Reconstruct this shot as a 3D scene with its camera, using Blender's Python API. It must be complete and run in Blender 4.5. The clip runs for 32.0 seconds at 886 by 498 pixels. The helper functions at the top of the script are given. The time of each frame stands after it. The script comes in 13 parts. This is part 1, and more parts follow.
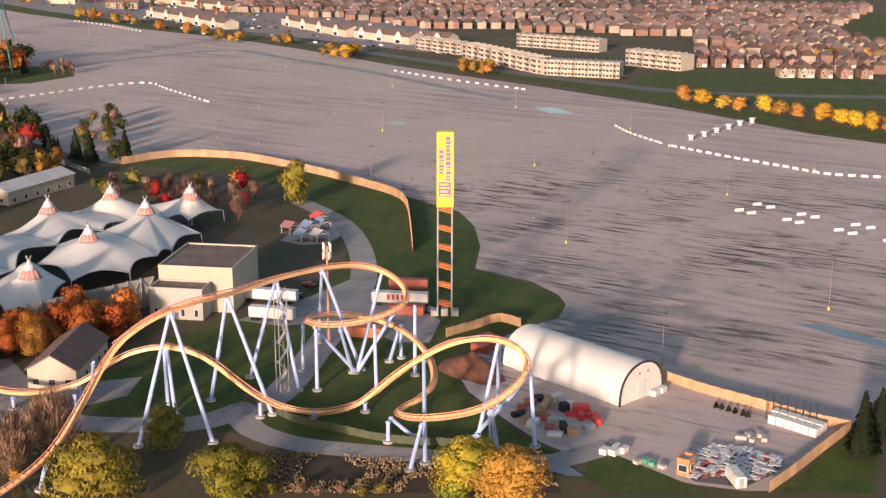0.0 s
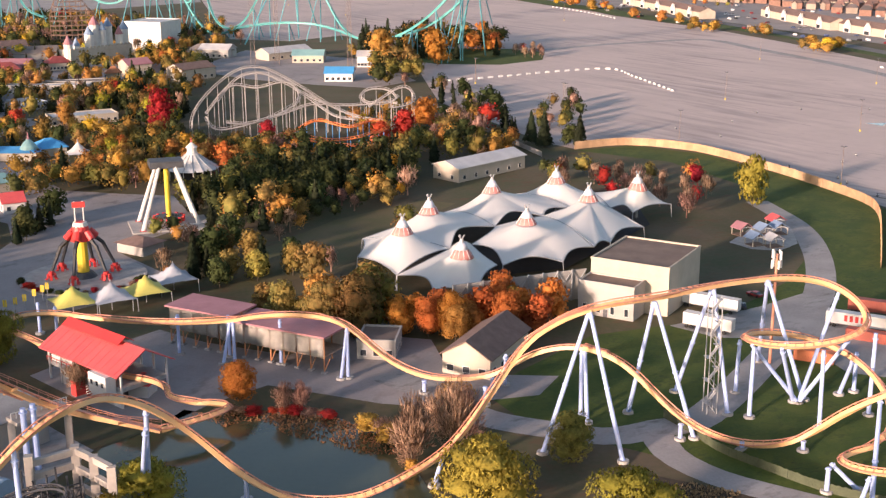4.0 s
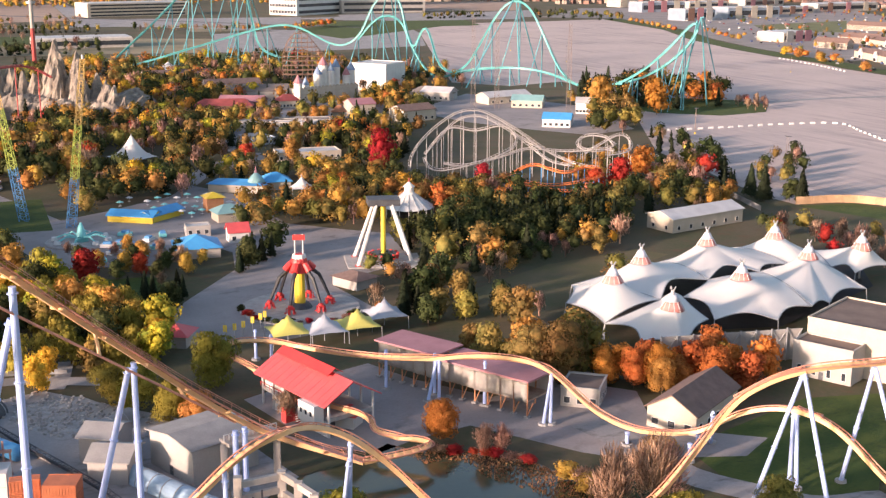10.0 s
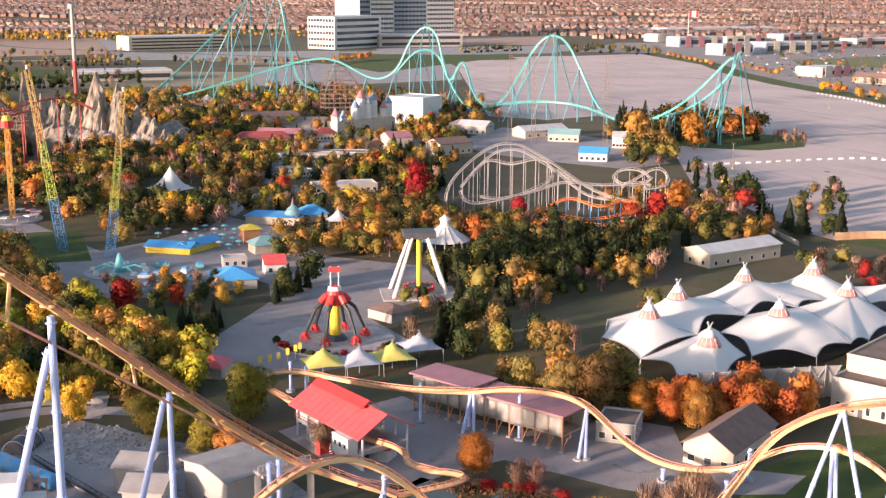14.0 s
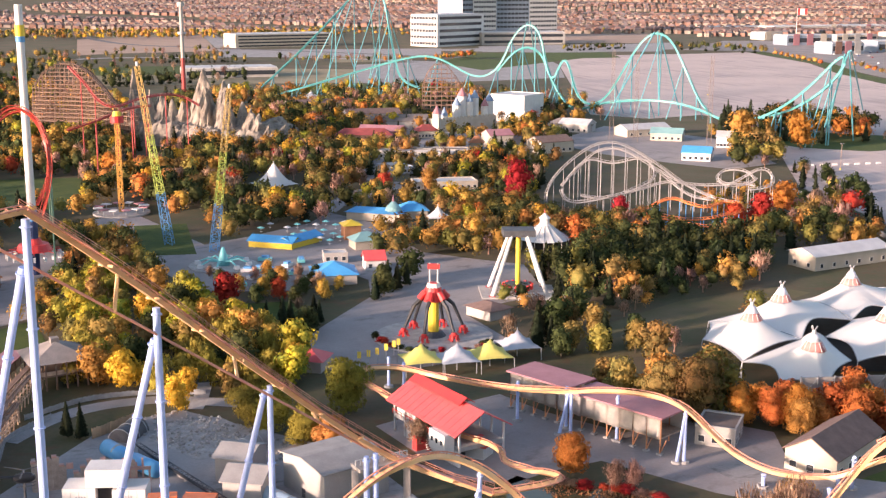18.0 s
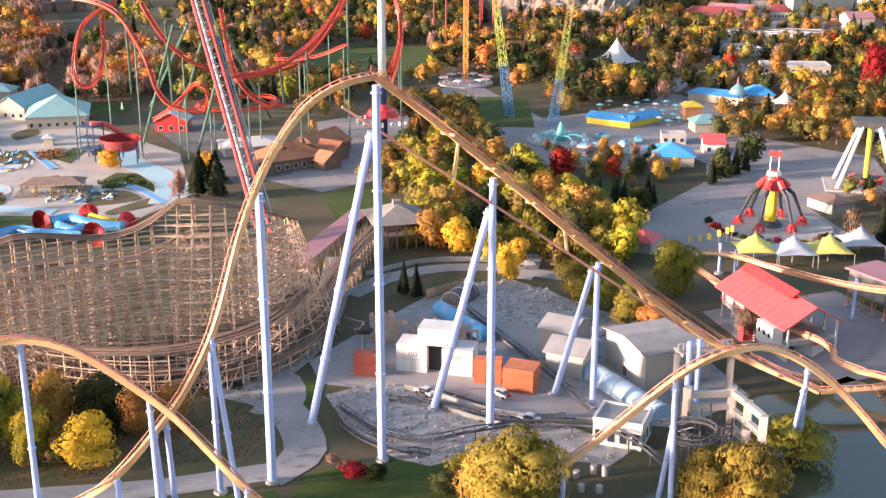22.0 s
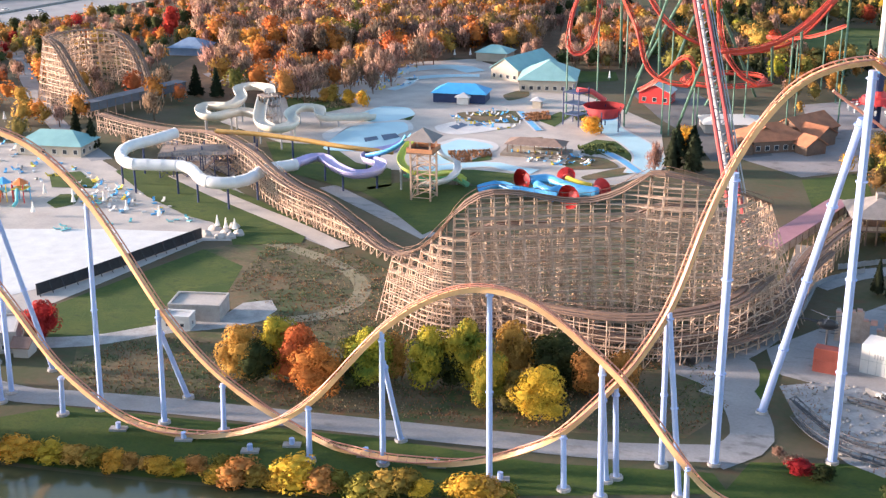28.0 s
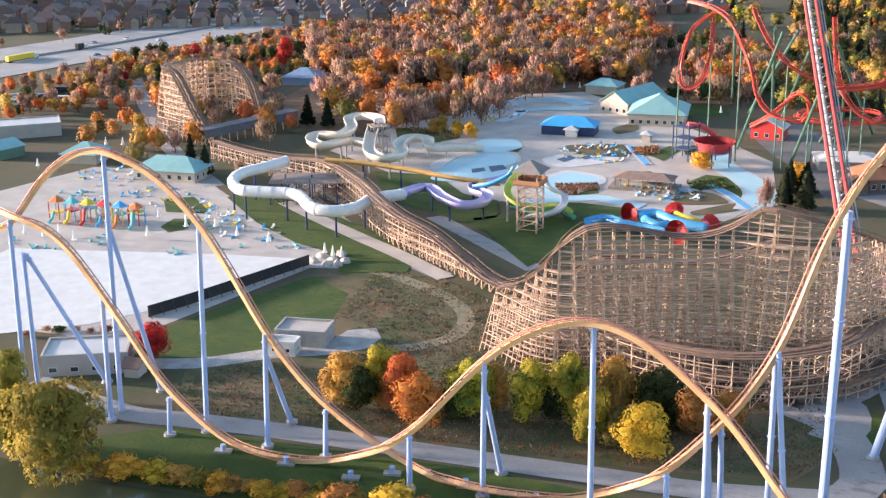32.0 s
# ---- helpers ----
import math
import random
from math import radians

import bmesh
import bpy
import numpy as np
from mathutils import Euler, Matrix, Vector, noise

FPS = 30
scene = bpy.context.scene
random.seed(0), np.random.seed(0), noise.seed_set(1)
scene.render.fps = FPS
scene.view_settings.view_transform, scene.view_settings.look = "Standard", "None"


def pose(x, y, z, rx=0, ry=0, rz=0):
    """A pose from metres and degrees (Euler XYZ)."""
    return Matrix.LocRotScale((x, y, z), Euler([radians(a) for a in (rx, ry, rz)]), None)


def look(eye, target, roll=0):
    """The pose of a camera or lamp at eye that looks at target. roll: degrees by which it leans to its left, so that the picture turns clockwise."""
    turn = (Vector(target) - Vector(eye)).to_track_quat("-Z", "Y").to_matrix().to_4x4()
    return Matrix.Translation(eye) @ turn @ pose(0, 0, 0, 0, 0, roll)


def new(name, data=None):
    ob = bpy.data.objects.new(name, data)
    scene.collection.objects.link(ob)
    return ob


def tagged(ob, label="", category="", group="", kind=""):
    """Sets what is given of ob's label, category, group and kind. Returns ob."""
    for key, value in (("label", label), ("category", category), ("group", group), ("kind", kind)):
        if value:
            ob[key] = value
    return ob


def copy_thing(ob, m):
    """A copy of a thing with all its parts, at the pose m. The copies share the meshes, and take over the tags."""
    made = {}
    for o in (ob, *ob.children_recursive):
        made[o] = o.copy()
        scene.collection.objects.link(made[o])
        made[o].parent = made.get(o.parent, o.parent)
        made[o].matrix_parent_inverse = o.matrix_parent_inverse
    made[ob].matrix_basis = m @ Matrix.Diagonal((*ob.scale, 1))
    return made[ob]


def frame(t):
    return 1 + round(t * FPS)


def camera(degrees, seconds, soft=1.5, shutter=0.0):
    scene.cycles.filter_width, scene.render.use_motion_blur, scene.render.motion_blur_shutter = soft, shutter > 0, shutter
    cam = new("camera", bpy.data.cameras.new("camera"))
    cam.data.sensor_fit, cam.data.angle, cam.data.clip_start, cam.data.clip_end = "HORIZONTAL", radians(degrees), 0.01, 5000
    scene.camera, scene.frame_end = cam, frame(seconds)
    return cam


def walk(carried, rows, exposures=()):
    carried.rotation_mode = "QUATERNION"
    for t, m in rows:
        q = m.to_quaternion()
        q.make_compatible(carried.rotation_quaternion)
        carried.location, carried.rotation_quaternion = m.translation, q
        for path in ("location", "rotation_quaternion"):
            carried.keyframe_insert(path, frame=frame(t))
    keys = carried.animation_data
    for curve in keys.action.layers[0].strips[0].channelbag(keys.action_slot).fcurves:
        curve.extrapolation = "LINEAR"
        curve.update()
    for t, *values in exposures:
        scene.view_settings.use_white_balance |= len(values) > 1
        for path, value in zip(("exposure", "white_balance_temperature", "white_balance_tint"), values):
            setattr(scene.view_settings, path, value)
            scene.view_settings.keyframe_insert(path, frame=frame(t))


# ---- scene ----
cam = camera(39.03, 32.0, soft=1.35)
EYE = (0.0, 0.0, 106.0)
START = [(0, -32.854, -15.355, 0.193, (-16.65, -25.83, 113.3)), (0.25, -31.554, -15.44, 0.118, (-12.15, -19.81, 111.52)), (0.5, -30.254, -15.525, 0.043, (-8.08, -13.86, 109.81)),
         (0.75, -28.45, -15.6, 0.007, (-4.24, -7.82, 108.11)), (1, -26.647, -15.673, -0.028, (-0.91, -1.81, 106.48))]          # closing in at first
PATH = [(1.5, -23.04, -15.68, -0.12), (2, -19.86, -15.66, -0.18),
        (2.5, -17.38, -15.65, -0.12), (3, -15.20, -15.64, -0.15), (3.5, -13.16, -15.62, -0.18), (4, -11.23, -15.62, -0.24), (4.5, -9.28, -15.62, -0.31),
        (6.5, -3.53, -13.19, 0.11), (7, -3.20, -13.25, 0.16), (7.5, -2.89, -13.32, 0.19), (8, -2.58, -13.38, 0.20), (8.5, -2.26, -13.41, 0.23),
        (9, -1.94, -13.48, 0.23), (9.5, -1.63, -13.54, 0.24), (10, -1.31, -13.56, 0.25), (10.5, -1.04, -13.60, 0.28), (11, -0.79, -13.61, 0.32),
        (11.5, -0.55, -13.46, 0.29), (12, -0.34, -13.19, 0.31), (12.5, -0.14, -12.89, 0.30), (13, 0.03, -12.60, 0.33), (13.5, 0.20, -12.29, 0.35),
        (14, 0.37, -12.05, 0.32), (14.5, 0.64, -12.06, 0.33), (16.5, 1.87, -12.09, 0.32), (17, 2.20, -12.09, 0.29), (17.5, 2.99, -12.10, 0.21),
        (18, 5.02, -12.17, 0.18), (18.5, 6.89, -12.84, 0.12), (19, 8.90, -13.56, 0.12), (19.5, 10.88, -14.29, 0.03), (20, 12.82, -15.01, 0.01),
        (20.5, 14.75, -15.73, 0.00), (21, 16.69, -16.46, -0.04), (21.5, 18.68, -17.18, 0.04), (22, 20.72, -17.78, -0.01), (22.5, 22.98, -18.37, -0.06),
        (23, 25.21, -18.86, -0.08), (23.5, 27.17, -18.90, -0.10), (24, 29.20, -18.92, -0.12), (24.5, 31.29, -18.93, -0.18), (25, 33.40, -18.93, -0.25),
        (25.5, 35.33, -18.95, -0.23), (26, 36.93, -18.94, -0.30), (26.5, 38.54, -18.92, -0.29), (28.5, 44.07, -18.87, -0.46), (29, 44.82, -18.86, -0.49),
        (29.5, 45.42, -18.84, -0.51), (30, 46.03, -18.76, -0.54), (30.5, 46.62, -18.48, -0.55), (31, 47.14, -18.12, -0.57), (31.5, 47.62, -17.75, -0.60),
        (32, 48.06, -17.40, -0.62), ]
walk(cam, [(t, pose(*eye, 90 + tilt, 0, turn) @ pose(0, 0, 0, 0, 0, lean)) for t, turn, tilt, lean, eye in START + [(*row, EYE) for row in PATH]],
     exposures=[(0.0, 1.24, 6750, 16), (1.0, 1.32, 6750, 17), (4.0, 1.67, 6700, 19), (13.0, 1.92, 6550, 20), (18.0, 2.07, 6550, 21), (22.0, 2.37, 6450, 19), (26.0, 2.47, 6200, 15), (32.0, 2.27, 5850, 11)])

# ---- light: low warm sun behind the camera, clear evening sky ----
SUN_ELEV, SUN_AZ = radians(10), Vector((-0.80, -0.60, 0)).normalized()
world = bpy.data.worlds.new("sky")
scene.world = world
world.use_nodes = True
wn = world.node_tree
sky = wn.nodes.new("ShaderNodeTexSky")
sky.sky_type, sky.sun_disc = "NISHITA", False
sky.sun_elevation, sky.sun_rotation = SUN_ELEV, math.atan2(SUN_AZ.x, SUN_AZ.y)
sky.air_density, sky.dust_density = 1.0, 1.2
wn.links.new(sky.outputs[0], wn.nodes["Background"].inputs[0])
wn.nodes["Background"].inputs[1].default_value = 0.085
sun = new("sun", bpy.data.lights.new("sun", "SUN"))
sun.data.energy, sun.data.angle, sun.data.color = 2.9, radians(4), (1.0, 0.76, 0.60)
sun_dir = Vector((SUN_AZ.x * math.cos(SUN_ELEV), SUN_AZ.y * math.cos(SUN_ELEV), math.sin(SUN_ELEV)))
sun.matrix_world = look(sun_dir * 300, (0, 0, 0))

# ---- materials ----
def material(name, c1, c2=None, size=4.0, rough=0.75, metal=0.0, bump=0.0, fine=0.35, vary=0.0, hue=0.0, island=0.0, stretch=None, contrast=0.2, spec=0.4, world=False):
    """Base colour between c1 and c2 by noise at two scales; vary/hue by object, island by piece."""
    m = bpy.data.materials.new(name)
    m.use_nodes = True
    nt = m.node_tree
    n, l = nt.nodes, nt.links
    b = n["Principled BSDF"]
    b.inputs["Roughness"].default_value, b.inputs["Metallic"].default_value = rough, metal
    b.inputs["Specular IOR Level"].default_value = spec
    c2 = c2 or tuple(0.75 * v for v in c1)
    co = n.new("ShaderNodeNewGeometry").outputs["Position"] if world else n.new("ShaderNodeTexCoord").outputs["Object"]
    if stretch:
        mp = n.new("ShaderNodeMapping")
        l.new(co, mp.inputs[0])
        mp.inputs["Rotation"].default_value[2] = stretch[2]
        mp.inputs["Scale"].default_value = (stretch[0], stretch[1], 1)
        co = mp.outputs[0]
    big, small = n.new("ShaderNodeTexNoise"), n.new("ShaderNodeTexNoise")
    for q, s in ((big, 1.0 / size), (small, 1.0 / fine)):
        l.new(co, q.inputs["Vector"])
        q.inputs["Scale"].default_value, q.inputs["Detail"].default_value = s, 4.0
    add = n.new("ShaderNodeMath")
    add.operation = "MULTIPLY_ADD"
    l.new(small.outputs[0], add.inputs[0])
    add.inputs[1].default_value = 0.45
    l.new(big.outputs[0], add.inputs[2])
    ramp = n.new("ShaderNodeMapRange")
    l.new(add.outputs[0], ramp.inputs[0])
    ramp.inputs[1].default_value, ramp.inputs[2].default_value = 0.72 - contrast, 0.72 + contrast
    mix = n.new("ShaderNodeMix")
    mix.data_type = "RGBA"
    l.new(ramp.outputs[0], mix.inputs[0])
    mix.inputs[6].default_value, mix.inputs[7].default_value = (*c1, 1), (*c2, 1)
    out = mix.outputs[2]
    if vary or hue or island:
        hsv = n.new("ShaderNodeHueSaturation")
        l.new(out, hsv.inputs["Color"])
        rnd = n.new("ShaderNodeObjectInfo").outputs["Random"]
        if world:                                # one tint for each tree of the joined woods
            own, total, part_of = n.new("ShaderNodeAttribute"), n.new("ShaderNodeMath"), n.new("ShaderNodeMath")
            own.attribute_name, part_of.operation = "tree_tint", "FRACT"
            l.new(rnd, total.inputs[0])
            l.new(own.outputs["Fac"], total.inputs[1])
            l.new(total.outputs[0], part_of.inputs[0])
            rnd = part_of.outputs[0]
        if hue:
            h = n.new("ShaderNodeMapRange")
            l.new(rnd, h.inputs[0])
            h.inputs[3].default_value, h.inputs[4].default_value = 0.5 - hue, 0.5 + hue
            l.new(h.outputs[0], hsv.inputs["Hue"])
        v = n.new("ShaderNodeMapRange")
        if vary:
            w = n.new("ShaderNodeMath")
            w.operation = "FRACT"
            k = n.new("ShaderNodeMath")
            k.operation = "MULTIPLY"
            k.inputs[1].default_value = 7.31
            l.new(rnd, k.inputs[0])
            l.new(k.outputs[0], w.inputs[0])
            l.new(w.outputs[0], v.inputs[0])
            v.inputs[3].default_value, v.inputs[4].default_value = 1 - vary, 1 + vary
        else:
            v.inputs[3].default_value = v.inputs[4].default_value = 1.0
        val = v.outputs[0]
        if island:
            g = n.new("ShaderNodeNewGeometry").outputs["Random Per Island"]
            i = n.new("ShaderNodeMapRange")
            l.new(g, i.inputs[0])
            i.inputs[3].default_value, i.inputs[4].default_value = 1 - island, 1 + island
            mu = n.new("ShaderNodeMath")
            mu.operation = "MULTIPLY"
            l.new(val, mu.inputs[0])
            l.new(i.outputs[0], mu.inputs[1])
            val = mu.outputs[0]
        l.new(val, hsv.inputs["Value"])
        out = hsv.outputs[0]
    l.new(out, b.inputs["Base Color"])
    if bump:
        bp = n.new("ShaderNodeBump")
        l.new(small.outputs[0], bp.inputs["Height"])
        bp.inputs["Strength"].default_value, bp.inputs["Distance"].default_value = bump, 0.1
        l.new(bp.outputs[0], b.inputs["Normal"])
    return m


M_GROUND = material("ground_soil_grass", (0.055, 0.065, 0.025), (0.11, 0.082, 0.05), 30, 0.95, bump=0.4, fine=1.5)
M_GRASS = material("mown_grass", (0.033, 0.066, 0.006), (0.058, 0.084, 0.009), 9, 0.95, bump=0.9, fine=0.7, contrast=0.12)
M_DRYGRASS = material("dry_bank_grass", (0.17, 0.115, 0.065), (0.065, 0.075, 0.028), 9, 0.95, bump=0.6, fine=0.8)
M_ROUGH = material("rough_shaded_turf", (0.085, 0.085, 0.032), (0.13, 0.10, 0.05), 11, 0.95, bump=0.5, fine=0.8)
M_SCRUB = material("bank_scrub", (0.065, 0.048, 0.03), (0.035, 0.026, 0.016), 4, 0.95, bump=0.8, fine=0.5)
M_LOT = material("worn_lot_asphalt", (0.57, 0.465, 0.425), (0.45, 0.37, 0.34), 60, 0.9, fine=6.0, contrast=0.3)
M_ASPHALT = material("asphalt", (0.16, 0.155, 0.155), (0.11, 0.105, 0.105), 10, 0.9, bump=0.2, fine=0.5)
M_ROAD = material("pale_service_road", (0.34, 0.33, 0.325), (0.25, 0.24, 0.235), 12, 0.9, bump=0.15, fine=0.6)
M_HIGHWAY = material("worn_highway_concrete", (0.36, 0.345, 0.34), (0.29, 0.28, 0.275), 14, 0.85, fine=0.8)
M_LITTER = material("leaf_litter", (0.22, 0.125, 0.07), (0.12, 0.075, 0.04), 6, 0.95, bump=0.5, fine=0.7)
M_PAVE = material("park_paving", (0.31, 0.285, 0.28), (0.24, 0.22, 0.215), 15, 0.85, bump=0.15, fine=0.8)
M_WHITEDECK = material("white_deck_paint", (0.66, 0.63, 0.60), (0.52, 0.50, 0.48), 6, 0.8, fine=0.8)
M_PADBLUE = material("slate_blue_pad", (0.10, 0.14, 0.21), (0.07, 0.10, 0.16), 4, 0.7)
M_CONC = material("pale_pool_concrete", (0.50, 0.45, 0.40), (0.38, 0.34, 0.31), 8, 0.85, bump=0.1, fine=0.7)
M_GRAVEL = material("grey_gravel", (0.42, 0.405, 0.39), (0.27, 0.26, 0.25), 3, 0.95, bump=0.8, fine=0.5)
M_WATER = material("dark_pond_water", (0.05, 0.062, 0.034), (0.062, 0.072, 0.04), 20, 0.09, bump=0.08, fine=1.2, spec=0.5)
M_POOL = material("pale_pool_floor", (0.42, 0.62, 0.68), (0.36, 0.55, 0.62), 6, 0.35)
M_TRACK = material("orange_track_paint", (0.84, 0.52, 0.26), (0.75, 0.44, 0.21), 3, 0.4, fine=0.4)
M_RAIL = material("worn_orange_rail", (0.68, 0.31, 0.20), (0.50, 0.21, 0.15), 2, 0.4, fine=0.3)
M_BLUE = material("pale_blue_steel_paint", (0.42, 0.52, 0.80), (0.36, 0.46, 0.73), 5, 0.45, fine=0.6)
M_FOOT = material("concrete", (0.42, 0.40, 0.38), (0.30, 0.29, 0.28), 2, 0.9, bump=0.3)
M_WHITE = material("white_fabric", (0.88, 0.865, 0.83), (0.82, 0.80, 0.765), 12, 0.6, fine=2.0, contrast=0.45)
M_WHITEP = material("white_paint", (0.68, 0.67, 0.645), (0.57, 0.56, 0.54), 4, 0.6)
M_PINKCAP = material("faded_red_fabric", (0.62, 0.25, 0.22), (0.52, 0.2, 0.18), 2, 0.7)
# near black: shade painted into openings and under the canopy; also a scrap crate
M_DARK = material("near_black_shade_and_crate", (0.03, 0.03, 0.035), (0.02, 0.02, 0.022), 2, 0.8)
M_BLACK = material("black_plastic", (0.02, 0.022, 0.028), (0.03, 0.032, 0.036), 1, 0.5, bump=0.5)
M_STEEL = material("galvanised_steel", (0.42, 0.43, 0.44), (0.30, 0.31, 0.32), 2, 0.5, 0.3)
M_DSTEEL = material("dark_weathered_steel", (0.10, 0.105, 0.115), (0.06, 0.062, 0.07), 2, 0.6, 0.2)
M_WOOD = material("weathered_timber", (0.62, 0.455, 0.335), (0.34, 0.24, 0.175), 2.5, 0.85, fine=0.25, island=0.25)
M_FENCEW = material("fence_timber", (0.52, 0.34, 0.20), (0.38, 0.24, 0.14), 3, 0.85, fine=0.3, vary=0.15)
M_YELLOW = material("yellow_paint", (0.80, 0.58, 0.05), (0.70, 0.50, 0.05), 2, 0.5)
M_ORANGE = material("orange_paint", (0.75, 0.22, 0.06), (0.62, 0.17, 0.05), 2, 0.5)
M_RED = material("red_paint", (0.62, 0.05, 0.045), (0.5, 0.04, 0.04), 2, 0.5)
M_REDROOF = material("red_metal_roof", (0.62, 0.10, 0.10), (0.52, 0.08, 0.085), 3, 0.5)
M_PINKROOF = material("faded_maroon_roof", (0.40, 0.19, 0.21), (0.33, 0.15, 0.17), 4, 0.6)
M_TEAL = material("teal_steel_paint", (0.12, 0.43, 0.42), (0.095, 0.36, 0.36), 6, 0.45)
M_TEALPOST = material("blue_teal_column_paint", (0.13, 0.38, 0.43), (0.10, 0.32, 0.37), 6, 0.45)
M_TEALROOF = material("teal_metal_roof", (0.26, 0.46, 0.45), (0.21, 0.38, 0.38), 4, 0.5)
M_CREAM = material("cream_render", (0.50, 0.44, 0.36), (0.42, 0.37, 0.30), 4, 0.8)
M_GREYWALL = material("grey_render", (0.42, 0.40, 0.37), (0.34, 0.32, 0.30), 5, 0.8)
M_BROWNROOF = material("brown_shingle_roof", (0.21, 0.14, 0.12), (0.15, 0.10, 0.085), 2, 0.9, bump=0.4)
M_FLATROOF = material("brown_gravel_roof", (0.20, 0.15, 0.125), (0.14, 0.105, 0.09), 5, 0.95)
M_BRICK = material("red_brick_wall", (0.29, 0.165, 0.125), (0.22, 0.125, 0.095), 3, 0.85, vary=0.2)
M_STONE = material("house_stone_render", (0.42, 0.35, 0.29), (0.29, 0.23, 0.185), 14, 0.85, vary=0.15, island=0.2)
M_HROOF = material("house_shingle_roof", (0.13, 0.075, 0.062), (0.085, 0.078, 0.08), 16, 0.9, vary=0.45, island=0.55, contrast=0.1)
M_GLASS = material("dark_window_glass", (0.04, 0.05, 0.06), (0.03, 0.035, 0.045), 2, 0.12, spec=0.8)
M_BLUEROOF = material("bright_blue_roof", (0.07, 0.36, 0.68), (0.06, 0.30, 0.60), 3, 0.5)
M_SLIDEBLUE = material("sky_blue_slide", (0.12, 0.42, 0.72), (0.10, 0.36, 0.65), 2, 0.35)
M_SLIDEW = material("white_slide_shell", (0.76, 0.74, 0.72), (0.66, 0.65, 0.64), 3, 0.35)
M_PURPLE = material("lilac_slide_shell", (0.50, 0.44, 0.68), (0.42, 0.38, 0.60), 3, 0.35)
M_GREENSTEEL = material("dark_green_steel", (0.10, 0.20, 0.15), (0.08, 0.16, 0.12), 3, 0.5)
M_REDTRACK = material("orange_red_track", (0.56, 0.075, 0.04), (0.44, 0.05, 0.03), 3, 0.45)
M_LTRACK = material("lift_red_rail", (0.45, 0.08, 0.07), (0.36, 0.06, 0.055), 3, 0.5)
M_ROCK = material("artificial_rock", (0.33, 0.285, 0.235), (0.17, 0.148, 0.125), 7, 0.95, bump=1.0, fine=1.5)
M_TYRE = material("tyre_rubber", (0.03, 0.03, 0.03), None, 1, 0.9)
M_NAVY = material("navy_steel", (0.03, 0.05, 0.13), (0.02, 0.035, 0.10), 3, 0.45)
M_BARK = material("bark", (0.12, 0.09, 0.065), (0.08, 0.06, 0.045), 1, 0.95)
M_GREYTRACK = material("grey_steel_track", (0.42, 0.395, 0.38), (0.32, 0.30, 0.295), 4, 0.5)
M_GREYROOF = material("grey_membrane_roof", (0.33, 0.32, 0.31), (0.24, 0.235, 0.23), 4, 0.7)
M_TIN = material("pale_tin_roof", (0.55, 0.54, 0.53), (0.44, 0.43, 0.43), 5, 0.45)


def streaks(mat, colour, lengths, turn, low, high, amount, spread, place=None):
    """Adds stains or painted shade of the given lengths, drawn out along one direction, over patches about spread wide;
    place: centre and radius of the marked part.
    """
    n, l = mat.node_tree.nodes, mat.node_tree.links
    b = n["Principled BSDF"]
    src = b.inputs["Base Color"].links[0].from_socket
    co = n.new("ShaderNodeTexCoord").outputs["Object"]
    mp = n.new("ShaderNodeMapping")
    mp.vector_type = "TEXTURE"
    mp.inputs["Rotation"].default_value[2] = turn
    mp.inputs["Scale"].default_value = (lengths[0], lengths[1], 1)
    l.new(co, mp.inputs[0])
    a, p = n.new("ShaderNodeTexNoise"), n.new("ShaderNodeTexNoise")
    l.new(mp.outputs[0], a.inputs["Vector"])
    l.new(co, p.inputs["Vector"])
    a.inputs["Scale"].default_value, a.inputs["Detail"].default_value, a.inputs["Roughness"].default_value = 1.0, 5.0, 0.6
    p.inputs["Scale"].default_value, p.inputs["Detail"].default_value = 1.0 / spread, 2.0
    ra, rp = n.new("ShaderNodeMapRange"), n.new("ShaderNodeMapRange")
    l.new(a.outputs[0], ra.inputs[0])
    l.new(p.outputs[0], rp.inputs[0])
    ra.inputs[1].default_value, ra.inputs[2].default_value = low, high
    rp.inputs[1].default_value, rp.inputs[2].default_value, rp.inputs[4].default_value = 0.42, 0.6, amount
    mu = n.new("ShaderNodeMath")
    mu.operation = "MULTIPLY"
    l.new(ra.outputs[0], mu.inputs[0])
    l.new(rp.outputs[0], mu.inputs[1])
    if place:
        far, fade, cut = n.new("ShaderNodeVectorMath"), n.new("ShaderNodeMapRange"), n.new("ShaderNodeMath")
        far.operation, cut.operation = "DISTANCE", "MULTIPLY"
        l.new(co, far.inputs[0])
        far.inputs[1].default_value = (place[0], place[1], 0)
        l.new(far.outputs["Value"], fade.inputs[0])
        fade.inputs[1].default_value, fade.inputs[2].default_value = place[2] * 0.5, place[2]
        fade.inputs[3].default_value, fade.inputs[4].default_value = 1.0, 0.0
        l.new(mu.outputs[0], cut.inputs[0])
        l.new(fade.outputs[0], cut.inputs[1])
        mu = cut
    mix = n.new("ShaderNodeMix")
    mix.data_type = "RGBA"
    l.new(mu.outputs[0], mix.inputs[0])
    l.new(src, mix.inputs[6])
    mix.inputs[7].default_value = (*colour, 1)
    l.new(mix.outputs[2], b.inputs["Base Color"])


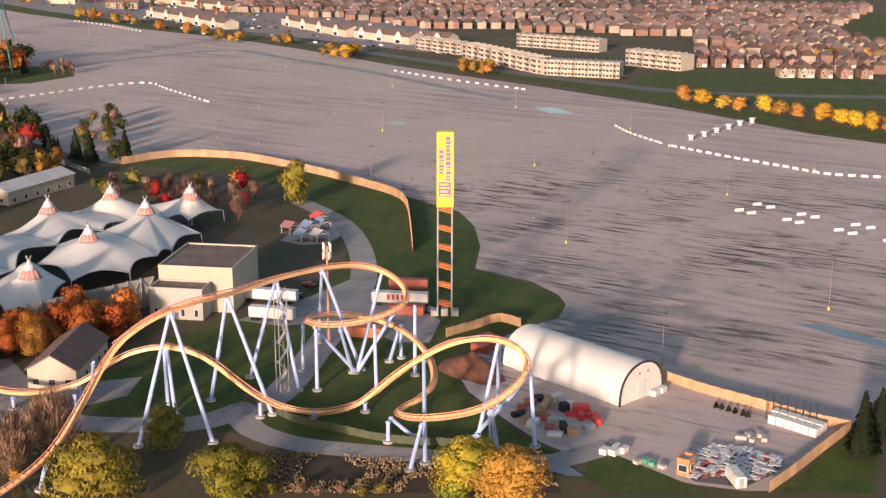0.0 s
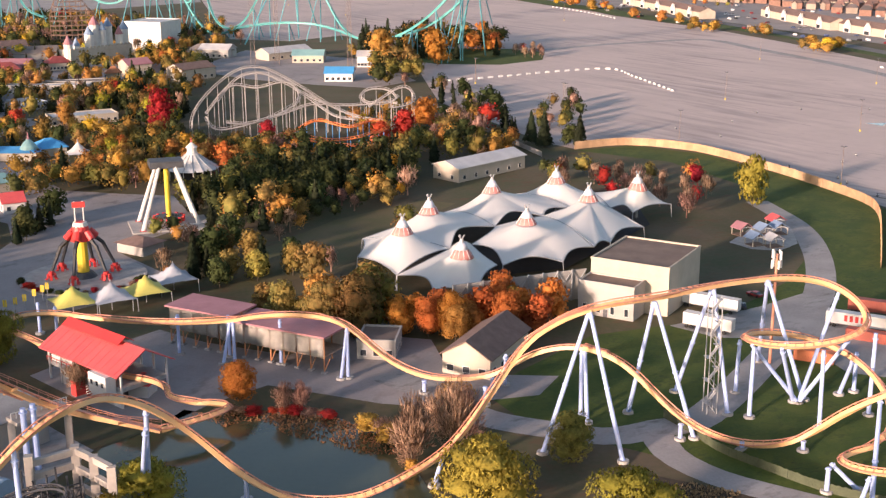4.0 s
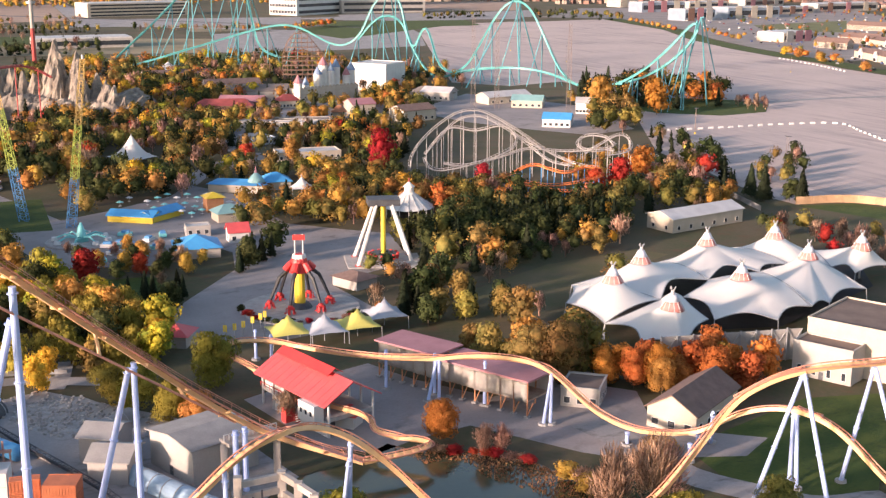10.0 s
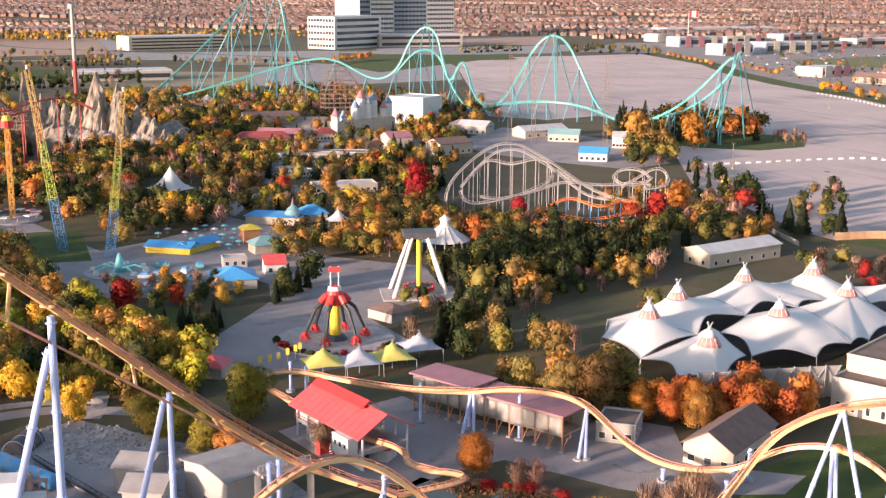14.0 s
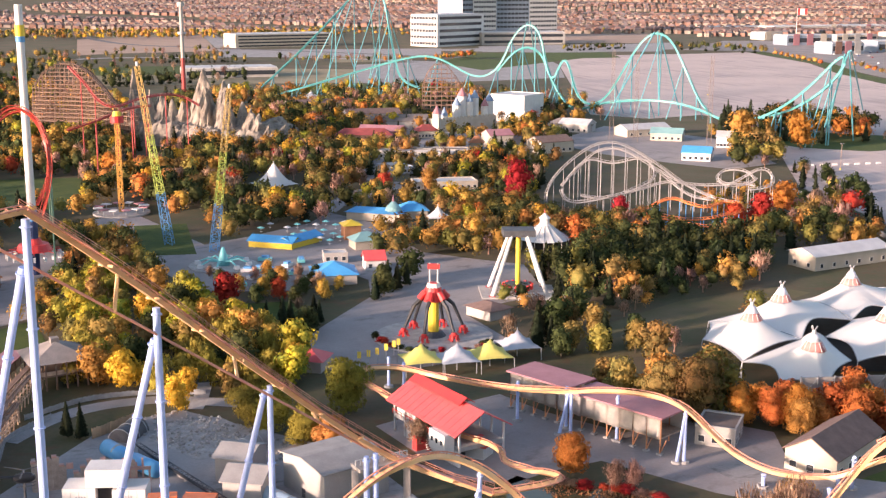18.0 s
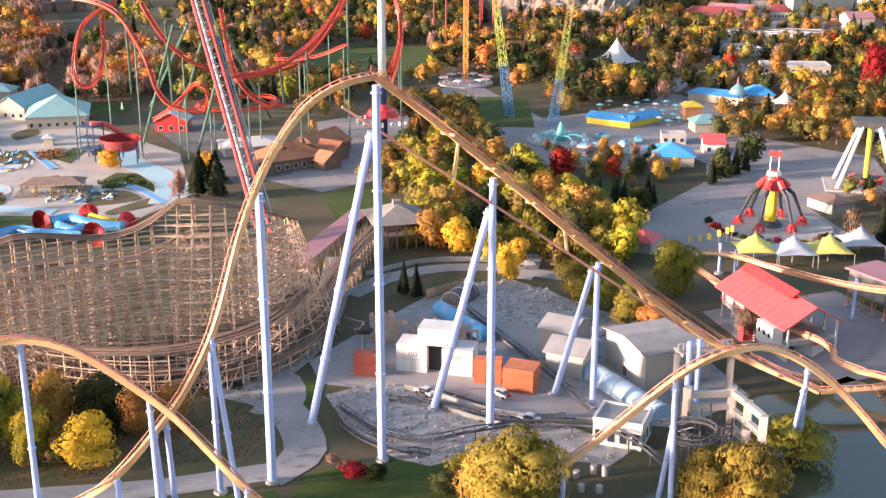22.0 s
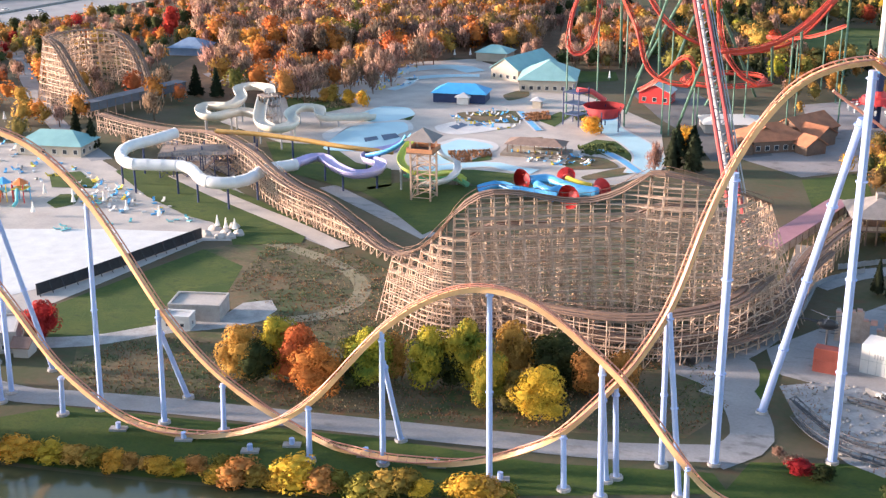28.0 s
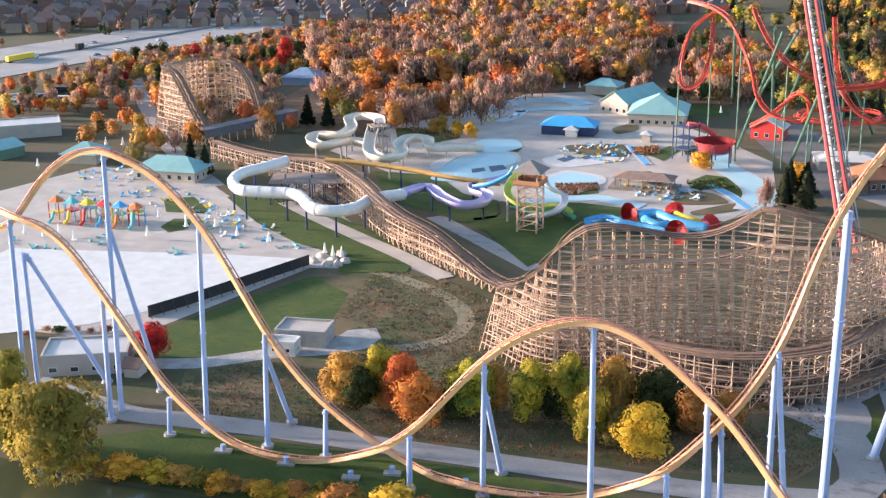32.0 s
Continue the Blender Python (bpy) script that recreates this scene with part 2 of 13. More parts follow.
streaks(M_LOT, (0.30, 0.25, 0.24), (90, 8), radians(-66), 0.45, 0.62, 0.8, 130)
streaks(M_LOT, (0.075, 0.055, 0.05), (20, 2.4), radians(-62), 0.50, 0.59, 1.0, 40, (269, 294, 190))
streaks(M_LOT, (0.10, 0.08, 0.075), (9, 4), radians(-62), 0.56, 0.66, 0.9, 30, (269, 294, 210))
streaks(M_LOT, (0.15, 0.125, 0.12), (24, 1.6), radians(-62), 0.60, 0.68, 0.8, 50)
def let_light_through(mat, share):
    """Thin fabric that passes a share of the daylight."""
    n, l = mat.node_tree.nodes, mat.node_tree.links
    b = next(q for q in n if q.type == "BSDF_PRINCIPLED")
    out = next(q for q in n if q.type == "OUTPUT_MATERIAL")
    thin, both = n.new("ShaderNodeBsdfTranslucent"), n.new("ShaderNodeMixShader")
    thin.inputs["Color"].default_value = (0.86, 0.84, 0.80, 1)
    both.inputs[0].default_value = share
    l.new(b.outputs[0], both.inputs[1])
    l.new(thin.outputs[0], both.inputs[2])
    l.new(both.outputs[0], out.inputs["Surface"])
let_light_through(M_WHITE, 0.5)
# grey cast shade painted into the lot by the sign tower, along the shadows
streaks(M_LOT, (0.20, 0.20, 0.20), (16, 9), radians(20), 0.36, 0.5, 0.85, 30, (209, 243, 60))
streaks(M_DRYGRASS, (0.05, 0.075, 0.02), (14, 7), 0.5, 0.47, 0.56, 0.95, 22)
streaks(M_DRYGRASS, (0.17, 0.085, 0.035), (5, 3), 0.9, 0.52, 0.64, 0.9, 14)
streaks(M_DRYGRASS, (0.085, 0.055, 0.035), (2.5, 1.6), 0.2, 0.52, 0.6, 0.8, 9)
streaks(M_GRASS, (0.078, 0.102, 0.014), (9, 4), 0.8, 0.48, 0.66, 0.8, 16)
streaks(M_GRASS, (0.02, 0.04, 0.009), (2.2, 1.4), 0.3, 0.5, 0.62, 0.6, 8)
streaks(M_GROUND, (0.10, 0.06, 0.03), (6, 4), 0.3, 0.5, 0.64, 0.9, 14)
streaks(M_ROCK, (0.12, 0.10, 0.09), (9, 1.6), 1.2, 0.48, 0.62, 0.8, 12)
streaks(M_ROAD, (0.10, 0.095, 0.09), (5, 2.5), 0.4, 0.52, 0.7, 0.7, 18)
streaks(M_PAVE, (0.12, 0.105, 0.10), (6, 4), 0.9, 0.52, 0.7, 0.7, 25)
LEAF = {
    "yellow": material("yellow_autumn_leaves", (0.74, 0.45, 0.055), (0.56, 0.33, 0.045), 9.0, 0.8, vary=0.2, hue=0.016, island=0.22, spec=0.08, world=True, fine=1.4),
    "gold": material("gold_autumn_leaves", (0.57, 0.315, 0.075), (0.40, 0.215, 0.058), 9.0, 0.8, vary=0.25, hue=0.02, island=0.22, spec=0.08, world=True, fine=1.4),
    "orange": material("orange_autumn_leaves", (0.62, 0.23, 0.055), (0.45, 0.155, 0.045), 9.0, 0.8, vary=0.25, hue=0.018, island=0.22, spec=0.08, world=True, fine=1.4),
    "red": material("red_autumn_leaves", (0.50, 0.055, 0.035), (0.32, 0.035, 0.03), 9.0, 0.8, vary=0.25, hue=0.012, island=0.22, spec=0.08, world=True, fine=1.4),
    "green": material("dull_green_leaves", (0.080, 0.094, 0.034), (0.05, 0.06, 0.023), 9.0, 0.85, vary=0.4, hue=0.03, island=0.25, spec=0.08, world=True, fine=1.4),
    "turning": material("green_turning_leaves", (0.36, 0.24, 0.07), (0.16, 0.145, 0.045), 9.0, 0.85, vary=0.35, hue=0.035, island=0.22, spec=0.08, world=True, fine=1.4, contrast=0.16),
    "lime": material("yellow_green_leaves", (0.60, 0.45, 0.05), (0.165, 0.21, 0.035), 5.0, 0.85, vary=0.15, hue=0.015, island=0.2, spec=0.08, world=True, fine=1.4, contrast=0.16),
    "olive": material("olive_willow_leaves", (0.36, 0.29, 0.055), (0.24, 0.20, 0.04), 9.0, 0.85, vary=0.2, hue=0.02, island=0.2, spec=0.08, world=True, fine=1.4),
    "pine": material("dark_conifer_needles", (0.038, 0.048, 0.026), (0.026, 0.034, 0.019), 9.0, 0.9, vary=0.4, hue=0.03, island=0.25, spec=0.08, world=True, fine=1.4),
    "brown": material("bare_brown_twigs", (0.48, 0.30, 0.215), (0.34, 0.21, 0.155), 12.0, 0.9, vary=0.3, hue=0.02, island=0.35, spec=0.08, world=True, fine=1.4),
}




def let_light_through(mat, share):
    """Thin leaves pass part of the light that falls on their far side."""
    n, l = mat.node_tree.nodes, mat.node_tree.links
    b, out = n["Principled BSDF"], n["Material Output"]
    tr, mix = n.new("ShaderNodeBsdfTranslucent"), n.new("ShaderNodeMixShader")
    l.new(b.inputs["Base Color"].links[0].from_socket, tr.inputs["Color"])
    mix.inputs[0].default_value = share
    l.new(b.outputs[0], mix.inputs[1])
    l.new(tr.outputs[0], mix.inputs[2])
    l.new(mix.outputs[0], out.inputs["Surface"])


for leaf_mat in LEAF.values():
    let_light_through(leaf_mat, 0.34)
let_light_through(M_WHITE, 0.3)


# ---- mesh helpers ----
def part(name, bm, mat, parent=None, label="", smooth=False):
    me = bpy.data.meshes.new(name)
    bm.to_mesh(me)
    bm.free()
    me.materials.append(mat)
    if smooth:
        me.shade_smooth()
    ob = new(name, me)
    if parent:
        ob.parent = parent
    if label:
        tagged(ob, label)
    return ob


def thing(name, m=None, label="", category="", group="", kind=""):
    ob = new(name)
    ob.empty_display_size = 0.5
    if m is not None:
        ob.matrix_world = m
    return tagged(ob, label, category, group, kind)


def add_box(bm, lo, hi, m=None):
    vs = [Vector((x, y, z)) for z in (lo[2], hi[2]) for y in (lo[1], hi[1]) for x in (lo[0], hi[0])]
    v = [bm.verts.new(m @ p if m else p) for p in vs]
    for f in ((0, 2, 3, 1), (4, 5, 7, 6), (0, 1, 5, 4), (2, 6, 7, 3), (0, 4, 6, 2), (1, 3, 7, 5)):
        bm.faces.new([v[i] for i in f])


def box(lo, hi, m=None):
    bm = bmesh.new()
    add_box(bm, lo, hi, m)
    return bm


def add_tube(bm, pts, r, sides=8, r2=None, caps=True, up=Vector((0, 0, 1)), flat=None):
    """A tube of radius r along pts; r2: radius at its end; flat: (half width, half height) of a square section."""
    pts = [Vector(p) for p in pts]
    rings = []
    for i, p in enumerate(pts):
        d = (pts[min(i + 1, len(pts) - 1)] - pts[max(i - 1, 0)]).normalized()
        side = d.cross(up)
        if side.length < 1e-3:
            side = d.cross(Vector((0, 1, 0)))
        side.normalize()
        top = side.cross(d)
        q = r + ((r2 if r2 is not None else r) - r) * i / max(1, len(pts) - 1)
        if flat:
            ring = [p + side * (sx * flat[0]) + top * (sz * flat[1]) for sx, sz in ((-1, -1), (1, -1), (1, 1), (-1, 1))]
        else:
            ring = [p + (side * math.cos(a) + top * math.sin(a)) * q for a in (2 * math.pi * k / sides for k in range(sides))]
        rings.append([bm.verts.new(v) for v in ring])
    n = len(rings[0])
    for a, b in zip(rings, rings[1:]):
        for k in range(n):
            bm.faces.new((a[k], a[(k + 1) % n], b[(k + 1) % n], b[k]))
    if caps:
        bm.faces.new(rings[0][::-1])
        bm.faces.new(rings[-1])


def tube(pts, r, sides=8, r2=None, flat=None):
    bm = bmesh.new()
    add_tube(bm, pts, r, sides, r2, flat=flat)
    return bm


def smooth_path(pts, step):
    """A Catmull-Rom curve through pts, in even steps."""
    p = [Vector(q) for q in pts]
    p = [p[0] * 2 - p[1]] + p + [p[-1] * 2 - p[-2]]
    dense = []
    for i in range(1, len(p) - 2):
        a, b, c, d = p[i - 1:i + 3]
        n = max(2, int((c - b).length / 0.7))
        for k in range(n):
            t = k / n
            dense.append(0.5 * (2 * b + (c - a) * t + (2 * a - 5 * b + 4 * c - d) * t * t + (3 * b - a - 3 * c + d) * t ** 3))
    dense.append(p[-2])
    out, run = [dense[0]], 0.0
    for a, b in zip(dense, dense[1:]):
        run += (b - a).length
        if run >= step:
            out.append(b)
            run = 0.0
    if (out[-1] - dense[-1]).length > step * 0.3:
        out.append(dense[-1])
    return out


KEEP_CLEAR = []          # outlines of paving, water and lawns where no tree is planted


def flat_area(name, outline, z, mat, label="", category="", kind="structure", parent=None, depth=0.0):
    """A level surface with that outline in plan."""
    if mat is not M_SCRUB and mat is not M_DRYGRASS:
        KEEP_CLEAR.append([(p[0], p[1]) for p in outline])
    bm = bmesh.new()
    f = bm.faces.new([bm.verts.new((p[0], p[1], z)) for p in outline])
    if f.normal.z < 0:
        f.normal_flip()
    bm.normal_update()
    if f.normal.z < 0:
        f.normal_flip()
    bmesh.ops.triangulate(bm, faces=[f])
    if depth:
        g = bmesh.ops.extrude_face_region(bm, geom=bm.faces[:])
        bmesh.ops.translate(bm, vec=(0, 0, -depth), verts=[e for e in g["geom"] if isinstance(e, bmesh.types.BMVert)])
        bmesh.ops.recalc_face_normals(bm, faces=bm.faces[:])
    return tagged(part(name, bm, mat, parent), label, category, "", kind)


def ribbon(name, pts, width, z, mat, label="", category="road", kind="structure", step=4.0):
    path = smooth_path([(p[0], p[1], z) for p in pts], step)
    bm = bmesh.new()
    row = []
    for i, p in enumerate(path):
        d = path[min(i + 1, len(path) - 1)] - path[max(i - 1, 0)]
        s = Vector((d.y, -d.x, 0)).normalized() * width / 2
        row.append((bm.verts.new(p - s), bm.verts.new(p + s)))
        if i:
            q = path[i - 1]
            KEEP_CLEAR.append([((q - s).x, (q - s).y), ((q + s).x, (q + s).y), ((p + s).x, (p + s).y), ((p - s).x, (p - s).y)])
    for a, b in zip(row, row[1:]):
        bm.faces.new((a[0], a[1], b[1], b[0]))
    return tagged(part(name, bm, mat), label, category, "", kind)


def inside(p, poly):
    c = False
    for (x1, y1), (x2, y2) in zip(poly, poly[1:] + poly[:1]):
        if (y1 > p[1]) != (y2 > p[1]) and p[0] < (x2 - x1) * (p[1] - y1) / (y2 - y1) + x1:
            c = not c
    return c
M_SLIDEC = material("cream_slide_shell", (0.74, 0.66, 0.54), (0.64, 0.57, 0.47), 3, 0.4)
M_GREENP = material("green_slide_shell", (0.10, 0.38, 0.20), (0.08, 0.32, 0.17), 3, 0.4)
M_PINKISH = material("terracotta_roof", (0.44, 0.18, 0.09), (0.28, 0.115, 0.06), 3, 0.8)
M_PUDDLE = material("puddle_water", (0.16, 0.18, 0.20), (0.12, 0.14, 0.16), 10, 0.08)


# ---- ground ----
def land_height(r):
    """The land lies level to 2.6 km and rises gently beyond."""
    return 0.0 if r < 2600 else 50.0 * ((r - 2600) / 2200) ** 1.3


def build_ground():
    bm = bmesh.new()
    rings = [0, 60, 120, 200, 300, 420, 560, 740, 980, 1300, 1700, 2200, 2600, 3000, 3500, 4100, 4800, 6500, 9000]
    prev = None
    for r in rings:
        ring = [bm.verts.new((r * math.cos(a), r * math.sin(a), land_height(r))) for a in (2 * math.pi * k / 72 for k in range(72))] if r else [bm.verts.new((0, 0, 0))]
        if prev:
            for k in range(72):
                q = (k + 1) % 72
                bm.faces.new((prev[0], ring[k], ring[q]) if len(prev) == 1 else (prev[k], ring[k], ring[q], prev[q]))
        prev = ring
    tagged(part("ground", bm, M_GROUND), "wide level ground of grass and bare earth", "ground", "", "structure")


build_ground()

# the great empty lot and its far arm
LOT = ([(163.8, 521.8), (189.2, 526.0), (214.6, 501.8), (229.6, 453.1), (236.9, 404.3), (240.1, 380.0), (241.7, 362.7), (233.9, 340.9), (219.7, 316.4), (203.1, 295.1), (205.7, 285.8), (209.8, 272.9), (208.2, 257.8), (204.2, 249.3), (194.6, 240.6), (184.2, 239.0), (174.6, 236.8), (148.5, 225.5), (141.8, 207.8), (139.3, 188.2), (138.6, 174.8), (140.1, 167.0), (146.8, 165.7), (146.9, 151.8), (152.4, 141.5), (158.8, 134.1)]
       + [(163.5, 131.1), (202.4, 143.9), (226.8, 154.0)] + [(420, 120), (640, 260), (760, 420)]
       + [(501.9, 357.1), (489.9, 407.9), (490.2, 476.2), (486.8, 542.7), (476.0, 624.5), (461.3, 702.6), (452.2, 770.1), (443.4, 891.4), (428.7, 1004.8)]
       + [(391.3, 1132.0), (385.0, 1195.9), (363.7, 1266.2), (344.3, 1363.0), (329.3, 1511.4), (332.6, 1688.4), (288.8, 1941.7), (182.7, 1873.2), (140.1, 1868.8), (14.8, 1777.4), (6.3, 1609.0), (19.4, 1254.2), (29.7, 1013.2)]
       + [(75.6, 987.5), (119.2, 1020.9), (152.2, 954.2), (140.9, 821.4), (141.4, 786.0), (129.7, 663.3), (143.4, 593.5), (152.8, 539.1), (163.5, 518.2)])
flat_area("parking_lot", LOT, 0.06, M_LOT, "vast empty parking lot of worn pinkish-grey asphalt", "parking lot")
# planted island on the lot with the first coaster turn
flat_area("grass_island", [(137.2, 856.8), (159.6, 822.9), (200.4, 809.2), (234.5, 828.6), (248.2, 871.7), (229.2, 896.2), (188.0, 909.9), (150.9, 931.7)], 0.16, M_GRASS, "mown grass island in the lot", "grass")
# verge and road beyond the lot
ribbon("verge", [(518.9, 369.6), (507.6, 423.0), (509.5, 495.4), (507.5, 566.1), (498.0, 653.6), (484.3, 737.6), (476.1, 810.7), (467.3, 939.0), (432, 1057.5), (408, 1140), (399, 1205), (379, 1273), (359, 1370), (344, 1511), (346, 1690), (302, 1952)], 26, 0.10, M_GRASS, "long mown verge along the lot", "grass", step=20)
ribbon("road", [(645.5, 463.1), (596.5, 499.2), (543.8, 550.2), (520.8, 611.0), (503.4, 688.8), (487.3, 775.7), (477.2, 871.1), (465.6, 1008.5), (436.1, 1139.9)], 14, 0.14, M_ASPHALT, "two-lane road beside the lot", "road", step=20)
ribbon("pavement", [(426.2, 582.8), (421.8, 671.4), (417.0, 761.6), (404.0, 854.3), (392.9, 921.8), (334.3, 915.9), (291.4, 903.4), (249.2, 884.4), (199.7, 873.4)], 9, 0.09, M_ROAD, "pale drive across the lot", "road", step=15)
flat_area("sports_field", [(912.4, 660.3), (899.3, 710.8), (983.1, 800.1), (1128.4, 886.9), (1193.9, 868.1)], 0.2, M_GRASS, "green sports field among houses", "field")
flat_area("lawn", [(593.9, 425.1), (519.7, 525.5), (534.5, 602.6), (583.0, 632.5), (645.9, 618.5), (693.5, 498.6)], 0.12, M_GRASS, "rough lawn beside the road", "grass")

# lawns round the coaster and the yard
flat_area("lawn", [(58.9, 254.3), (94.6, 284.6), (127.2, 289.7), (149.6, 305.0), (164.4, 317.9), (181.8, 340.2), (195.9, 359.7), (204.0, 435.3), (193.0, 484.8), (162.0, 516.5), (187.7, 521.9), (212.9, 497.9), (227.8, 449.7), (235.2, 401.5), (238.5, 377.4), (240.2, 360.4), (232.5, 338.8), (219.3, 316.6), (202.7, 295.4), (204.2, 283.7), (208.3, 270.9), (206.8, 256.1), (203.7, 249.6), (195.2, 242.6), (182.9, 239.9), (172.0, 238.4), (145.2, 223.0), (139.9, 205.0), (138.1, 185.4), (136.9, 172.6), (139.6, 167.4), (132.9, 167.3), (113.7, 181.0), (99.4, 194.2), (92.8, 202.3), (86.8, 212.7), (76.4, 222.8), (64.1, 235.9)], 0.04, M_GRASS, "mown lawn under the steel coaster", "grass")
flat_area("lawn", [(143.3, 164.4), (147.9, 163.4), (151.7, 140.8), (155.3, 135.2), (134.8, 148.3), (135.9, 156.5)], 0.08, M_GRASS, "grass corner beside the yard", "grass")
flat_area("lawn", [(164.2, 129.6), (201.5, 142.7), (222.4, 150.7), (180.1, 119.5)], 0.08, M_GRASS, "grass slope beyond the yard fence", "grass")
flat_area("rough_bank", [(69.8, 189.6), (81.5, 206.2), (94.9, 195.8), (107.8, 184.8), (122.6, 173.2), (131.7, 162.1), (127.4, 153.0)], 0.05, M_SCRUB, "scrubby brown pond bank", "bank")
flat_area("meadow", [(2.6, 365.4), (16.9, 382.2), (45.2, 416.2), (79.7, 438.6), (90.2, 430.8), (61.3, 395.0), (48.9, 368.0), (32.2, 352.3), (15.4, 343.0)], 0.05, M_ROUGH, "dull grass slope beside the tents", "grass")
ribbon("service_road", [(39.1, 268.9), (48.6, 254.2), (56.3, 239.7), (68.7, 230.4), (79.8, 224.8), (91.6, 227.0), (99.4, 228.6), (112.9, 241.2), (131.3, 261.5), (151.3, 283.9), (168.8, 307.5), (185.8, 342.2), (195.7, 375.2), (197.7, 411.3)], 8.5, 0.09, M_ROAD, "pale service road curving under the coaster", "road")
ribbon("service_road", [(88.9, 223.8), (88.5, 213.4), (93.0, 202.8), (101.7, 193.4), (114.1, 181.7), (126.6, 170.7), (134.5, 165.7), (143.2, 165.1), (151.1, 165.2)], 7.0, 0.11, M_ROAD, "pale service road along the bank", "road")
flat_area("yard_paving", [(116.5, 287.5), (145.7, 297.2), (167.6, 308.2), (163.9, 296.0), (164.9, 281.9), (165.2, 256.8), (152.5, 242.7), (144.7, 247.7), (143.2, 270.7), (124.7, 276.6)], 0.07, M_ROAD, "paved loading yard behind the theatre", "yard")
# apron in front of the long shed
flat_area("yard_paving", [(-41.3, 284.8), (-31.4, 295.3), (-12.4, 311.6), (-0.5, 299.1), (18.7, 286.0), (36.3, 298.9), (54.4, 289.8), (54.5, 274.9), (58.9, 264.8), (78.6, 259.4), (71.2, 249.2), (45.0, 247.9), (36.0, 251.6), (12.5, 267.5), (-0.2, 259.2), (-7.5, 251.9), (-19.8, 254.3)], 0.07, M_PAVE, "paved apron before the long shed", "paving")
# midway
flat_area("midway", [(-205.3, 531.5), (-197.2, 559.3), (-140.5, 487.9), (-126.5, 505.7), (-106.6, 537.8), (-104.0, 565.4), (-76.8, 539.8), (-50.8, 482.8), (-27.7, 471.9), (-10.0, 465.0), (-1.2, 421.4), (-19.8, 401.1), (-26.6, 389.9), (-12.8, 364.5), (-23.2, 340.9), (-35.3, 332.3), (-47.5, 329.1), (-69.0, 326.9), (-76.5, 343.5), (-69.7, 374.0), (-60.7, 410.0), (-65.1, 434.3), (-81.7, 453.1), (-85.1, 416.4), (-120.9, 410.4), (-155.5, 456.2)], 0.05, M_PAVE, "grey paved midway between the rides", "paving")
flat_area("lawn", [(-111.9, 386.4), (-105.6, 395.2), (-85.8, 401.1), (-74.3, 382.6), (-82.6, 349.2), (-96.8, 353.4)], 0.09, M_GRASS, "green lawn beside the midway", "grass")
ribbon("path", [(-104.0, 565.4), (-99.5, 620.6), (-81.7, 639.4), (-103.5, 686.5), (-96.0, 781.3), (-63.6, 826.0)], 9, 0.06, M_PAVE, "winding park path", "path")
ribbon("path", [(-1.2, 421.4), (6.5, 406.3), (17.4, 396.0)], 6, 0.06, M_PAVE, "park path", "path")
flat_area("midway", [(-3.5, 830.7), (38.0, 933.5), (77.4, 901.0), (119.7, 855.4), (132.2, 748.0), (101.9, 722.7), (71.1, 743.5), (32.1, 777.8)], 0.05, M_PAVE, "paved plaza behind the grey coaster", "paving")
flat_area("plaza", [(-134.8, 957.6), (-80.7, 1049.0), (-31.2, 986.7), (-4.0, 911.9), (-18.3, 814.9), (-60.4, 784.0), (-97.6, 794.8)], 0.05, M_PAVE, "paved plaza before the castle", "paving")
# far fields and roads
M_TANG = material("dry_green_turf", (0.17, 0.175, 0.075), (0.12, 0.13, 0.05), 30, 0.95, fine=4.0)
M_MALL = material("pale_shop_lot", (0.30, 0.27, 0.255), (0.22, 0.20, 0.19), 30, 0.9, fine=4.0)
M_FIELD = material("pale_bare_field", (0.40, 0.28, 0.215), (0.31, 0.22, 0.165), 40, 0.95, fine=4.0)
flat_area("bare_field", [(-844.7, 2181.5), (-801.1, 2235.9), (-674.9, 2376.1), (-503.3, 1857.6), (-631.4, 1768.2), (-669.1, 1723.8)], 0.1, M_FIELD, "bare brown building ground", "field")
flat_area("far_lot", [(-673.3, 2376.3), (-661.2, 2415.9), (-471.5, 1884.0), (-490.9, 1825.4)], 0.12, M_ROAD, "pale paved lot beside the bare ground", "paving")
flat_area("far_lot", [(-494.5, 1825.0), (-474.4, 1895.5), (-331.4, 1935.0), (-177.2, 1976.7), (-160.1, 1784.9), (-451.0, 1706.4)], 0.11, M_ROAD, "pale paved ground before the offices", "paving")
ribbon("road", [(-634.4, 1633.3), (-601.2, 1672.9), (-485.3, 1703.0), (-397.9, 1731.0), (-292.0, 1702.8), (-147.6, 1643.8)], 18, 0.15, M_HIGHWAY, "wide pale far road", "road", step=25)
flat_area("far_ground", [(-569.4, 1463.8), (-538.3, 1495.7), (-458.5, 1533.1), (-417.8, 1395.1), (-527.7, 1354.9)], 0.09, M_GRASS, "green strip behind the park", "grass")
flat_area("far_ground", [(-155.8, 1643.0), (-106.4, 1865.5), (74.1, 1907.2), (93.6, 1779.6), (38.2, 1754.2), (-85.9, 1505.2)], 0.12, M_GRASS, "mown strip beside the far lot", "grass")
flat_area("far_lot", [(-123.7, 2047.9), (46.3, 2137.6), (181.5, 2183.1), (161.6, 1940.0), (-107.6, 1888.1)], 0.11, M_ROAD, "pale paved ground by the hospital", "paving")
flat_area("far_ground", [(1.1, 2506.5), (220.9, 2663.7), (184.1, 2213.9), (17.3, 2163.6)], 0.1, M_FIELD, "bare ground beyond the hospital", "field")
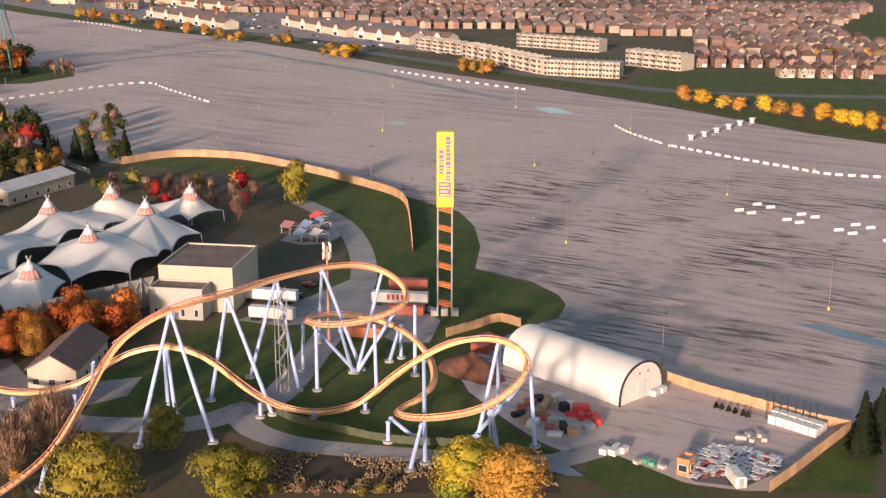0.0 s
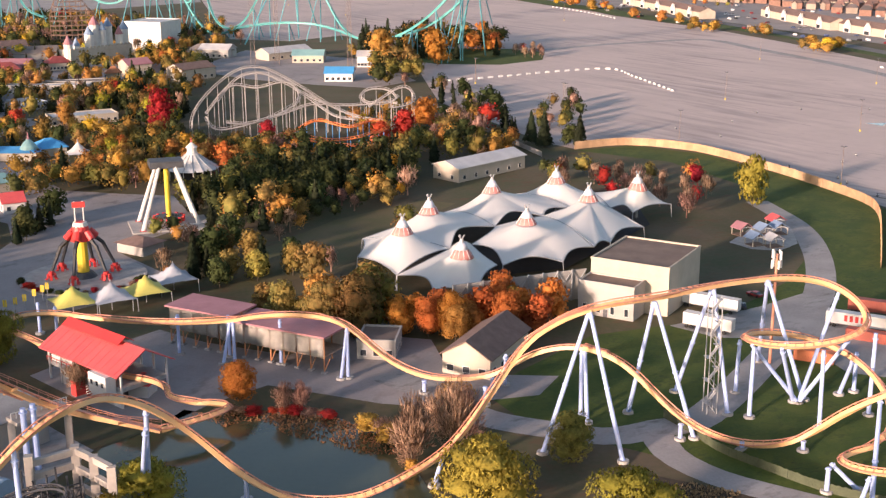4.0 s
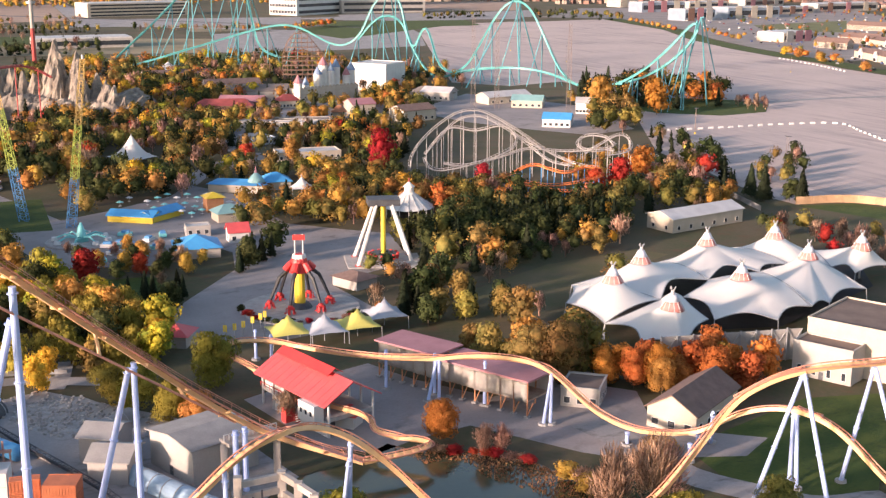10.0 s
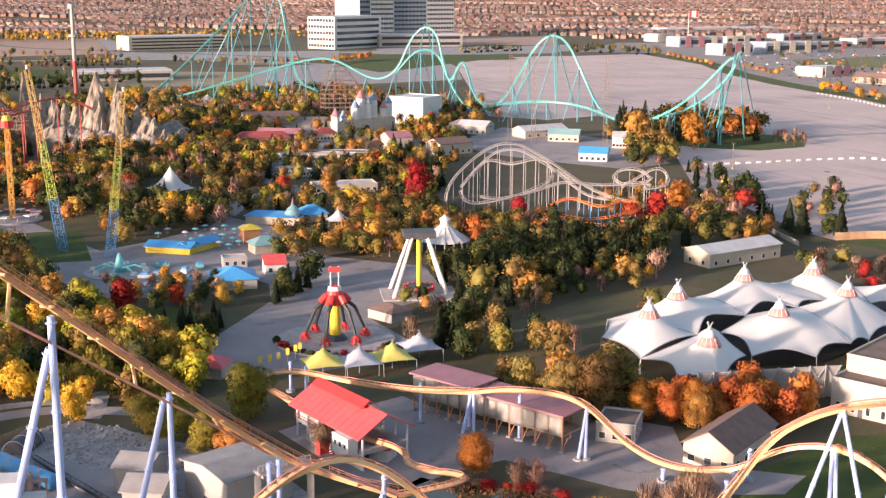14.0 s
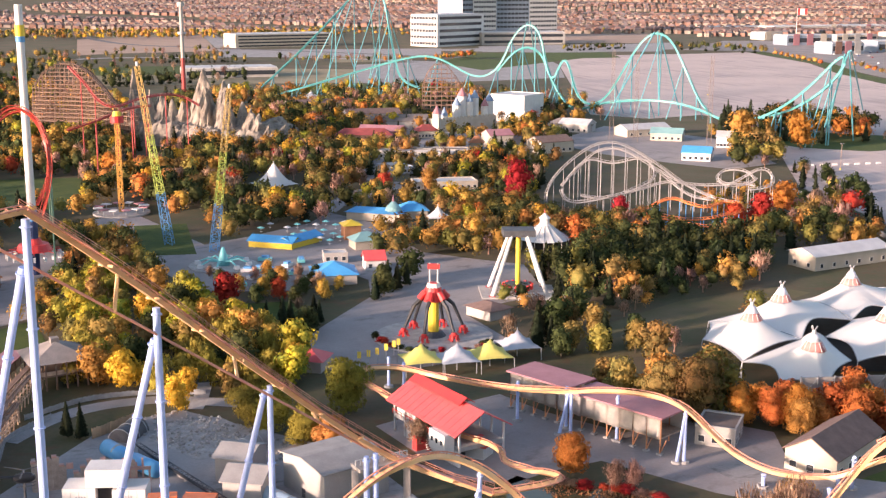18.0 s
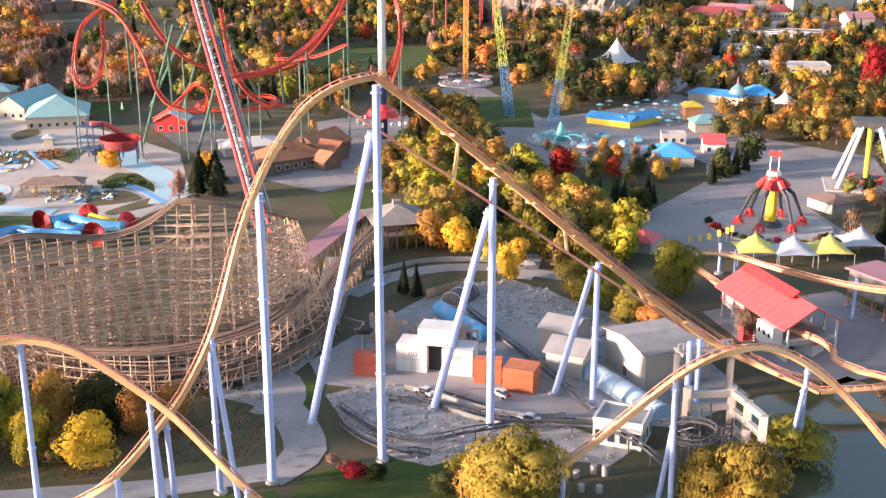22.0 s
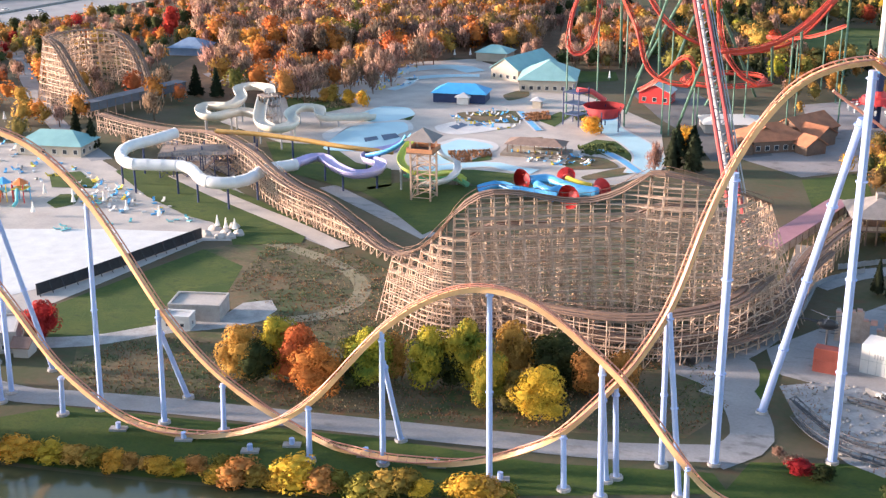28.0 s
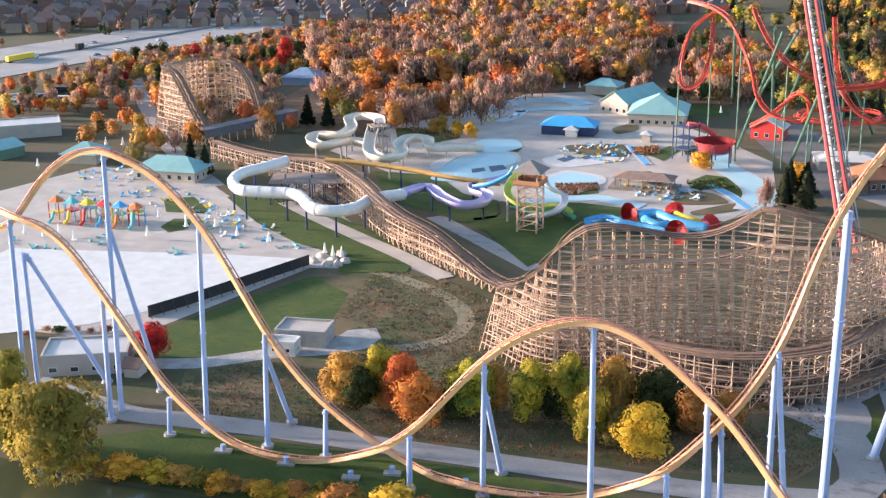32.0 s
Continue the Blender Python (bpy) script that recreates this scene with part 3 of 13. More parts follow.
flat_area("bare_field", [(482.7, 1797.7), (658.6, 1922.3), (563.2, 1640.3), (468.8, 1701.1)], 0.16, M_TANG, "pale green field among the shops", "field")
ribbon("road", [(-955.9, 2424.4), (-727.7, 2058.5), (-544.9, 1942.5), (-352.4, 1857.9), (-200.7, 1777.8), (-54.9, 1717.9)], 16, 0.12, M_ASPHALT, "far road", "road", step=25)
flat_area("far_lot", [(-216.7, 1921.0), (26.4, 2088.0), (206.2, 2227.9), (186.0, 2005.4), (23.9, 1875.8)], 0.1, M_ROAD, "far paved lot", "paving")
flat_area("mall_lot", [(195.9, 1990), (300, 2300), (800, 2420), (760, 2000), (585, 1500), (455, 1240), (412, 1210), (392, 1285), (374, 1380), (360, 1520), (362, 1700), (318, 1960)], 0.1, M_MALL, "paved lot round the shops", "paving")
flat_area("mall_lot", [(443.5, 1604.7), (456.3, 1097.6), (498.0, 908.8), (518.4, 825.2), (662.2, 1054.1), (628.2, 1260.2), (600, 1480)], 0.13, M_MALL, "paved lot before the shops", "paving")

M_TAN = material("pale_dry_turf", (0.30, 0.24, 0.155), (0.20, 0.18, 0.10), 30, 0.95, fine=4.0)
for o, mt, lab in (([(-572.5, 1444.4), (-421.7, 1499.1), (-237.4, 1499.9), (-206.3, 1301.5), (-313.0, 1276.5), (-484.1, 1218.5)], M_TAN, "dry turf beyond the park"), ([(-249.9, 1579.9), (-172.0, 1656.0), (-8.7, 1723.3), (6.3, 1609.0), (12.0, 1401.4), (-67.1, 1345.5), (-136.1, 1308.6), (-206.3, 1301.5)], M_ROAD, "pale paved ground beyond the coaster"), ([(-300.1, 1223.2), (-204.0, 1287.3), (-123.1, 1295.4), (-115.5, 1215.3), (-278.6, 1134.3)], M_GRASS, "green strip beside the far road"), ([(-975.7, 2475.0), (-588.2, 2285.1), (-385.2, 2032.3), (-519.0, 2014.3), (-753.7, 2132.6), (-996.3, 2527.7)], M_TAN, "dry field"), ([(-328.3, 1817.3), (-197.7, 1751.7), (-186.8, 1654.2), (-285.6, 1619.9)], M_TAN, "dry turf verge")):
    flat_area("far_ground", o, 0.07, mt, lab, "ground")
flat_area("plaza", [(-286.2, 421.0), (-292.4, 446.5), (-275.5, 446.0), (-249.8, 425.5), (-225.4, 408.8), (-195.0, 370.3), (-206.0, 350.1), (-226.6, 372.6), (-252.2, 390.3)], 0.06, M_ASPHALT, "asphalt plaza under the dive coaster", "paving")
flat_area("plaza", [(-225.2, 448.5), (-213.8, 467.6), (-188.9, 468.4), (-169.9, 411.6), (-177.1, 388.4), (-195.0, 397.8)], 0.05, M_PAVE, "paved plaza beside the dive coaster", "paving")

# pond: dark water sheet with its bank
POND = [(-252.5, 67.6), (-217.6, 77.3), (-193.8, 87.1), (-181.4, 94.3), (-165.8, 103.5), (-153.0, 111.8), (-136.8, 121.4)] + [(-118, 132), (-92, 138), (-62, 152)] + [(-29.2, 201.2), (-25.1, 222.6), (-22.8, 239.8), (-12.0, 248.4), (-6.2, 257.0)] + [(0.3, 252.8), (17.1, 252.1), (25.0, 246.6), (32.4, 238.5), (35.1, 226.1), (38.0, 215.6), (38.8, 204.9)] + [(34, 170), (20, 90), (-40, 30), (-160, 40), (-260, 60)]
flat_area("pond", POND, 0.07, M_WATER, "dark still pond water", "pond")
flat_area("lawn", [(-208.8, 94.9), (-202.5, 109.2), (-177.1, 123.9), (-148.4, 140.5), (-119.7, 153.8), (-96.1, 170.4), (-90.3, 166.1), (-119.5, 138.6), (-137.3, 121.9), (-153.9, 112.5), (-166.8, 104.2), (-182.5, 95.0), (-195.0, 87.7)], 0.055, M_GRASS, "lawn strip between the path and the pond", "grass")
flat_area("lawn", [(-93.3, 178.1), (-80.3, 189.0), (-68.0, 197.2), (-62.7, 185.4), (-54.5, 176.5), (-90.2, 159.8)], 0.062, M_GRASS, "lawn below the lift hill", "grass")
ribbon("path", [(-242.2, 99.7), (-215.6, 105.7), (-203.0, 113.2), (-188.0, 122.7), (-161.0, 138.0), (-133.0, 154.0), (-115.2, 164.2), (-99.8, 176.4)], 6.5, 0.10, M_ROAD, "pale path along the pond", "path")
ribbon("path", [(-110.9, 197.0), (-111.8, 204.7), (-116.2, 212.0), (-119.8, 213.9)], 9, 0.12, M_ROAD, "pale path bend", "path")
ribbon("path", [(-99.2, 173.6), (-97.7, 186.4), (-111.9, 202.4), (-128.4, 205.6), (-120.7, 212.7), (-120.6, 233.4), (-127.8, 259.6), (-140.6, 292.6)], 8, 0.11, M_ROAD, "pale path round the wooden coaster", "path")
flat_area("hill_meadow", [(-228.5, 128.9), (-248.2, 153.4), (-258.1, 184.4), (-252.3, 202.6), (-231.8, 208.7), (-198.7, 204.4), (-175.9, 195.5), (-154.6, 197.5), (-134.3, 200.0), (-120.0, 209.5), (-106.7, 193.6), (-106.6, 178.1), (-135.6, 157.1), (-161.9, 138.8), (-179.8, 128.6), (-207.3, 113.3)], 0.045, M_DRYGRASS, "rough brown meadow slope", "meadow")
flat_area("lawn", [(-236.2, 123.8), (-251.2, 135.3), (-258.1, 184.4), (-239.9, 183.1), (-227.0, 167.8), (-231.7, 153.3), (-220.3, 140.8)], 0.07, M_GRASS, "green slope beside the pool", "grass")
ribbon("path", [(-244.3, 105.7), (-237.9, 118.0), (-226.6, 130.6), (-220.2, 145.3), (-212.7, 156.8), (-210.2, 166.1)], 6, 0.09, M_GRAVEL, "gravel track to the concrete bunker", "path")
flat_area("turning_place", [(-216.4, 158.0), (-219.6, 167.0), (-216.2, 172.7), (-210.2, 169.4), (-207.7, 162.4), (-209.5, 157.4)], 0.1, M_GRAVEL, "gravel turning place", "path")
ribbon("path", [(-371.2, 251.3), (-309.2, 226.9), (-275.0, 217.2), (-243.3, 210.9), (-233.5, 210.2)], 6, 0.09, M_ROAD, "concrete service path", "path")
ribbon("path", [(-278.2, 246.5), (-250.8, 239.4), (-232.3, 234.6), (-220.8, 231.6)], 6, 0.09, M_ROAD, "concrete service path", "path")
ribbon("path", [(-258.7, 198.1), (-240.6, 200.6), (-222.0, 199.7), (-207.4, 193.7), (-199.8, 182.9), (-200.4, 172.9), (-204.4, 166.3)], 4.2, 0.06, M_TAN, "worn dirt track round the meadow", "path")
# stunt set
flat_area("gravel_pit", [(-104.9, 209.6), (-97.8, 218.9), (-82.9, 219.0), (-66.6, 212.8), (-55.4, 213.5), (-40.9, 207.9), (-43.4, 200.1), (-66.3, 197.9), (-73.8, 188.4), (-80.6, 189.0), (-92.2, 195.0)], 0.07, M_GRAVEL, "grey gravel bed round the set", "gravel")
flat_area("set_paving", [(-115.9, 224.3), (-112.2, 245.9), (-105.5, 280.2), (-91.0, 291.4), (-66.9, 278.8), (-42.6, 266.6), (-31.1, 249.6), (-23.9, 239.5), (-34.5, 219.8), (-51.8, 217.2), (-67.4, 215.3), (-83.4, 220.3), (-101.1, 215.0), (-108.4, 214.3)], 0.06, M_ROAD, "paved ground of the stunt set", "paving")
flat_area("gravel_mound", [(-93.3, 271.0), (-91.2, 282.3), (-80.9, 287.6), (-69.6, 278.1), (-70.1, 264.1), (-78.4, 259.7)], 0.1, M_GRAVEL, "bare gravel ground", "gravel")
flat_area("lawn", [(-115.9, 207.7), (-111.2, 214.9), (-107.3, 214.6), (-103.1, 201.9), (-103.5, 196.6), (-111.7, 202.1)], 0.09, M_GRASS, "small grass patch by the column", "grass")
# water park
flat_area("pool_deck", [(-311.0, 90.1), (-398.1, 137.0), (-413.5, 201.6), (-382.9, 223.8), (-319.6, 208.7), (-266.8, 206.4), (-256.0, 195.9), (-263.9, 188.7), (-252.1, 134.4), (-257.2, 120.1)] , 0.06, M_CONC, "pale concrete pool deck", "paving")
flat_area("pool_deck", [(-374.1, 278.8), (-393.0, 331.3), (-390.2, 374.1), (-403.7, 416.5), (-388.8, 439.4), (-323.8, 416.7), (-278.4, 397.9), (-246.6, 381.5), (-212.4, 333.2), (-212.9, 306.2), (-253.4, 286.7), (-279.5, 272.2), (-323.8, 272.0)], 0.05, M_CONC, "pale concrete water park deck", "paving")
flat_area("wave_pool", [(-321.9, 107.5), (-338.5, 137.1), (-319.8, 152.8), (-290.9, 178.0), (-271.0, 192.1), (-264.0, 141.4), (-265.6, 124.5), (-276.3, 102.4)], 0.12, M_WHITEP, "wide wave pool under a white winter cover", "pool")
flat_area("lawn", [(-276.6, 252.2), (-255.0, 267.7), (-242.2, 279.4), (-232.8, 263.5), (-226.0, 243.9), (-237.3, 244.3), (-252.4, 245.6)], 0.08, M_GRASS, "grass by the wooden coaster", "grass")
flat_area("lawn", [(-336.0, 211.4), (-294.1, 215.4), (-273.1, 211.5), (-260.1, 209.1), (-256.8, 198.5), (-271.2, 205.9), (-319.6, 208.7)], 0.09, M_GRASS, "grass strip beside the slide", "grass")
OPEN_LAWNS = [[(-321.2, 603.1), (-297.8, 640.1), (-254.7, 651.9), (-218.0, 561.6), (-253.8, 544.7), (-281.9, 534.1)], [(-182.0, 523.3), (-160.7, 531.1), (-138.6, 470.1), (-160.4, 463.5)]]
for lawn in OPEN_LAWNS:
    flat_area("lawn", lawn, 0.057, M_GRASS, "open lawn between the rides", "grass")
flat_area("plaza", [(-231.5, 386.2), (-215.4, 417.0), (-180.6, 408.7), (-163.9, 372.6), (-174.8, 351.8), (-199.4, 358.8)], 0.055, M_PAVE, "paved court round the restaurant", "paving")
flat_area("lawn", [(-173.5, 349.3), (-162.4, 369.3), (-149.0, 346.3), (-156.9, 324.2)], 0.052, M_GRASS, "small lawn below the restaurant", "grass")
flat_area("forest_floor", [(-408.7, 298.2), (-377.4, 314.3), (-372, 341.0), (-400, 436.4), (-345, 440), (-416.7, 560), (-568.8, 730), (-724.5, 760), (-711.5, 628.3), (-600, 500), (-526.1, 400), (-470.5, 320)], 0.03, M_LITTER, "brown leaf litter under the bare woods", "ground")
KEEP_CLEAR.pop()
# highway
HIGHWAY = [(-640, 150), (-655, 205), (-679, 281), (-699, 365), (-729, 470), (-754, 565), (-790, 690)]
for off in (-23, 23):                                # two carriageways with a grass median
    ribbon("highway", [(x + 0.96 * off, y + 0.26 * off) for x, y in HIGHWAY], 40, 0.3, M_HIGHWAY, "wide pale grey highway carriageway", "road", step=20)
barrier = ribbon("median_barrier", HIGHWAY, 0.8, 1.2, M_FOOT, "concrete barrier along the highway median", "barrier", step=20)
wall_mod = barrier.modifiers.new("thickness", "SOLIDIFY")
wall_mod.thickness, wall_mod.offset = 1.1, -1
ribbon("path", [(-574.8, 307.6), (-502.5, 273.3), (-423.6, 238.7), (-358.4, 218.0)], 7, 0.08, M_ROAD, "service road to the highway side", "path")


# ---- steel hyper coaster: orange track, pale blue columns ----
def frames_along(path, roll=0.0):
    out = []
    n = len(path)
    bend = [((path[i] - path[i - 4]).normalized().cross((path[i + 4] - path[i]).normalized())).z if 4 <= i < n - 4 else 0 for i in range(n)]
    for i, p in enumerate(path):
        d = (path[min(i + 1, len(path) - 1)] - path[max(i - 1, 0)]).normalized()
        s = d.cross(Vector((0, 0, 1)))
        s = s.normalized() if s.length > 1e-3 else Vector((1, 0, 0))
        # bank into the turn
        near = bend[max(i - 5, 0):i + 6]
        turn = sum(near) / len(near)
        t = (s.cross(d) - s * max(-0.9, min(0.9, turn * 4.5)) * -1.0).normalized()
        s = d.cross(t).normalized()
        out.append((p, d, s, t))
    return out


def box_track(name, pts, parent, spine=0.42, gauge=0.62, lift=0.75, tie=1.5, mats=(None, None), step=1.5, rail=0.13):
    """A spine below, two rails above and cross ties between."""
    path = smooth_path(pts, step)
    for _ in range(6):
        path = [path[0]] + [(a + b * 2 + c) / 4 for a, b, c in zip(path, path[1:], path[2:])] + [path[-1]]
    fr = frames_along(path)
    ms, mr = mats
    bm = bmesh.new()
    rows = [[bm.verts.new(p + s * x * spine + t * (z * spine - lift)) for x, z in ((-1, -1), (1, -1), (1, 1), (-1, 1))] for p, d, s, t in fr]
    for a, b in zip(rows, rows[1:]):
        for k in range(4):
            bm.faces.new((a[k], a[(k + 1) % 4], b[(k + 1) % 4], b[k]))
    part("track_spine", bm, ms, parent)
    for side in (-1, 1):
        bm = bmesh.new()
        add_tube(bm, [p + s * gauge * side for p, d, s, t in fr], rail, 6)
        part("rail", bm, mr, parent, smooth=True)
    bm = bmesh.new()
    for p, d, s, t in fr:
        for side in (-1, 1):
            add_tube(bm, [p - t * lift, p + s * gauge * side * 1.15 - t * 0.05], 0.09, 4)
        add_tube(bm, [p - s * gauge * 1.1, p + s * gauge * 1.1], 0.07, 4)
    tagged(part("tie_ladder", bm, mr, parent), kind="stuff")
    return path


def column(foot, top, r, parent, pad=1.3):
    """A round steel column on a concrete pad."""
    f, t = Vector(foot), Vector(top)
    bm = bmesh.new()
    n = max(1, int((t - f).length / 14))
    add_tube(bm, [f, t], r * 1.08, 12, r * 0.9)
    for k in range(n + 1):
        q = f.lerp(t, (k + 0.02) / (n + 0.1))
        add_tube(bm, [q, q + (t - f).normalized() * 0.18], r * 1.35, 12)
    c = part("column", bm, M_BLUE, parent, smooth=False)
    if pad:
        bm = bmesh.new()
        add_tube(bm, [(f.x, f.y, -0.3), (f.x, f.y, 0.55)], pad, 10, pad * 0.9)
        part("footing", bm, M_FOOT, parent)
    return c


hyper = thing("roller_coaster", pose(0, 0, 0), "tall steel roller coaster, orange track on pale blue columns", "roller coaster")
CREST = (-82.7, 187.4, 70.8)
LIFT = [(-10.4, 237.9, 4.5), (-32.4, 238.8, 11.7), (-53.2, 223.2, 33.0), (-68.6, 206.9, 52.1), (-77.5, 194.1, 64.5)]
DROP = [CREST] + [(-84.8, 183.3, 70.8), (-88.1, 179.6, 69.7), (-92.6, 176.1, 65.1)] + [(-97.5, 172.3, 55.3), (-98.7, 167.0, 46.9), (-99.6, 163.6, 39.1), (-100.6, 160.6, 32.1), (-104.2, 155.3, 22.2), (-107.5, 152.4, 17.5), (-112.4, 149.4, 10.9)] + [(-123.7, 147.1, 3.0), (-131.9, 139.5, 1.8), (-141.5, 132.5, 2.4)] + [(-155.7, 133.3, 0.7), (-163.1, 129.1, 4.9), (-171.4, 124.7, 10.7), (-177.2, 121.8, 17.0), (-182.3, 119.5, 23.7), (-189.3, 117.8, 33.2), (-196.5, 115.6, 42.4), (-205.9, 111.2, 51.2), (-215.1, 106.4, 54.4)]
HAMMER = [(-214.7, 107.3, 54.7), (-222.2, 103.3, 52.8), (-229.5, 99.1, 46.0), (-237.4, 95.7, 37.0)] + [(-262, 92, 30), (-280, 70, 22), (-284, 44, 20), (-270, 30, 23), (-254, 40, 28)]
BACK = [(-241.1, 91.8, 39.4), (-233.6, 94.4, 40.1), (-226.7, 98.1, 39.1), (-220.0, 100.9, 34.7), (-213.4, 103.2, 27.2), (-205.6, 105.4, 18.6), (-198.7, 107.7, 10.4)] + [(-186.8, 112.0, 2.6), (-179.1, 113.6, 1.8), (-173.3, 117.0, 1.5), (-166.4, 123.5, 1.9)] + [(-156.3, 124.7, 7.2), (-150.5, 127.1, 11.7), (-144.7, 129.2, 18.8), (-137.6, 132.5, 27.7), (-130.4, 136.1, 33.7), (-122.1, 141.6, 36.4), (-114.0, 145.7, 33.3), (-105.3, 149.7, 25.8)] + [(-101.9, 150.8, 23.1), (-96.4, 153.2, 15.7), (-92.2, 155.2, 9.7)] + [(-87.9, 159.6, 3.0), (-78, 163, 1.8), (-62, 168, 2.4)] + [(-53.9, 173.8, 5.9), (-46.4, 178.0, 11.0), (-39.3, 182.8, 17.1), (-30.8, 187.5, 24.8), (-25.8, 192.3, 27.5), (-20.5, 196.9, 28.4)] + [(-17.2, 202.3, 26.6), (-11.2, 204.7, 23.6), (-3.8, 207.0, 16.9), (5.1, 208.9, 6.6)] + [(11.6, 209.3, 2.0), (18.9, 205.4, 1.6), (27.6, 205.6, 2.2)] + [(42.1, 212.4, 6.0), (49.2, 217.0, 11.3), (55.6, 220.6, 18.1), (60.6, 222.9, 23.3)] + [(67.8, 223.5, 27.2), (73.8, 223.6, 28.9)]
HELIX = [(79.7, 223.2, 29.8), (88.4, 226.2, 29.3), (103.8, 233.3, 28.8), (118.8, 238.7, 27.7), (130.8, 240.5, 26.1), (136.8, 235.2, 24.0), (137.4, 228.0, 21.3), (131.5, 221.7, 19.7), (123.3, 221.5, 18.1), (116.0, 224.9, 17.1), (112.2, 231.9, 16.0), (113.3, 238.7, 14.9), (119.1, 243.3, 13.9), (128.5, 242.7, 12.8), (134.7, 236.1, 11.7), (136.2, 224.7, 10.7), (134.2, 213.5, 9.6), (129.9, 204.0, 8.5), (124.9, 197.8, 7.7), (119.5, 196.1, 7.0), (114.7, 196.0, 6.6), (111.8, 193.9, 6.6), (112.0, 189.5, 7.0), (114.8, 182.8, 8.5), (119.1, 176.5, 10.7), (122.9, 171.9, 13.3), (128.7, 171.2, 16.0), (133.1, 172.3, 18.7), (135.3, 175.1, 20.8), (135.2, 179.6, 22.4), (132.9, 184.3, 22.9), (129.4, 188.7, 22.4), (125.7, 193.2, 20.3), (122.9, 199.2, 16.0), (120.2, 205.9, 10.1), (115.2, 211.2, 3.4), (108.6, 211.6, 1.7), (102.9, 213.1, 1.4), (97.7, 216.8, 2.3), (93.1, 221.3, 4.8), (89.4, 225.6, 8.5), (85.6, 230.9, 12.8)]
RETURN = [(81.7, 234.6, 14.9), (77.8, 238.7, 15.3), (72.5, 242.9, 14.1), (68.1, 246.3, 11.7)] + [(60.5, 250.9, 5.5), (54.2, 254.9, 3.8), (47.2, 258.0, 3.6)] + [(39.7, 262.0, 6.4), (30.8, 268.2, 13.5)] + [(24.8, 276.7, 13.2), (16.0, 281.7, 12.6), (5.1, 282.0, 12.0), (-6.5, 283.0, 11.5), (-16.7, 287.9, 11.0), (-28.9, 296.3, 10.5), (-38.7, 302.5, 10.0)]
STATION = [(-45.8, 302.9, 9.6), (-48.7, 301.8, 9.0), (-48.8, 298.4, 8.6), (-44.4, 292.8, 8.0), (-35.7, 284.7, 7.0), (-26.6, 274.1, 6.3), (-18.1, 265.9, 5.8), (-11.6, 263.2, 5.5), (-8.7, 258.3, 5.2), (-9.3, 252.1, 5.0)] + [(5.1, 247.3, 4.8), (-3.2, 240.4, 4.6)]
def add_hyper(pts):
    return box_track("track", pts, hyper, mats=(M_TRACK, M_RAIL))
for pts in (LIFT + [CREST], DROP + HAMMER[:-1] + [HAMMER[-1]] + BACK, BACK[-3:] + HELIX + RETURN[:2], RETURN + STATION + LIFT[:1]):
    add_hyper(pts)
# columns: foot, top in the plan
def legs(rows, r=0.5):
    for foot, z, *lean in rows:
        top = (foot[0], foot[1], z) if not lean else lean[0]
        column((foot[0], foot[1], 0), top, r, hyper)
legs([((-82.7, 187.4), 68.8), ((-101.5, 196.6), 0, (-84.0, 188.1, 60.8)), ((-97.5, 173.1), 52.5), ((-68.6, 206.8), 49.6), ((-81.9, 211.4), 0, (-69.5, 207.7, 43.6))], 0.74)
legs([((-52.5, 222.6), 30.6), ((-61.4, 226.4), 0, (-53.7, 223.7, 29.1)), ((-33.7, 231.9), 14.0), ((-35.4, 231.1), 13.6)], 0.62)
legs([((-104.1, 166.7), 0, (-100.9, 161.0, 30.8)), ((-96.0, 159.7), 0, (-100.4, 160.7, 31.4)), ((-111.5, 148.7), 0, (-112.4, 149.5, 9.7)),
      ((-121.5, 141.3), 0, (-122.4, 142.1, 35.2)), ((-140.2, 134.6), 0, (-137.6, 132.5, 26.6)), ((-144.1, 143.0), 0, (-138.2, 133.3, 20.6)),
      ((-150.6, 126.8), 0, (-150.6, 127.0, 10.8)), ((-170.7, 123.6), 0, (-171.5, 124.6, 9.2)), ((-181.8, 118.3), 0, (-182.4, 119.4, 22.4)), ((-187.3, 127.8), 0, (-183.3, 119.9, 18.1)),
      ((-195.4, 113.5), 0, (-196.6, 115.5, 41.2)), ((-199.0, 107.4), 0, (-198.7, 107.7, 8.0)), ((-107.3, 157.8), 0, (-105.7, 154.3, 18.6)), ((-105.5, 150.8), 0, (-105.3, 149.7, 24.4)), ((-107.9, 155.7), 0, (-106.2, 151.5, 18.4))])
legs([((-215.0, 105.7), 0, (-214.9, 106.9, 53.4)), ((-218.8, 117.1), 0, (-215.1, 106.4, 40.1)), ((-212.8, 102.3), 0, (-213.4, 103.1, 25.8)), ((-233.0, 96.7), 0, (-231.8, 96.2, 31.9)), ((-230.8, 110.9), 0, (-231.6, 96.7, 31.6)), ((-235.8, 95.0), 0, (-233.4, 94.9, 38.8))])
legs([((-93.1, 157.3), 0, (-92.1, 155.2, 9.0)), ((-46.6, 179.0), 0, (-46.4, 178.1, 10.3)), ((-30.2, 187.0), 0, (-30.7, 187.5, 24.0)), ((-32.8, 189.1), 0, (-30.5, 187.5, 16.6)),
      ((-12.4, 215.6), 0, (-11.3, 204.7, 22.7)), ((-13.9, 215.9), 0, (-11.6, 204.7, 18.6)), ((5.1, 211.5), 0, (5.1, 208.9, 5.8)), ((39.8, 209.9), 0, (42.1, 212.9, 4.9))], 0.45)
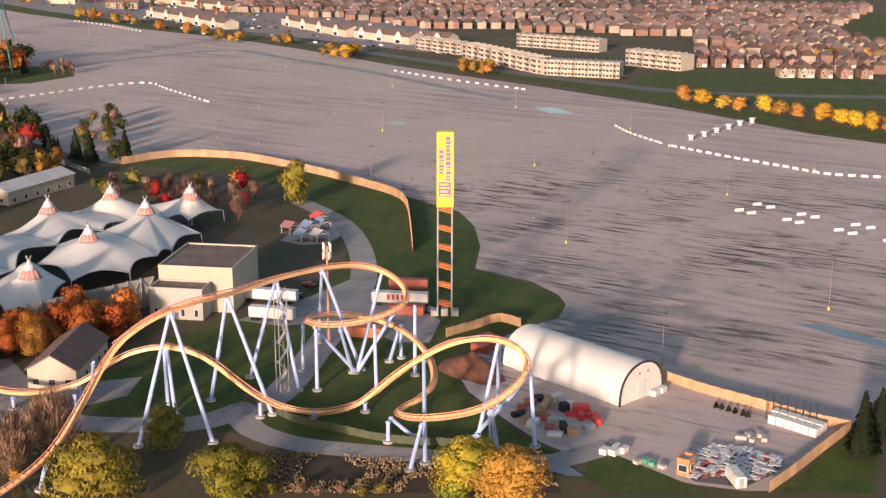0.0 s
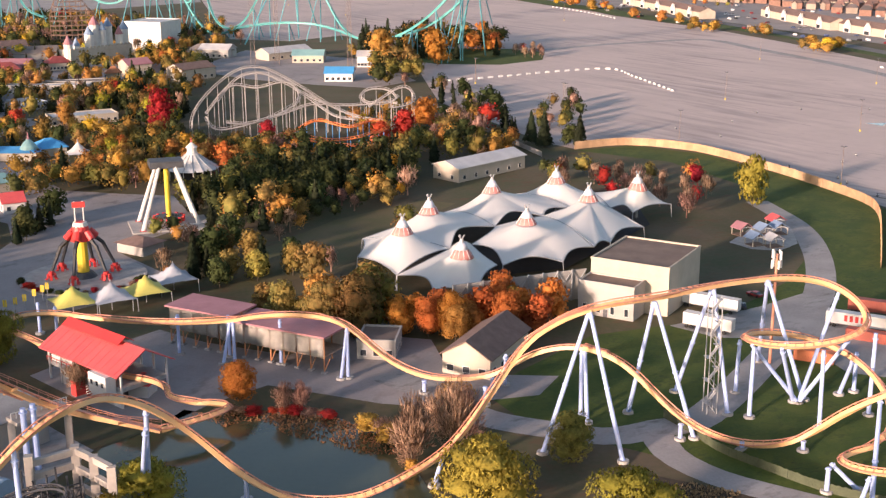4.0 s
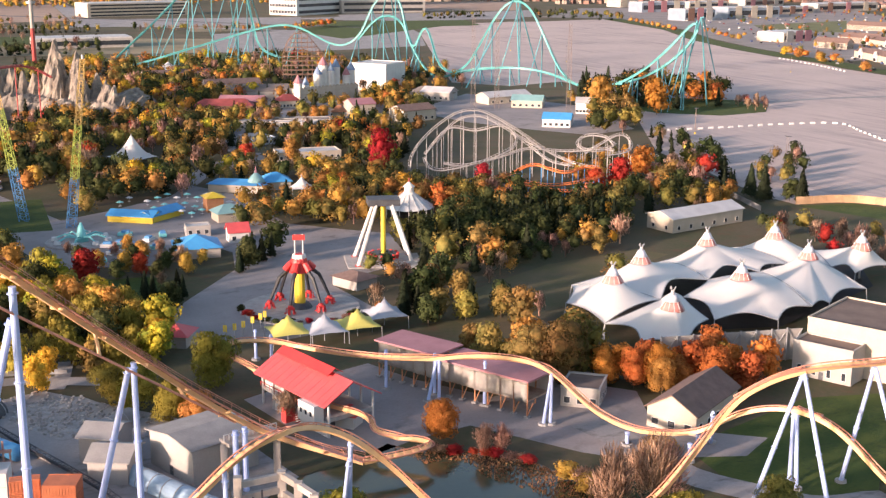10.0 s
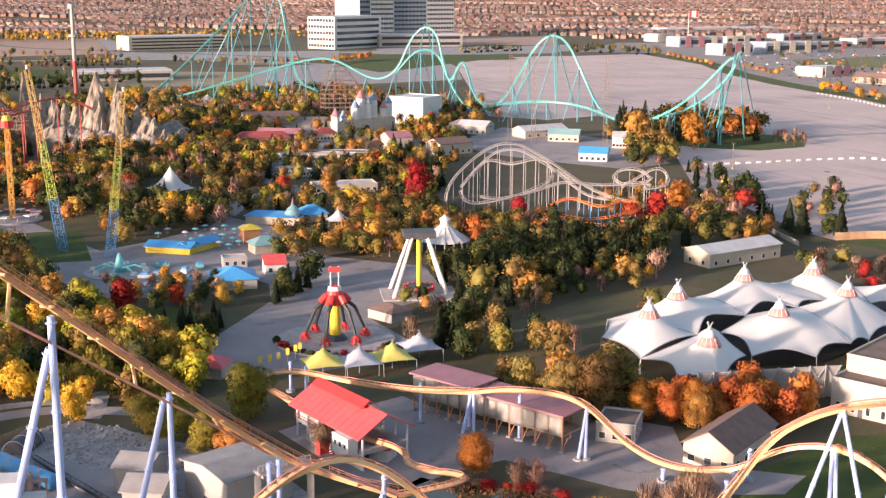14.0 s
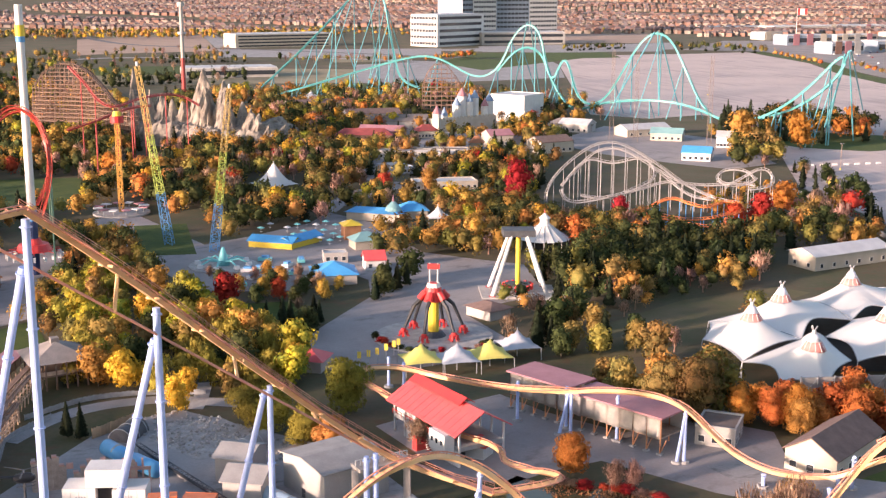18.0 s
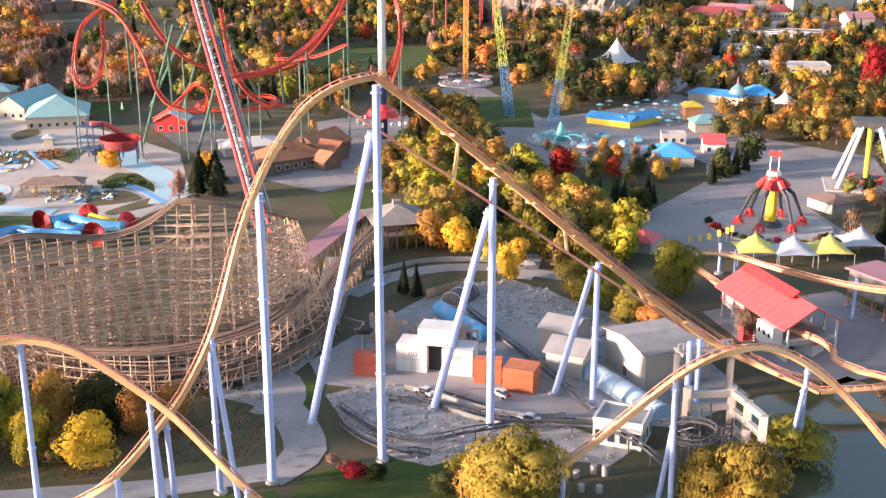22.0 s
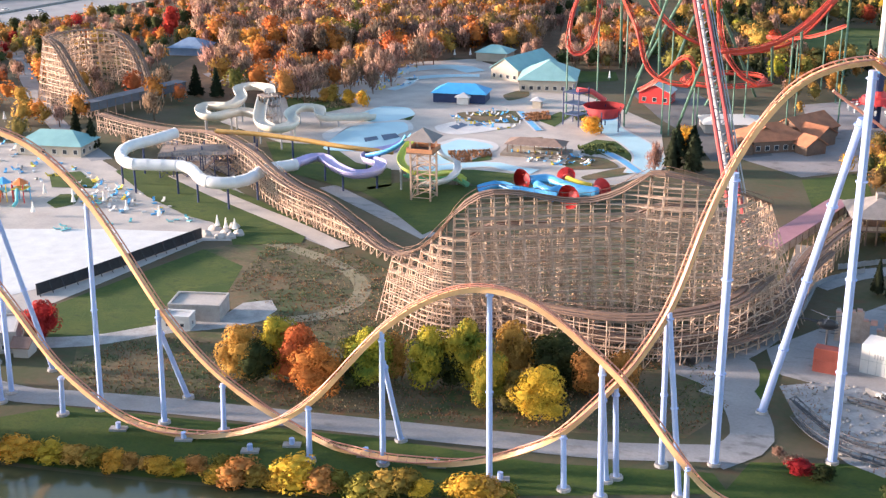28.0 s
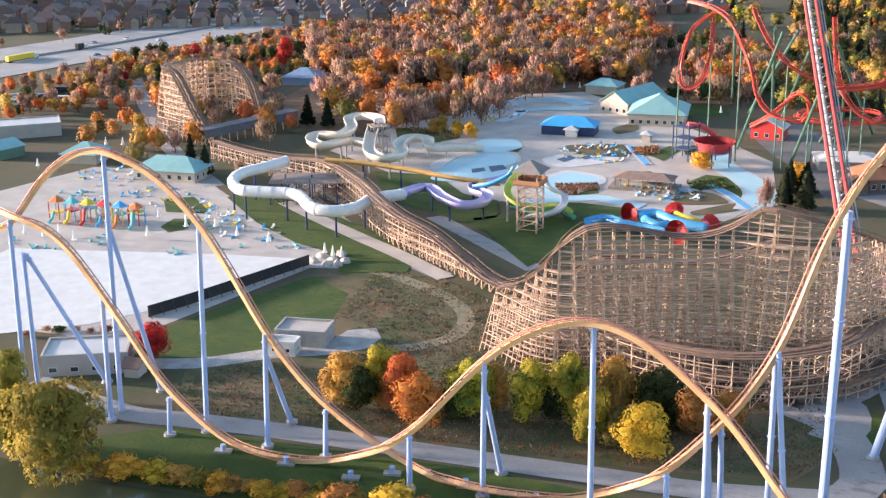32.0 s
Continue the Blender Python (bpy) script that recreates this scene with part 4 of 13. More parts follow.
legs([((63.6, 219.8), 0, (73.6, 223.4, 27.8)), ((77.9, 212.7), 0, (73.8, 223.4, 27.8)), ((76.4, 235.5), 0, (77.3, 238.8, 14.1)), ((76.8, 232.2), 0, (77.9, 238.6, 14.4)), ((87.0, 235.7), 0, (88.5, 227.1, 27.7)), ((95.7, 220.3), 0, (88.7, 227.0, 27.7)),
      ((101.1, 244.7), 0, (104.3, 234.9, 27.3)), ((107.4, 230.4), 0, (104.6, 234.8, 27.3)), ((127.4, 258.6), 0, (117.9, 237.2, 27.1)), ((127.0, 234.5), 0, (118.1, 237.1, 27.1)), ((136.5, 224.0), 18.5), ((125.1, 233.4), 0, (135.4, 238.2, 23.5)), ((125.1, 233.4), 0, (131.0, 224.1, 18.1)), ((125.1, 233.4), 0, (112.6, 231.8, 14.9)),
      ((124.3, 234.0), 0, (116.2, 225.3, 16.2)), ((114.2, 241.7), 0, (113.2, 238.9, 13.4)), ((111.2, 228.0), 0, (112.2, 229.9, 15.1)), ((123.0, 219.8), 0, (123.3, 221.0, 16.8)), ((140.0, 236.6), 9.4), ((136.0, 235.8), 0, (135.9, 230.9, 10.0))], 0.45)
legs([((114.5, 210.2), 2.3), ((92.7, 220.3), 3.6), ((58.1, 246.3), 4.3), ((61.2, 252.8), 4.5), ((110.4, 192.7), 5.1), ((116.6, 192.1), 0, (111.4, 193.7, 5.3)), ((111.4, 179.1), 0, (124.5, 200.6, 14.4)), ((106.9, 177.9), 0, (113.5, 183.8, 7.0)),
      ((128.5, 177.0), 0, (123.6, 172.4, 11.7)), ((127.3, 183.0), 0, (134.6, 185.7, 21.1)), ((128.0, 178.3), 0, (123.2, 172.7, 11.7)), ((141.9, 195.8), 0, (134.3, 185.2, 21.3)), ((136.2, 173.7), 0, (135.6, 175.3, 17.5)), ((127.0, 184.5), 0, (135.0, 175.1, 16.0)), ((46.5, 256.3), 2.8)], 0.45)
legs([((30.9, 268.1), 11.8), ((29.2, 267.7), 0, (30.9, 268.2, 12.3)), ((65.1, 256.6), 0, (60.5, 238.0, 14.3)), ((16.5, 280.4), 11.2), ((3.0, 283.2), 0, (5.1, 283.7, 10.6)), ((4.7, 287.9), 10.6), ((-7.2, 292.0), 10.2), ((46.4, 255.4), 2.6), ((5.7, 283.4), 10.4), ((-37.4, 310.3), 8.4), ((-42.0, 314.7), 8.4)], 0.4)
# low saddles under the valleys
for p in [(-121.4, 144.0), (-132.8, 140.4), (-144.7, 134.8), (-161.0, 121.9), (-157.2, 128.4), (-173.5, 116.7), (-185.8, 111.0), (103.1, 213.7)]:
    bm = box((-1.6, -0.8, -0.2), (1.6, 0.8, 0.5), pose(p[0], p[1], 0, 0, 0, 40))
    part("footing", bm, M_FOOT, hyper)
    part("column", tube([(p[0], p[1], 0.4), (p[0], p[1], 1.6)], 0.5, 8), M_BLUE, hyper)


# ---- trees ----
def ball(level):
    bm = bmesh.new()
    bmesh.ops.create_icosphere(bm, subdivisions=level, radius=1)
    out = [v.co.copy() for v in bm.verts], [tuple(v.index for v in f.verts) for f in bm.faces]
    bm.free()
    return out


BEAD = ball(1)
BEAD_V, BEAD_F = np.array([tuple(v) for v in BEAD[0]]), np.array(BEAD[1])


def crown_mesh(seed, h, w, n, leaf, form):
    """Many small leaf clumps on uneven lobes; form: round, column, willow, cone."""
    rng = random.Random(seed)
    vs, fs, ns = [], [], []
    lobes = []
    if form == "cone":
        lobes = None
    else:
        k = 11 if form == "round" else 7
        for i in range(k):
            a = 2 * math.pi * i / k * 1.7 + rng.uniform(-0.4, 0.4)
            z = h * (0.24 + 0.62 * ((i * 0.618) % 1.0))
            off = w * 0.26 * (1.15 - abs(z / h - 0.55)) * rng.uniform(0.6, 1.2)
            lobes.append((Vector((off * math.cos(a), off * math.sin(a), z)), w * rng.uniform(0.22, 0.34), h * rng.uniform(0.13, 0.22)))
        lobes.append((Vector((0, 0, h * 0.84)), w * 0.22, h * 0.16))
        lobes.append((Vector((0, 0, h * 0.5)), w * 0.36, h * 0.3))
    for i in range(n):
        if lobes is None:
            z = h * (0.08 + 0.9 * (1 - math.sqrt(rng.random())))
            tier = (z / h * 9) % 1.0
            r = w * 0.5 * (1 - z / h) * (0.72 + 0.35 * (1 - tier)) * math.sqrt(rng.uniform(0.45, 1))
            a = rng.uniform(0, 2 * math.pi)
            r *= 0.85 + 0.3 * math.sin(a * 3 + seed + z)
            c, nrm = Vector((r * math.cos(a), r * math.sin(a), z)), Vector((math.cos(a), math.sin(a), 0.4))
        else:
            c0, rw, rh = lobes[rng.randrange(len(lobes))]
            u = Vector((rng.gauss(0, 1), rng.gauss(0, 1), rng.gauss(0.25, 1))).normalized()
            q = rng.uniform(0.86, 1.08)
            c, nrm = c0 + Vector((u.x * rw, u.y * rw, u.z * rh)) * q, u
            if form == "willow":
                c.z -= rng.uniform(0, 0.22) * h * (1 - abs(u.z)) * 0.7
        out = (nrm + Vector((c.x, c.y, 0)) * 0.8 / w + Vector((0, 0, 0.25))).normalized()
        nrm = (nrm + Vector((rng.gauss(0, 0.5), rng.gauss(0, 0.5), rng.gauss(0.2, 0.4)))).normalized()
        t1 = nrm.orthogonal().normalized()
        t1.rotate(Matrix.Rotation(rng.uniform(0, 6.28), 3, nrm))
        t2 = nrm.cross(t1)
        s = leaf * rng.uniform(0.6, 1.3)
        b = len(vs)
        if form == "willow":
            t1, t2 = Vector((rng.gauss(0, 0.5), rng.gauss(0, 0.5), -1)).normalized() * 1.25, t2 * 0.8
        if form == "twig":
            c = Vector((0, 0, 0.5)) + (c - Vector((0, 0, 0.5))) * rng.uniform(0.5, 1.0)
            t1 = ((c - Vector((0, 0, 0.15))).normalized() + Vector((rng.gauss(0, 0.3), rng.gauss(0, 0.3), rng.gauss(0.25, 0.3)))).normalized() * 2.2
            t2 = t1.cross(nrm).normalized() * 0.4
        if t1.cross(t2).dot(out) < 0:
            t2 = -t2
        vs += [c - t1 * s - t2 * s * 0.6, c + t1 * s - t2 * s * 0.5 + nrm * s * 0.2, c + t2 * s * 0.9]
        ns += [(out + Vector((rng.gauss(0, 0.12), rng.gauss(0, 0.12), rng.gauss(0, 0.12)))).normalized()] * 3
        fs.append((b, b + 1, b + 2))
    for c0, rw, rh in (lobes or []) if form != "twig" else []:
        b = len(vs)
        for d in BEAD[0]:
            k = rng.uniform(0.5, 0.78)
            vs.append(c0 + Vector((d.x * rw, d.y * rw, d.z * rh)) * k)
            ns.append((d + Vector((c0.x, c0.y, 0)) * 0.8 / w + Vector((0, 0, 0.25))).normalized())
        fs += [tuple(b + i for i in f) for f in BEAD[1]]
    me = bpy.data.meshes.new("crown")
    me.from_pydata(vs, [], fs)
    me.normals_split_custom_set_from_vertices(ns)
    return me


def trunk_mesh(seed, h, r, limbs=6):
    rng = random.Random(seed)
    bm = bmesh.new()
    add_tube(bm, [(0, 0, -0.3), (0.02 * h, 0, h * 0.35), (0, 0.02 * h, h * 0.85)], r, 7, r * 0.25)
    for i in range(limbs):
        a, z = rng.uniform(0, 6.28), h * rng.uniform(0.28, 0.6)
        q = h * rng.uniform(0.18, 0.32)
        add_tube(bm, [(0, 0, z), (q * 0.6 * math.cos(a), q * 0.6 * math.sin(a), z + q * 0.5), (q * math.cos(a), q * math.sin(a), z + q)], r * 0.4, 5, r * 0.1)
    me = bpy.data.meshes.new("trunk")
    bm.to_mesh(me)
    bm.free()
    me.materials.append(M_BARK)
    return me


TREE_LABEL = {"yellow": "broad tree with bright yellow autumn leaves", "gold": "broad tree with golden autumn leaves", "orange": "broad tree with orange autumn leaves", "red": "broad tree with crimson autumn leaves",
              "green": "broad tree with dull green leaves", "turning": "broad tree turning from green to gold", "lime": "broad tree with yellow-green autumn leaves", "olive": "drooping willow with olive-yellow leaves", "pine": "dark green pointed conifer", "brown": "nearly bare brown-twigged tree"}
STOCK = {}
for ki, kind_ in enumerate(LEAF):
    for v in range(6):
        form = {"pine": "cone", "olive": "willow", "brown": "twig"}.get(kind_, "round")
        low = v > 2
        n, leaf = (900, 0.046) if low else (2400, 0.028) if form == "cone" else (5600, 0.023) if form == "willow" else (3000, 0.026) if kind_ == "brown" else (4600, 0.0225)
        c = crown_mesh(ki * 10 + v, 1.0, 0.95 if form != "cone" else 0.5, n, leaf, form)
        c.materials.append(LEAF[kind_])
        STOCK[kind_, v] = (trunk_mesh(ki * 10 + v, 1.0, 0.022 if form != "cone" else 0.016, 9 if kind_ == "brown" else 0 if form == "cone" else 6), c)
tree_rng = random.Random(5)


def tree(kind_, x, y, h, w=None, z=0.0):
    """A tree of height h and crown width w at (x, y)."""
    v = tree_rng.randrange(3) + (3 if h < 5.6 or math.hypot(x, y) > 300 else 0)
    tm, cm = STOCK[kind_, v]
    w = w or h * tree_rng.uniform(0.75, 0.95) * (0.9 if kind_ != "pine" else 0.55)
    base = 0.5 if kind_ == "pine" else 0.95
    small = h < 5.6 and kind_ != "pine"
    ob = thing("conifer" if kind_ == "pine" else "shrub" if small else "tree", None, TREE_LABEL[kind_].replace("broad tree", "low shrub").replace("tree", "shrub") if small else TREE_LABEL[kind_], "shrub" if small else "tree")
    ob.matrix_world = Matrix.LocRotScale((x, y, z), Euler((0, 0, tree_rng.uniform(0, 6.28))), (w / base, w / base, h))
    for nm, me in (("trunk", tm), ("crown", cm)):
        o = new(nm, me)
        o.parent = ob
    return ob


FAR_LEAVES = {k: [] for k in LEAF}
FAR_OUT = {k: [] for k in LEAF}
far_rng = np.random.default_rng(3)


FAR_CORE = {k: [] for k in LEAF}
FAR_CORE_OUT = {k: [] for k in LEAF}
PLANTED = []
PENDING = []             # woodland trees, planted once the buildings stand


FAR_TINT = {k: [] for k in LEAF}
FAR_CORE_TINT = {k: [] for k in LEAF}


def far_tree(kind_, x, y, h, w=None):
    """One tree of the joined woods: inner lobes of foliage under many leaf clumps; bare ones are sprays of fine twigs."""
    w = w or h * (far_rng.uniform(0.7, 0.92) if kind_ != "pine" else 0.46) * (0.95 if kind_ == "brown" else 1)
    PLANTED.append((x, y))
    away = math.hypot(x, y)
    n = int((190 if kind_ == "pine" else 380 if kind_ == "brown" else 250) * min(1.0, max(0.1, 560 / away) ** 1.35))
    size = np.array([w, w, h])
    foot = np.array([x, y, 0])
    tint = far_rng.random()
    if kind_ == "pine":
        k = 5
        lz = np.array([0.16, 0.32, 0.48, 0.64, 0.82])
        lc = np.stack([0 * lz, 0 * lz, lz], 1)
        rad = np.stack([0.62 * (1.02 - lz), 0.62 * (1.02 - lz), 0 * lz + 0.2], 1)
        z = 0.06 + 0.92 * (1 - np.sqrt(far_rng.random(n)))
        a = far_rng.uniform(0, 6.283, n)
        r = 0.5 * (1 - z) * np.sqrt(far_rng.uniform(0.6, 1.1, n)) * (0.9 + 0.25 * np.sin(z * 50))
        c = np.stack([r * np.cos(a), r * np.sin(a), z], 1)
        u = np.stack([np.cos(a), np.sin(a), 0 * a + 0.5], 1)
    else:
        k = 5
        lc = np.stack([far_rng.normal(0, 0.11, k), far_rng.normal(0, 0.11, k), far_rng.uniform(0.34, 0.76, k)], 1)
        lc[0] = (0, 0, 0.52)
        rad = np.array([0.27, 0.27, 0.19]) * far_rng.uniform(0.7, 1.1, (k, 1))
        rad[0] = (0.40, 0.40, 0.36)
        pick = far_rng.choice(k, n, p=[0.4, 0.15, 0.15, 0.15, 0.15])
        u = far_rng.normal(0, 1, (n, 3)) + np.array([0, 0, 0.4])
        u /= np.linalg.norm(u, axis=1)[:, None]
        c = lc[pick] + u * rad[pick] * far_rng.uniform(0.84, 1.14, (n, 1))
    out = u + c * np.array([0.9, 0.9, 0]) + np.array([0, 0, 0.25]) + far_rng.normal(0, 0.2, (n, 3))
    if kind_ == "brown":
        # twigs rise out of the limbs to the rim of the crown
        k = 0
        c = (c - np.array([0, 0, 0.5])) * far_rng.uniform(0.55, 1.0, (n, 1)) + np.array([0, 0, 0.53])
        rise = (c - np.array([0, 0, 0.2])) * size + np.array([0, 0, 0.35 * h])
        rise /= np.linalg.norm(rise, axis=1)[:, None]
        rise += far_rng.normal(0, 0.3, (n, 3))
        s = h * 0.06 * far_rng.uniform(0.6, 1.5, (n, 1))
        flat_ = np.cross(rise, far_rng.normal(0, 1, (n, 3)))
        flat_ /= np.linalg.norm(flat_, axis=1)[:, None]
        flat_ *= np.sign((np.cross(flat_, rise) * out).sum(1))[:, None]
        c = c * size + foot
        wide = h * 0.016 * min(2.0, max(1.0, away / 400))
        FAR_LEAVES[kind_].append(np.stack([c - flat_ * wide - rise * s, c + flat_ * wide - rise * s, c + rise * s], 1).reshape(-1, 3))
        FAR_LEAVES[kind_].append(np.array([foot + (-0.3, 0, 0), foot + (0.3, 0, 0), foot + (0, 0, 0.85 * h), foot + (0, -0.3, 0), foot + (0, 0.3, 0), foot + (0, 0, 0.85 * h)]))
        FAR_OUT[kind_].append(np.repeat(out, 3, 0))
        FAR_OUT[kind_].append(np.array([(-0.7, -0.6, 0.3)] * 6))
        FAR_TINT[kind_].append(np.full(3 * n + 6, tint))
        return
    if away > 1000:
        k, lc, rad = 2, lc[[0, 3]], rad[[0, 3]]
    core = lc[:, None, :] + BEAD_V[None] * rad[:, None, :] * far_rng.uniform(0.5, 0.85, (k, len(BEAD_V), 1))
    co = BEAD_V[None] + lc[:, None, :] * np.array([0.9, 0.9, 0]) + np.array([0, 0, 0.25]) + far_rng.normal(0, 0.16, core.shape)
    FAR_CORE[kind_].append((core * size + foot).reshape(-1, 3))
    FAR_CORE_OUT[kind_].append(co.reshape(-1, 3))
    FAR_CORE_TINT[kind_].append(np.full(k * len(BEAD_V), tint))
    c = c * size + foot
    s = h * 0.036 * min(1.5, max(1.0, away / 480)) ** 0.5 * far_rng.uniform(0.6, 1.4, (n, 1))
    t1 = far_rng.normal(0, 1, (n, 3))
    t1 /= np.linalg.norm(t1, axis=1)[:, None]
    t2 = np.cross(t1, far_rng.normal(0, 1, (n, 3)))
    t2 /= np.linalg.norm(t2, axis=1)[:, None]
    t2 *= np.sign((np.cross(t1, t2) * out).sum(1))[:, None]
    FAR_LEAVES[kind_].append(np.stack([c - t1 * s - t2 * s * 0.6, c + t1 * s - t2 * s * 0.6, c + t2 * s], 1).reshape(-1, 3))
    FAR_OUT[kind_].append(np.repeat(out, 3, 0))
    FAR_TINT[kind_].append(np.full(3 * n, tint))


def far_woods():
    """Joins the far trees, one mesh for each colour of leaf."""
    for kind_, rows in FAR_LEAVES.items():
        if rows:
            v, core = np.concatenate(rows), np.concatenate(FAR_CORE[kind_] + [np.zeros((0, 3))])
            lobes = len(core) // len(BEAD_V)
            tri = (BEAD_F[None] + (np.arange(lobes) * len(BEAD_V))[:, None, None] + len(v)).reshape(-1, 3)
            nrm = np.concatenate(FAR_OUT[kind_] + FAR_CORE_OUT[kind_])
            nrm /= np.linalg.norm(nrm, axis=1)[:, None]
            me = bpy.data.meshes.new("woods")
            me.from_pydata(np.concatenate([v, core]).tolist(), [], np.arange(len(v)).reshape(-1, 3).tolist() + tri.tolist())
            me.normals_split_custom_set_from_vertices(nrm.tolist())
            me.attributes.new("tree_tint", "FLOAT", "POINT").data.foreach_set("value", np.concatenate(FAR_TINT[kind_] + FAR_CORE_TINT[kind_]).astype(np.float32))
            me.materials.append(LEAF[kind_])
            tagged(new("woods", me), "distant park trees, " + TREE_LABEL[kind_].split("with ")[-1].split("tree ")[-1], "woods", "", "stuff")


def plant_gaps(areas):
    """Trees in the open ground of the given areas, clear of paving, buildings and rides."""
    bpy.context.view_layer.update()
    cell = 2.0
    taken = set()

    def mark(x0, x1, y0, y1):
        for i in range(int(x0 // cell), int(x1 // cell) + 1):
            for j in range(int(y0 // cell), int(y1 // cell) + 1):
                taken.add((i, j))
    for ob in bpy.data.objects:
        if ob.type == "MESH" and ob.name.split(".")[0] not in ("ground", "woods"):
            cs = [ob.matrix_world @ Vector(c) for c in ob.bound_box]
            xs, ys, zs = zip(*cs)
            w, d = max(xs) - min(xs), max(ys) - min(ys)
            if max(zs) > 0.5 and max(w, d) < 45 and min(zs) < 6:
                e = 0.6
                mark(min(xs) - e, max(xs) + e, min(ys) - e, max(ys) + e)
                if ob.parent and ob.parent.name.split(".")[0] in ("castle", "carousel_pavilion", "domed_hall", "arcade", "park_hall", "family_coaster", "marquee", "looping_coaster", "white_roof_shed"):
                    for k in (5, 11, 17, 23, 29):
                        q = Vector((min(xs) + w / 2, min(ys) + d / 2)).normalized() * k
                        mark(min(xs) - q.x, max(xs) - q.x, min(ys) - q.y, max(ys) - q.y)
                if ob.name.split(".")[0] in ("wall", "roof", "curtain_wall", "canopy", "membrane"):
                    for k in (5, 10):
                        q = Vector((min(xs) + w / 2, min(ys) + d / 2)).normalized() * k
                        mark(min(xs) - q.x, max(xs) - q.x, min(ys) - q.y, max(ys) - q.y)
    for row in PENDING:
        if (int(row[1] // cell), int(row[2] // cell)) not in taken and not any(inside(row[1:3], o) for o in OPEN_LAWNS):
            far_tree(*row)
    for x, y in PLANTED:
        mark(x - 1.8, x + 1.8, y - 1.8, y + 1.8)
    clear = [(min(p[0] for p in o) - 2, max(p[0] for p in o) + 2, min(p[1] for p in o) - 2, max(p[1] for p in o) + 2, o) for o in KEEP_CLEAR]
    rng = random.Random(77)
    for outline, mix, hh, gap in areas:
        xs, ys = [p[0] for p in outline], [p[1] for p in outline]
        near = [c for c in clear if c[0] < max(xs) and c[1] > min(xs) and c[2] < max(ys) and c[3] > min(ys)]
        kinds, weights = zip(*mix.items())
        y = min(ys)
        while y < max(ys):
            x = min(xs) + rng.uniform(0, gap)
            while x < max(xs):
                if rng.random() < 0.2:
                    x += gap
                p = (x + rng.uniform(-0.3, 0.3) * gap, y + rng.uniform(-0.3, 0.3) * gap)
                x += gap
                if (int(p[0] // cell), int(p[1] // cell)) in taken or not inside(p, outline):
                    continue
                if any(c[0] < p[0] < c[1] and c[2] < p[1] < c[3] and inside(p, c[4]) for c in near):
                    continue
                lean_ = noise.noise(Vector((p[0] * 0.035, p[1] * 0.035, 3.7)))      # like stands by like
                here = [q * (2.6 if (lean_ > 0.1) == (k_ in ("green", "pine", "lime")) else 0.5) for k_, q in zip(kinds, weights)]
                far_tree(rng.choices(kinds, here)[0], *p, rng.uniform(*hh) * rng.choice((0.75, 1, 1, 1.12)))
                mark(p[0] - 1.5, p[0] + 1.5, p[1] - 1.5, p[1] + 1.5)
            y += gap * 0.9


def grove(outline, count, mix, h, gap=5.0, seed=1, far=False):
    """count trees inside the outline, at least gap apart; mix: kinds with their weights."""
    rng = random.Random(seed)
    xs, ys = [p[0] for p in outline], [p[1] for p in outline]
    kinds, weights = zip(*mix.items())
    done, tries = [], 0
    while len(done) < count and tries < count * 60:
        tries += 1
        p = (rng.uniform(min(xs), max(xs)), rng.uniform(min(ys), max(ys)))
        if inside(p, outline) and all((p[0] - q[0]) ** 2 + (p[1] - q[1]) ** 2 > gap * gap for q in done):
            done.append(p)
            row = (rng.choices(kinds, weights)[0], *p, rng.uniform(*h))
            if far:
                PENDING.append(row)
            else:
                tree(*row)


# conifer and maple belt behind the lawn by the tents
MIXED = {"turning": 5, "green": 6, "gold": 3.2, "pine": 4.5, "yellow": 0.5, "orange": 0.5, "brown": 2, "lime": 0.8, "red": 0.22}
grove([(-4.9, 405.7), (6.8, 430.0), (26.8, 431.2), (52.7, 450.1), (77.9, 465.6), (88.2, 502.1), (75.1, 524.4), (30.5, 498.6), (-1.4, 465.6)], 140, {"green": 6, "pine": 4, "turning": 2}, (11, 15), 4.5, 2, True)
grove([(-1.5, 475.5), (31.2, 509.8), (79.3, 536.9), (86.6, 570.8), (47.4, 568.2), (18.2, 545.9), (-1.7, 507.8)], 80, {"gold": 3, "turning": 4, "green": 3, "orange": 1}, (9, 13), 6, 3, True)
grove([(-5.8, 353.1), (5.7, 342.5), (21.6, 338.0), (34.8, 344.1), (17.0, 385.6), (0.8, 402.3)], 16, {"green": 3, "turning": 2, "pine": 2}, (9, 14), 5, 4)
grove([(9.2, 317.4), (21.9, 318.1), (26.6, 300.5), (13.7, 297.7)], 4, {"gold": 2, "turning": 3}, (9, 11), 6, 5)
grove([(25.5, 304.7), (46.9, 314.8), (47.3, 297.5), (27.3, 292.3)], 6, {"turning": 3, "gold": 1}, (14, 17), 8, 6)
grove([(46.5, 301.6), (60.0, 298.1), (60.5, 286.2), (46.5, 291.3)], 8, {"orange": 4, "gold": 2}, (9, 12), 5, 7)
grove([(62.5, 296.2), (77.5, 307.5), (89.9, 295.6), (78.2, 287.2), (64.6, 286.5)], 10, {"orange": 5, "red": 1, "gold": 1}, (8, 12), 5, 8)
grove([(-64.6, 452.2), (-50.3, 477.6), (-23.2, 469.1), (-3.9, 496.4), (-1.9, 544.6), (-18.3, 585.8), (-51.8, 599.1), (-78.6, 553.0)], 90, {"gold": 4, "turning": 4, "green": 2, "yellow": 1}, (9, 13), 5, 9, True)
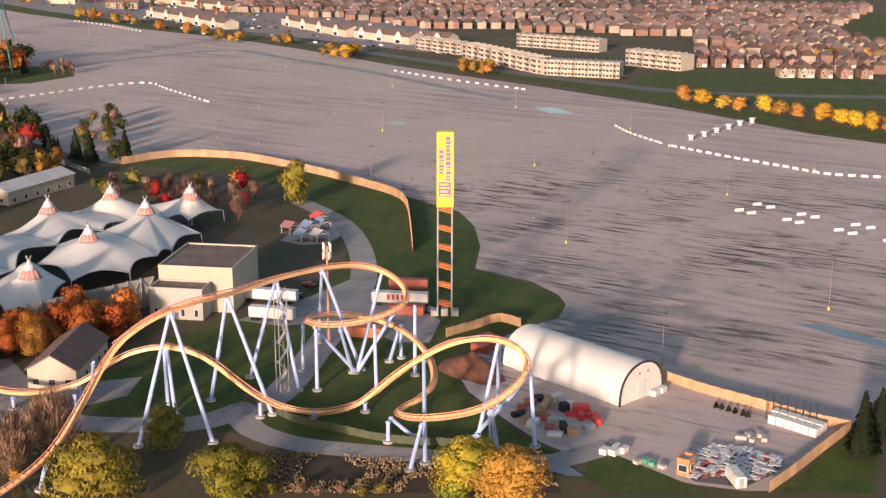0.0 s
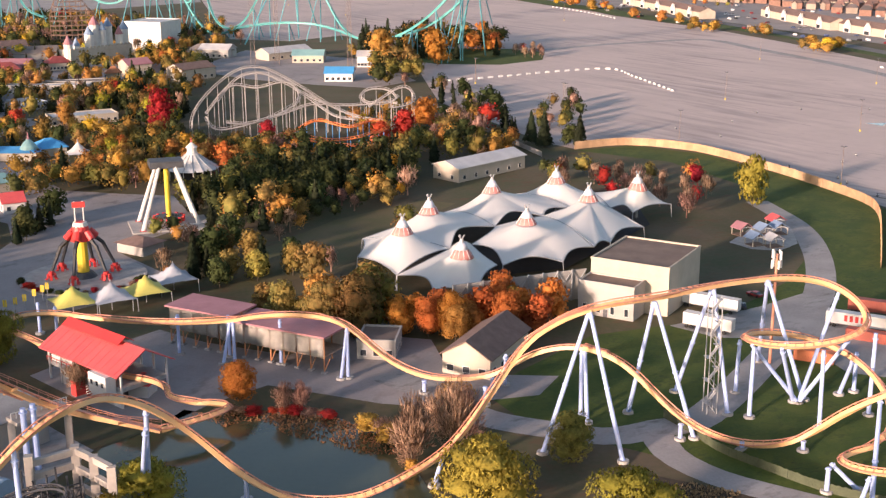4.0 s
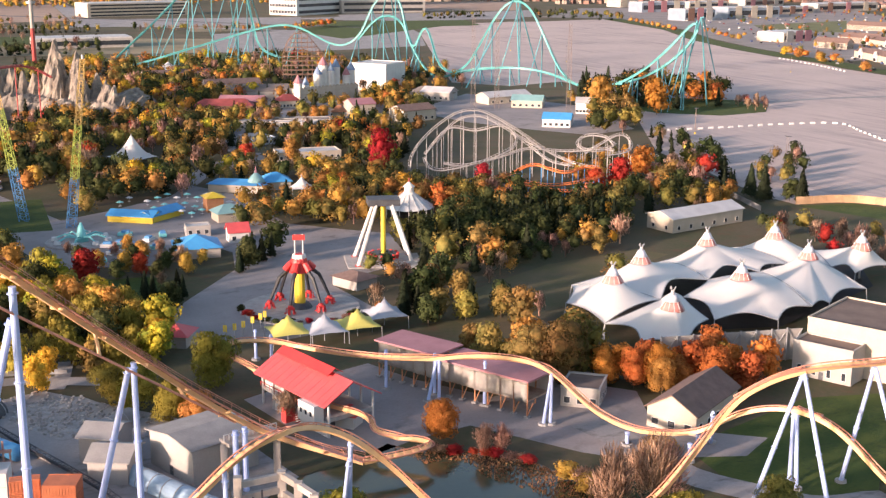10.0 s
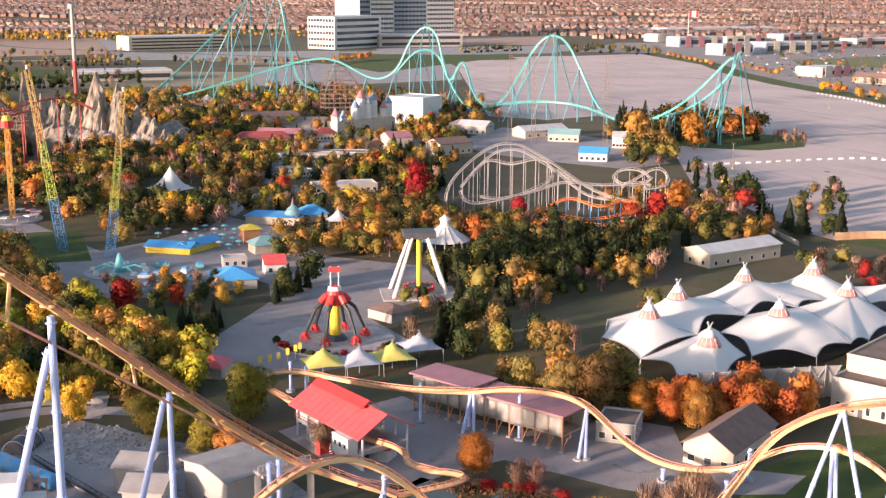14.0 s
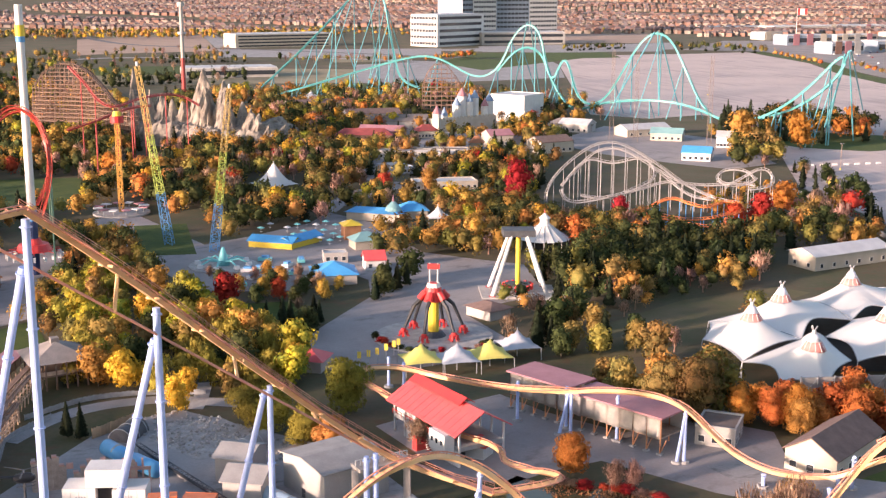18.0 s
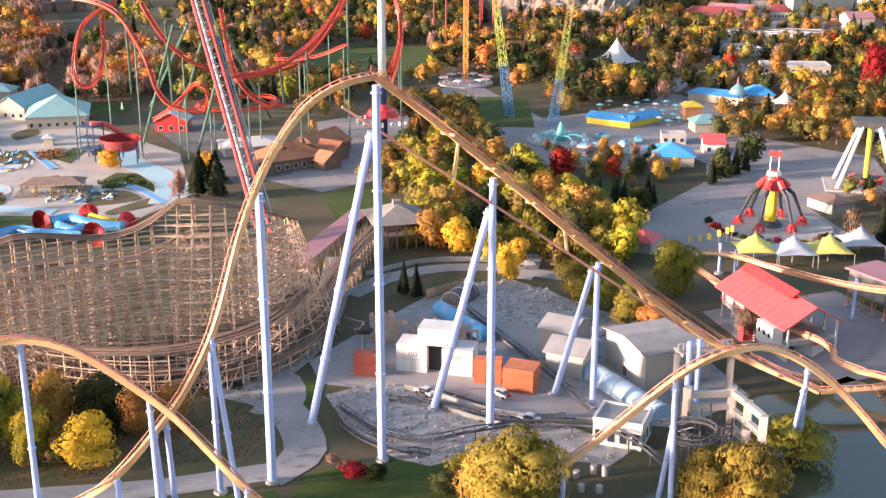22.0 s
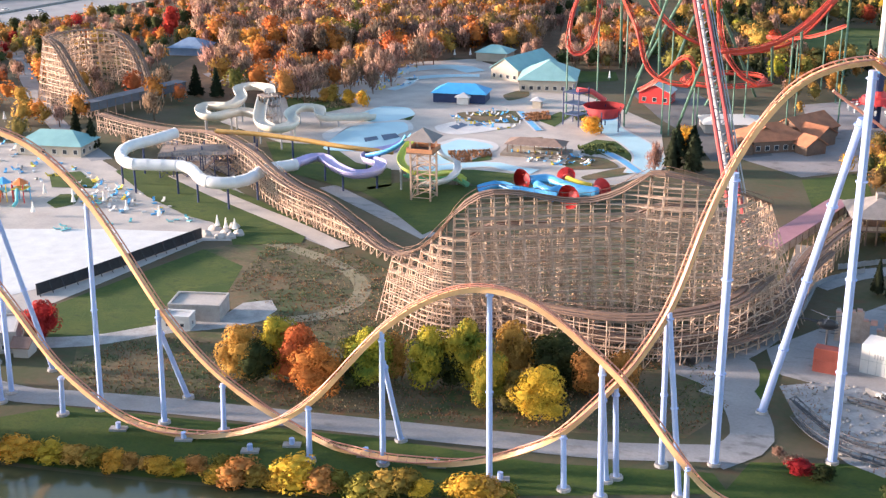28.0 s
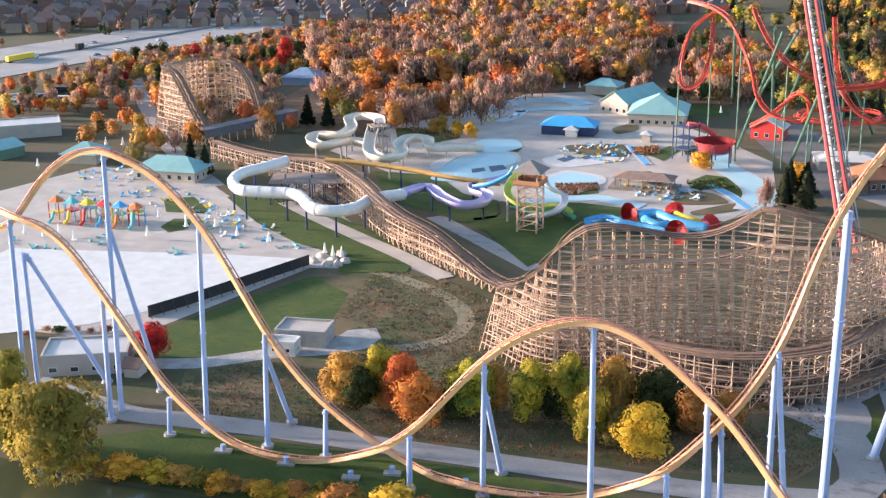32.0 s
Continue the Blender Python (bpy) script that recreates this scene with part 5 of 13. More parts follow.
grove([(-170.9, 703.0), (-91.8, 647.9), (-48.8, 632.8), (-7.7, 602.0), (-5.5, 653.9), (-36.5, 735.6), (-67.8, 710.5), (-114.0, 807.6), (-178.6, 832.1)], 190, MIXED, (9, 14), 5.2, 10, True)
grove([(-193.6, 830.9), (-116.0, 821.9), (-39.0, 785.6), (-7.5, 845.5), (-13.4, 988.2), (-69.8, 906.6), (-143.6, 1020.4), (-240.3, 1035.0)], 240, MIXED, (10, 15), 5.5, 11, True)
grove([(-153.6, 534.8), (-144.8, 592.8), (-109.2, 579.7), (-99.1, 538.3), (-112.5, 518.5), (-132.0, 499.6), (-129.2, 488.6)], 45, MIXED, (10, 15), 6, 12, True)
grove([(-215.1, 530.8), (-220.8, 587.7), (-227.2, 638.5), (-209.2, 722.9), (-174.1, 702.8), (-148.6, 608.8), (-161.0, 561.6), (-168.4, 533.9), (-209.9, 588.5), (-210.2, 531.2)], 100, MIXED, (11, 16), 7, 13, True)
grove([(-256.5, 636.5), (-260.4, 696.6), (-284.9, 794.4), (-340.3, 850.8)], 30, MIXED, (11, 16), 8, 14, True)
grove([(-157.1, 382.4), (-162.8, 428.4), (-139.5, 413.3), (-110.1, 385.1), (-91.2, 360.1), (-71.3, 338.3), (-63.3, 313.5), (-76.5, 299.3), (-102.2, 297.9), (-127.0, 305.5)], 84, {"olive": 5, "yellow": 0.8, "lime": 2.2, "turning": 1.5, "gold": 1, "green": 0.8}, (8, 13), 4.8, 15)
grove([(-90.5, 379.4), (-72.1, 387.3), (-67.4, 361.5), (-76.9, 349.1), (-84.4, 360.5)], 8, {"pine": 3, "green": 1}, (7, 9), 4, 16)
grove([(-125.6, 430.7), (-112.7, 440.2), (-94.4, 432.5), (-80.3, 433.4), (-70.9, 413.3), (-79.3, 386.9), (-102.9, 385.6)], 22, {"red": 1, "gold": 2, "green": 2, "brown": 2}, (5, 8), 6, 17)
grove([(-58.1, 398.9), (-51.5, 414.4), (-45.9, 435.4), (-55.1, 443.7), (-59.8, 417.9)], 7, {"pine": 4, "green": 2}, (9, 12), 5, 18)
grove([(30.5, 498.6), (93.7, 550.7), (122.9, 504.3), (144.3, 554.0), (119.9, 610.6), (99.5, 661.2)], 44, MIXED, (7, 11), 8, 19, True)
grove([(96.4, 442.7), (146.0, 471.4), (195.7, 440.4), (186.3, 408.9), (156.4, 384.4), (137.8, 439.2)], 26, {"brown": 4, "turning": 2, "gold": 1, "red": 1}, (7, 11), 7, 20, True)
grove([(130.9, 703.2), (140.7, 673.6), (151.5, 604.8), (163.1, 665.6), (141.4, 725.6)], 16, {"green": 3, "pine": 3, "turning": 2}, (8, 11), 6, 21, True)
grove([(98.6, 722.5), (124.9, 724.4), (140.9, 799.3), (119.7, 855.4)], 14, {"turning": 3, "green": 2, "gold": 2}, (12, 17), 8, 22, True)
grove([(116.1, 887.2), (167.1, 823.4), (208.7, 844.1), (229.3, 913.2), (203.3, 986.0), (127.7, 979.6)], 95, {"pine": 6, "green": 3, "gold": 2, "orange": 2}, (14, 19), 8, 23, True)
grove([(216.4, 844.7), (234.5, 828.6), (246.7, 859.2), (229.0, 879.8)], 8, {"brown": 3, "red": 1}, (8, 10), 7, 24, True)
# woods beyond the water park
grove([(-408.7, 298.2), (-377.4, 314.3), (-362.9, 341.0), (-397.9, 436.4), (-338.4, 418.3), (-416.7, 537.2), (-568.8, 711.4), (-724.5, 725.2), (-711.5, 628.3), (-526.1, 431.3), (-470.5, 344.2)], 520, {"brown": 9, "orange": 3, "gold": 2, "turning": 1}, (11, 17), 4.4, 25, True)
grove([(-516.7, 278.4), (-365.2, 211.1), (-351.6, 224.9), (-397.7, 279.0), (-531.0, 374.6), (-593.4, 366.2), (-600.8, 332.1)], 34, {"orange": 3, "brown": 4, "turning": 2}, (9, 14), 8, 26, True)
grove([(-526.7, 230.9), (-553.2, 283.5), (-567.1, 339.3), (-611.5, 348.6), (-562.6, 253.1)], 44, {"brown": 3, "gold": 2, "turning": 2}, (8, 13), 8, 27, True)
grove([(-584.3, 374.9), (-591.6, 426.0), (-619.7, 499.3), (-659.3, 582.2), (-608.7, 547.1), (-532.8, 424.8), (-522.5, 382.8)], 50, {"brown": 4, "orange": 1, "green": 1}, (8, 13), 9, 28, True)
grove([(-416.9, 193.1), (-376.2, 211.0), (-386.5, 223.9), (-461.7, 245.1), (-475.1, 231.7)], 20, {"gold": 3, "turning": 2, "orange": 2}, (8, 12), 7, 29, True)
grove([(-461.6, 630.7), (-410.6, 622.4), (-367.4, 683.2), (-378.0, 831.4), (-290.5, 760.4), (-300.1, 854.3), (-353.3, 1006.5), (-638.6, 1161.0), (-899.4, 1245.6)], 160, {"turning": 3, "green": 4, "lime": 1.2, "pine": 1, "gold": 1.2, "brown": 1}, (11, 16), 6.5, 30, True)
grove([(-363.8, 668.7), (-303.3, 657.0), (-243.1, 646.5), (-405.2, 1087.1), (-419.7, 1278.5), (-714.3, 1741.5), (-793.5, 1479.1)], 170, {"turning": 3, "green": 4, "lime": 1.5, "yellow": 0.5, "pine": 1, "gold": 1}, (11, 16), 6.5, 31, True)
grove([(-345, 770), (-345, 800), (-283, 780), (-270, 768), (-300, 755)], 30, {"green": 4, "turning": 3, "lime": 2, "gold": 1}, (14, 19), 5, 45, True)
grove([(-570.0, 1057.6), (-444.2, 1353.7), (-433.7, 1662.3), (-504.9, 1936.6), (-674.5, 1749.2), (-793.5, 1479.1)], 120, {"green": 3, "turning": 2, "brown": 2}, (10, 14), 12, 32, True)

grove([(-279.4, 695.2), (-282.9, 788.9), (-309.1, 887.1), (-366.9, 918.8)], 24, MIXED, (11, 16), 6, 33, True)
grove([(-235.1, 1012.5), (-143.6, 1020.4), (-101.9, 1071.3), (-57.5, 1154.8), (-93.2, 1211.1), (-173.4, 1235.5), (-232.7, 1138.5), (-259.9, 1057.2)], 110, MIXED, (11, 16), 8, 34, True)
grove([(-446.9, 1209.0), (-316.4, 1290.5), (-350.6, 1431.9), (-497.7, 1348.5)], 60, {"pine": 5, "green": 2, "brown": 1}, (11, 16), 10, 35, True)
grove([(-3.8, 877.6), (39.5, 972.2), (25.3, 1134.6), (-10.7, 1159.1), (-14.0, 1031.7)], 40, {"turning": 3, "green": 2, "gold": 2, "brown": 1}, (11, 15), 8, 36, True)
grove([(-33.0, 813.8), (-3.5, 830.7), (12.1, 878.9), (-4.1, 930.1), (-27.6, 875.7)], 26, {"gold": 3, "orange": 2, "turning": 2}, (9, 13), 7, 37, True)
grove([(193.9, 2092.5), (316.5, 1989.8), (314.0, 1868.7), (191.8, 1973.7)], 40, {"pine": 3, "green": 3, "turning": 2}, (12, 16), 14, 38, True)
grove([(133.1, 528.0), (178.9, 562.9), (205.4, 650.2), (180.4, 631.1), (152.9, 568.1)], 14, {"green": 3, "brown": 2, "turning": 2}, (8, 11), 7, 39, True)
grove([(117.1, 599.3), (148.0, 609.1), (160.1, 644.2), (141.9, 716.0)], 20, {"green": 3, "pine": 2, "turning": 2, "brown": 1}, (8, 12), 6, 40, True)
grove([(94.0, 490.9), (127.6, 510.7), (143.9, 472.7), (137.8, 439.2), (103.8, 438.1), (83.3, 440.4)], 26, {"green": 3, "brown": 3, "turning": 2, "pine": 1}, (7, 11), 6, 41, True)
grove([(-427.5, 526.8), (-316.2, 440.4), (-306.4, 468.0), (-367.5, 558.8), (-481.2, 630.4)], 40, {"green": 2, "turning": 2, "brown": 4}, (8, 12), 6, 42, True)
grove([(-722.5, 300.3), (-731.1, 393.9), (-761.3, 509.9), (-841.3, 619.7), (-893.6, 634.5), (-795.4, 412.1), (-770.1, 320.9)], 50, {"green": 3, "brown": 3, "pine": 1}, (6, 10), 9, 43, True)
grove([(-300.2, 555.9), (-321.3, 696.8), (-274.1, 662.6), (-274.1, 737.1), (-315.7, 849.7), (-381.9, 830.3), (-345.4, 641.6)], 50, {"turning": 2, "green": 4, "lime": 1.5, "pine": 1}, (10, 15), 6.5, 44, True)


# ---- building helpers ----
def frame_from(p, q, away=True):
    """A pose at p whose x runs to q and whose y runs away from the camera."""
    p, q = Vector((p[0], p[1], 0)), Vector((q[0], q[1], 0))
    x = (q - p).normalized()
    y = Vector((-x.y, x.x, 0))
    if (y.dot(p) < 0) == away:
        p, q, x, y = q, p, -x, -y
    m = Matrix(((x.x, y.x, 0, p.x), (x.y, y.y, 0, p.y), (0, 0, 1, 0), (0, 0, 0, 1)))
    return m, (q - p).length


def window(parent, x, y, z, w, h, face="y-", mat_f=None, sill=False):
    """A glazed window with its frame, proud of the wall."""
    nx = face[0] == "x"
    s = -1 if face[1] == "-" else 1
    fb = bmesh.new()
    t = 0.12
    def bx(bm, a0, a1, z0, z1, d0, d1):
        d0, d1 = sorted((s * d0, s * d1))
        if nx:
            add_box(bm, (x + d0, y + a0, z0), (x + d1, y + a1, z1))
        else:
            add_box(bm, (x + a0, y + d0, z0), (x + a1, y + d1, z1))
    for a0, a1, z0, z1 in ((-w / 2 - t, -w / 2, z - t, z + h + t), (w / 2, w / 2 + t, z - t, z + h + t), (-w / 2, w / 2, z - t, z), (-w / 2, w / 2, z + h, z + h + t)):
        bx(fb, a0, a1, z0, z1, 0.002, 0.1)
    f = part("window", fb, mat_f or M_WHITEP, parent)
    gb = bmesh.new()
    bx(gb, -w / 2, w / 2, z, z + h, 0.004, 0.05)
    part("pane", gb, M_GLASS, f)


def gable_roof(bm, x0, x1, y0, y1, z0, z1, over=0.5, along="x", thick=0.25):
    """Two roof slabs with gable ends closed."""
    if along == "x":
        ym = (y0 + y1) / 2
        sl = (z1 - z0) / (ym - y0)
        for ya in (y0 - over, y1 + over):
            ze = z0 - over * sl
            v = [(x0 - over, ya, ze), (x1 + over, ya, ze), (x1 + over, ym, z1), (x0 - over, ym, z1)]
            a = [bm.verts.new(p) for p in v] + [bm.verts.new((p[0], p[1], p[2] + thick)) for p in v]
            for f in ((0, 1, 2, 3), (4, 5, 6, 7), (0, 1, 5, 4), (1, 2, 6, 5), (2, 3, 7, 6), (3, 0, 4, 7)):
                bm.faces.new([a[i] for i in f])
    else:
        xm = (x0 + x1) / 2
        sl = (z1 - z0) / (xm - x0)
        for xa in (x0 - over, x1 + over):
            ze = z0 - over * sl
            v = [(xa, y0 - over, ze), (xa, y1 + over, ze), (xm, y1 + over, z1), (xm, y0 - over, z1)]
            a = [bm.verts.new(p) for p in v] + [bm.verts.new((p[0], p[1], p[2] + thick)) for p in v]
            for f in ((0, 1, 2, 3), (4, 5, 6, 7), (0, 1, 5, 4), (1, 2, 6, 5), (2, 3, 7, 6), (3, 0, 4, 7)):
                bm.faces.new([a[i] for i in f])
    bmesh.ops.recalc_face_normals(bm, faces=bm.faces[:])


def gable_body(bm, x0, x1, y0, y1, z0, z1, along="x"):
    add_box(bm, (x0, y0, -0.2), (x1, y1, z0))
    if along == "x":
        tri = [[(x, y0, z0), (x, y1, z0), (x, (y0 + y1) / 2, z1)] for x in (x0, x1)]
    else:
        tri = [[(x0, y, z0), (x1, y, z0), ((x0 + x1) / 2, y, z1)] for y in (y0, y1)]
    a, b = [[bm.verts.new(p) for p in t] for t in tri]
    bm.faces.new(a)
    bm.faces.new(b)


def hip_roof(bm, x0, x1, y0, y1, z0, z1, over=0.6):
    x0, x1, y0, y1 = x0 - over, x1 + over, y0 - over, y1 + over
    w = min(x1 - x0, y1 - y0) / 2
    if x1 - x0 > y1 - y0:
        r = [(x0 + w * 0.9, (y0 + y1) / 2, z1), (x1 - w * 0.9, (y0 + y1) / 2, z1)]
    else:
        r = [((x0 + x1) / 2, y0 + w * 0.9, z1), ((x0 + x1) / 2, y1 - w * 0.9, z1)]
    e = [bm.verts.new(p) for p in ((x0, y0, z0), (x1, y0, z0), (x1, y1, z0), (x0, y1, z0))]
    a, b = bm.verts.new(r[0]), bm.verts.new(r[1])
    if x1 - x0 > y1 - y0:
        fs = ((e[0], e[1], b, a), (e[2], e[3], a, b), (e[3], e[0], a), (e[1], e[2], b))
    else:
        fs = ((e[1], e[2], b, a), (e[3], e[0], a, b), (e[0], e[1], a), (e[2], e[3], b))
    for f in fs:
        bm.faces.new(f)
    bm.faces.new(e[::-1])


def building(name, p, q, depth, h, wall, roofm, label, category="building", roof="flat", rise=3.0, along="x", rows=0, cols=0, wsize=(1.4, 1.5), door=False, sides=True):
    """Walls, roof and windows on the footprint p-q, depth metres deep."""
    m, L = frame_from(p, q)
    ob = thing(name, m, label, category)
    bm = bmesh.new()
    if roof == "gable":
        gable_body(bm, 0, L, 0, depth, h, h + rise, along)
        part("wall", bm, wall, ob)
        bm = bmesh.new()
        gable_roof(bm, 0, L, 0, depth, h, h + rise, 0.6, along)
        part("roof", bm, roofm, ob)
    elif roof == "hip":
        add_box(bm, (0, 0, -0.2), (L, depth, h))
        part("wall", bm, wall, ob)
        bm = bmesh.new()
        hip_roof(bm, 0, L, 0, depth, h + 0.01, h + rise, 0.9)
        part("roof", bm, roofm, ob)
    else:
        add_box(bm, (0, 0, -0.2), (L, depth, h))
        part("wall", bm, wall, ob)
        bm = bmesh.new()
        add_box(bm, (0.35, 0.35, h - 0.1), (L - 0.35, depth - 0.35, h + 0.05))
        part("roof", bm, roofm, ob)
        bm = bmesh.new()
        for lo, hi in (((-0.1, -0.1, h - 0.1), (L + 0.1, 0.35, h + 0.5)), ((-0.1, depth - 0.35, h - 0.1), (L + 0.1, depth + 0.1, h + 0.5)), ((-0.1, 0.35, h - 0.1), (0.35, depth - 0.35, h + 0.5)), ((L - 0.35, 0.35, h - 0.1), (L + 0.1, depth - 0.35, h + 0.5))):
            add_box(bm, lo, hi)
        part("parapet", bm, wall, ob)
    for r in range(rows):
        zz = 1.0 + r * (h - 0.4) / rows
        for c in range(cols):
            window(ob, L * (c + 0.5) / cols, 0, zz, *wsize)
        if sides:
            n = max(1, int(cols * depth / L))
            for c in range(n):
                for xx, fc in ((0, "x-"), (L, "x+")):
                    window(ob, xx, depth * (c + 0.5) / n, zz, *wsize, face=fc)
    if door:
        d = part("door", box((L * 0.5 - 0.6, -0.08, 0), (L * 0.5 + 0.6, -0.003, 2.1)), M_DSTEEL, ob)
        part("handle", box((L * 0.5 + 0.4, -0.14, 1.0), (L * 0.5 + 0.46, -0.08, 1.15)), M_STEEL, d)
    return ob, L


# ---- white tensile pavilion ----
def tent_peak(x, y, z, rim):
    """One peak of the pavilion; rim: anchors going round, (x, y, z, bow), bow: how far the edge to the next one is cut in (0: a seam)."""
    ob = thing("tent_canopy", pose(x, y, 0), "white tensile canopy peak with a faded red collar", "tent", "tent peaks")
    edge = []
    for k, (ax, ay, az, bow) in enumerate(rim):
        bx, by, bz, _ = rim[(k + 1) % len(rim)]
        a, b = Vector((ax - x, ay - y, az)), Vector((bx - x, by - y, bz))
        for i in range(10):
            t = i / 10
            p = a.lerp(b, t)
            arc = 4 * t * (1 - t)
            edge.append(Vector((p.x * (1 - bow * arc), p.y * (1 - bow * arc), p.z + arc * (0.4 + 4.5 * bow if bow else 1.6))))
    bm = bmesh.new()
    prev = None
    for k in range(17):
        s = k / 16
        ring = []
        for e in edge:
            d = Vector((e.x, e.y, 0))
            r = 3.0 + (d.length - 3.0) * s
            q = d.normalized() * r
            ring.append(bm.verts.new((q.x, q.y, e.z + (z - 4.9 - e.z) * (1 - s) ** 1.5)))
        if prev:
            for i in range(len(edge)):
                j = (i + 1) % len(edge)
                bm.faces.new((prev[i], ring[i], ring[j], prev[j]))
        prev = ring
    bmesh.ops.recalc_face_normals(bm, faces=bm.faces[:])
    m_ = part("membrane", bm, M_WHITE, ob, smooth=True)
    thick = m_.modifiers.new("thickness", "SOLIDIFY")
    thick.thickness, thick.offset = 0.04, -1
    bm = bmesh.new()
    add_tube(bm, [e.copy() for e in edge] + [edge[0].copy()], 0.16, 5)
    part("edge_cable", bm, M_STEEL, ob)
    bm = bmesh.new()
    add_tube(bm, [(0, 0, z - 5.4), (0, 0, z - 4.1), (0, 0, z - 2.9)], 3.45, 24, 2.0)
    part("collar", bm, M_PINKCAP, ob, "faded red collar", smooth=True)
    bm = bmesh.new()
    for k in range(12):
        a = math.pi / 6 * k
        add_tube(bm, [(3.47 * math.cos(a), 3.47 * math.sin(a), z - 5.4), (2.03 * math.cos(a), 2.03 * math.sin(a), z - 2.9)], 0.09, 4)
    part("collar_seams", bm, M_WHITEP, ob)
    bm = bmesh.new()
    add_tube(bm, [(0, 0, z - 2.9), (0, 0, z - 1.0)], 2.0, 24, 1.0)
    part("cap", bm, M_CAPGREY, ob, "pale grey cap", smooth=True)
    bm = bmesh.new()
    add_tube(bm, [(0, 0, z - 1.0), (0, 0, z + 0.1)], 0.7, 10, 0.5)
    for k in range(4):
        a = math.pi / 2 * k + 0.4
        add_tube(bm, [(0.3 * math.cos(a), 0.3 * math.sin(a), z), (0.95 * math.cos(a), 0.95 * math.sin(a), z + 1.0)], 0.2, 6)
    part("finial", bm, M_STEEL, ob)
    part("mast", tube([(0, 0, 0), (0, 0, z - 1)], 0.4, 10), M_STEEL, ob)
    for ax, ay, az, bow in rim:
        if az < 6:
            q = Vector((ax - x, ay - y, 0))
            part("edge_post", tube([q * 1.03 + Vector((0, 0, -0.1)), q + Vector((0, 0, az))], 0.16, 8), M_STEEL, ob)


M_CAPGREY = material("pale_grey_cap", (0.58, 0.60, 0.66), (0.50, 0.52, 0.58), 3, 0.6)
RIM = {"a": (44.4, 353.1, 4.5), "b": (48.5, 372.9, 4.5), "c": (71.5, 349.1, 6.5), "d": (52.7, 332.0, 4.5), "e": (60.1, 316.5, 4.5), "f": (71.1, 311.4, 4), "g": (81.4, 331.2, 6), "h": (78.2, 350.2, 7), "j": (90.5, 371.5, 6.5), "k": (109.2, 381.3, 6.5), "l": (121.5, 390.0, 6.5), "m": (133.9, 387.3, 6.5),
       "o": (81.2, 400.3, 5), "p": (110.3, 420.1, 5), "q": (134.4, 418.5, 5), "r": (158.9, 396.0, 4.5), "s": (141.1, 385.0, 5), "t": (113.6, 341.9, 6.5), "u": (101.5, 333.2, 5), "v": (83.7, 333.6, 5), "w": (138.1, 366.3, 5), "x": (121.0, 348.9, 5.5)}
for px, py, rim in ((58.0, 353.8, (("a", 0.08), ("d", 0), ("c", 0), ("b", 0.1))), (70.4, 376.6, (("b", 0), ("c", 0.3), ("j", 0), ("o", 0.1))), (96.6, 401.0, (("o", 0), ("j", 0.28), ("k", 0.12), ("l", 0), ("p", 0.1))), (121.9, 410.6, (("p", 0), ("l", 0.2), ("m", 0), ("q", 0.1))),
                    (70.0, 326.0, (("c", 0.1), ("d", 0.2), ("e", 0.1), ("f", 0.15), ("g", 0.15), ("h", 0))), (96.9, 357.0, (("j", 0.15), ("h", 0.15), ("v", 0.16), ("u", 0.12), ("t", 0), ("k", 0.1))), (124.6, 382.0, (("k", 0), ("t", 0.06), ("x", 0.14), ("w", 0.14), ("m", 0), ("l", 0.08))),
                    (146.3, 395.5, (("q", 0), ("m", 0.2), ("s", 0.16), ("r", 0.14)))):
    tent_peak(px, py, 15.7, [(*RIM[n_], bow) for n_, bow in rim])
# flat near-black sheet paints the shade over the seating under the canopy; grey side wall
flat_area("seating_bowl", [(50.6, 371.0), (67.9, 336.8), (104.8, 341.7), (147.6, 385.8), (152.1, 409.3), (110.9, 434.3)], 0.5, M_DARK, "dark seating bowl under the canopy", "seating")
def side_wall():
    a, b = (63.3, 306.7), (102.3, 314.4)
    m, L = frame_from(a, b)
    ob = thing("screen_wall", m, "tall pale grey screen wall with steel bracing", "wall")
    for i in range(9):
        part("panel", box((L * i / 9 + 0.06, 0, 0), (L * (i + 1) / 9 - 0.06, 0.3, 8.5)), M_GREYWALL, ob)
        bm = bmesh.new()
        add_tube(bm, [(L * i / 9, -0.4, 0), (L * i / 9, -0.4, 9)], 0.2, 6)
        add_tube(bm, [(L * i / 9, -0.4, 8.6), (L * (i + 0.5) / 9, -0.4, 5.5), (L * (i + 1) / 9, -0.4, 8.6)], 0.14, 5)
        part("brace", bm, M_STEEL, ob)
side_wall()
# theatre building
building("theatre", (101.9, 308.8), (118.5, 294.3), 25, 13.0, M_CREAM, M_FLATROOF, "large cream theatre block with a brown flat roof", "building", rows=0)
building("theatre_annex", (96.6, 302.8), (108.4, 292.5), 7.98, 8.8, M_GREYWALL, M_FLATROOF, "low grey theatre annex with a flat roof", "building", rows=1, cols=4, wsize=(1.0, 2.0), sides=False, door=True)

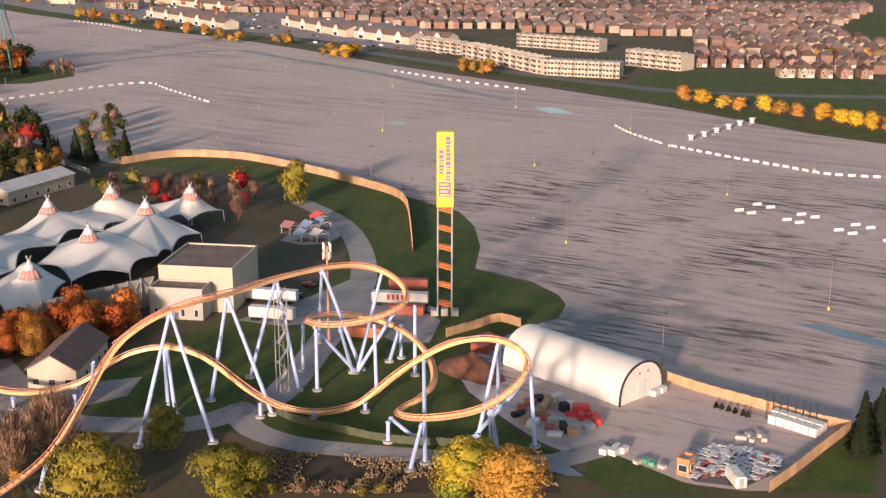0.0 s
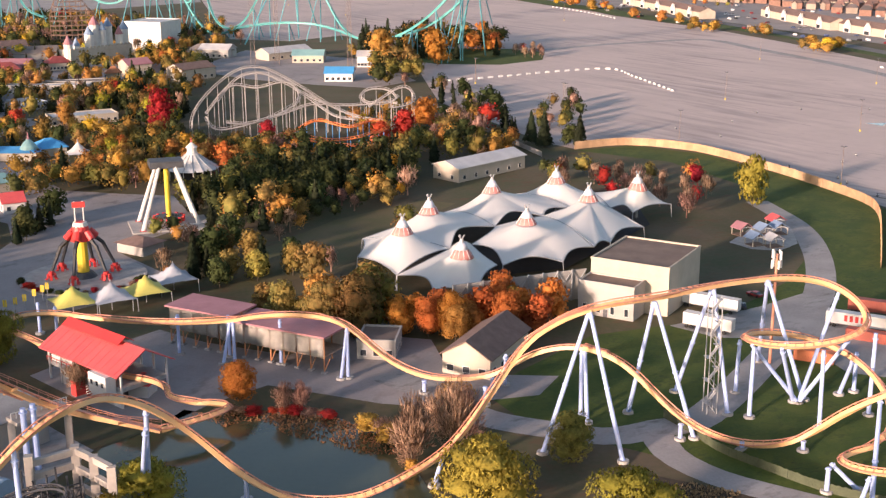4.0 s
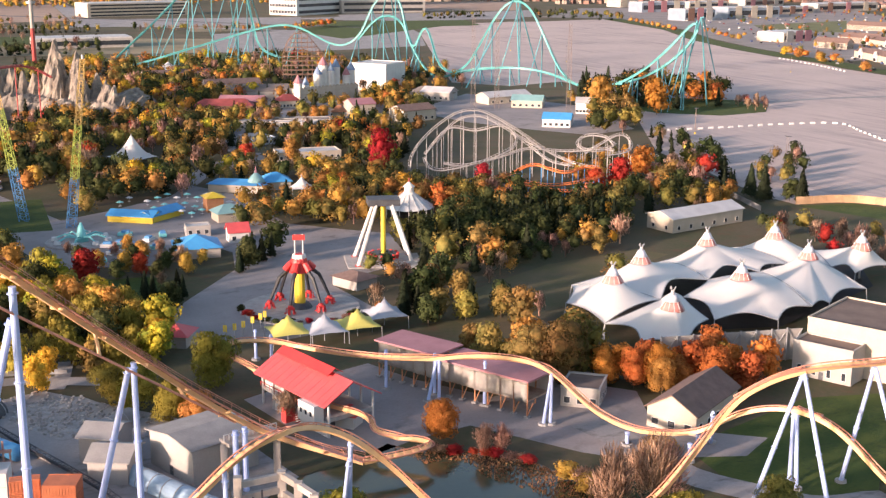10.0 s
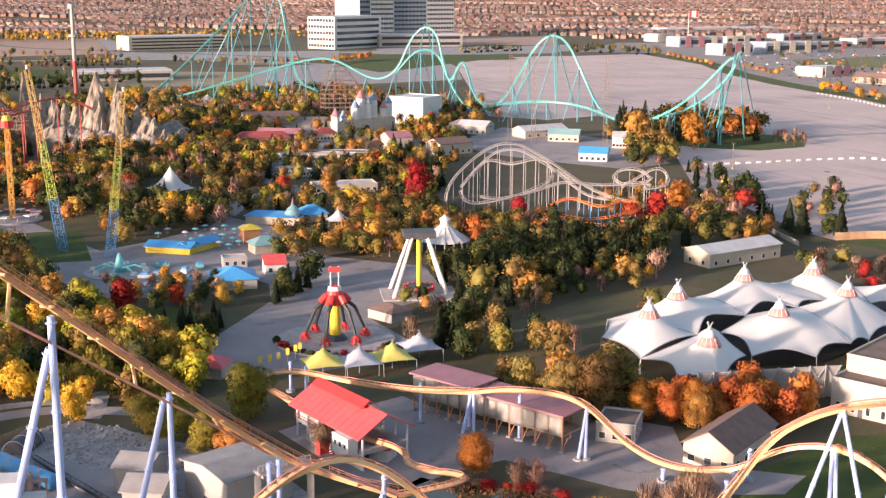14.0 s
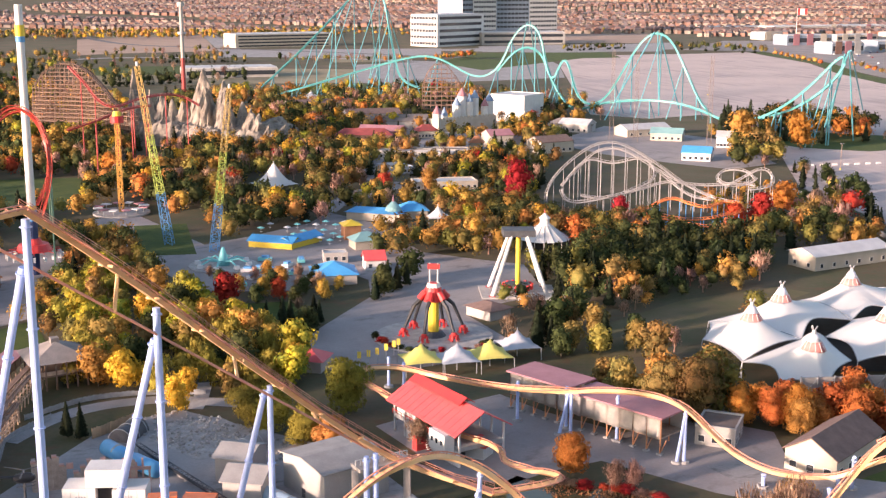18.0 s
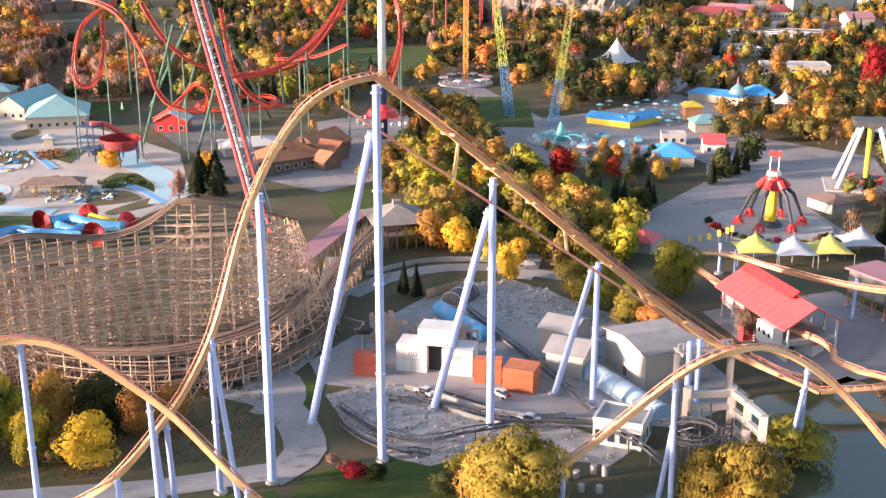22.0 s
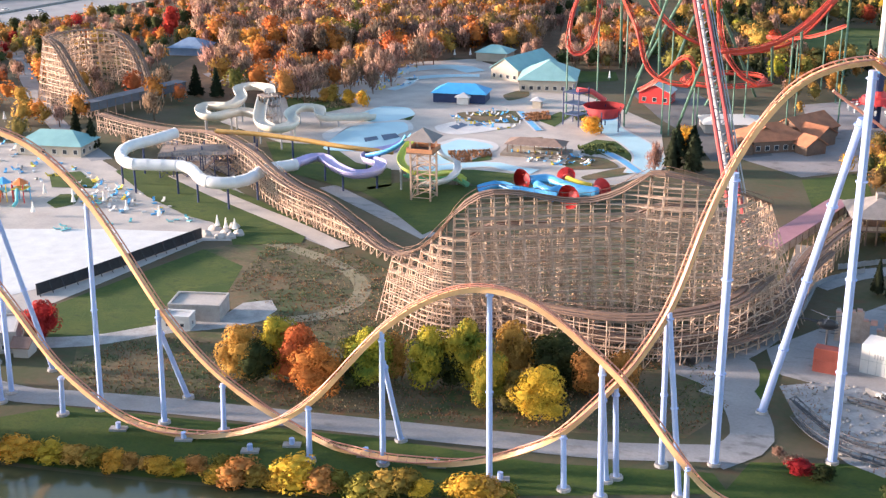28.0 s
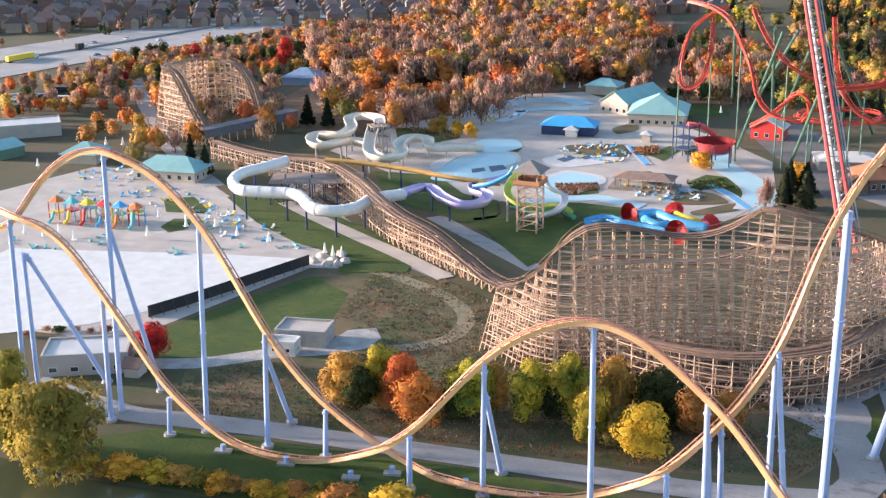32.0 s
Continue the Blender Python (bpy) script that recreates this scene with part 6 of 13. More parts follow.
# ---- white fabric storage hall ----
def storage_hall():
    a, b = Vector((166.4, 181.1, 0)), Vector((182.4, 184.1, 0))
    m, W = frame_from(a, b)
    L, H = 37.9, 9.0
    ob = thing("storage_hall", m, "white fabric barrel-vaulted storage hall with a black edge", "tent")
    def arch(y, k=1.0, n=18):
        return [Vector((W / 2 - W / 2 * k * math.cos(math.pi * i / n), y, H * k * math.sin(math.pi * i / n) ** 0.72)) for i in range(n + 1)]
    bm = bmesh.new()
    rows = []
    for j in range(25):
        dip = 0.985 if j % 3 else 1.0
        rows.append([bm.verts.new(v) for v in arch(L * j / 24, dip)])
    for r, s in zip(rows, rows[1:]):
        for i in range(18):
            bm.faces.new((r[i], r[i + 1], s[i + 1], s[i]))
    part("cover", bm, M_WHITE, ob, smooth=True)
    for y in (0, L):
        bm = bmesh.new()
        bm.faces.new([bm.verts.new(v) for v in arch(y, 0.98)])
        part("end_wall", bm, M_WHITE, ob)
    bm = bmesh.new()
    add_tube(bm, arch(-0.1, 1.01), 0.28, 6)
    part("edge_hoop", bm, M_BLACK, ob)
    d = part("door", box((W * 0.42, -0.15, 0), (W * 0.72, -0.03, 4.4)), M_WHITEP, ob)
    part("door_seam", box((W * 0.565, -0.2, 0), (W * 0.575, -0.15, 4.4)), M_STEEL, d)
    for x in (0.42, 0.62):
        part("vent", box((W * x, -0.12, 6.2), (W * x + 0.6, -0.03, 6.8)), M_STEEL, ob)
storage_hall()

# ---- tall sign tower ----
def sign_tower():
    x, y = 168.9, 260.5
    ob = thing("sign_tower", pose(x, y, 0, 0, 0, math.degrees(math.atan2(y, x)) - 90) @ Matrix.Diagonal((1, 1, 1.062, 1)), "tall lattice sign tower with a yellow vertical board", "sign")
    for sx in (-2.0, 2.0):
        for sy in (-0.9, 0.9):
            part("post", tube([(sx, sy, 0), (sx, sy, 50)], 0.26, 8), M_STEEL, ob)
    for k in range(6):
        z = 3.5 + k * 5.2
        bm = bmesh.new()
        for sy in (-0.9, 0.9):
            add_tube(bm, [(-2, sy, z), (2, sy, z - 1.0)], 0.22, 6)
            add_tube(bm, [(-2, sy, z + 0.7), (2, sy, z - 0.3)], 0.22, 6)
        add_box(bm, (-2, -0.7, z - 0.3), (2, 0.7, z - 0.1))
        part("platform", bm, M_ORANGE, ob, "orange cross platform")
    b = part("board", box((-2.35, -1.35, 30.2), (2.35, 1.35, 50.2)), M_YELLOW, ob, "yellow sign board")
    for x0, x1, z0, z1 in ((-1.7, -0.3, 39.2, 46.0), (0.2, 1.6, 37.4, 49.6)):
        z = z0
        rng = random.Random(3)
        while z < z1:
            q = min(z1, z + rng.uniform(0.6, 1.3))
            part("lettering_bar", box((x0, -1.42, z), (x1 - 0.35 * rng.random(), -1.355, q - 0.25)), M_PURPLE_SIGN, b)
            z = q
    part("emblem", box((-1.7, -1.42, 33.0), (1.6, -1.355, 37.0)), M_PURPLE_SIGN, b)
    for i in range(4):
        part("emblem_stripe", box((-1.4, -1.46, 33.3 + i * 0.95), (1.3 - 0.4 * (i % 2), -1.425, 33.7 + i * 0.95)), M_YELLOW, b)
    for i in range(3):
        part("foot_block", box((-4 + 3 * i, -1.4, 0), (-2 + 3 * i, 1.4, 1.6 + 0.4 * (i % 2))), M_FOOT, ob)
M_PURPLE_SIGN = material("violet_sign_paint", (0.22, 0.12, 0.38), (0.19, 0.10, 0.34), 2, 0.5)
sign_tower()


# ---- lamp posts, barriers and fences ----
M_LAMP = material("weathered_lamp_steel", (0.26, 0.20, 0.17), (0.18, 0.14, 0.12), 3, 0.6, 0.2)
def lamp_post(x, y, h=15.0):
    ob = thing("street_lamp", pose(x, y, 0), "tall grey lot lamp post on a yellow concrete base", "lamp post", "lot lamp posts")
    part("base", tube([(0, 0, -0.1), (0, 0, 0.9)], 0.42, 10, 0.36), M_YELLOW, ob)
    part("pole", tube([(0, 0, 0.9), (0, 0, h)], 0.13, 8, 0.08), M_LAMP, ob)
    for a in (0, 120, 240):
        bm = bmesh.new()
        c, s = math.cos(radians(a)), math.sin(radians(a))
        add_tube(bm, [(0, 0, h - 0.2), (0.9 * c, 0.9 * s, h)], 0.05, 5)
        add_box(bm, (0.5, -0.25, h - 0.05), (1.3, 0.25, h + 0.15), pose(0, 0, 0, 0, 0, a))
        part("lamp_head", bm, M_DSTEEL, ob)
    return ob


first_lamp = lamp_post(*(266.1, 204.6))
for p in [(247.6, 304.3), (319.5, 418.6), (410.9, 558.7), (191.8, 194.4), (306.0, 532.2), (284.0, 636.6), (186.1, 617.1), (212.0, 522.3), (379.1, 797.1), (395.4, 673.7), (240.6, 428.9), (349.9, 328.6), (419.3, 344.1), (165.0, 728.8), (419.8, 468.4), (331.3, 1101.8)] + [(164.5, 727.3), (186.5, 615.1), (176.1, 944.9), (258.5, 1103.4), (145.1, 1203.0), (100.9, 1332.3)]:
    copy_thing(first_lamp, pose(p[0], p[1], 0))
def barrier(x, y, turn, L=3.2):
    ob = thing("barrier_block", pose(x, y, 0.06, 0, 0, turn), "white concrete jersey barrier on the lot", "barrier", "lot barriers")
    bm = bmesh.new()
    prof = [(-0.45, 0), (0.45, 0), (0.42, 0.25), (0.18, 0.55), (0.15, 1.05), (-0.15, 1.05), (-0.18, 0.55), (-0.42, 0.25)]
    a = [bm.verts.new((-L / 2, u, v)) for u, v in prof]
    b = [bm.verts.new((L / 2, u, v)) for u, v in prof]
    for i in range(8):
        bm.faces.new((a[i], a[(i + 1) % 8], b[(i + 1) % 8], b[i]))
    bm.faces.new(a[::-1])
    bm.faces.new(b)
    part("block", bm, M_WHITEP, ob)
    part("band", box((-L / 2 + 0.3, -0.2, 0.75), (L / 2 - 0.3, 0.2, 0.9)), M_WHITE, ob)
    return ob
bar0 = barrier((404.4, 421.3)[0], (404.4, 421.3)[1], 20)
def barrier_row(pts, gap=4.6):
    path = smooth_path([(p[0], p[1], 0) for p in pts], gap)
    for a, b in zip(path, path[1:]):
        c = (a + b) / 2
        copy_thing(bar0, pose(c.x, c.y, 0.06, 0, 0, math.degrees(math.atan2(b.y - a.y, b.x - a.x))))
barrier_row([(404.4, 421.3), (407.8, 386.9), (413.1, 355.7), (417.7, 333.0), (438.2, 310.0)], 5.0)
barrier_row([(420.0, 481.6), (410.8, 456.9), (405.1, 428.4)], 5.0)
barrier_row([(147.0, 739.8), (184.7, 751.5), (226.5, 766.8), (263.9, 771.2), (266.2, 732.8), (267.6, 671.5)], 7.0)
barrier_row([(435.7, 742.1), (439.9, 700.2), (449.0, 654.7), (459.1, 614.9)], 8.0)
barrier_row([(361.5, 1248.4), (375.5, 1175.8), (382.4, 1105.5)], 8.0)
for a, b in ((1282,368), (1303,373), (1310,359), (1331,363), (1363,384), (1384,389), (1387,376), (1408,381), (1450,402), (1472,407), (1478,394), (1502,399), (1538,420), (1560,424)):
    pass
for p in [(333.8, 306.3), (334.3, 300.4), (347.1, 309.6), (347.8, 303.3), (338.0, 286.1), (338.6, 280.5), (349.0, 288.9), (349.9, 283.0), (342.0, 265.1), (342.2, 259.1), (353.4, 267.0), (354.6, 261.2), (345.0, 246.0), (355.0, 249.1)]:
    copy_thing(bar0, Matrix.LocRotScale((p[0], p[1], 0.06), Euler((0, 0, radians(-18))), (1.15, 1.0, 1.0)))


def plank_fence(pts, h, label, step=2.4, mat=None, boards=False):
    """Posts, rails and board panels along a line, each panel a part."""
    path = smooth_path([(p[0], p[1], 0) for p in pts], step)
    ob = thing("fence", pose(0, 0, 0), label, "fence")
    for i, (a, b) in enumerate(zip(path, path[1:])):
        d = b - a
        m = pose(a.x, a.y, 0, 0, 0, math.degrees(math.atan2(d.y, d.x)))
        bm = bmesh.new()
        n = 6
        front, back = [], []
        for k in range(n):
            hh = h * (1 + 0.025 * ((i * 7 + k * 3) % 5 - 2))
            dy = 0.03 * (k % 2)
            for u in (0.004, 0.996):
                x = d.length * (k + u) / n
                front.append((bm.verts.new(m @ Vector((x, dy, 0.04))), bm.verts.new(m @ Vector((x, dy, hh)))))
                back.append((bm.verts.new(m @ Vector((x, dy + 0.06, 0.04))), bm.verts.new(m @ Vector((x, dy + 0.06, hh)))))
        for f, g, f2, g2 in zip(front, back, front[1:], back[1:]):
            bm.faces.new((f[0], f2[0], f2[1], f[1]))
            bm.faces.new((g[0], g[1], g2[1], g2[0]))
            bm.faces.new((f[1], f2[1], g2[1], g[1]))
        part("fence_panel", bm, mat or M_FENCEW, ob)
        if i % 2 == 0:
            part("post", box((-0.09, -0.12, 0), (0.09, 0.1, h + 0.12), m), mat or M_FENCEW, ob)
plank_fence([(162.4, 519.5), (188.2, 523.2), (212.3, 503.2), (226.3, 458.1), (233.1, 417.1), (234.1, 397.2), (228.5, 380.1), (213.9, 353.4), (196.1, 322.5)], 3.4, "tall timber noise fence round the lawn", 3.2)
plank_fence([(186.8, 188.7), (189.2, 176.1), (194.2, 159.6), (196.9, 150.5), (200.7, 142.5)], 2.6, "orange-brown timber yard fence")
plank_fence([(200.7, 142.5), (187.9, 138.6), (173.5, 134.0), (162.3, 130.8)], 2.6, "orange-brown timber yard fence, side run")
plank_fence([(158.8, 244.0), (171.5, 246.0), (178.6, 247.2), (180.9, 240.0)], 2.6, "timber fence by the sheds", 3.0)
plank_fence([(120.8, 672.2), (131.6, 588.2), (139.5, 534.6), (143.8, 505.6)], 2.2, "grey boundary fence along the lot", 3.4, M_FOOT)
M_SCREEN = material("green_mesh_screen", (0.085, 0.10, 0.06), (0.05, 0.062, 0.035), 3, 0.8, fine=0.4)
plank_fence([(93.5, 231.5), (95.9, 223.7), (98.3, 213.1), (104.4, 202.3), (109.7, 193.7), (116.0, 187.5), (124.0, 181.5)], 1.9, "dark green mesh fence by the road", 3.0, M_SCREEN)


# ---- houses beyond the lot ----
def house(w, d, h, rise, along, wall, seed, label):
    rng = random.Random(seed)
    ob = thing("house", pose(0, 0, 0), label, "house", "suburban houses")
    bm = bmesh.new()
    add_box(bm, (-w / 2, -d / 2, -0.2), (w / 2, d / 2, h))
    part("wall", bm, wall, ob)
    bm = bmesh.new()
    hip_roof(bm, -w / 2, w / 2, -d / 2, d / 2, h + 0.01, h + rise, 0.5)
    part("roof", bm, M_HROOF, ob)
    gx = rng.choice((-0.2, 0.2)) * w
    bm = bmesh.new()
    gable_body(bm, gx - 2.6, gx + 2.6, -d / 2 - 1.6, -d / 2 - 0.005, h * 0.8, h * 0.8 + 2.4, "y")
    part("bay", bm, wall, ob)
    bm = bmesh.new()
    gable_roof(bm, gx - 2.6, gx + 2.6, -d / 2 - 1.6, -d / 2 + 1.5, h * 0.8 + 0.02, h * 0.8 + 2.45, 0.35, "y", 0.18)
    part("bay_roof", bm, M_HROOF, ob)
    part("garage_door", box((-gx * 1.1 - 2.2, -d / 2 - 0.08, 0), (-gx * 1.1 + 2.2, -d / 2 - 0.004, 2.2)), M_WHITEP, ob)
    for x in (-0.3, 0.05, 0.33):
        window(ob, x * w, -d / 2 - (1.6 if abs(x * w - gx) < 2 else 0), h * 0.55, 1.3, 1.4)
    window(ob, gx, -d / 2 - 1.6, 0.9, 1.6, 1.4)
    part("chimney", box((w * 0.3, d * 0.1, h), (w * 0.3 + 0.7, d * 0.1 + 0.7, h + rise + 0.5)), M_BRICK, ob)
    return ob


HOUSES = [house(9.5, 11, 6.0, 3.4, "x", M_BRICK, 1, "two-storey red brick house with a brown shingle roof"), house(11, 10.5, 6.2, 3.6, "x", M_STONE, 2, "two-storey pale stone house with a brown shingle roof"), house(8.5, 12, 6.2, 3.2, "y", M_BRICK, 3, "narrow brick house with a hipped shingle roof")]
EDGE = Vector((678.4 - 465.6, 490.1 - 637.3, 0)).normalized()          # along the lot's far road
DEEP = Vector((-EDGE.y, EDGE.x, 0))
if DEEP.dot(Vector((500, 600, 0))) < 0:
    DEEP = -DEEP
O_TOWN = Vector((465.6, 637.3, 0))
face_lot = math.degrees(math.atan2(DEEP.y, DEEP.x)) - 90
town_rng = random.Random(11)
SPOTS = []
for row in range(0, 30):
    for col in range(-52, 34):
        u = 52 + row * 24 + (row // 2) * 9
        if row < 2 and col < 14:
            continue
        v = col * 13.5 + (row % 3) * 3 + 40 * math.sin(row * 0.35)
        if abs(math.sin(v * 0.012 + row * 0.2)) < 0.10:
            continue
        p = O_TOWN + EDGE * v + DEEP * u
        if p.length > 1500 or p.x < 0.43 * p.y:
            continue
        if inside((p.x, p.y), [(891.8, 643.8), (877.1, 699.4), (988.8, 812.3), (1154.0, 911.5), (1241.8, 901.8)]) or inside((p.x, p.y), [(418.6, 666.4), (564.6, 577.3), (784.2, 805.2), (626.2, 996.8), (574.0, 1241.3), (517.6, 1226.8), (544.3, 1546.7), (478.7, 1729.6), (392.6, 972.0)]):
            continue
        if inside((p.x, p.y), LOT) or inside((p.x - DEEP.x * 40, p.y - DEEP.y * 40), LOT):
            continue
        SPOTS.append((p, row))
SPOTS.sort(key=lambda s: s[0].length)
first = [True, True, True]
for k, (p, row) in enumerate(SPOTS[:34]):
    i = town_rng.randrange(3)
    m = pose(p.x, p.y, 0, 0, 0, face_lot + (180 if row % 2 else 0) + town_rng.uniform(-4, 4))
    if first[i]:
        HOUSES[i].matrix_world = m
        first[i] = False
    else:
        copy_thing(HOUSES[i], m)


def joined_houses(spots):
    """The far suburb: walls and hipped roofs, joined by material."""
    wall, roof = ([], []), ([], [])
    walls2 = ([], [])
    rng = random.Random(4)
    for (x, y, z, turn, w, d, h, rise) in spots:
        c, s = math.cos(turn), math.sin(turn)
        def P(a, b, e):
            return (x + a * c - b * s, y + a * s + b * c, z + e)
        tgt = wall if rng.random() < 0.55 else walls2
        n = len(tgt[0])
        a, b = w / 2, d / 2
        tgt[0].extend([P(-a, -b, -1), P(a, -b, -1), P(a, b, -1), P(-a, b, -1), P(-a, -b, h), P(a, -b, h), P(a, b, h), P(-a, b, h)])
        tgt[1].extend([(n, n + 1, n + 5, n + 4), (n + 1, n + 2, n + 6, n + 5), (n + 2, n + 3, n + 7, n + 6), (n + 3, n, n + 4, n + 7)])
        n = len(roof[0])
        a, b = a + 0.5, b + 0.5
        k = a * 0.45
        roof[0].extend([P(-a, -b, h), P(a, -b, h), P(a, b, h), P(-a, b, h), P(-k, 0, h + rise), P(k, 0, h + rise)])
        roof[1].extend([(n, n + 1, n + 5, n + 4), (n + 2, n + 3, n + 4, n + 5), (n + 3, n, n + 4), (n + 1, n + 2, n + 5)])
        if rng.random() < 0.6:
            n = len(roof[0])
            g = w * rng.choice((-0.22, 0.22))
            roof[0].extend([P(g - 2.6, -b - 0.8, h - 0.5), P(g + 2.6, -b - 0.8, h - 0.5), P(g, -b - 0.8, h + rise * 0.6), P(g, 0, h + rise * 0.6)])
            roof[1].extend([(n, n + 2, n + 3), (n + 1, n + 3, n + 2)])
            n = len(walls2[0])
            walls2[0].extend([P(g - 2.4, -b - 0.6, -1), P(g + 2.4, -b - 0.6, -1), P(g + 2.4, -b - 0.6, h - 0.5), P(g, -b - 0.6, h + rise * 0.5), P(g - 2.4, -b - 0.6, h - 0.5), P(g - 2.4, -b + 0.6, -1), P(g - 2.4, -b + 0.6, h - 0.5)])
            walls2[1].extend([(n, n + 1, n + 2, n + 3, n + 4), (n, n + 4, n + 6, n + 5)])
    for nm, (v, f), mat, lab in (("far_house_walls", wall, M_BRICK, "brick walls of the distant suburb"), ("far_house_walls", walls2, M_STONE, "pale walls of the distant suburb"), ("far_house_roofs", roof, M_HROOF, "brown shingle roofs of the distant suburb")):
        me = bpy.data.meshes.new(nm)
        me.from_pydata(v, [], f)
        me.materials.append(mat)
        tagged(new(nm, me), lab, "houses", "", "stuff")


far_spots = [(p.x, p.y, 0, radians(face_lot) + (math.pi if row % 2 else 0), town_rng.uniform(8, 12), town_rng.uniform(9, 12), town_rng.uniform(5.5, 6.5), town_rng.uniform(2.8, 4)) for p, row in SPOTS[34:]]
for row in range(46):
    r = 2560 + row * 44 + (row // 2) * 14
    col = -1500.0 if r > 3200 else -1500.0
    while col < 1900:
        col += 17 + r * 0.0012
        turn = 0.25 * math.sin(row * 0.9)
        if (math.sin(col * 0.006 + row * 0.5) + math.sin(col * 0.0023 + row * 0.17)) < -1.15 or abs(math.sin(col * 0.004 + 1.3)) < 0.03:
            continue
        y = r + 60 * math.sin(col * 0.003 + row) - 0.03 * col
        far_spots.append((col, y, land_height(math.hypot(col, y)), turn + (math.pi if row % 2 else 0), town_rng.uniform(11, 16), town_rng.uniform(10, 14), town_rng.uniform(6, 8), town_rng.uniform(3.5, 5.5)))
for row in range(60):
    for col in range(60):
        p = O_TOWN + EDGE * (-1200 + col * 15) + DEEP * (900 + row * 26 + (row // 2) * 8)
        if 1500 < p.length < 2800 and not inside((p.x, p.y), LOT) and not inside((p.x, p.y), [(171.9, 1851.1), (222.3, 2405.4), (847.2, 2767.3), (345.1, 1111.1)]) and (p.x > 0.43 * p.y or p.length > 2480) and abs(math.sin(col * 0.21 + row * 0.13)) > 0.12:
            far_spots.append((p.x + town_rng.uniform(-2, 2), p.y, 0, radians(face_lot), town_rng.uniform(9, 13), town_rng.uniform(9, 12), 6.5, town_rng.uniform(3, 4.4)))
for row in range(9):
    for col in range(40):
        p = Vector((-759.7, 264.5) + (0,)) + Vector((0.55, 0.83, 0)) * (col * 15 - 60) + Vector((-0.83, 0.55, 0)) * (row * 24 + 75 + (row // 2) * 8)
        if abs(math.sin(col * 0.31 + row)) > 0.15:
            far_spots.append((p.x, p.y, 0, 0.98 + (math.pi if row % 2 else 0), town_rng.uniform(9, 12), town_rng.uniform(9, 12), 6.2, town_rng.uniform(3, 4)))
joined_houses(far_spots)
# trees between the houses
for k, (x, y, z, *_) in enumerate(far_spots):
    if k % (1 if math.hypot(x, y) < 900 else 2 if math.hypot(x, y) < 1300 else 4) == 0 and math.hypot(x, y) < 2300:
        far_tree(town_rng.choice(("gold", "turning", "orange", "brown", "green", "green")), x + town_rng.uniform(5, 9), y + town_rng.uniform(6, 12), town_rng.uniform(5, 9))
for p, row in SPOTS[:210:2]:
    far_tree(town_rng.choice(("gold", "turning", "orange", "yellow", "green")), p.x + 7, p.y + 7, town_rng.uniform(5, 8))
for row in range(7):
    for col in range(70):
        r = 2420 + row * 55 + 20 * math.sin(col)
        a = -0.42 + col * 0.0125 + row * 0.004
        if row < 5 or col % 2:
            far_tree(town_rng.choice(("gold", "turning", "green", "brown", "olive")), r * math.sin(a), r * math.cos(a), town_rng.uniform(9, 14), 16) if (col < 28 or row > 4) else None


# ---- terraced flats and shops along the road ----
def terrace(p, q, depth, h, bays, label):
    m, L = frame_from(p, q)
    ob = thing("apartment_building", m, label, "building")
    part("wall", box((0, 0, -0.2), (L, depth, h)), M_CREAM, ob)
    part("roof", box((0.4, 0.4, h), (L - 0.4, depth - 0.4, h + 0.15)), M_TIN, ob)
    for i in range(bays):
        x0, x1 = L * i / bays, L * (i + 1) / bays
        b = part("bay", box((x0 + 0.6, -1.3, 0), (x0 + (x1 - x0) * 0.55, -0.004, h + 0.9)), M_CREAM if i % 2 else M_STONE, ob)
        part("party_wall", box((x0 - 0.15, -0.3, h + 0.16), (x0 + 0.15, depth, h + 1.0)), M_CREAM, ob)
        for r in range(3):
            for u, y0, ww in ((0.31, -1.3, 0.36), (0.78, 0, 0.3)):
                part("window", box((x0 + (x1 - x0) * (u - ww / 2), y0 - 0.06, 1.1 + r * h / 3), (x0 + (x1 - x0) * (u + ww / 2), y0 - 0.004, 2.6 + r * h / 3)), M_GLASS, ob)
        part("balcony", box((x0 + (x1 - x0) * 0.6, -1.4, h / 3 - 0.1), (x1 - 0.3, -0.005, h / 3 + 0.9)), M_WHITEP, ob)
terrace((523.6, 782.1), (513.7, 670.7), 14, 10.5, 12, "cream three-storey terrace with a flat roof")
terrace((513.4, 667.0), (545.7, 624.6), 14, 10.5, 11, "cream three-storey terrace with balconies")
terrace((524.4, 853.5), (530.5, 797.6), 14, 9.0, 7, "cream terrace end block")
terrace((606.6, 826.5), (635.6, 754.6), 14, 10, 12, "cream rear terrace with a flat roof")
terrace((599.9, 680.6), (609.5, 632.4), 16, 11, 8, "cream corner terrace block")
for a, b, g_ in (((523.2, 1103.9), (518.9, 963.7), 4), ((524.9, 960.0), (534.3, 881.3), 3), ((547.9, 896.6), (558.9, 860.8), 2), ((445.4, 1269.2), (453.9, 1084.5), 5), ((514.0, 1461.7), (543.0, 1269.4), 4)):
    ob, L = building("shop_row", a, b, 16, 6.5, M_CREAM, M_BROWNROOF, "row of shops with white gables and a brown roof", "building", "gable", 3.5)
    for i in range(g_):
        x = L * (i + 0.5) / g_
        bm = bmesh.new()
        gable_body(bm, x - 4, x + 4, -2.0, -0.6, 6, 10.5, "y")
        part("gable_front", bm, M_WHITEP, ob)
        part("shop_window", box((x - 3, -2.08, 0.6), (x + 3, -2.004, 3.4)), M_GLASS, ob)
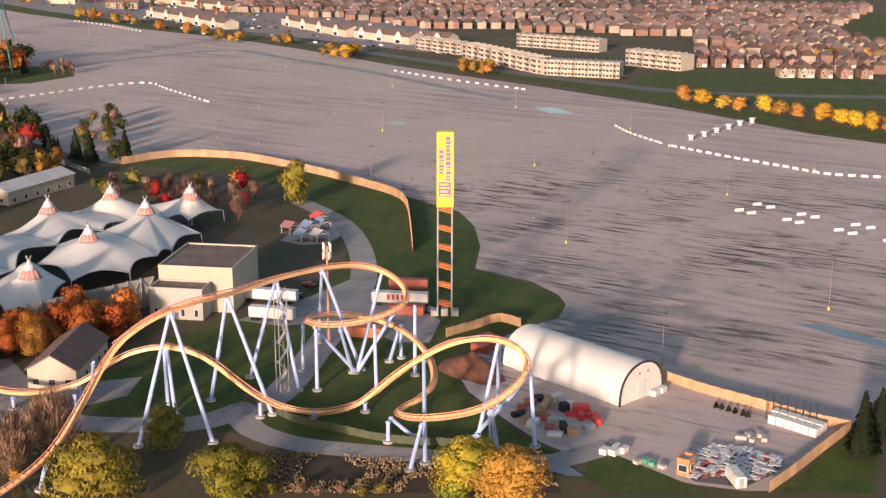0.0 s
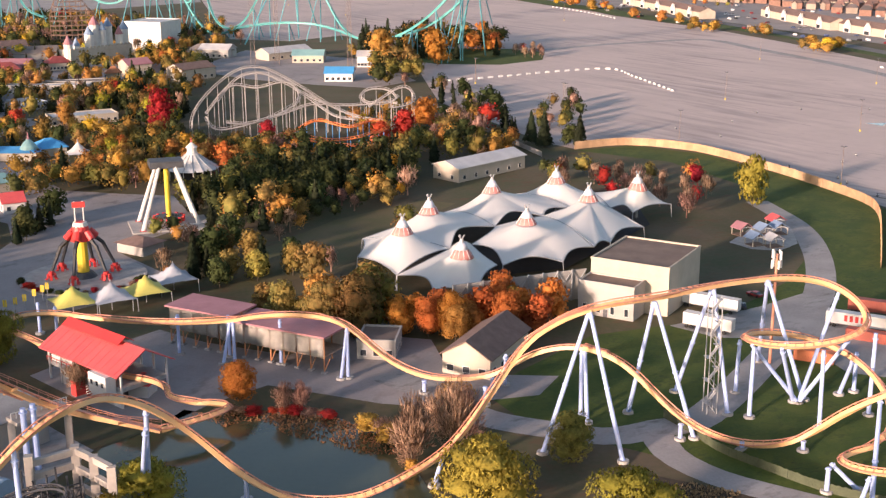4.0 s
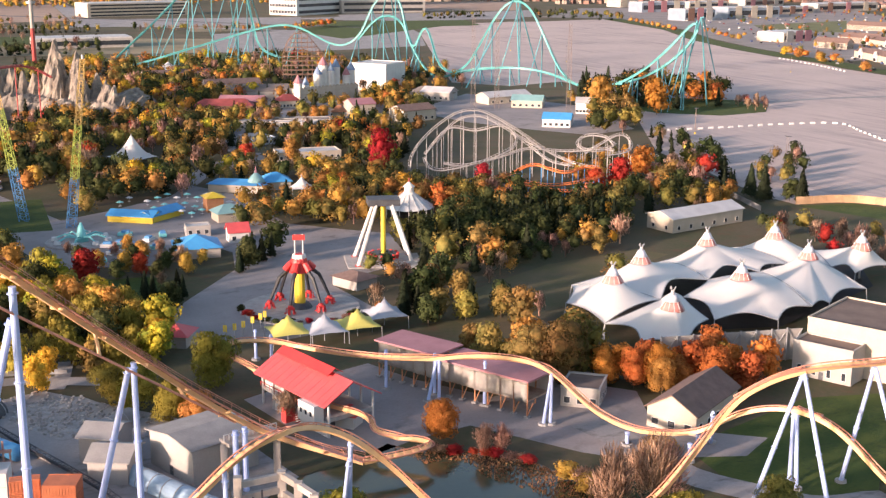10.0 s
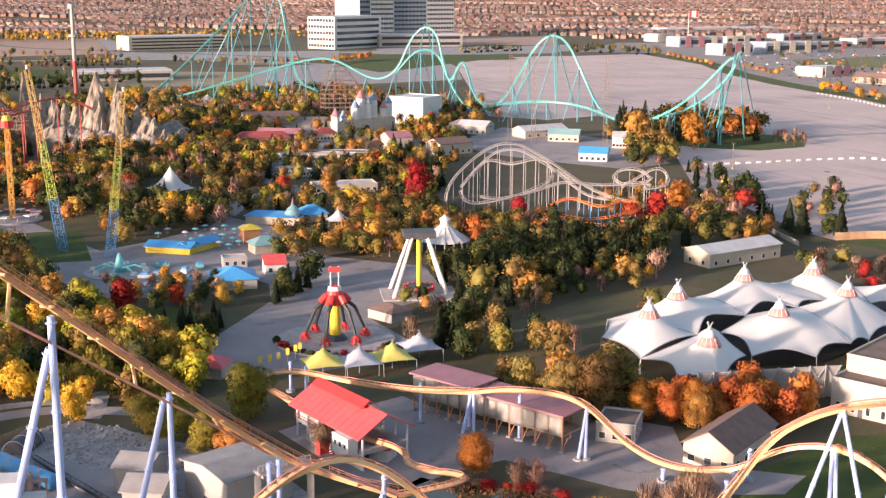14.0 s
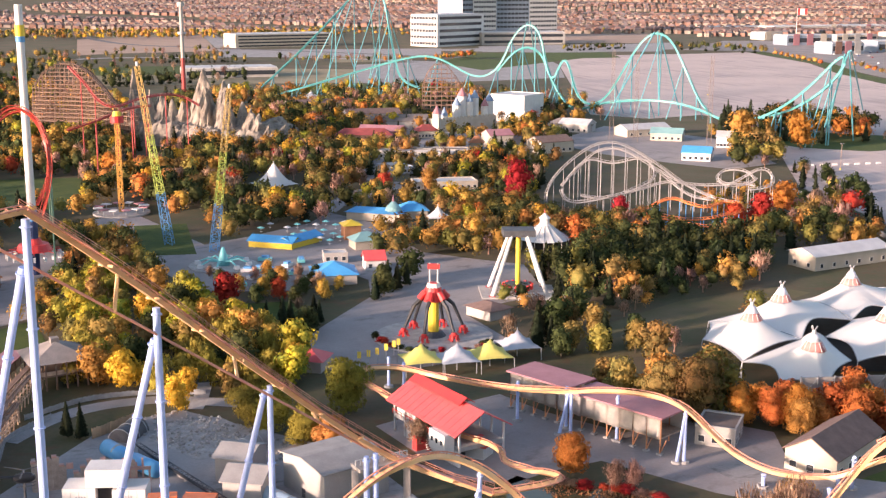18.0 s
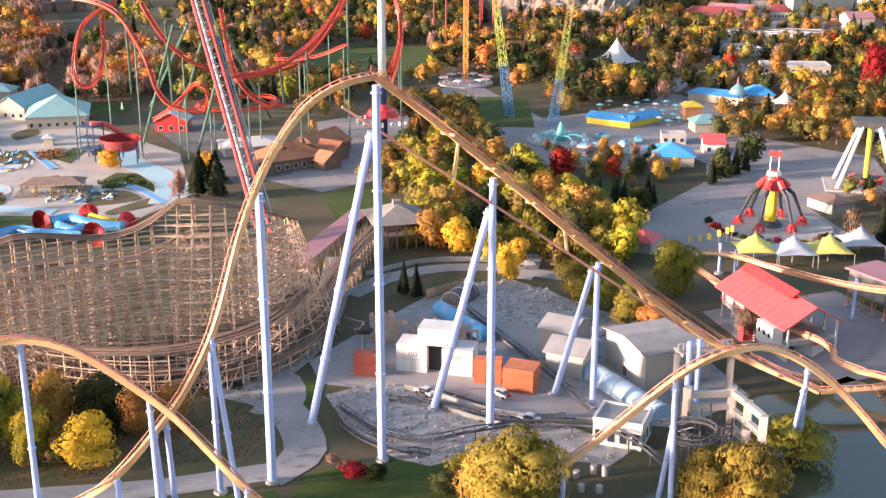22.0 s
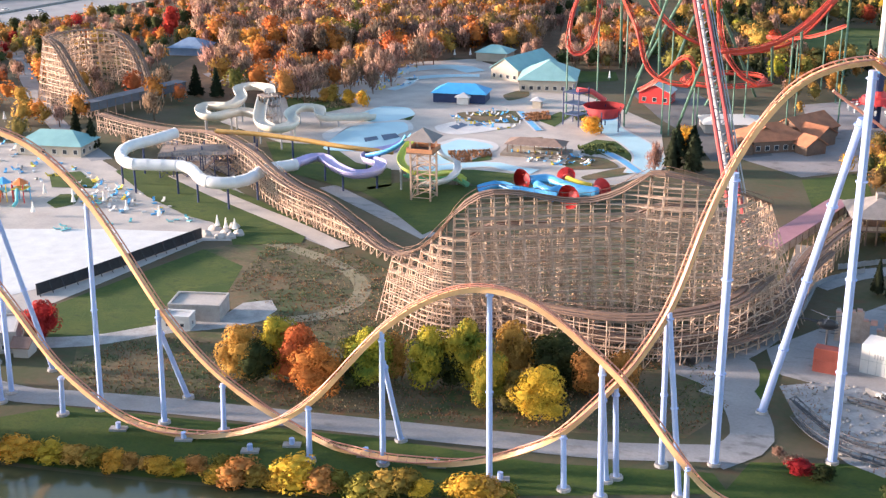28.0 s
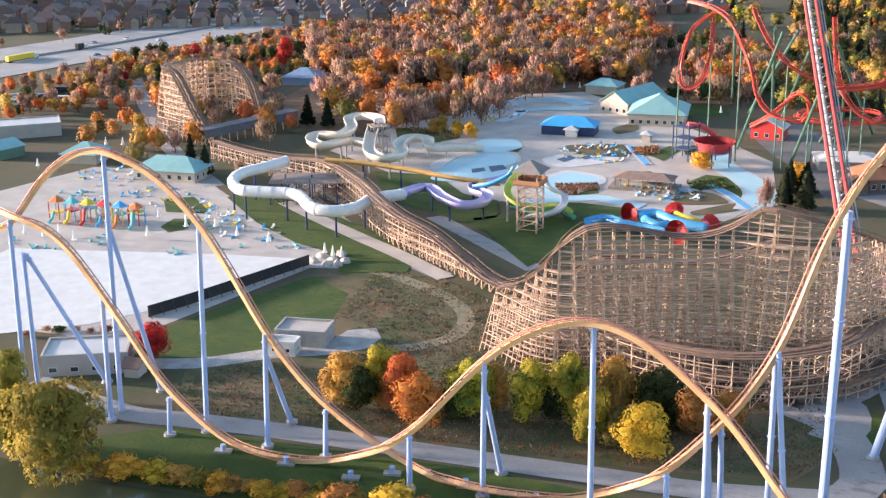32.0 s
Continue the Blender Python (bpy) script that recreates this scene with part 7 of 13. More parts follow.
# far mall, offices and the tower block
M_BLUEPANEL = material("blue_grey_cladding", (0.26, 0.31, 0.37), (0.20, 0.25, 0.31), 8, 0.4)
def block(name, p, q, depth, h, wall, label, rows, cols, dark=True):
    m, L = frame_from(p, q)
    ob = thing(name, m, label, "building")
    part("wall", box((0, 0, -0.5), (L, depth, h)), wall, ob)
    part("roof", box((1, 1, h), (L - 1, depth - 1, h + 1.2)), M_TIN, ob)
    for r in range(rows):
        z0, z1 = h * (r + 0.3) / rows, h * (r + 0.75) / rows
        if name.startswith("hospital"):
            part("window_band", box((L + 0.005, depth * 0.05, z0), (L + 0.3, depth * 0.95, z1)), M_GLASS, ob)
        part("window_band", box((L * 0.03, -0.3, z0), (L * 0.97, -0.005, z1)), M_GLASS, ob)
        for c in range(1, cols):
            if name.startswith("hospital") and r == 0:
                part("pier", box((L * c / cols - 0.5, -0.5, h * 0.02), (L * c / cols + 0.5, -0.31, h)), wall, ob)
    return ob
block("office_block", (-497.1, 1941.4), (-362.2, 2034.2), 55, 20, M_CREAM, "long low cream office block with window bands", 4, 1)
block("hospital_podium", (-233.9, 2048.9), (-187.2, 2014.2), 115, 50, M_WHITEP, "white hospital podium with rows of windows", 5, 9)
block("hospital_tower", (-168, 2305), (-150, 2330), 60, 112, M_BLUEPANEL, "tall grey hospital tower", 12, 4)
block("hospital_tower", (-150, 2326.3), (-109.2, 2356.2), 60, 122, M_WHITEP, "tall white hospital tower", 14, 9)
block("hospital_tower", (-109.2, 2356.2), (-48.8, 2388.7), 60, 112, M_BLUEPANEL, "tall blue-grey glazed hospital tower", 14, 9)
block("hospital_tower", (-48.8, 2388.7), (3.4, 2420.6), 60, 118, M_WHITEP, "tall pale hospital tower, end wing", 14, 10)
block("hospital_podium", (-120, 2085), (17.1, 2134.1), 60, 20, M_GREYWALL, "low grey hospital wing", 2, 1)
block("warehouse", (-400.0, 1334.9), (-304.6, 1372.7), 45, 10, M_GREYWALL, "long beige warehouse with a pale roof", 1, 12)
for k, (a, b) in enumerate([[(323.9, 2678.5), (462.6, 2744.2)], [(447.2, 2651.9), (714.6, 2780.9)], [(486.2, 1962.6), (579.8, 2009.3)], [(591.9, 2101.8), (679.6, 2153.5)], [(696.7, 2184.3), (828.2, 2260.1)], [(385.1, 2148.2), (466.5, 2186.9)], [(501.8, 2316.8), (583.6, 2360.7)], [(616.8, 2364.9), (707.8, 2429.3)], [(405.2, 1896.2), (457.1, 1924.3)], [(429.4, 1464.0), (474.2, 1495.1)], [(378.4, 2335.0), (414.0, 2356.6)]]):
    store = block("store_building", a, b, 55 if k < 2 else 40, 10 + 3 * (k % 3), (M_CREAM, M_GREYWALL, M_BLUEPANEL)[k % 3], "large flat-roofed store with a pale front", 1, 9 + 4 * (k % 2))
    st, L_ = random.Random(k), frame_from(a, b)[1]
    for u in range(3):
        x = L_ * (0.2 + 0.3 * u)
        part("front_panel", box((x - 6, -0.9, 0), (x + 6, -0.31, 13 + 3 * (k % 3))), (M_CREAM, M_BRICK, M_PINKROOF, M_GREYWALL)[st.randrange(4)], store)
for a, b in ([(440.9, 1388.3), (468.7, 1360.8)], [(498.9, 1469.6), (528.2, 1432.5)], [(587.5, 1712.2), (622.9, 1662.5)]):
    building("shop_row", a, b, 16, 7, M_STONE, M_BROWNROOF, "brown two-storey shop row with small gables", "building", "gable", 4.5, rows=2, cols=10)
pole_m = (404.2, 2176.6)
flag = thing("flag_pole", pose(pole_m[0], pole_m[1], 0), "very tall flag pole with a red and white flag", "flag pole")
part("pole", tube([(0, 0, 0), (0, 0, 62)], 0.6, 8, 0.35), M_WHITEP, flag)
part("flag_field", box((0.5, 0, 50), (16, 0.2, 60)), M_WHITEP, flag)
part("flag_band", box((0.5, -0.1, 50), (4.5, 0.3, 60)), M_RED, flag)
part("flag_band", box((12, -0.1, 50), (16, 0.3, 60)), M_RED, flag)
# golden street trees along the verge
for p in [(509.7, 522.9), (512.1, 510.2), (512.5, 493.5), (513.3, 482.5), (521.6, 469.6), (520.6, 457.6), (521.0, 445.0), (524.2, 431.1), (527.6, 419.8), (525.0, 407.8), (522.5, 396.3), (524.4, 386.6), (478.0, 712.3), (479.4, 695.5), (489.5, 697.3), (451.9, 865.3), (448.0, 832.6), (460.1, 840.0), (380.0, 1289.5), (384.4, 1251.8), (389.2, 1199.1), (402.4, 1115.1), (411.1, 1067.8), (420.9, 1048.4), (419.6, 1010.2), (424.7, 982.4), (449.6, 937.9)] :
    tree(town_rng.choice(("gold", "gold", "yellow")), p[0], p[1], town_rng.uniform(8, 11), town_rng.uniform(9, 12))


# ---- coaster station, long shed and service house ----
def station():
    a, b = (-36.7, 282.0, 8.5), (-19.6, 260.0, 8.5)
    m, L = frame_from(a, b)
    D = 13.0
    ob = thing("station", m, "coaster station with a bright red metal roof and white walls", "building")
    part("platform", box((0, 0.5, 3.6), (L, D - 0.5, 4.6)), M_FOOT, ob)
    bm = bmesh.new()
    gable_roof(bm, 0, L, 0, D, 8.3, 12.0, 1.2, "x", 0.3)
    r = part("roof", bm, M_REDROOF, ob, "bright red metal roof")
    bm = bmesh.new()
    gable_roof(bm, 0.5, L * 0.78, D * 0.36, D * 0.64, 12.2, 13.4, 0.3, "x", 0.2)
    part("clerestory", bm, M_RED, r)
    for i in range(12):
        x = -1 + (L + 2) * (i + 0.5) / 12
        bm = bmesh.new()
        add_box(bm, (x - 0.06, -1.2, 8.3 - 0.68 + 0.24), (x + 0.06, -1.1, 8.3 - 0.5))
        for y0, z0, y1, z1 in ((-1.2, 7.95, D / 2 - 1.9, 11.22),):
            add_tube(bm, [(x, y0, z0), (x, y1, z1)], 0.07, 4)
        part("roof_seam", bm, M_REDROOF, r)
    for i in range(7):
        for y in (0.4, D - 0.6):
            part("post", box((L * i / 6 - 0.2, y, 0), (L * i / 6 + 0.2, y + 0.4, 8.4)), M_WHITEP, ob)
    part("wall", box((0.5, 0.9, 4.6), (L * 0.42, 1.15, 6.0)), M_WHITEP, ob)
    part("wall", box((L * 0.2, 0.3, 0.0), (L * 1.0, 0.6, 3.6)), M_WHITEP, ob)
    c = part("control_cabin", box((L * 0.72, -2.4, 3.2), (L * 0.95, 0.2, 7.6)), M_WHITEP, ob, "white control cabin")
    for i in range(3):
        window(c, L * (0.765 + i * 0.07), -2.4, 5.0, 0.9, 1.1)
    part("stair", box((L * 0.45, -2.2, 0.0), (L * 0.52, 0.3, 3.4)), M_RED, ob, "red steel stair")
    for i in range(9):
        part("tread", box((L * 0.52 + i * 0.5, -1.6, 3.2 - i * 0.36), (L * 0.52 + i * 0.5 + 0.45, -0.3, 3.3 - i * 0.36)), M_RED, ob)
    for i in range(14):
        part("baluster", box((L * i / 14, -0.1, 4.6), (L * i / 14 + 0.08, 0.0, 5.7)), M_RED, ob)
    part("handrail", box((0, -0.12, 5.7), (L * 0.7, 0.02, 5.82)), M_RED, ob)
station()
building("ticket_booth", (-18.2, 266.9), (-14.0, 265.1), 5, 3.2, M_WHITEP, M_REDROOF, "small booth with a red hipped roof over the water", "booth", "hip", 1.8)


def long_shed():
    a, b = (-9.1, 301.2), (25.9, 272.3)
    m, L = frame_from(a, b)
    D, n = 9.0, 12
    ob = thing("maintenance_shed", m, "long raised train shed with a faded maroon roof and white tarpaulins", "shed")
    part("roof", box((-0.8, -1.0, 9.6), (L * 0.42, D + 1, 10.0)), M_PINKROOF, ob, "faded maroon roof")
    part("roof", box((L * 0.42 + 0.05, -1.0, 8.8), (L + 0.8, D + 1, 9.2)), M_PINKROOF, ob, "faded maroon roof")
    for i in range(n + 1):
        for y in (0, D):
            part("post", tube([(L * i / n, y, 0), (L * i / n, y, 8.8)], 0.2, 6), M_ORANGE_TIMBER, ob)
        bm = bmesh.new()
        add_tube(bm, [(L * i / n, 0, 0.4), (L * i / n + 1.6, 0, 3.9)], 0.12, 5)
        part("brace", bm, M_ORANGE_TIMBER, ob)
        part("plinth", box((L * i / n - 0.6, -0.6, 0), (L * i / n + 0.6, 0.6, 0.5)), M_FOOT, ob)
    part("floor_deck", box((0, 0, 3.7), (L, D, 4.05)), M_WOOD, ob)
    rng = random.Random(8)
    for i in range(n):
        bm = bmesh.new()
        x0, x1 = L * i / n, L * (i + 1) / n
        zt, zb = (9.3 if i < 5 else 8.7), 4.1 - rng.uniform(0, 0.6)
        cols = []
        for k in range(7):
            u = x0 + (x1 - x0) * k / 6
            cols.append([bm.verts.new((u, -0.25 - 0.22 * math.sin(k * 1.9 + i) * (1 - j / 5) - rng.uniform(0, 0.08), zb + (zt - zb) * j / 5)) for j in range(6)])
        for c, d in zip(cols, cols[1:]):
            for j in range(5):
                bm.faces.new((c[j], d[j], d[j + 1], c[j + 1]))
        bmesh.ops.solidify(bm, geom=bm.faces[:], thickness=0.04)
        part("tarpaulin", bm, M_TARP, ob, smooth=True)
    part("back_wall", box((0, D, 4.05), (L, D + 0.15, 8.8)), M_GREYWALL, ob)
M_ORANGE_TIMBER = material("orange_stained_timber", (0.50, 0.24, 0.12), (0.40, 0.18, 0.09), 2, 0.8)
M_TARP = material("white_tarpaulin", (0.68, 0.64, 0.58), (0.52, 0.48, 0.44), 2.5, 0.5, bump=0.4, fine=0.9)
long_shed()
building("service_house", (52.8, 267.1), (62.5, 260.0), 24, 5.0, M_CREAM, M_BROWNROOF, "cream service house with a brown shingle gable roof", "house", "gable", 3.6, "y", rows=1, cols=3, wsize=(1.6, 1.4), door=True)
building("utility_block", (34.5, 280.0), (43.4, 277.2), 11, 4.6, M_GREYWALL, M_FLATROOF, "low grey utility block with a flat roof", "building", rows=1, cols=3)
building("white_roof_shed", (98.4, 463.9), (130.7, 485.6), 14, 5.5, M_CREAM, M_TIN, "long shed with a pale tin roof", "shed", "gable", 2.2, rows=1, cols=6)


# ---- shade sails ----
def shade_sail(x, y, size, tip, mat, label):
    ob = thing("shade_sail", pose(x, y, 0, 0, 0, 20), label, "canopy", "shade sails")
    bm = bmesh.new()
    n = 8
    g = [[None] * (n + 1) for _ in range(n + 1)]
    for i in range(n + 1):
        for j in range(n + 1):
            u, v = 2 * i / n - 1, 2 * j / n - 1
            r = max(abs(u), abs(v))
            pull = 1 - 0.12 * (1 - min(abs(u), abs(v))) * r
            g[i][j] = bm.verts.new((u * size / 2 * pull, v * size / 2 * pull, 3.6 + (tip - 3.6) * (1 - r) ** 1.6))
    for i in range(n):
        for j in range(n):
            bm.faces.new((g[i][j], g[i + 1][j], g[i + 1][j + 1], g[i][j + 1]))
    part("fabric", bm, mat, ob, smooth=True)
    part("mast", tube([(0, 0, 0), (0, 0, tip + 0.4)], 0.14, 8), M_STEEL, ob)
    for sx in (-1, 1):
        for sy in (-1, 1):
            part("post", tube([(sx * size * 0.5, sy * size * 0.5, 0), (sx * size * 0.49, sy * size * 0.49, 3.6)], 0.12, 8), M_STEEL, ob)
M_SAILY = material("yellow_green_fabric", (0.62, 0.56, 0.14), (0.54, 0.48, 0.12), 4, 0.7)
M_SAILG = material("grey_blue_fabric", (0.44, 0.46, 0.50), (0.37, 0.39, 0.43), 4, 0.7)
for k, p in enumerate([(-35.0, 329.7), (-25.1, 331.3), (-16.2, 335.9), (-8.9, 346.1)]):
    shade_sail(p[0], p[1], 11.0, 8.0, M_SAILG if k % 2 else M_SAILY, "grey-blue peaked shade sail" if k % 2 else "yellow-green peaked shade sail")
for p in [(-52.5, 331.3), (-50.1, 333.0), (-48.0, 335.3), (-46.0, 339.6), (-44.2, 343.0), (-43.2, 345.3)]:
    ob = thing("banner_post", pose(p[0], p[1], 0), "bright yellow banner post by the queue", "post", "banner posts")
    part("post", tube([(0, 0, 0), (0, 0, 4.6)], 0.1, 6), M_STEEL, ob)
    part("banner", box((-0.5, -0.06, 2.6), (0.5, 0.06, 4.5)), M_YELLOW, ob)


# ---- fair rides ----
def hammer_ride():
    x, y = (-34.7, 363.3)
    ob = thing("swinging_arm_ride", pose(x, y, 0), "red, yellow and black jumping-arm thrill ride at rest", "ride")
    part("paved_disc", tube([(0, 0, 0.08), (0, 0, 0.3)], 17.5, 40), M_PAVE, ob)
    part("kerb", tube([(0, 0, 0.05), (0, 0, 0.5)], 18.2, 40, 18.0), M_FOOT, ob)
    bm = bmesh.new()
    add_tube(bm, [(0, 0, 0.3), (0, 0, 2)], 4.0, 16, 2.6)
    part("base", bm, M_DSTEEL, ob)
    part("tower", tube([(0, 0, 2), (0, 0, 14)], 1.7, 12, 1.5), M_YELLOW, ob)
    bm = bmesh.new()
    add_tube(bm, [(0, 0, 11.5), (0, 0, 15.5), (0, 0, 17)], 3.2, 14, 1.4)
    part("cap", bm, M_RED, ob)
    part("white_hub", tube([(0, 0, 14.4), (0, 0, 16.9)], 2.5, 12, 1.9), M_WHITEP, ob)
    for sx in (-1.2, 1.2):
        part("mast", tube([(sx, 0, 16.5), (sx, 0, 23)], 0.2, 6), M_WHITEP, ob)
    part("top_sign", box((-1.8, -0.4, 21.2), (1.8, 0.4, 22.8)), M_RED, ob)
    for i in range(6):
        a = i * math.pi / 3 + 0.3
        c, s = math.cos(a), math.sin(a)
        arm = part("arm", tube([(2.2 * c, 2.2 * s, 13.5), (6.0 * c, 6.0 * s, 10.2), (9.0 * c, 9.0 * s, 3.4)], 0.75, 6, 0.45), M_BLACK, ob, "black swinging arm")
        part("cuff", tube([(2.6 * c, 2.6 * s, 14.2), (4.4 * c, 4.4 * s, 12.2)], 1.0, 8), M_RED, arm)
        gnd = part("gondola", tube([(9.2 * c, 9.2 * s, 2.2), (9.2 * c, 9.2 * s, 3.3)], 0.8, 10), M_RED, ob, "red gondola with seats")
        for k in range(5):
            q = a + k * 1.2566
            mm = pose(9.2 * c + 1.5 * math.cos(q), 9.2 * s + 1.5 * math.sin(q), 0, 0, 0, math.degrees(q))
            bm = bmesh.new()
            add_box(bm, (-0.35, -0.4, 1.0), (0.35, 0.4, 1.25), mm)
            add_box(bm, (-0.4, -0.4, 1.25), (-0.15, 0.4, 2.5), mm)
            add_tube(bm, [mm @ Vector((-0.2, 0, 2.5)), mm @ Vector((-1.2, 0, 2.8))], 0.12, 5)
            part("seat", bm, M_RED, gnd)
hammer_ride()


def pendulum_ride():
    x, y = (-11.0, 420.8)
    ob = thing("pendulum_ride", pose(x, y, 0, 0, 0, 8), "pendulum ride with white legs and a yellow arm at rest", "ride")
    for sx in (-1, 1):
        for sy in (-1, 1):
            part("leg", tube([(sx * 9.5, sy * 7, 0), (sx * 2.6, sy * 3.4, 21)], 0.75, 8, 0.6), M_WHITEP, ob)
            part("foot", box((sx * 9.5 - 1, sy * 7 - 1, 0), (sx * 9.5 + 1, sy * 7 + 1, 0.7)), M_RED, ob)
    part("axle_housing", box((-5.5, -4, 20.4), (5.5, 4, 22.6)), M_DSTEEL, ob)
    part("pendulum", tube([(0, 0, 21), (0, 0, 3.2)], 0.85, 10), M_YELLOW, ob, "yellow pendulum arm")
    bm = bmesh.new()
    add_tube(bm, [(0, 0, 2.2), (0, 0, 3.2)], 4.6, 20)
    part("wheel", bm, M_DSTEEL, ob)
    for i in range(14):
        a = 2 * math.pi * i / 14
        part("seat", box((-0.4, -0.4, 1.6), (0.4, 0.4, 3.4), pose(5.0 * math.cos(a), 5.0 * math.sin(a), 0, 0, 0, math.degrees(a))), M_RED, ob)
    part("deck", box((-13, -9, -0.05), (13, 9, 0.55)), M_FOOT, ob)
    part("front_wall", box((-1, -11, 0), (15, -10.5, 2.6)), M_WHITEP, ob)
pendulum_ride()


def carousel():
    x, y = (-2.5, 495.4)
    ob = thing("carousel_pavilion", pose(x, y, 0), "white round carousel pavilion with a cupola", "pavilion")
    bm = bmesh.new()
    add_tube(bm, [(0, 0, 4.2), (0, 0, 6.6), (0, 0, 9.6), (0, 0, 10.4)], 10.5, 16)
    for v in bm.verts:
        k = {4.2: 1.0, 6.6: 0.62, 9.6: 0.24, 10.4: 0.2}[round(v.co.z, 1)]
        v.co.x *= k
        v.co.y *= k
    part("roof", bm, M_WHITEP, ob)
    for i in range(16):
        a = 2 * math.pi * i / 16
        part("roof_rib", tube([(10.6 * math.cos(a), 10.6 * math.sin(a), 4.25), (6.6 * math.cos(a), 6.6 * math.sin(a), 6.7), (2.6 * math.cos(a), 2.6 * math.sin(a), 9.7)], 0.1, 4), M_STEEL, ob)
        part("post", tube([(9.8 * math.cos(a), 9.8 * math.sin(a), 0), (9.8 * math.cos(a), 9.8 * math.sin(a), 4.3)], 0.16, 6), M_WHITEP, ob)
    part("cupola", tube([(0, 0, 10.3), (0, 0, 12.4)], 1.9, 12), M_WHITEP, ob)
    part("cupola_roof", tube([(0, 0, 12.4), (0, 0, 14.4)], 2.5, 12, 0.25), M_WHITEP, ob)
    part("finial", tube([(0, 0, 14.3), (0, 0, 16.2)], 0.3, 8, 0.1), M_REDROOF, ob)
    # near-black drum fills the open pavilion, painting the shade inside it
    part("inner_drum", tube([(0, 0, 0), (0, 0, 4.6)], 6.0, 16), M_DARK, ob)
carousel()


def lattice(bm, a, b, w0, w1, n, r=0.14):
    """A square truss from a to b with ring frames and diagonals."""
    a, b = Vector(a), Vector(b)
    d = (b - a).normalized()
    s = d.orthogonal().normalized() if abs(d.z) < 0.9 else Vector((1, 0, 0)) - d * d.x
    s.normalize()
    t = d.cross(s)
    rings = []
    for k in range(n + 1):
        w = w0 + (w1 - w0) * k / n
        c = a.lerp(b, k / n)
        rings.append([c + s * w * x / 2 + t * w * y / 2 for x, y in ((-1, -1), (1, -1), (1, 1), (-1, 1))])
    for i in range(4):
        add_tube(bm, [rings[0][i], rings[-1][i]], r * 1.4, 5)
    for k in range(n):
        for i in range(4):
            add_tube(bm, [rings[k][i], rings[k][(i + 1) % 4]], r, 4, caps=False)
            add_tube(bm, [rings[k][i], rings[k + 1][(i + 1) % 4]] if k % 2 else [rings[k][(i + 1) % 4], rings[k + 1][i]], r, 4, caps=False)


def catapult_mast(foot, top, label):
    ob = thing("catapult_mast", pose(0, 0, 0), label, "ride", "catapult masts")
    f, t = Vector((foot[0], foot[1], 0)), Vector(top)
    cuts = (0, 0.30, 0.62, 1.0)
    for k, mat, lb in ((0, M_SKYSTEEL, "blue lower lattice"), (1, M_LIME, "lime middle lattice"), (2, M_MASTY, "faded yellow upper lattice")):
        bm = bmesh.new()
        lattice(bm, f.lerp(t, cuts[k]), f.lerp(t, cuts[k + 1]), 3.2 - 1.6 * cuts[k], 3.2 - 1.6 * cuts[k + 1], 9, 0.085)
        part("truss", bm, mat, ob, lb)
    part("top_beacon", tube([t, t + Vector((0, 0, 1.6))], 0.5, 8), M_WHITEP, ob)
M_SKYSTEEL = material("blue_lattice_paint", (0.10, 0.30, 0.55), (0.08, 0.25, 0.48), 3, 0.5)
M_MASTY = material("faded_yellow_lattice", (0.62, 0.42, 0.14), (0.54, 0.36, 0.12), 3, 0.5)
M_LIME = material("lime_lattice_paint", (0.50, 0.58, 0.12), (0.42, 0.50, 0.10), 3, 0.5)
catapult_mast((-133.1, 475.6), (-124.6, 474.9, 64.8), "tall leaning catapult mast, yellow over blue lattice")
catapult_mast((-154.6, 487.0), (-161.9, 478.3, 72.8), "tall leaning catapult mast beside its twin")
def drop_mast():
    x, y, z = (-197.4, 552.2, 45.5)
    ob = thing("swing_mast", pose(x, y, 0), "orange lattice mast with a red crown", "ride")
    bm = bmesh.new()
    lattice(bm, (0, 0, 1), (0, 0, z), 1.8, 1.8, 18, 0.12)
    part("truss", bm, M_SAILO, ob)
    part("crown", tube([(0, 0, z - 3.5), (0, 0, z - 0.5)], 3.0, 12), M_RED, ob)
    part("crown_top", tube([(0, 0, z - 0.5), (0, 0, z + 1.6)], 2.3, 12, 1.6), M_YELLOW, ob)
    part("deck", tube([(0, 0, 0), (0, 0, 0.8)], 13, 24), M_FOOT, ob)
    for i in range(12):
        a = i * math.pi / 6
        c, s = math.cos(a), math.sin(a)
        part("canopy", box((-2.0, -1.6, 3.0), (2.0, 1.6, 3.4), pose(10.5 * c, 10.5 * s, 0, 0, 0, math.degrees(a))), M_WHITEP if i % 2 else M_PINKROOF, ob)
        part("seat_frame", tube([(10.5 * c, 10.5 * s, 0.8), (10.5 * c, 10.5 * s, 3.1)], 0.2, 6), M_STEEL, ob)
M_SAILO = material("orange_lattice_paint", (0.68, 0.36, 0.08), (0.58, 0.30, 0.07), 3, 0.5)
drop_mast()
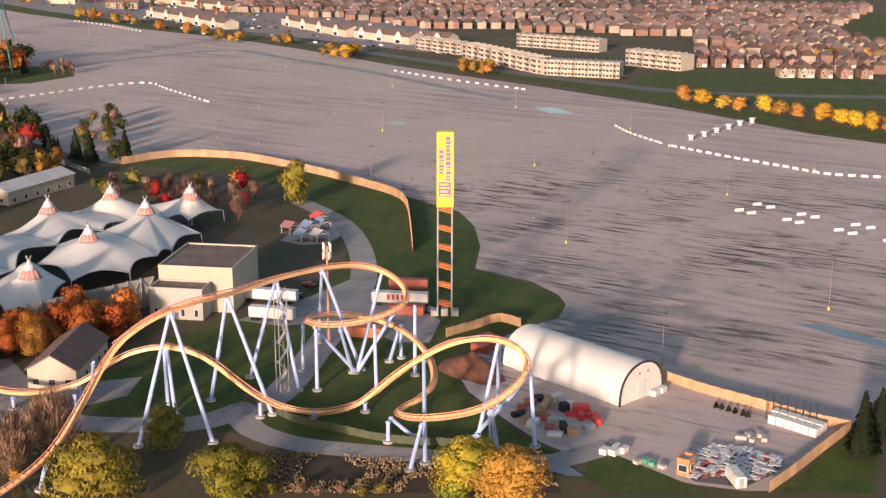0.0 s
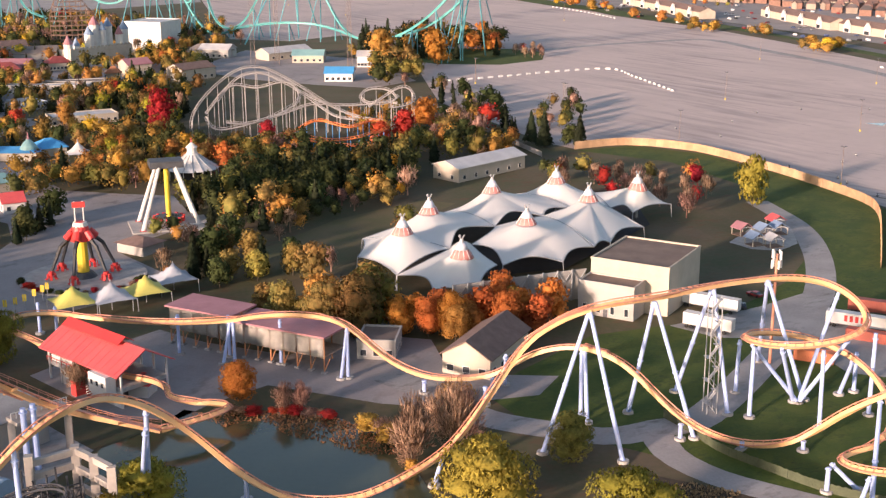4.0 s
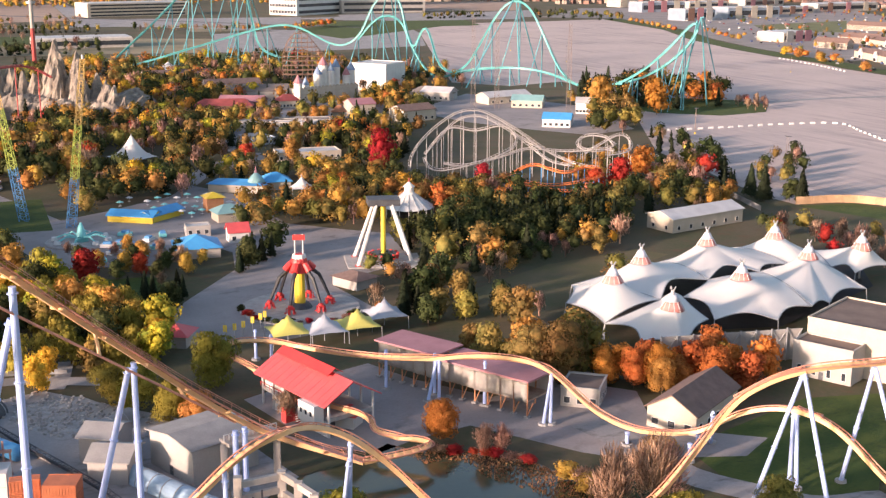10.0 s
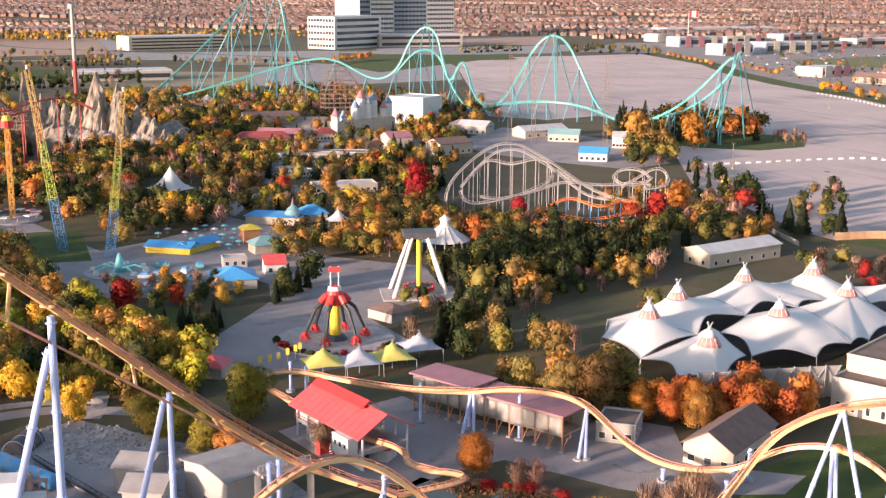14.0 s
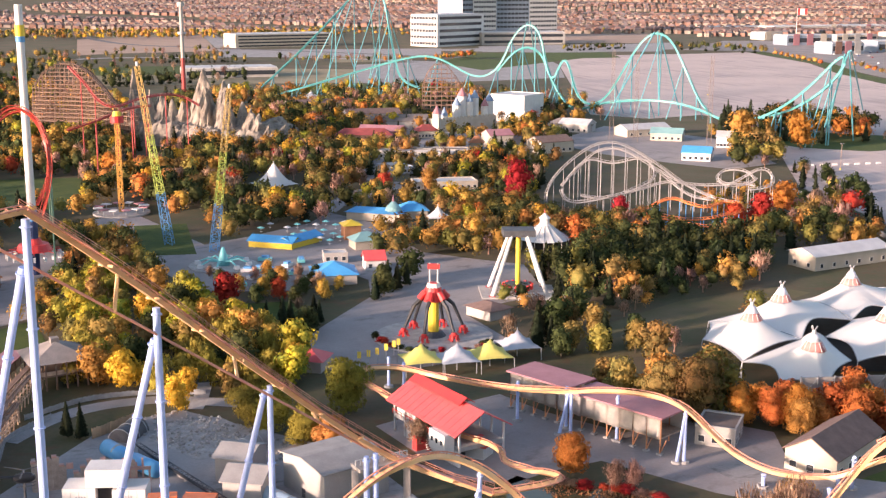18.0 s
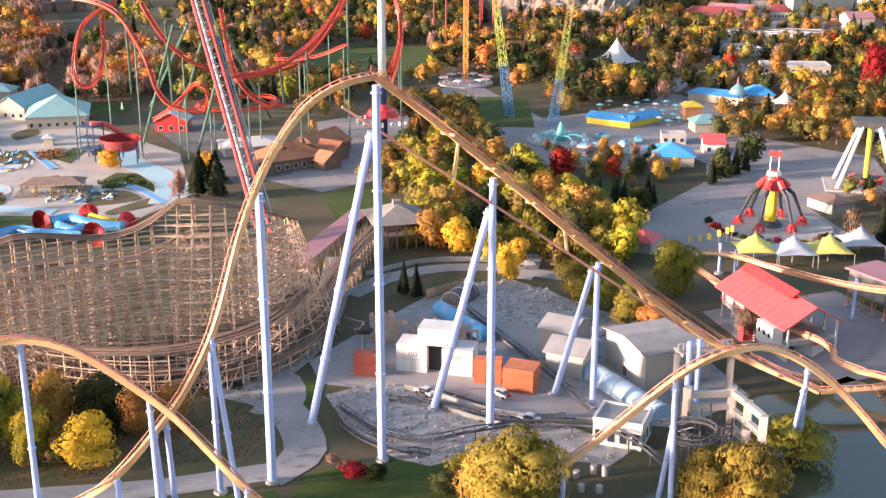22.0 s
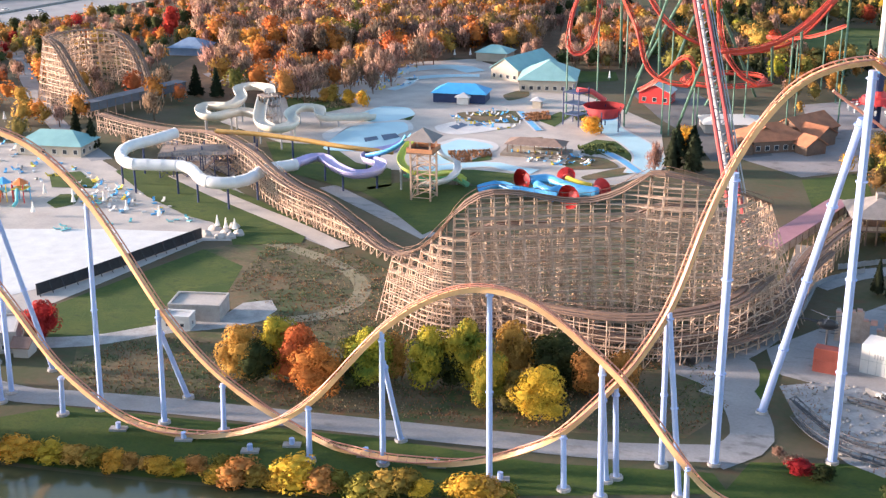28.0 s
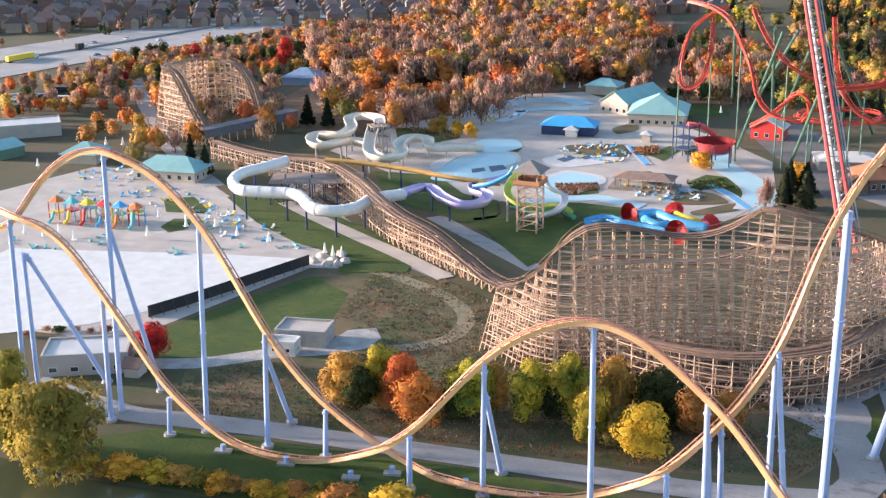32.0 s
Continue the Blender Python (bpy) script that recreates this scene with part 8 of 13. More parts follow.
def spin_tower():
    x, y = (-187.4, 430.6)
    ob = thing("white_ride_tower", pose(x, y, 0), "very tall white tower ride with a yellow and blue band", "ride")
    part("shaft", tube([(0, 0, 8), (0, 0, 97)], 1.55, 16, 1.35), M_WHITEP, ob)
    part("lower_shaft", tube([(0, 0, 0), (0, 0, 20)], 1.75, 16), M_NAVY, ob)
    part("blue_band", tube([(0, 0, 20), (0, 0, 24)], 1.7, 16), M_SKYSTEEL, ob)
    part("yellow_band", tube([(0, 0, 24), (0, 0, 25.5)], 1.7, 16), M_YELLOW, ob)
    part("blue_band", tube([(0, 0, 84), (0, 0, 86)], 1.6, 16), M_SKYSTEEL, ob)
    part("yellow_band", tube([(0, 0, 86), (0, 0, 90)], 1.62, 16), M_YELLOW, ob)
    part("carriage", tube([(0, 0, 9), (0, 0, 11.5)], 6.5, 20, 5.2), M_RED, ob, "red carriage ring")
    part("carriage_top", tube([(0, 0, 11.5), (0, 0, 13.5)], 3.2, 16, 2.4), M_RED, ob)
    for i in range(16):
        a = i * math.pi / 8
        part("seat_arm", tube([(5 * math.cos(a), 5 * math.sin(a), 9.5), (9.5 * math.cos(a), 9.5 * math.sin(a), 9.0)], 0.14, 5), M_RED, ob)
        part("seat", box((-0.7, -0.4, 6.4), (0.7, 0.4, 8.0), pose(9.5 * math.cos(a), 9.5 * math.sin(a), 0, 0, 0, math.degrees(a))), M_WHITEP, ob)
spin_tower()
def octopus_ride():
    x, y = (-122.7, 450.6)
    ob = thing("spinning_ride", pose(x, y, 0), "teal sea-creature spinning ride with pale blue cars", "ride")
    part("platform", tube([(0, 0, 0), (0, 0, 0.5)], 13, 28), M_FOOT, ob)
    bm = bmesh.new()
    add_tube(bm, [(0, 0, 0.5), (0, 0, 3.0), (0, 0, 5.4), (0, 0, 7.4)], 2.6, 12, 0.4)
    part("centre_dome", bm, M_TEALP, ob, smooth=True)
    for i in range(8):
        a = i * math.pi / 4
        c, s = math.cos(a), math.sin(a)
        part("arm", tube([(2 * c, 2 * s, 2.2), (6 * c, 6 * s, 3.0), (9.5 * c, 9.5 * s, 1.6)], 0.35, 6), M_TEALP, ob)
        part("car", tube([(9.8 * c, 9.8 * s, 0.7), (9.8 * c, 9.8 * s, 1.9)], 1.4, 10, 1.1), M_WHITEP, ob)
M_TEALP = material("teal_fibreglass", (0.18, 0.55, 0.55), (0.15, 0.46, 0.47), 2, 0.4)
octopus_ride()
for k, p in enumerate([(-112.1, 515.9), (-109.2, 523.1), (-106.6, 530.6), (-101.1, 523.3), (-98.1, 530.8), (-92.5, 523.5), (-89.6, 531.0), (-106.4, 502.1), (-103.6, 509.0), (-98.5, 504.5), (-95.6, 511.5), (-90.2, 504.7), (-87.2, 511.7), (-84.0, 518.8), (-98.3, 493.4), (-94.1, 495.7), (-89.3, 491.4), (-86.3, 498.1), (-121.2, 522.9), (-122.9, 513.3), (-79.5, 504.9), (-77.6, 514.2)]):
    ob = thing("table_parasol", pose(p[0], p[1], 0.05, 0, 0, 23 * k), "small pale teal parasol over a round table", "parasol", "midway parasols")
    part("pole", tube([(0, 0, 0), (0, 0, 2.6)], 0.06, 5), M_STEEL, ob)
    part("canopy", tube([(0, 0, 2.3), (0, 0, 2.95)], 1.7, 8, 0.1), M_TEALP if k % 3 else M_WHITEP, ob)
    part("round_top", tube([(0, 0, 0.7), (0, 0, 0.78)], 0.6, 10), M_WHITEP, ob)
rng7 = random.Random(21)
for p in [(-106.5, 431.8), (-102.4, 440.8), (-98.5, 452.0), (-108.1, 421.6), (-109.1, 461.0), (-92.8, 439.6), (-96.5, 428.1), (-94.8, 459.9), (-107.6, 445.0), (-111.1, 442.1)]:
    ob = thing("ride_car", pose(p[0], p[1], 0, 0, 0, rng7.uniform(0, 360)), "pale blue parked ride car", "ride car", "parked ride cars")
    part("body", box((-2.6, -1.3, 0.2), (2.6, 1.3, 1.4)), M_TEALP if rng7.random() < 0.6 else M_WHITEP, ob)
    part("seat", box((-1.6, -0.9, 1.4), (1.2, 0.9, 2.2)), M_SKYSTEEL, ob)
building("food_stand", (-121.6, 485.8), (-103.0, 481.6), 9, 2.7, M_YELLOW, M_BLUEROOF, "yellow food stand with a bright blue roof", "stand", "gable", 1.6)
building("food_stand", (-103.2, 482.7), (-94.1, 499.7), 8, 2.7, M_YELLOW, M_BLUEROOF, "yellow stand wing with a bright blue roof", "stand", "gable", 1.6)
building("games_hall", (-82.5, 423.1), (-68.1, 427.3), 15, 3.6, M_GREYWALL, M_BLUEROOF, "low hall with a bright blue hipped roof", "stand", "hip", 3.6)
building("kiosk", (-68.2, 448.3), (-61.2, 450.6), 7, 4.2, M_WHITEP, M_REDROOF, "white kiosk with a red gable roof", "kiosk", "gable", 2.6, rows=1, cols=2)
building("kiosk", (-77.5, 483.2), (-67.7, 488.1), 9, 3.6, M_CREAM, M_TEALROOF, "cream kiosk with a pale teal hipped roof", "kiosk", "hip", 3.0)
building("kiosk", (-85.7, 458.5), (-77.0, 461.0), 7, 3.6, M_GREYWALL, M_TIN, "grey kiosk with a flat tin roof", "kiosk", rows=1, cols=3)
building("kiosk", (-85.0, 502.6), (-78.6, 505.3), 7, 6.0, M_ORANGE_TIMBER, M_YELLOW, "orange and yellow kiosk", "kiosk", "hip", 2.0)
building("kiosk", (-69.5, 325.3), (-62.0, 324.2), 8, 3.4, M_GREYWALL, M_REDROOF, "small hut with a faded red roof", "kiosk", "hip", 2.4)
building("ride_shelter", (-26.6, 389.9), (-18.5, 382.2), 9, 3.2, M_GREYWALL, M_BROWNROOF, "low shelter with a brown roof", "shelter", "hip", 1.8)


def peaked_tent(x, y, r, h, label):
    ob = thing("marquee", pose(x, y, 0), label, "tent")
    bm = bmesh.new()
    n, prev = 24, None
    for k in range(9):
        s = k / 8
        ring = [bm.verts.new((r * (0.03 + 0.97 * s) * (1 - 0.22 * s * abs(math.sin(3 * a))) * math.cos(a), r * (0.03 + 0.97 * s) * (1 - 0.22 * s * abs(math.sin(3 * a))) * math.sin(a), 2.5 + (h - 2.5) * (1 - s) ** 2)) for a in (2 * math.pi * i / n for i in range(n))]
        if prev:
            for i in range(n):
                bm.faces.new((prev[i], prev[(i + 1) % n], ring[(i + 1) % n], ring[i]))
        prev = ring
    part("membrane", bm, M_WHITE, ob, smooth=True)
    part("mast", tube([(0, 0, 0), (0, 0, h + 1)], 0.25, 8), M_STEEL, ob)
    for i in range(6):
        a = i * math.pi / 3
        part("post", tube([(r * math.cos(a), r * math.sin(a), 0), (r * math.cos(a), r * math.sin(a), 2.6)], 0.14, 6), M_STEEL, ob)
peaked_tent(*(-143.3, 629.8), 13, 13, "white peaked marquee among trees")
peaked_tent(*(-215.2, 1101.9), 14, 8, "small white peaked marquee")
# blue-domed hall
ob, L = building("domed_hall", (-91.9, 548.1), (-67.1, 543.0), 14, 3.6, M_CREAM, M_BLUEROOF, "cream hall with blue roofs and a pale dome", "hall", "hip", 1.6)
part("dome", tube([(L * 0.8, 6, 3.5), (L * 0.8, 6, 6.5), (L * 0.8, 6, 8.5)], 4.6, 14, 0.6), M_TEALROOF, ob, smooth=True)
part("spire", tube([(L * 0.8, 6, 8.3), (L * 0.8, 6, 11.5)], 0.7, 8, 0.1), M_PINKROOF, ob)
building("domed_hall", (-68.1, 551.0), (-55.7, 554.5), 12, 3.6, M_CREAM, M_BLUEROOF, "cream hall wing with a blue hipped roof", "hall", "hip", 3.6)
peaked_tent(*(-50.3, 546.7), 7, 7, "small white peaked canopy by the hall")
building("arcade", (-69.3, 627.8), (-38.0, 637.1), 14, 4.2, M_CREAM, M_TIN, "long arcade with a pale flat roof", "arcade", rows=1, cols=10)
building("arcade", (-104.9, 742.5), (-59.9, 733.9), 16, 5.0, M_GREYWALL, M_TIN, "long low arcade with a grey roof", "arcade", rows=1, cols=10)
building("big_hall", (-48.7, 960.9), (-22.0, 946.3), 30, 20.0, M_WHITEP, M_TIN, "large plain white theatre hall", "hall")
for a, b, hh, mt, rf in (((-131.3, 835.8), (-102.1, 832.0), 6, M_BRICK, M_PINKROOF), ((-152.4, 917.9), (-114.3, 932.2), 8, M_GREYWALL, M_BROWNROOF), ((-6.7, 774.9), (12.8, 789.6), 7, M_CREAM, M_BROWNROOF), ((-212.3, 992.5), (-161.9, 1018.8), 7, M_GREYWALL, M_BROWNROOF), ((-40.1, 807.6), (-25.7, 814.4), 7, M_CREAM, M_PINKROOF), ((4.2, 895.1), (24.2, 886.5), 6, M_GREYWALL, M_TIN), ((65.6, 851.2), (86.2, 846.7), 5, M_CREAM, M_TEALROOF), ((77.4, 756.0), (94.0, 752.3), 5, M_WHITEP, M_BLUEROOF), ((51.1, 865.7), (82.0, 884.5), 5, M_CREAM, M_TIN), ((105.6, 818.7), (116.4, 816.7), 7, M_WHITEP, M_TIN)):
    building("park_building", a, b, 16, hh, mt, rf, "park building with a pitched roof among trees", "building", "gable", 3, rows=1, cols=5, wsize=(1.8, 1.6), sides=False)


M_GREYROOF2 = material("grey_brown_roof", (0.24, 0.205, 0.185), (0.17, 0.145, 0.13), 4, 0.9)
M_REDROOF3 = material("dull_red_roof", (0.33, 0.075, 0.07), (0.25, 0.06, 0.055), 3, 0.7)
M_PALEBLUE = material("pale_blue_render", (0.42, 0.47, 0.54), (0.34, 0.39, 0.46), 4, 0.8)
for a, b, d_, h_, wl, rf, lab, form in (((-131.3, 880.1), (-89.0, 888.5), 18, 7, M_GREYWALL, M_GREYROOF2, "long park hall with a grey-brown roof", "gable"), ((-142.9, 816.0), (-106.3, 820.0), 12, 5, M_BRICK, M_REDROOF3, "low brick hall with a dull red roof", "hip"), ((-91.5, 843.5), (-78.1, 848.7), 10, 5, M_CREAM, M_REDROOF3, "small hall with a dull red roof", "hip"), ((-85.5, 745.6), (-50.7, 749.0), 14, 5, M_GREYWALL, M_GREYROOF2, "low hall with a grey flat roof", "flat"), ((-87.9, 680.7), (-76.7, 688.3), 20, 3.5, M_PALEBLUE, M_TIN, "low pale blue service building", "flat"), ((-7.0, 787.0), (13.5, 794.5), 10, 5, M_CREAM, M_GREYROOF2, "cream snack hall with a grey roof", "hip"), ((-3.8, 896.6), (27.6, 892.3), 16, 5, M_GREYWALL, M_GREYROOF2, "round park restaurant with a grey roof", "hip"), ((-52.2, 785.7), (-43.9, 785.9), 7, 5, M_CREAM, M_PINKISH, "small cream kiosk with a terracotta roof", "hip")):
    building("park_hall", a, b, d_, h_, wl, rf, lab, "hall", form, 4.0, rows=1, cols=6, sides=False)
ribbon("path", [(-103.1, 581.8), (-96.2, 599.3), (-90.5, 624.9), (-87.8, 643.2), (-85.0, 657.5)], 9, 0.07, M_PAVE, "pale park path between trees", "path")


# ---- white castle ----
def castle():
    a, b = (-80.5, 878.1), (-41.4, 916.0)
    m, L = frame_from(a, b)
    ob = thing("castle", m, "small white storybook castle with blue-capped turrets", "castle")
    part("curtain_wall", box((0, 0, 0), (L, 12, 9)), M_CREAM, ob)
    for i in range(16):
        part("merlon", box((L * i / 16, -0.2, 9), (L * i / 16 + 1.5, 0.8, 10.2)), M_CREAM, ob)
    rng = random.Random(2)
    for i, (u, h, r) in enumerate(((0.03, 13, 3), (0.2, 11, 2.4), (0.36, 18, 3), (0.5, 24, 3.4), (0.58, 20, 2.6), (0.72, 22, 3.0), (0.85, 16, 2.6), (0.98, 19, 3.2))):
        t = part("turret", tube([(L * u, 4 + 3 * (i % 2), 0), (L * u, 4 + 3 * (i % 2), h)], r, 10), M_WHITEP, ob)
        part("turret_cap", tube([(L * u, 4 + 3 * (i % 2), h), (L * u, 4 + 3 * (i % 2), h + 6)], r * 1.15, 10, 0.1), M_SLATE if i % 3 else M_PINKROOF, t)
    # flat near-black slab: shade of the gate passage, painted on the wall
    part("gate", box((L * 0.46, -0.15, 0), (L * 0.54, -0.004, 5)), M_DARK, ob)
M_SLATE = material("blue_slate_cap", (0.22, 0.30, 0.42), (0.18, 0.25, 0.36), 2, 0.6)
castle()


# ---- artificial rock mountain ----
def mountain():
    a, b = (-284.7, 788.8), (-174.4, 770.1)
    m, L = frame_from(a, b)
    D = 70.0
    ob = thing("rock_mountain", m, "large artificial rock mountain with pointed peaks", "rock")
    peaks = [(0.02, 0.36, 42, 6.5), (0.07, 0.3, 27, 6), (0.13, 0.34, 29, 5), (0.13, 0.5, 24, 7), (0.21, 0.33, 30, 5), (0.27, 0.35, 26, 5), (0.34, 0.35, 25, 6), (0.45, 0.4, 40, 9), (0.50, 0.3, 27, 5), (0.575, 0.42, 34, 8), (0.64, 0.24, 29, 7), (0.70, 0.4, 24, 6), (0.78, 0.3, 20, 7), (0.86, 0.14, 17, 6), (0.93, 0.16, 14, 6), (0.97, 0.4, 11, 8)]
    nx, ny = 150, 56
    bm = bmesh.new()
    grid = []
    for i in range(nx + 1):
        row = []
        for j in range(ny + 1):
            u, v = i / nx, j / ny
            x, y = L * u, D * v
            edge = min(1.0, 9 * u, 9 * (1 - u), 9 * v + 0.02, 5 * (1 - v))
            big = noise.noise(Vector((x * 0.06, y * 0.06, 3)))
            z = (15 - 6 * u + 6 * big) * min(1, max(0, edge * 1.8)) ** 0.4
            for pu, pv, ph, pr in peaks:
                dx, dy = x - pu * L, y - pv * D
                a_ = math.atan2(dy, dx)
                q = math.hypot(dx, dy) / (pr * (1 + 0.22 * noise.noise(Vector((2.2 * math.cos(a_), 2.2 * math.sin(a_), ph))) + 0.10 * math.sin(a_ * 9 + ph)))
                if q < 1.7:
                    z = max(z, 1.2 * ph * max(0.0, 1 - q * 0.6) ** 1.1)
            nz = noise.fractal(Vector((x * 0.16, y * 0.16, z * 0.06)), 1.0, 2.0, 4)
            z = max(0.0, z * (1 + 0.07 * nz) + 2.0 * nz) if edge > 0.02 else 0.0
            row.append(bm.verts.new((x + 1.5 * nz, y + 1.8 * noise.noise(Vector((x * 0.3, z * 0.2, 7))), z)))
        grid.append(row)
    for i in range(nx):
        for j in range(ny):
            bm.faces.new((grid[i][j], grid[i + 1][j], grid[i + 1][j + 1], grid[i][j + 1]))
    part("rock_mass", bm, M_ROCK, ob)
mountain()


# ---- other coasters ----
def steel_coaster(name, runs, mats, label, post_gap=9.0, post_r=0.25, spine=0.35, gauge=0.6, step=3.0, post_mat=None, lean=0.0, rail=0.14):
    """Tracks with straight posts to the ground under them."""
    ob = thing(name, pose(0, 0, 0), label, "roller coaster")
    for pts in runs:
        path = box_track("track", pts, ob, spine=spine, gauge=gauge, lift=0.8, mats=mats, step=step, rail=rail)
        if not post_gap:
            continue
        run = 0.0
        for k, (a, b) in enumerate(zip(path, path[1:])):
            run += (b - a).length
            if run > post_gap and b.z > 2.5:
                run = 0.0
                bm = bmesh.new()
                add_tube(bm, [(b.x, b.y, 0), (b.x, b.y, b.z - 1.0)], post_r, 6)
                if lean and b.z > 14:
                    s = lean * (1 if k % 2 else -1)
                    add_tube(bm, [(b.x + s * b.z * 0.3, b.y + s * b.z * 0.25, 0), (b.x, b.y, b.z - 1.2)], post_r * 0.8, 6)
                part("support", bm, post_mat or mats[0], ob)
    return ob


def strut(ob, a, b, r, mat, nm="support"):
    part(nm, tube([a, b], r, 8), mat, ob)


teal = steel_coaster("giga_coaster", [
    [(-275.7, 1126.8, 1.2), (-233.0, 1146.6, 42.0), (-194.3, 1169.0, 84.4), (-179.3, 1176.4, 102.8), (-163.9, 1178.7, 98.8), (-157.3, 1174.5, 83.5), (-152.2, 1165.1, 58.1), (-146.2, 1155.8, 32.9), (-139.4, 1141.5, 15.9), (-117.5, 1128.9, 9.5)],
    [(-278.9, 1074.4, -1.9), (-259.0, 1084.5, 2.3), (-207.6, 1090.4, 16.9), (-154.0, 1099.3, 32.4), (-124.5, 1103.0, 39.7), (-104.3, 1100.1, 41.0), (-84.3, 1096.8, 31.1), (-64.3, 1093.1, 21.8), (-47.0, 1089.0, 32.9), (-37.2, 1084.4, 57.3), (-22.7, 1079.8, 72.8), (-11.5, 1074.9, 61.7), (-6.3, 1070.0, 34.5), (6.9, 1055.0, 9.7), (18.7, 1039.8, 1.3), (40.7, 1009.2, 10.5), (79.5, 986.8, 15.2), (108.6, 968.9, 11.0), (128.3, 951.4, 3.1), (142.3, 919.0, 8.0)],
    [(-49.2, 1083.9, 29.4), (-34.7, 1084.4, 46.8), (-22.5, 1081.8, 51.8), (-10.4, 1080.0, 45.8), (-1.3, 1060.0, 21.0), (3.2, 1055.0, 35.6), (8.7, 1050.0, 47.1), (13.5, 1044.9, 34.0), (19.3, 1034.8, 11.6), (27.7, 1029.6, 5.2), (41.0, 1019.2, 11.9), (58.2, 1013.3, 43.2), (70.9, 1009.5, 63.6), (80.4, 1006.8, 68.6), (90.5, 1003.9, 62.6), (101.5, 994.8, 40.3), (114.0, 978.4, 11.9), (121.6, 967.4, 5.6)],
    [(137.8, 889.4, 10.8), (151.3, 866.9, 20.3), (169.1, 845.2, 39.6), (181.7, 835.5, 57.4), (187.2, 829.1, 63.7), (188.1, 826.9, 59.4), (182.7, 832.2, 46.3), (171.2, 853.0, 29.5), (156.9, 876.1, 17.5), (144.3, 893.4, 11.6)]],
    (M_TEAL, M_TEAL), "very tall teal steel coaster across the lot", 26, 0.45, 0.55, 0.85, 5.0, M_TEALPOST, 1.0, 0.2)
for a, b in (((180.0, 860.1, 0.0), (187.7, 829.0, 62.2)), ((186.1, 873.2, 0.0), (185.4, 829.5, 60.0)), ((202.2, 861.9, 0.0), (188.0, 828.9, 62.2)), ((259.2, 1078.9, 0.0), (189.0, 828.7, 62.3)), ((39.5, 972.2, 0.0), (77.8, 1007.0, 65.9)), ((84.7, 1018.0, 0.0), (80.4, 1006.8, 66.8)), ((105.2, 1065.4, 0.0), (82.2, 1006.6, 65.1)), ((-238.4, 1166.9, 0.0), (-194.3, 1169.0, 83.4)), ((-217.5, 1199.3, 0.0), (-203.8, 1162.3, 73.3)), ((-182.9, 1303.9, 0.0), (-174.2, 1177.2, 98.8)), ((-150.8, 1307.1, 0.0), (-155.8, 1174.7, 78.4)), ((-184.5, 1234.4, 0.0), (-157.3, 1174.5, 83.5)), ((-38.6, 1216.3, 0.0), (-23.6, 1079.7, 70.9)), ((-14.0, 1218.7, 0.0), (-21.2, 1079.8, 70.9))):
    strut(teal, a, b, 0.55, M_TEALPOST)

GREY_D = 575
steel_coaster("looping_coaster", [
    [(-2.6, 572.0, 5.9), (-2.2, 574.0, 12.7), (4.8, 577.0, 21.6), (15.2, 579.8, 29.8), (23.3, 581.5, 33.1), (31.5, 583.1, 32.5), (39.9, 584.6, 28.1), (49.7, 585.9, 22.1), (59.3, 587.0, 14.8), (69.8, 583.8, 9.5), (79.8, 578.5, 7.0), (86.6, 573.5, 7.2)],
    [(4.3, 600.0, 8.8), (12.1, 601.9, 18.1), (15.9, 603.8, 22.2), (23.1, 605.6, 21.0), (29.4, 605.3, 19.1), (38.8, 602.8, 22.6), (45.9, 600.2, 23.0), (49.3, 596.0, 18.2), (47.9, 590.1, 14.2), (40.4, 584.6, 11.5), (30.6, 579.2, 8.0), (22.3, 575.6, 7.4), (13.6, 573.8, 8.9)],
    [(4.2, 584.0, 9.8), (5.0, 580.0, 6.5), (8.4, 575.9, 4.8), (15.5, 573.8, 5.8), (28.3, 575.3, 8.6), (42.3, 578.5, 12.0), (53.0, 581.6, 15.1), (63.9, 584.5, 13.6), (75.9, 587.1, 12.5), (88.8, 587.3, 14.0), (94.0, 582.5, 13.5)],
    [(79.8, 580.5, 12.6), (89.4, 583.2, 18.1), (96.5, 586.1, 21.5), (101.5, 587.3, 20.1), (103.1, 583.0, 15.9), (99.2, 577.5, 13.3), (90.5, 574.9, 12.8)],
    [(95.4, 592.4, 14.9), (94.7, 595.5, 17.4), (88.4, 598.5, 18.8), (80.3, 598.6, 18.2), (76.5, 595.1, 15.4), (78.7, 590.8, 12.8), (85.8, 587.8, 12.0), (93.3, 588.6, 13.3), (95.7, 591.3, 15.6)],
    [(46.4, 598.2, 20.1), (55.9, 595.4, 13.5), (64.8, 588.4, 7.3), (74.9, 583.2, 6.4)],
    [(10.1, 611.9, 12.6), (19.7, 613.7, 23.7), (32.2, 615.2, 25.9), (44.7, 612.4, 19.9), (56.9, 607.3, 13.3), (68.9, 602.1, 8.7)]],
    (M_GREYTRACK, M_GREYTRACK), "pale grey looping coaster with a forest of posts", 5.0, 0.15, 0.24, 0.7, 1.8, M_GREYTRACK, 0.0, 0.13)
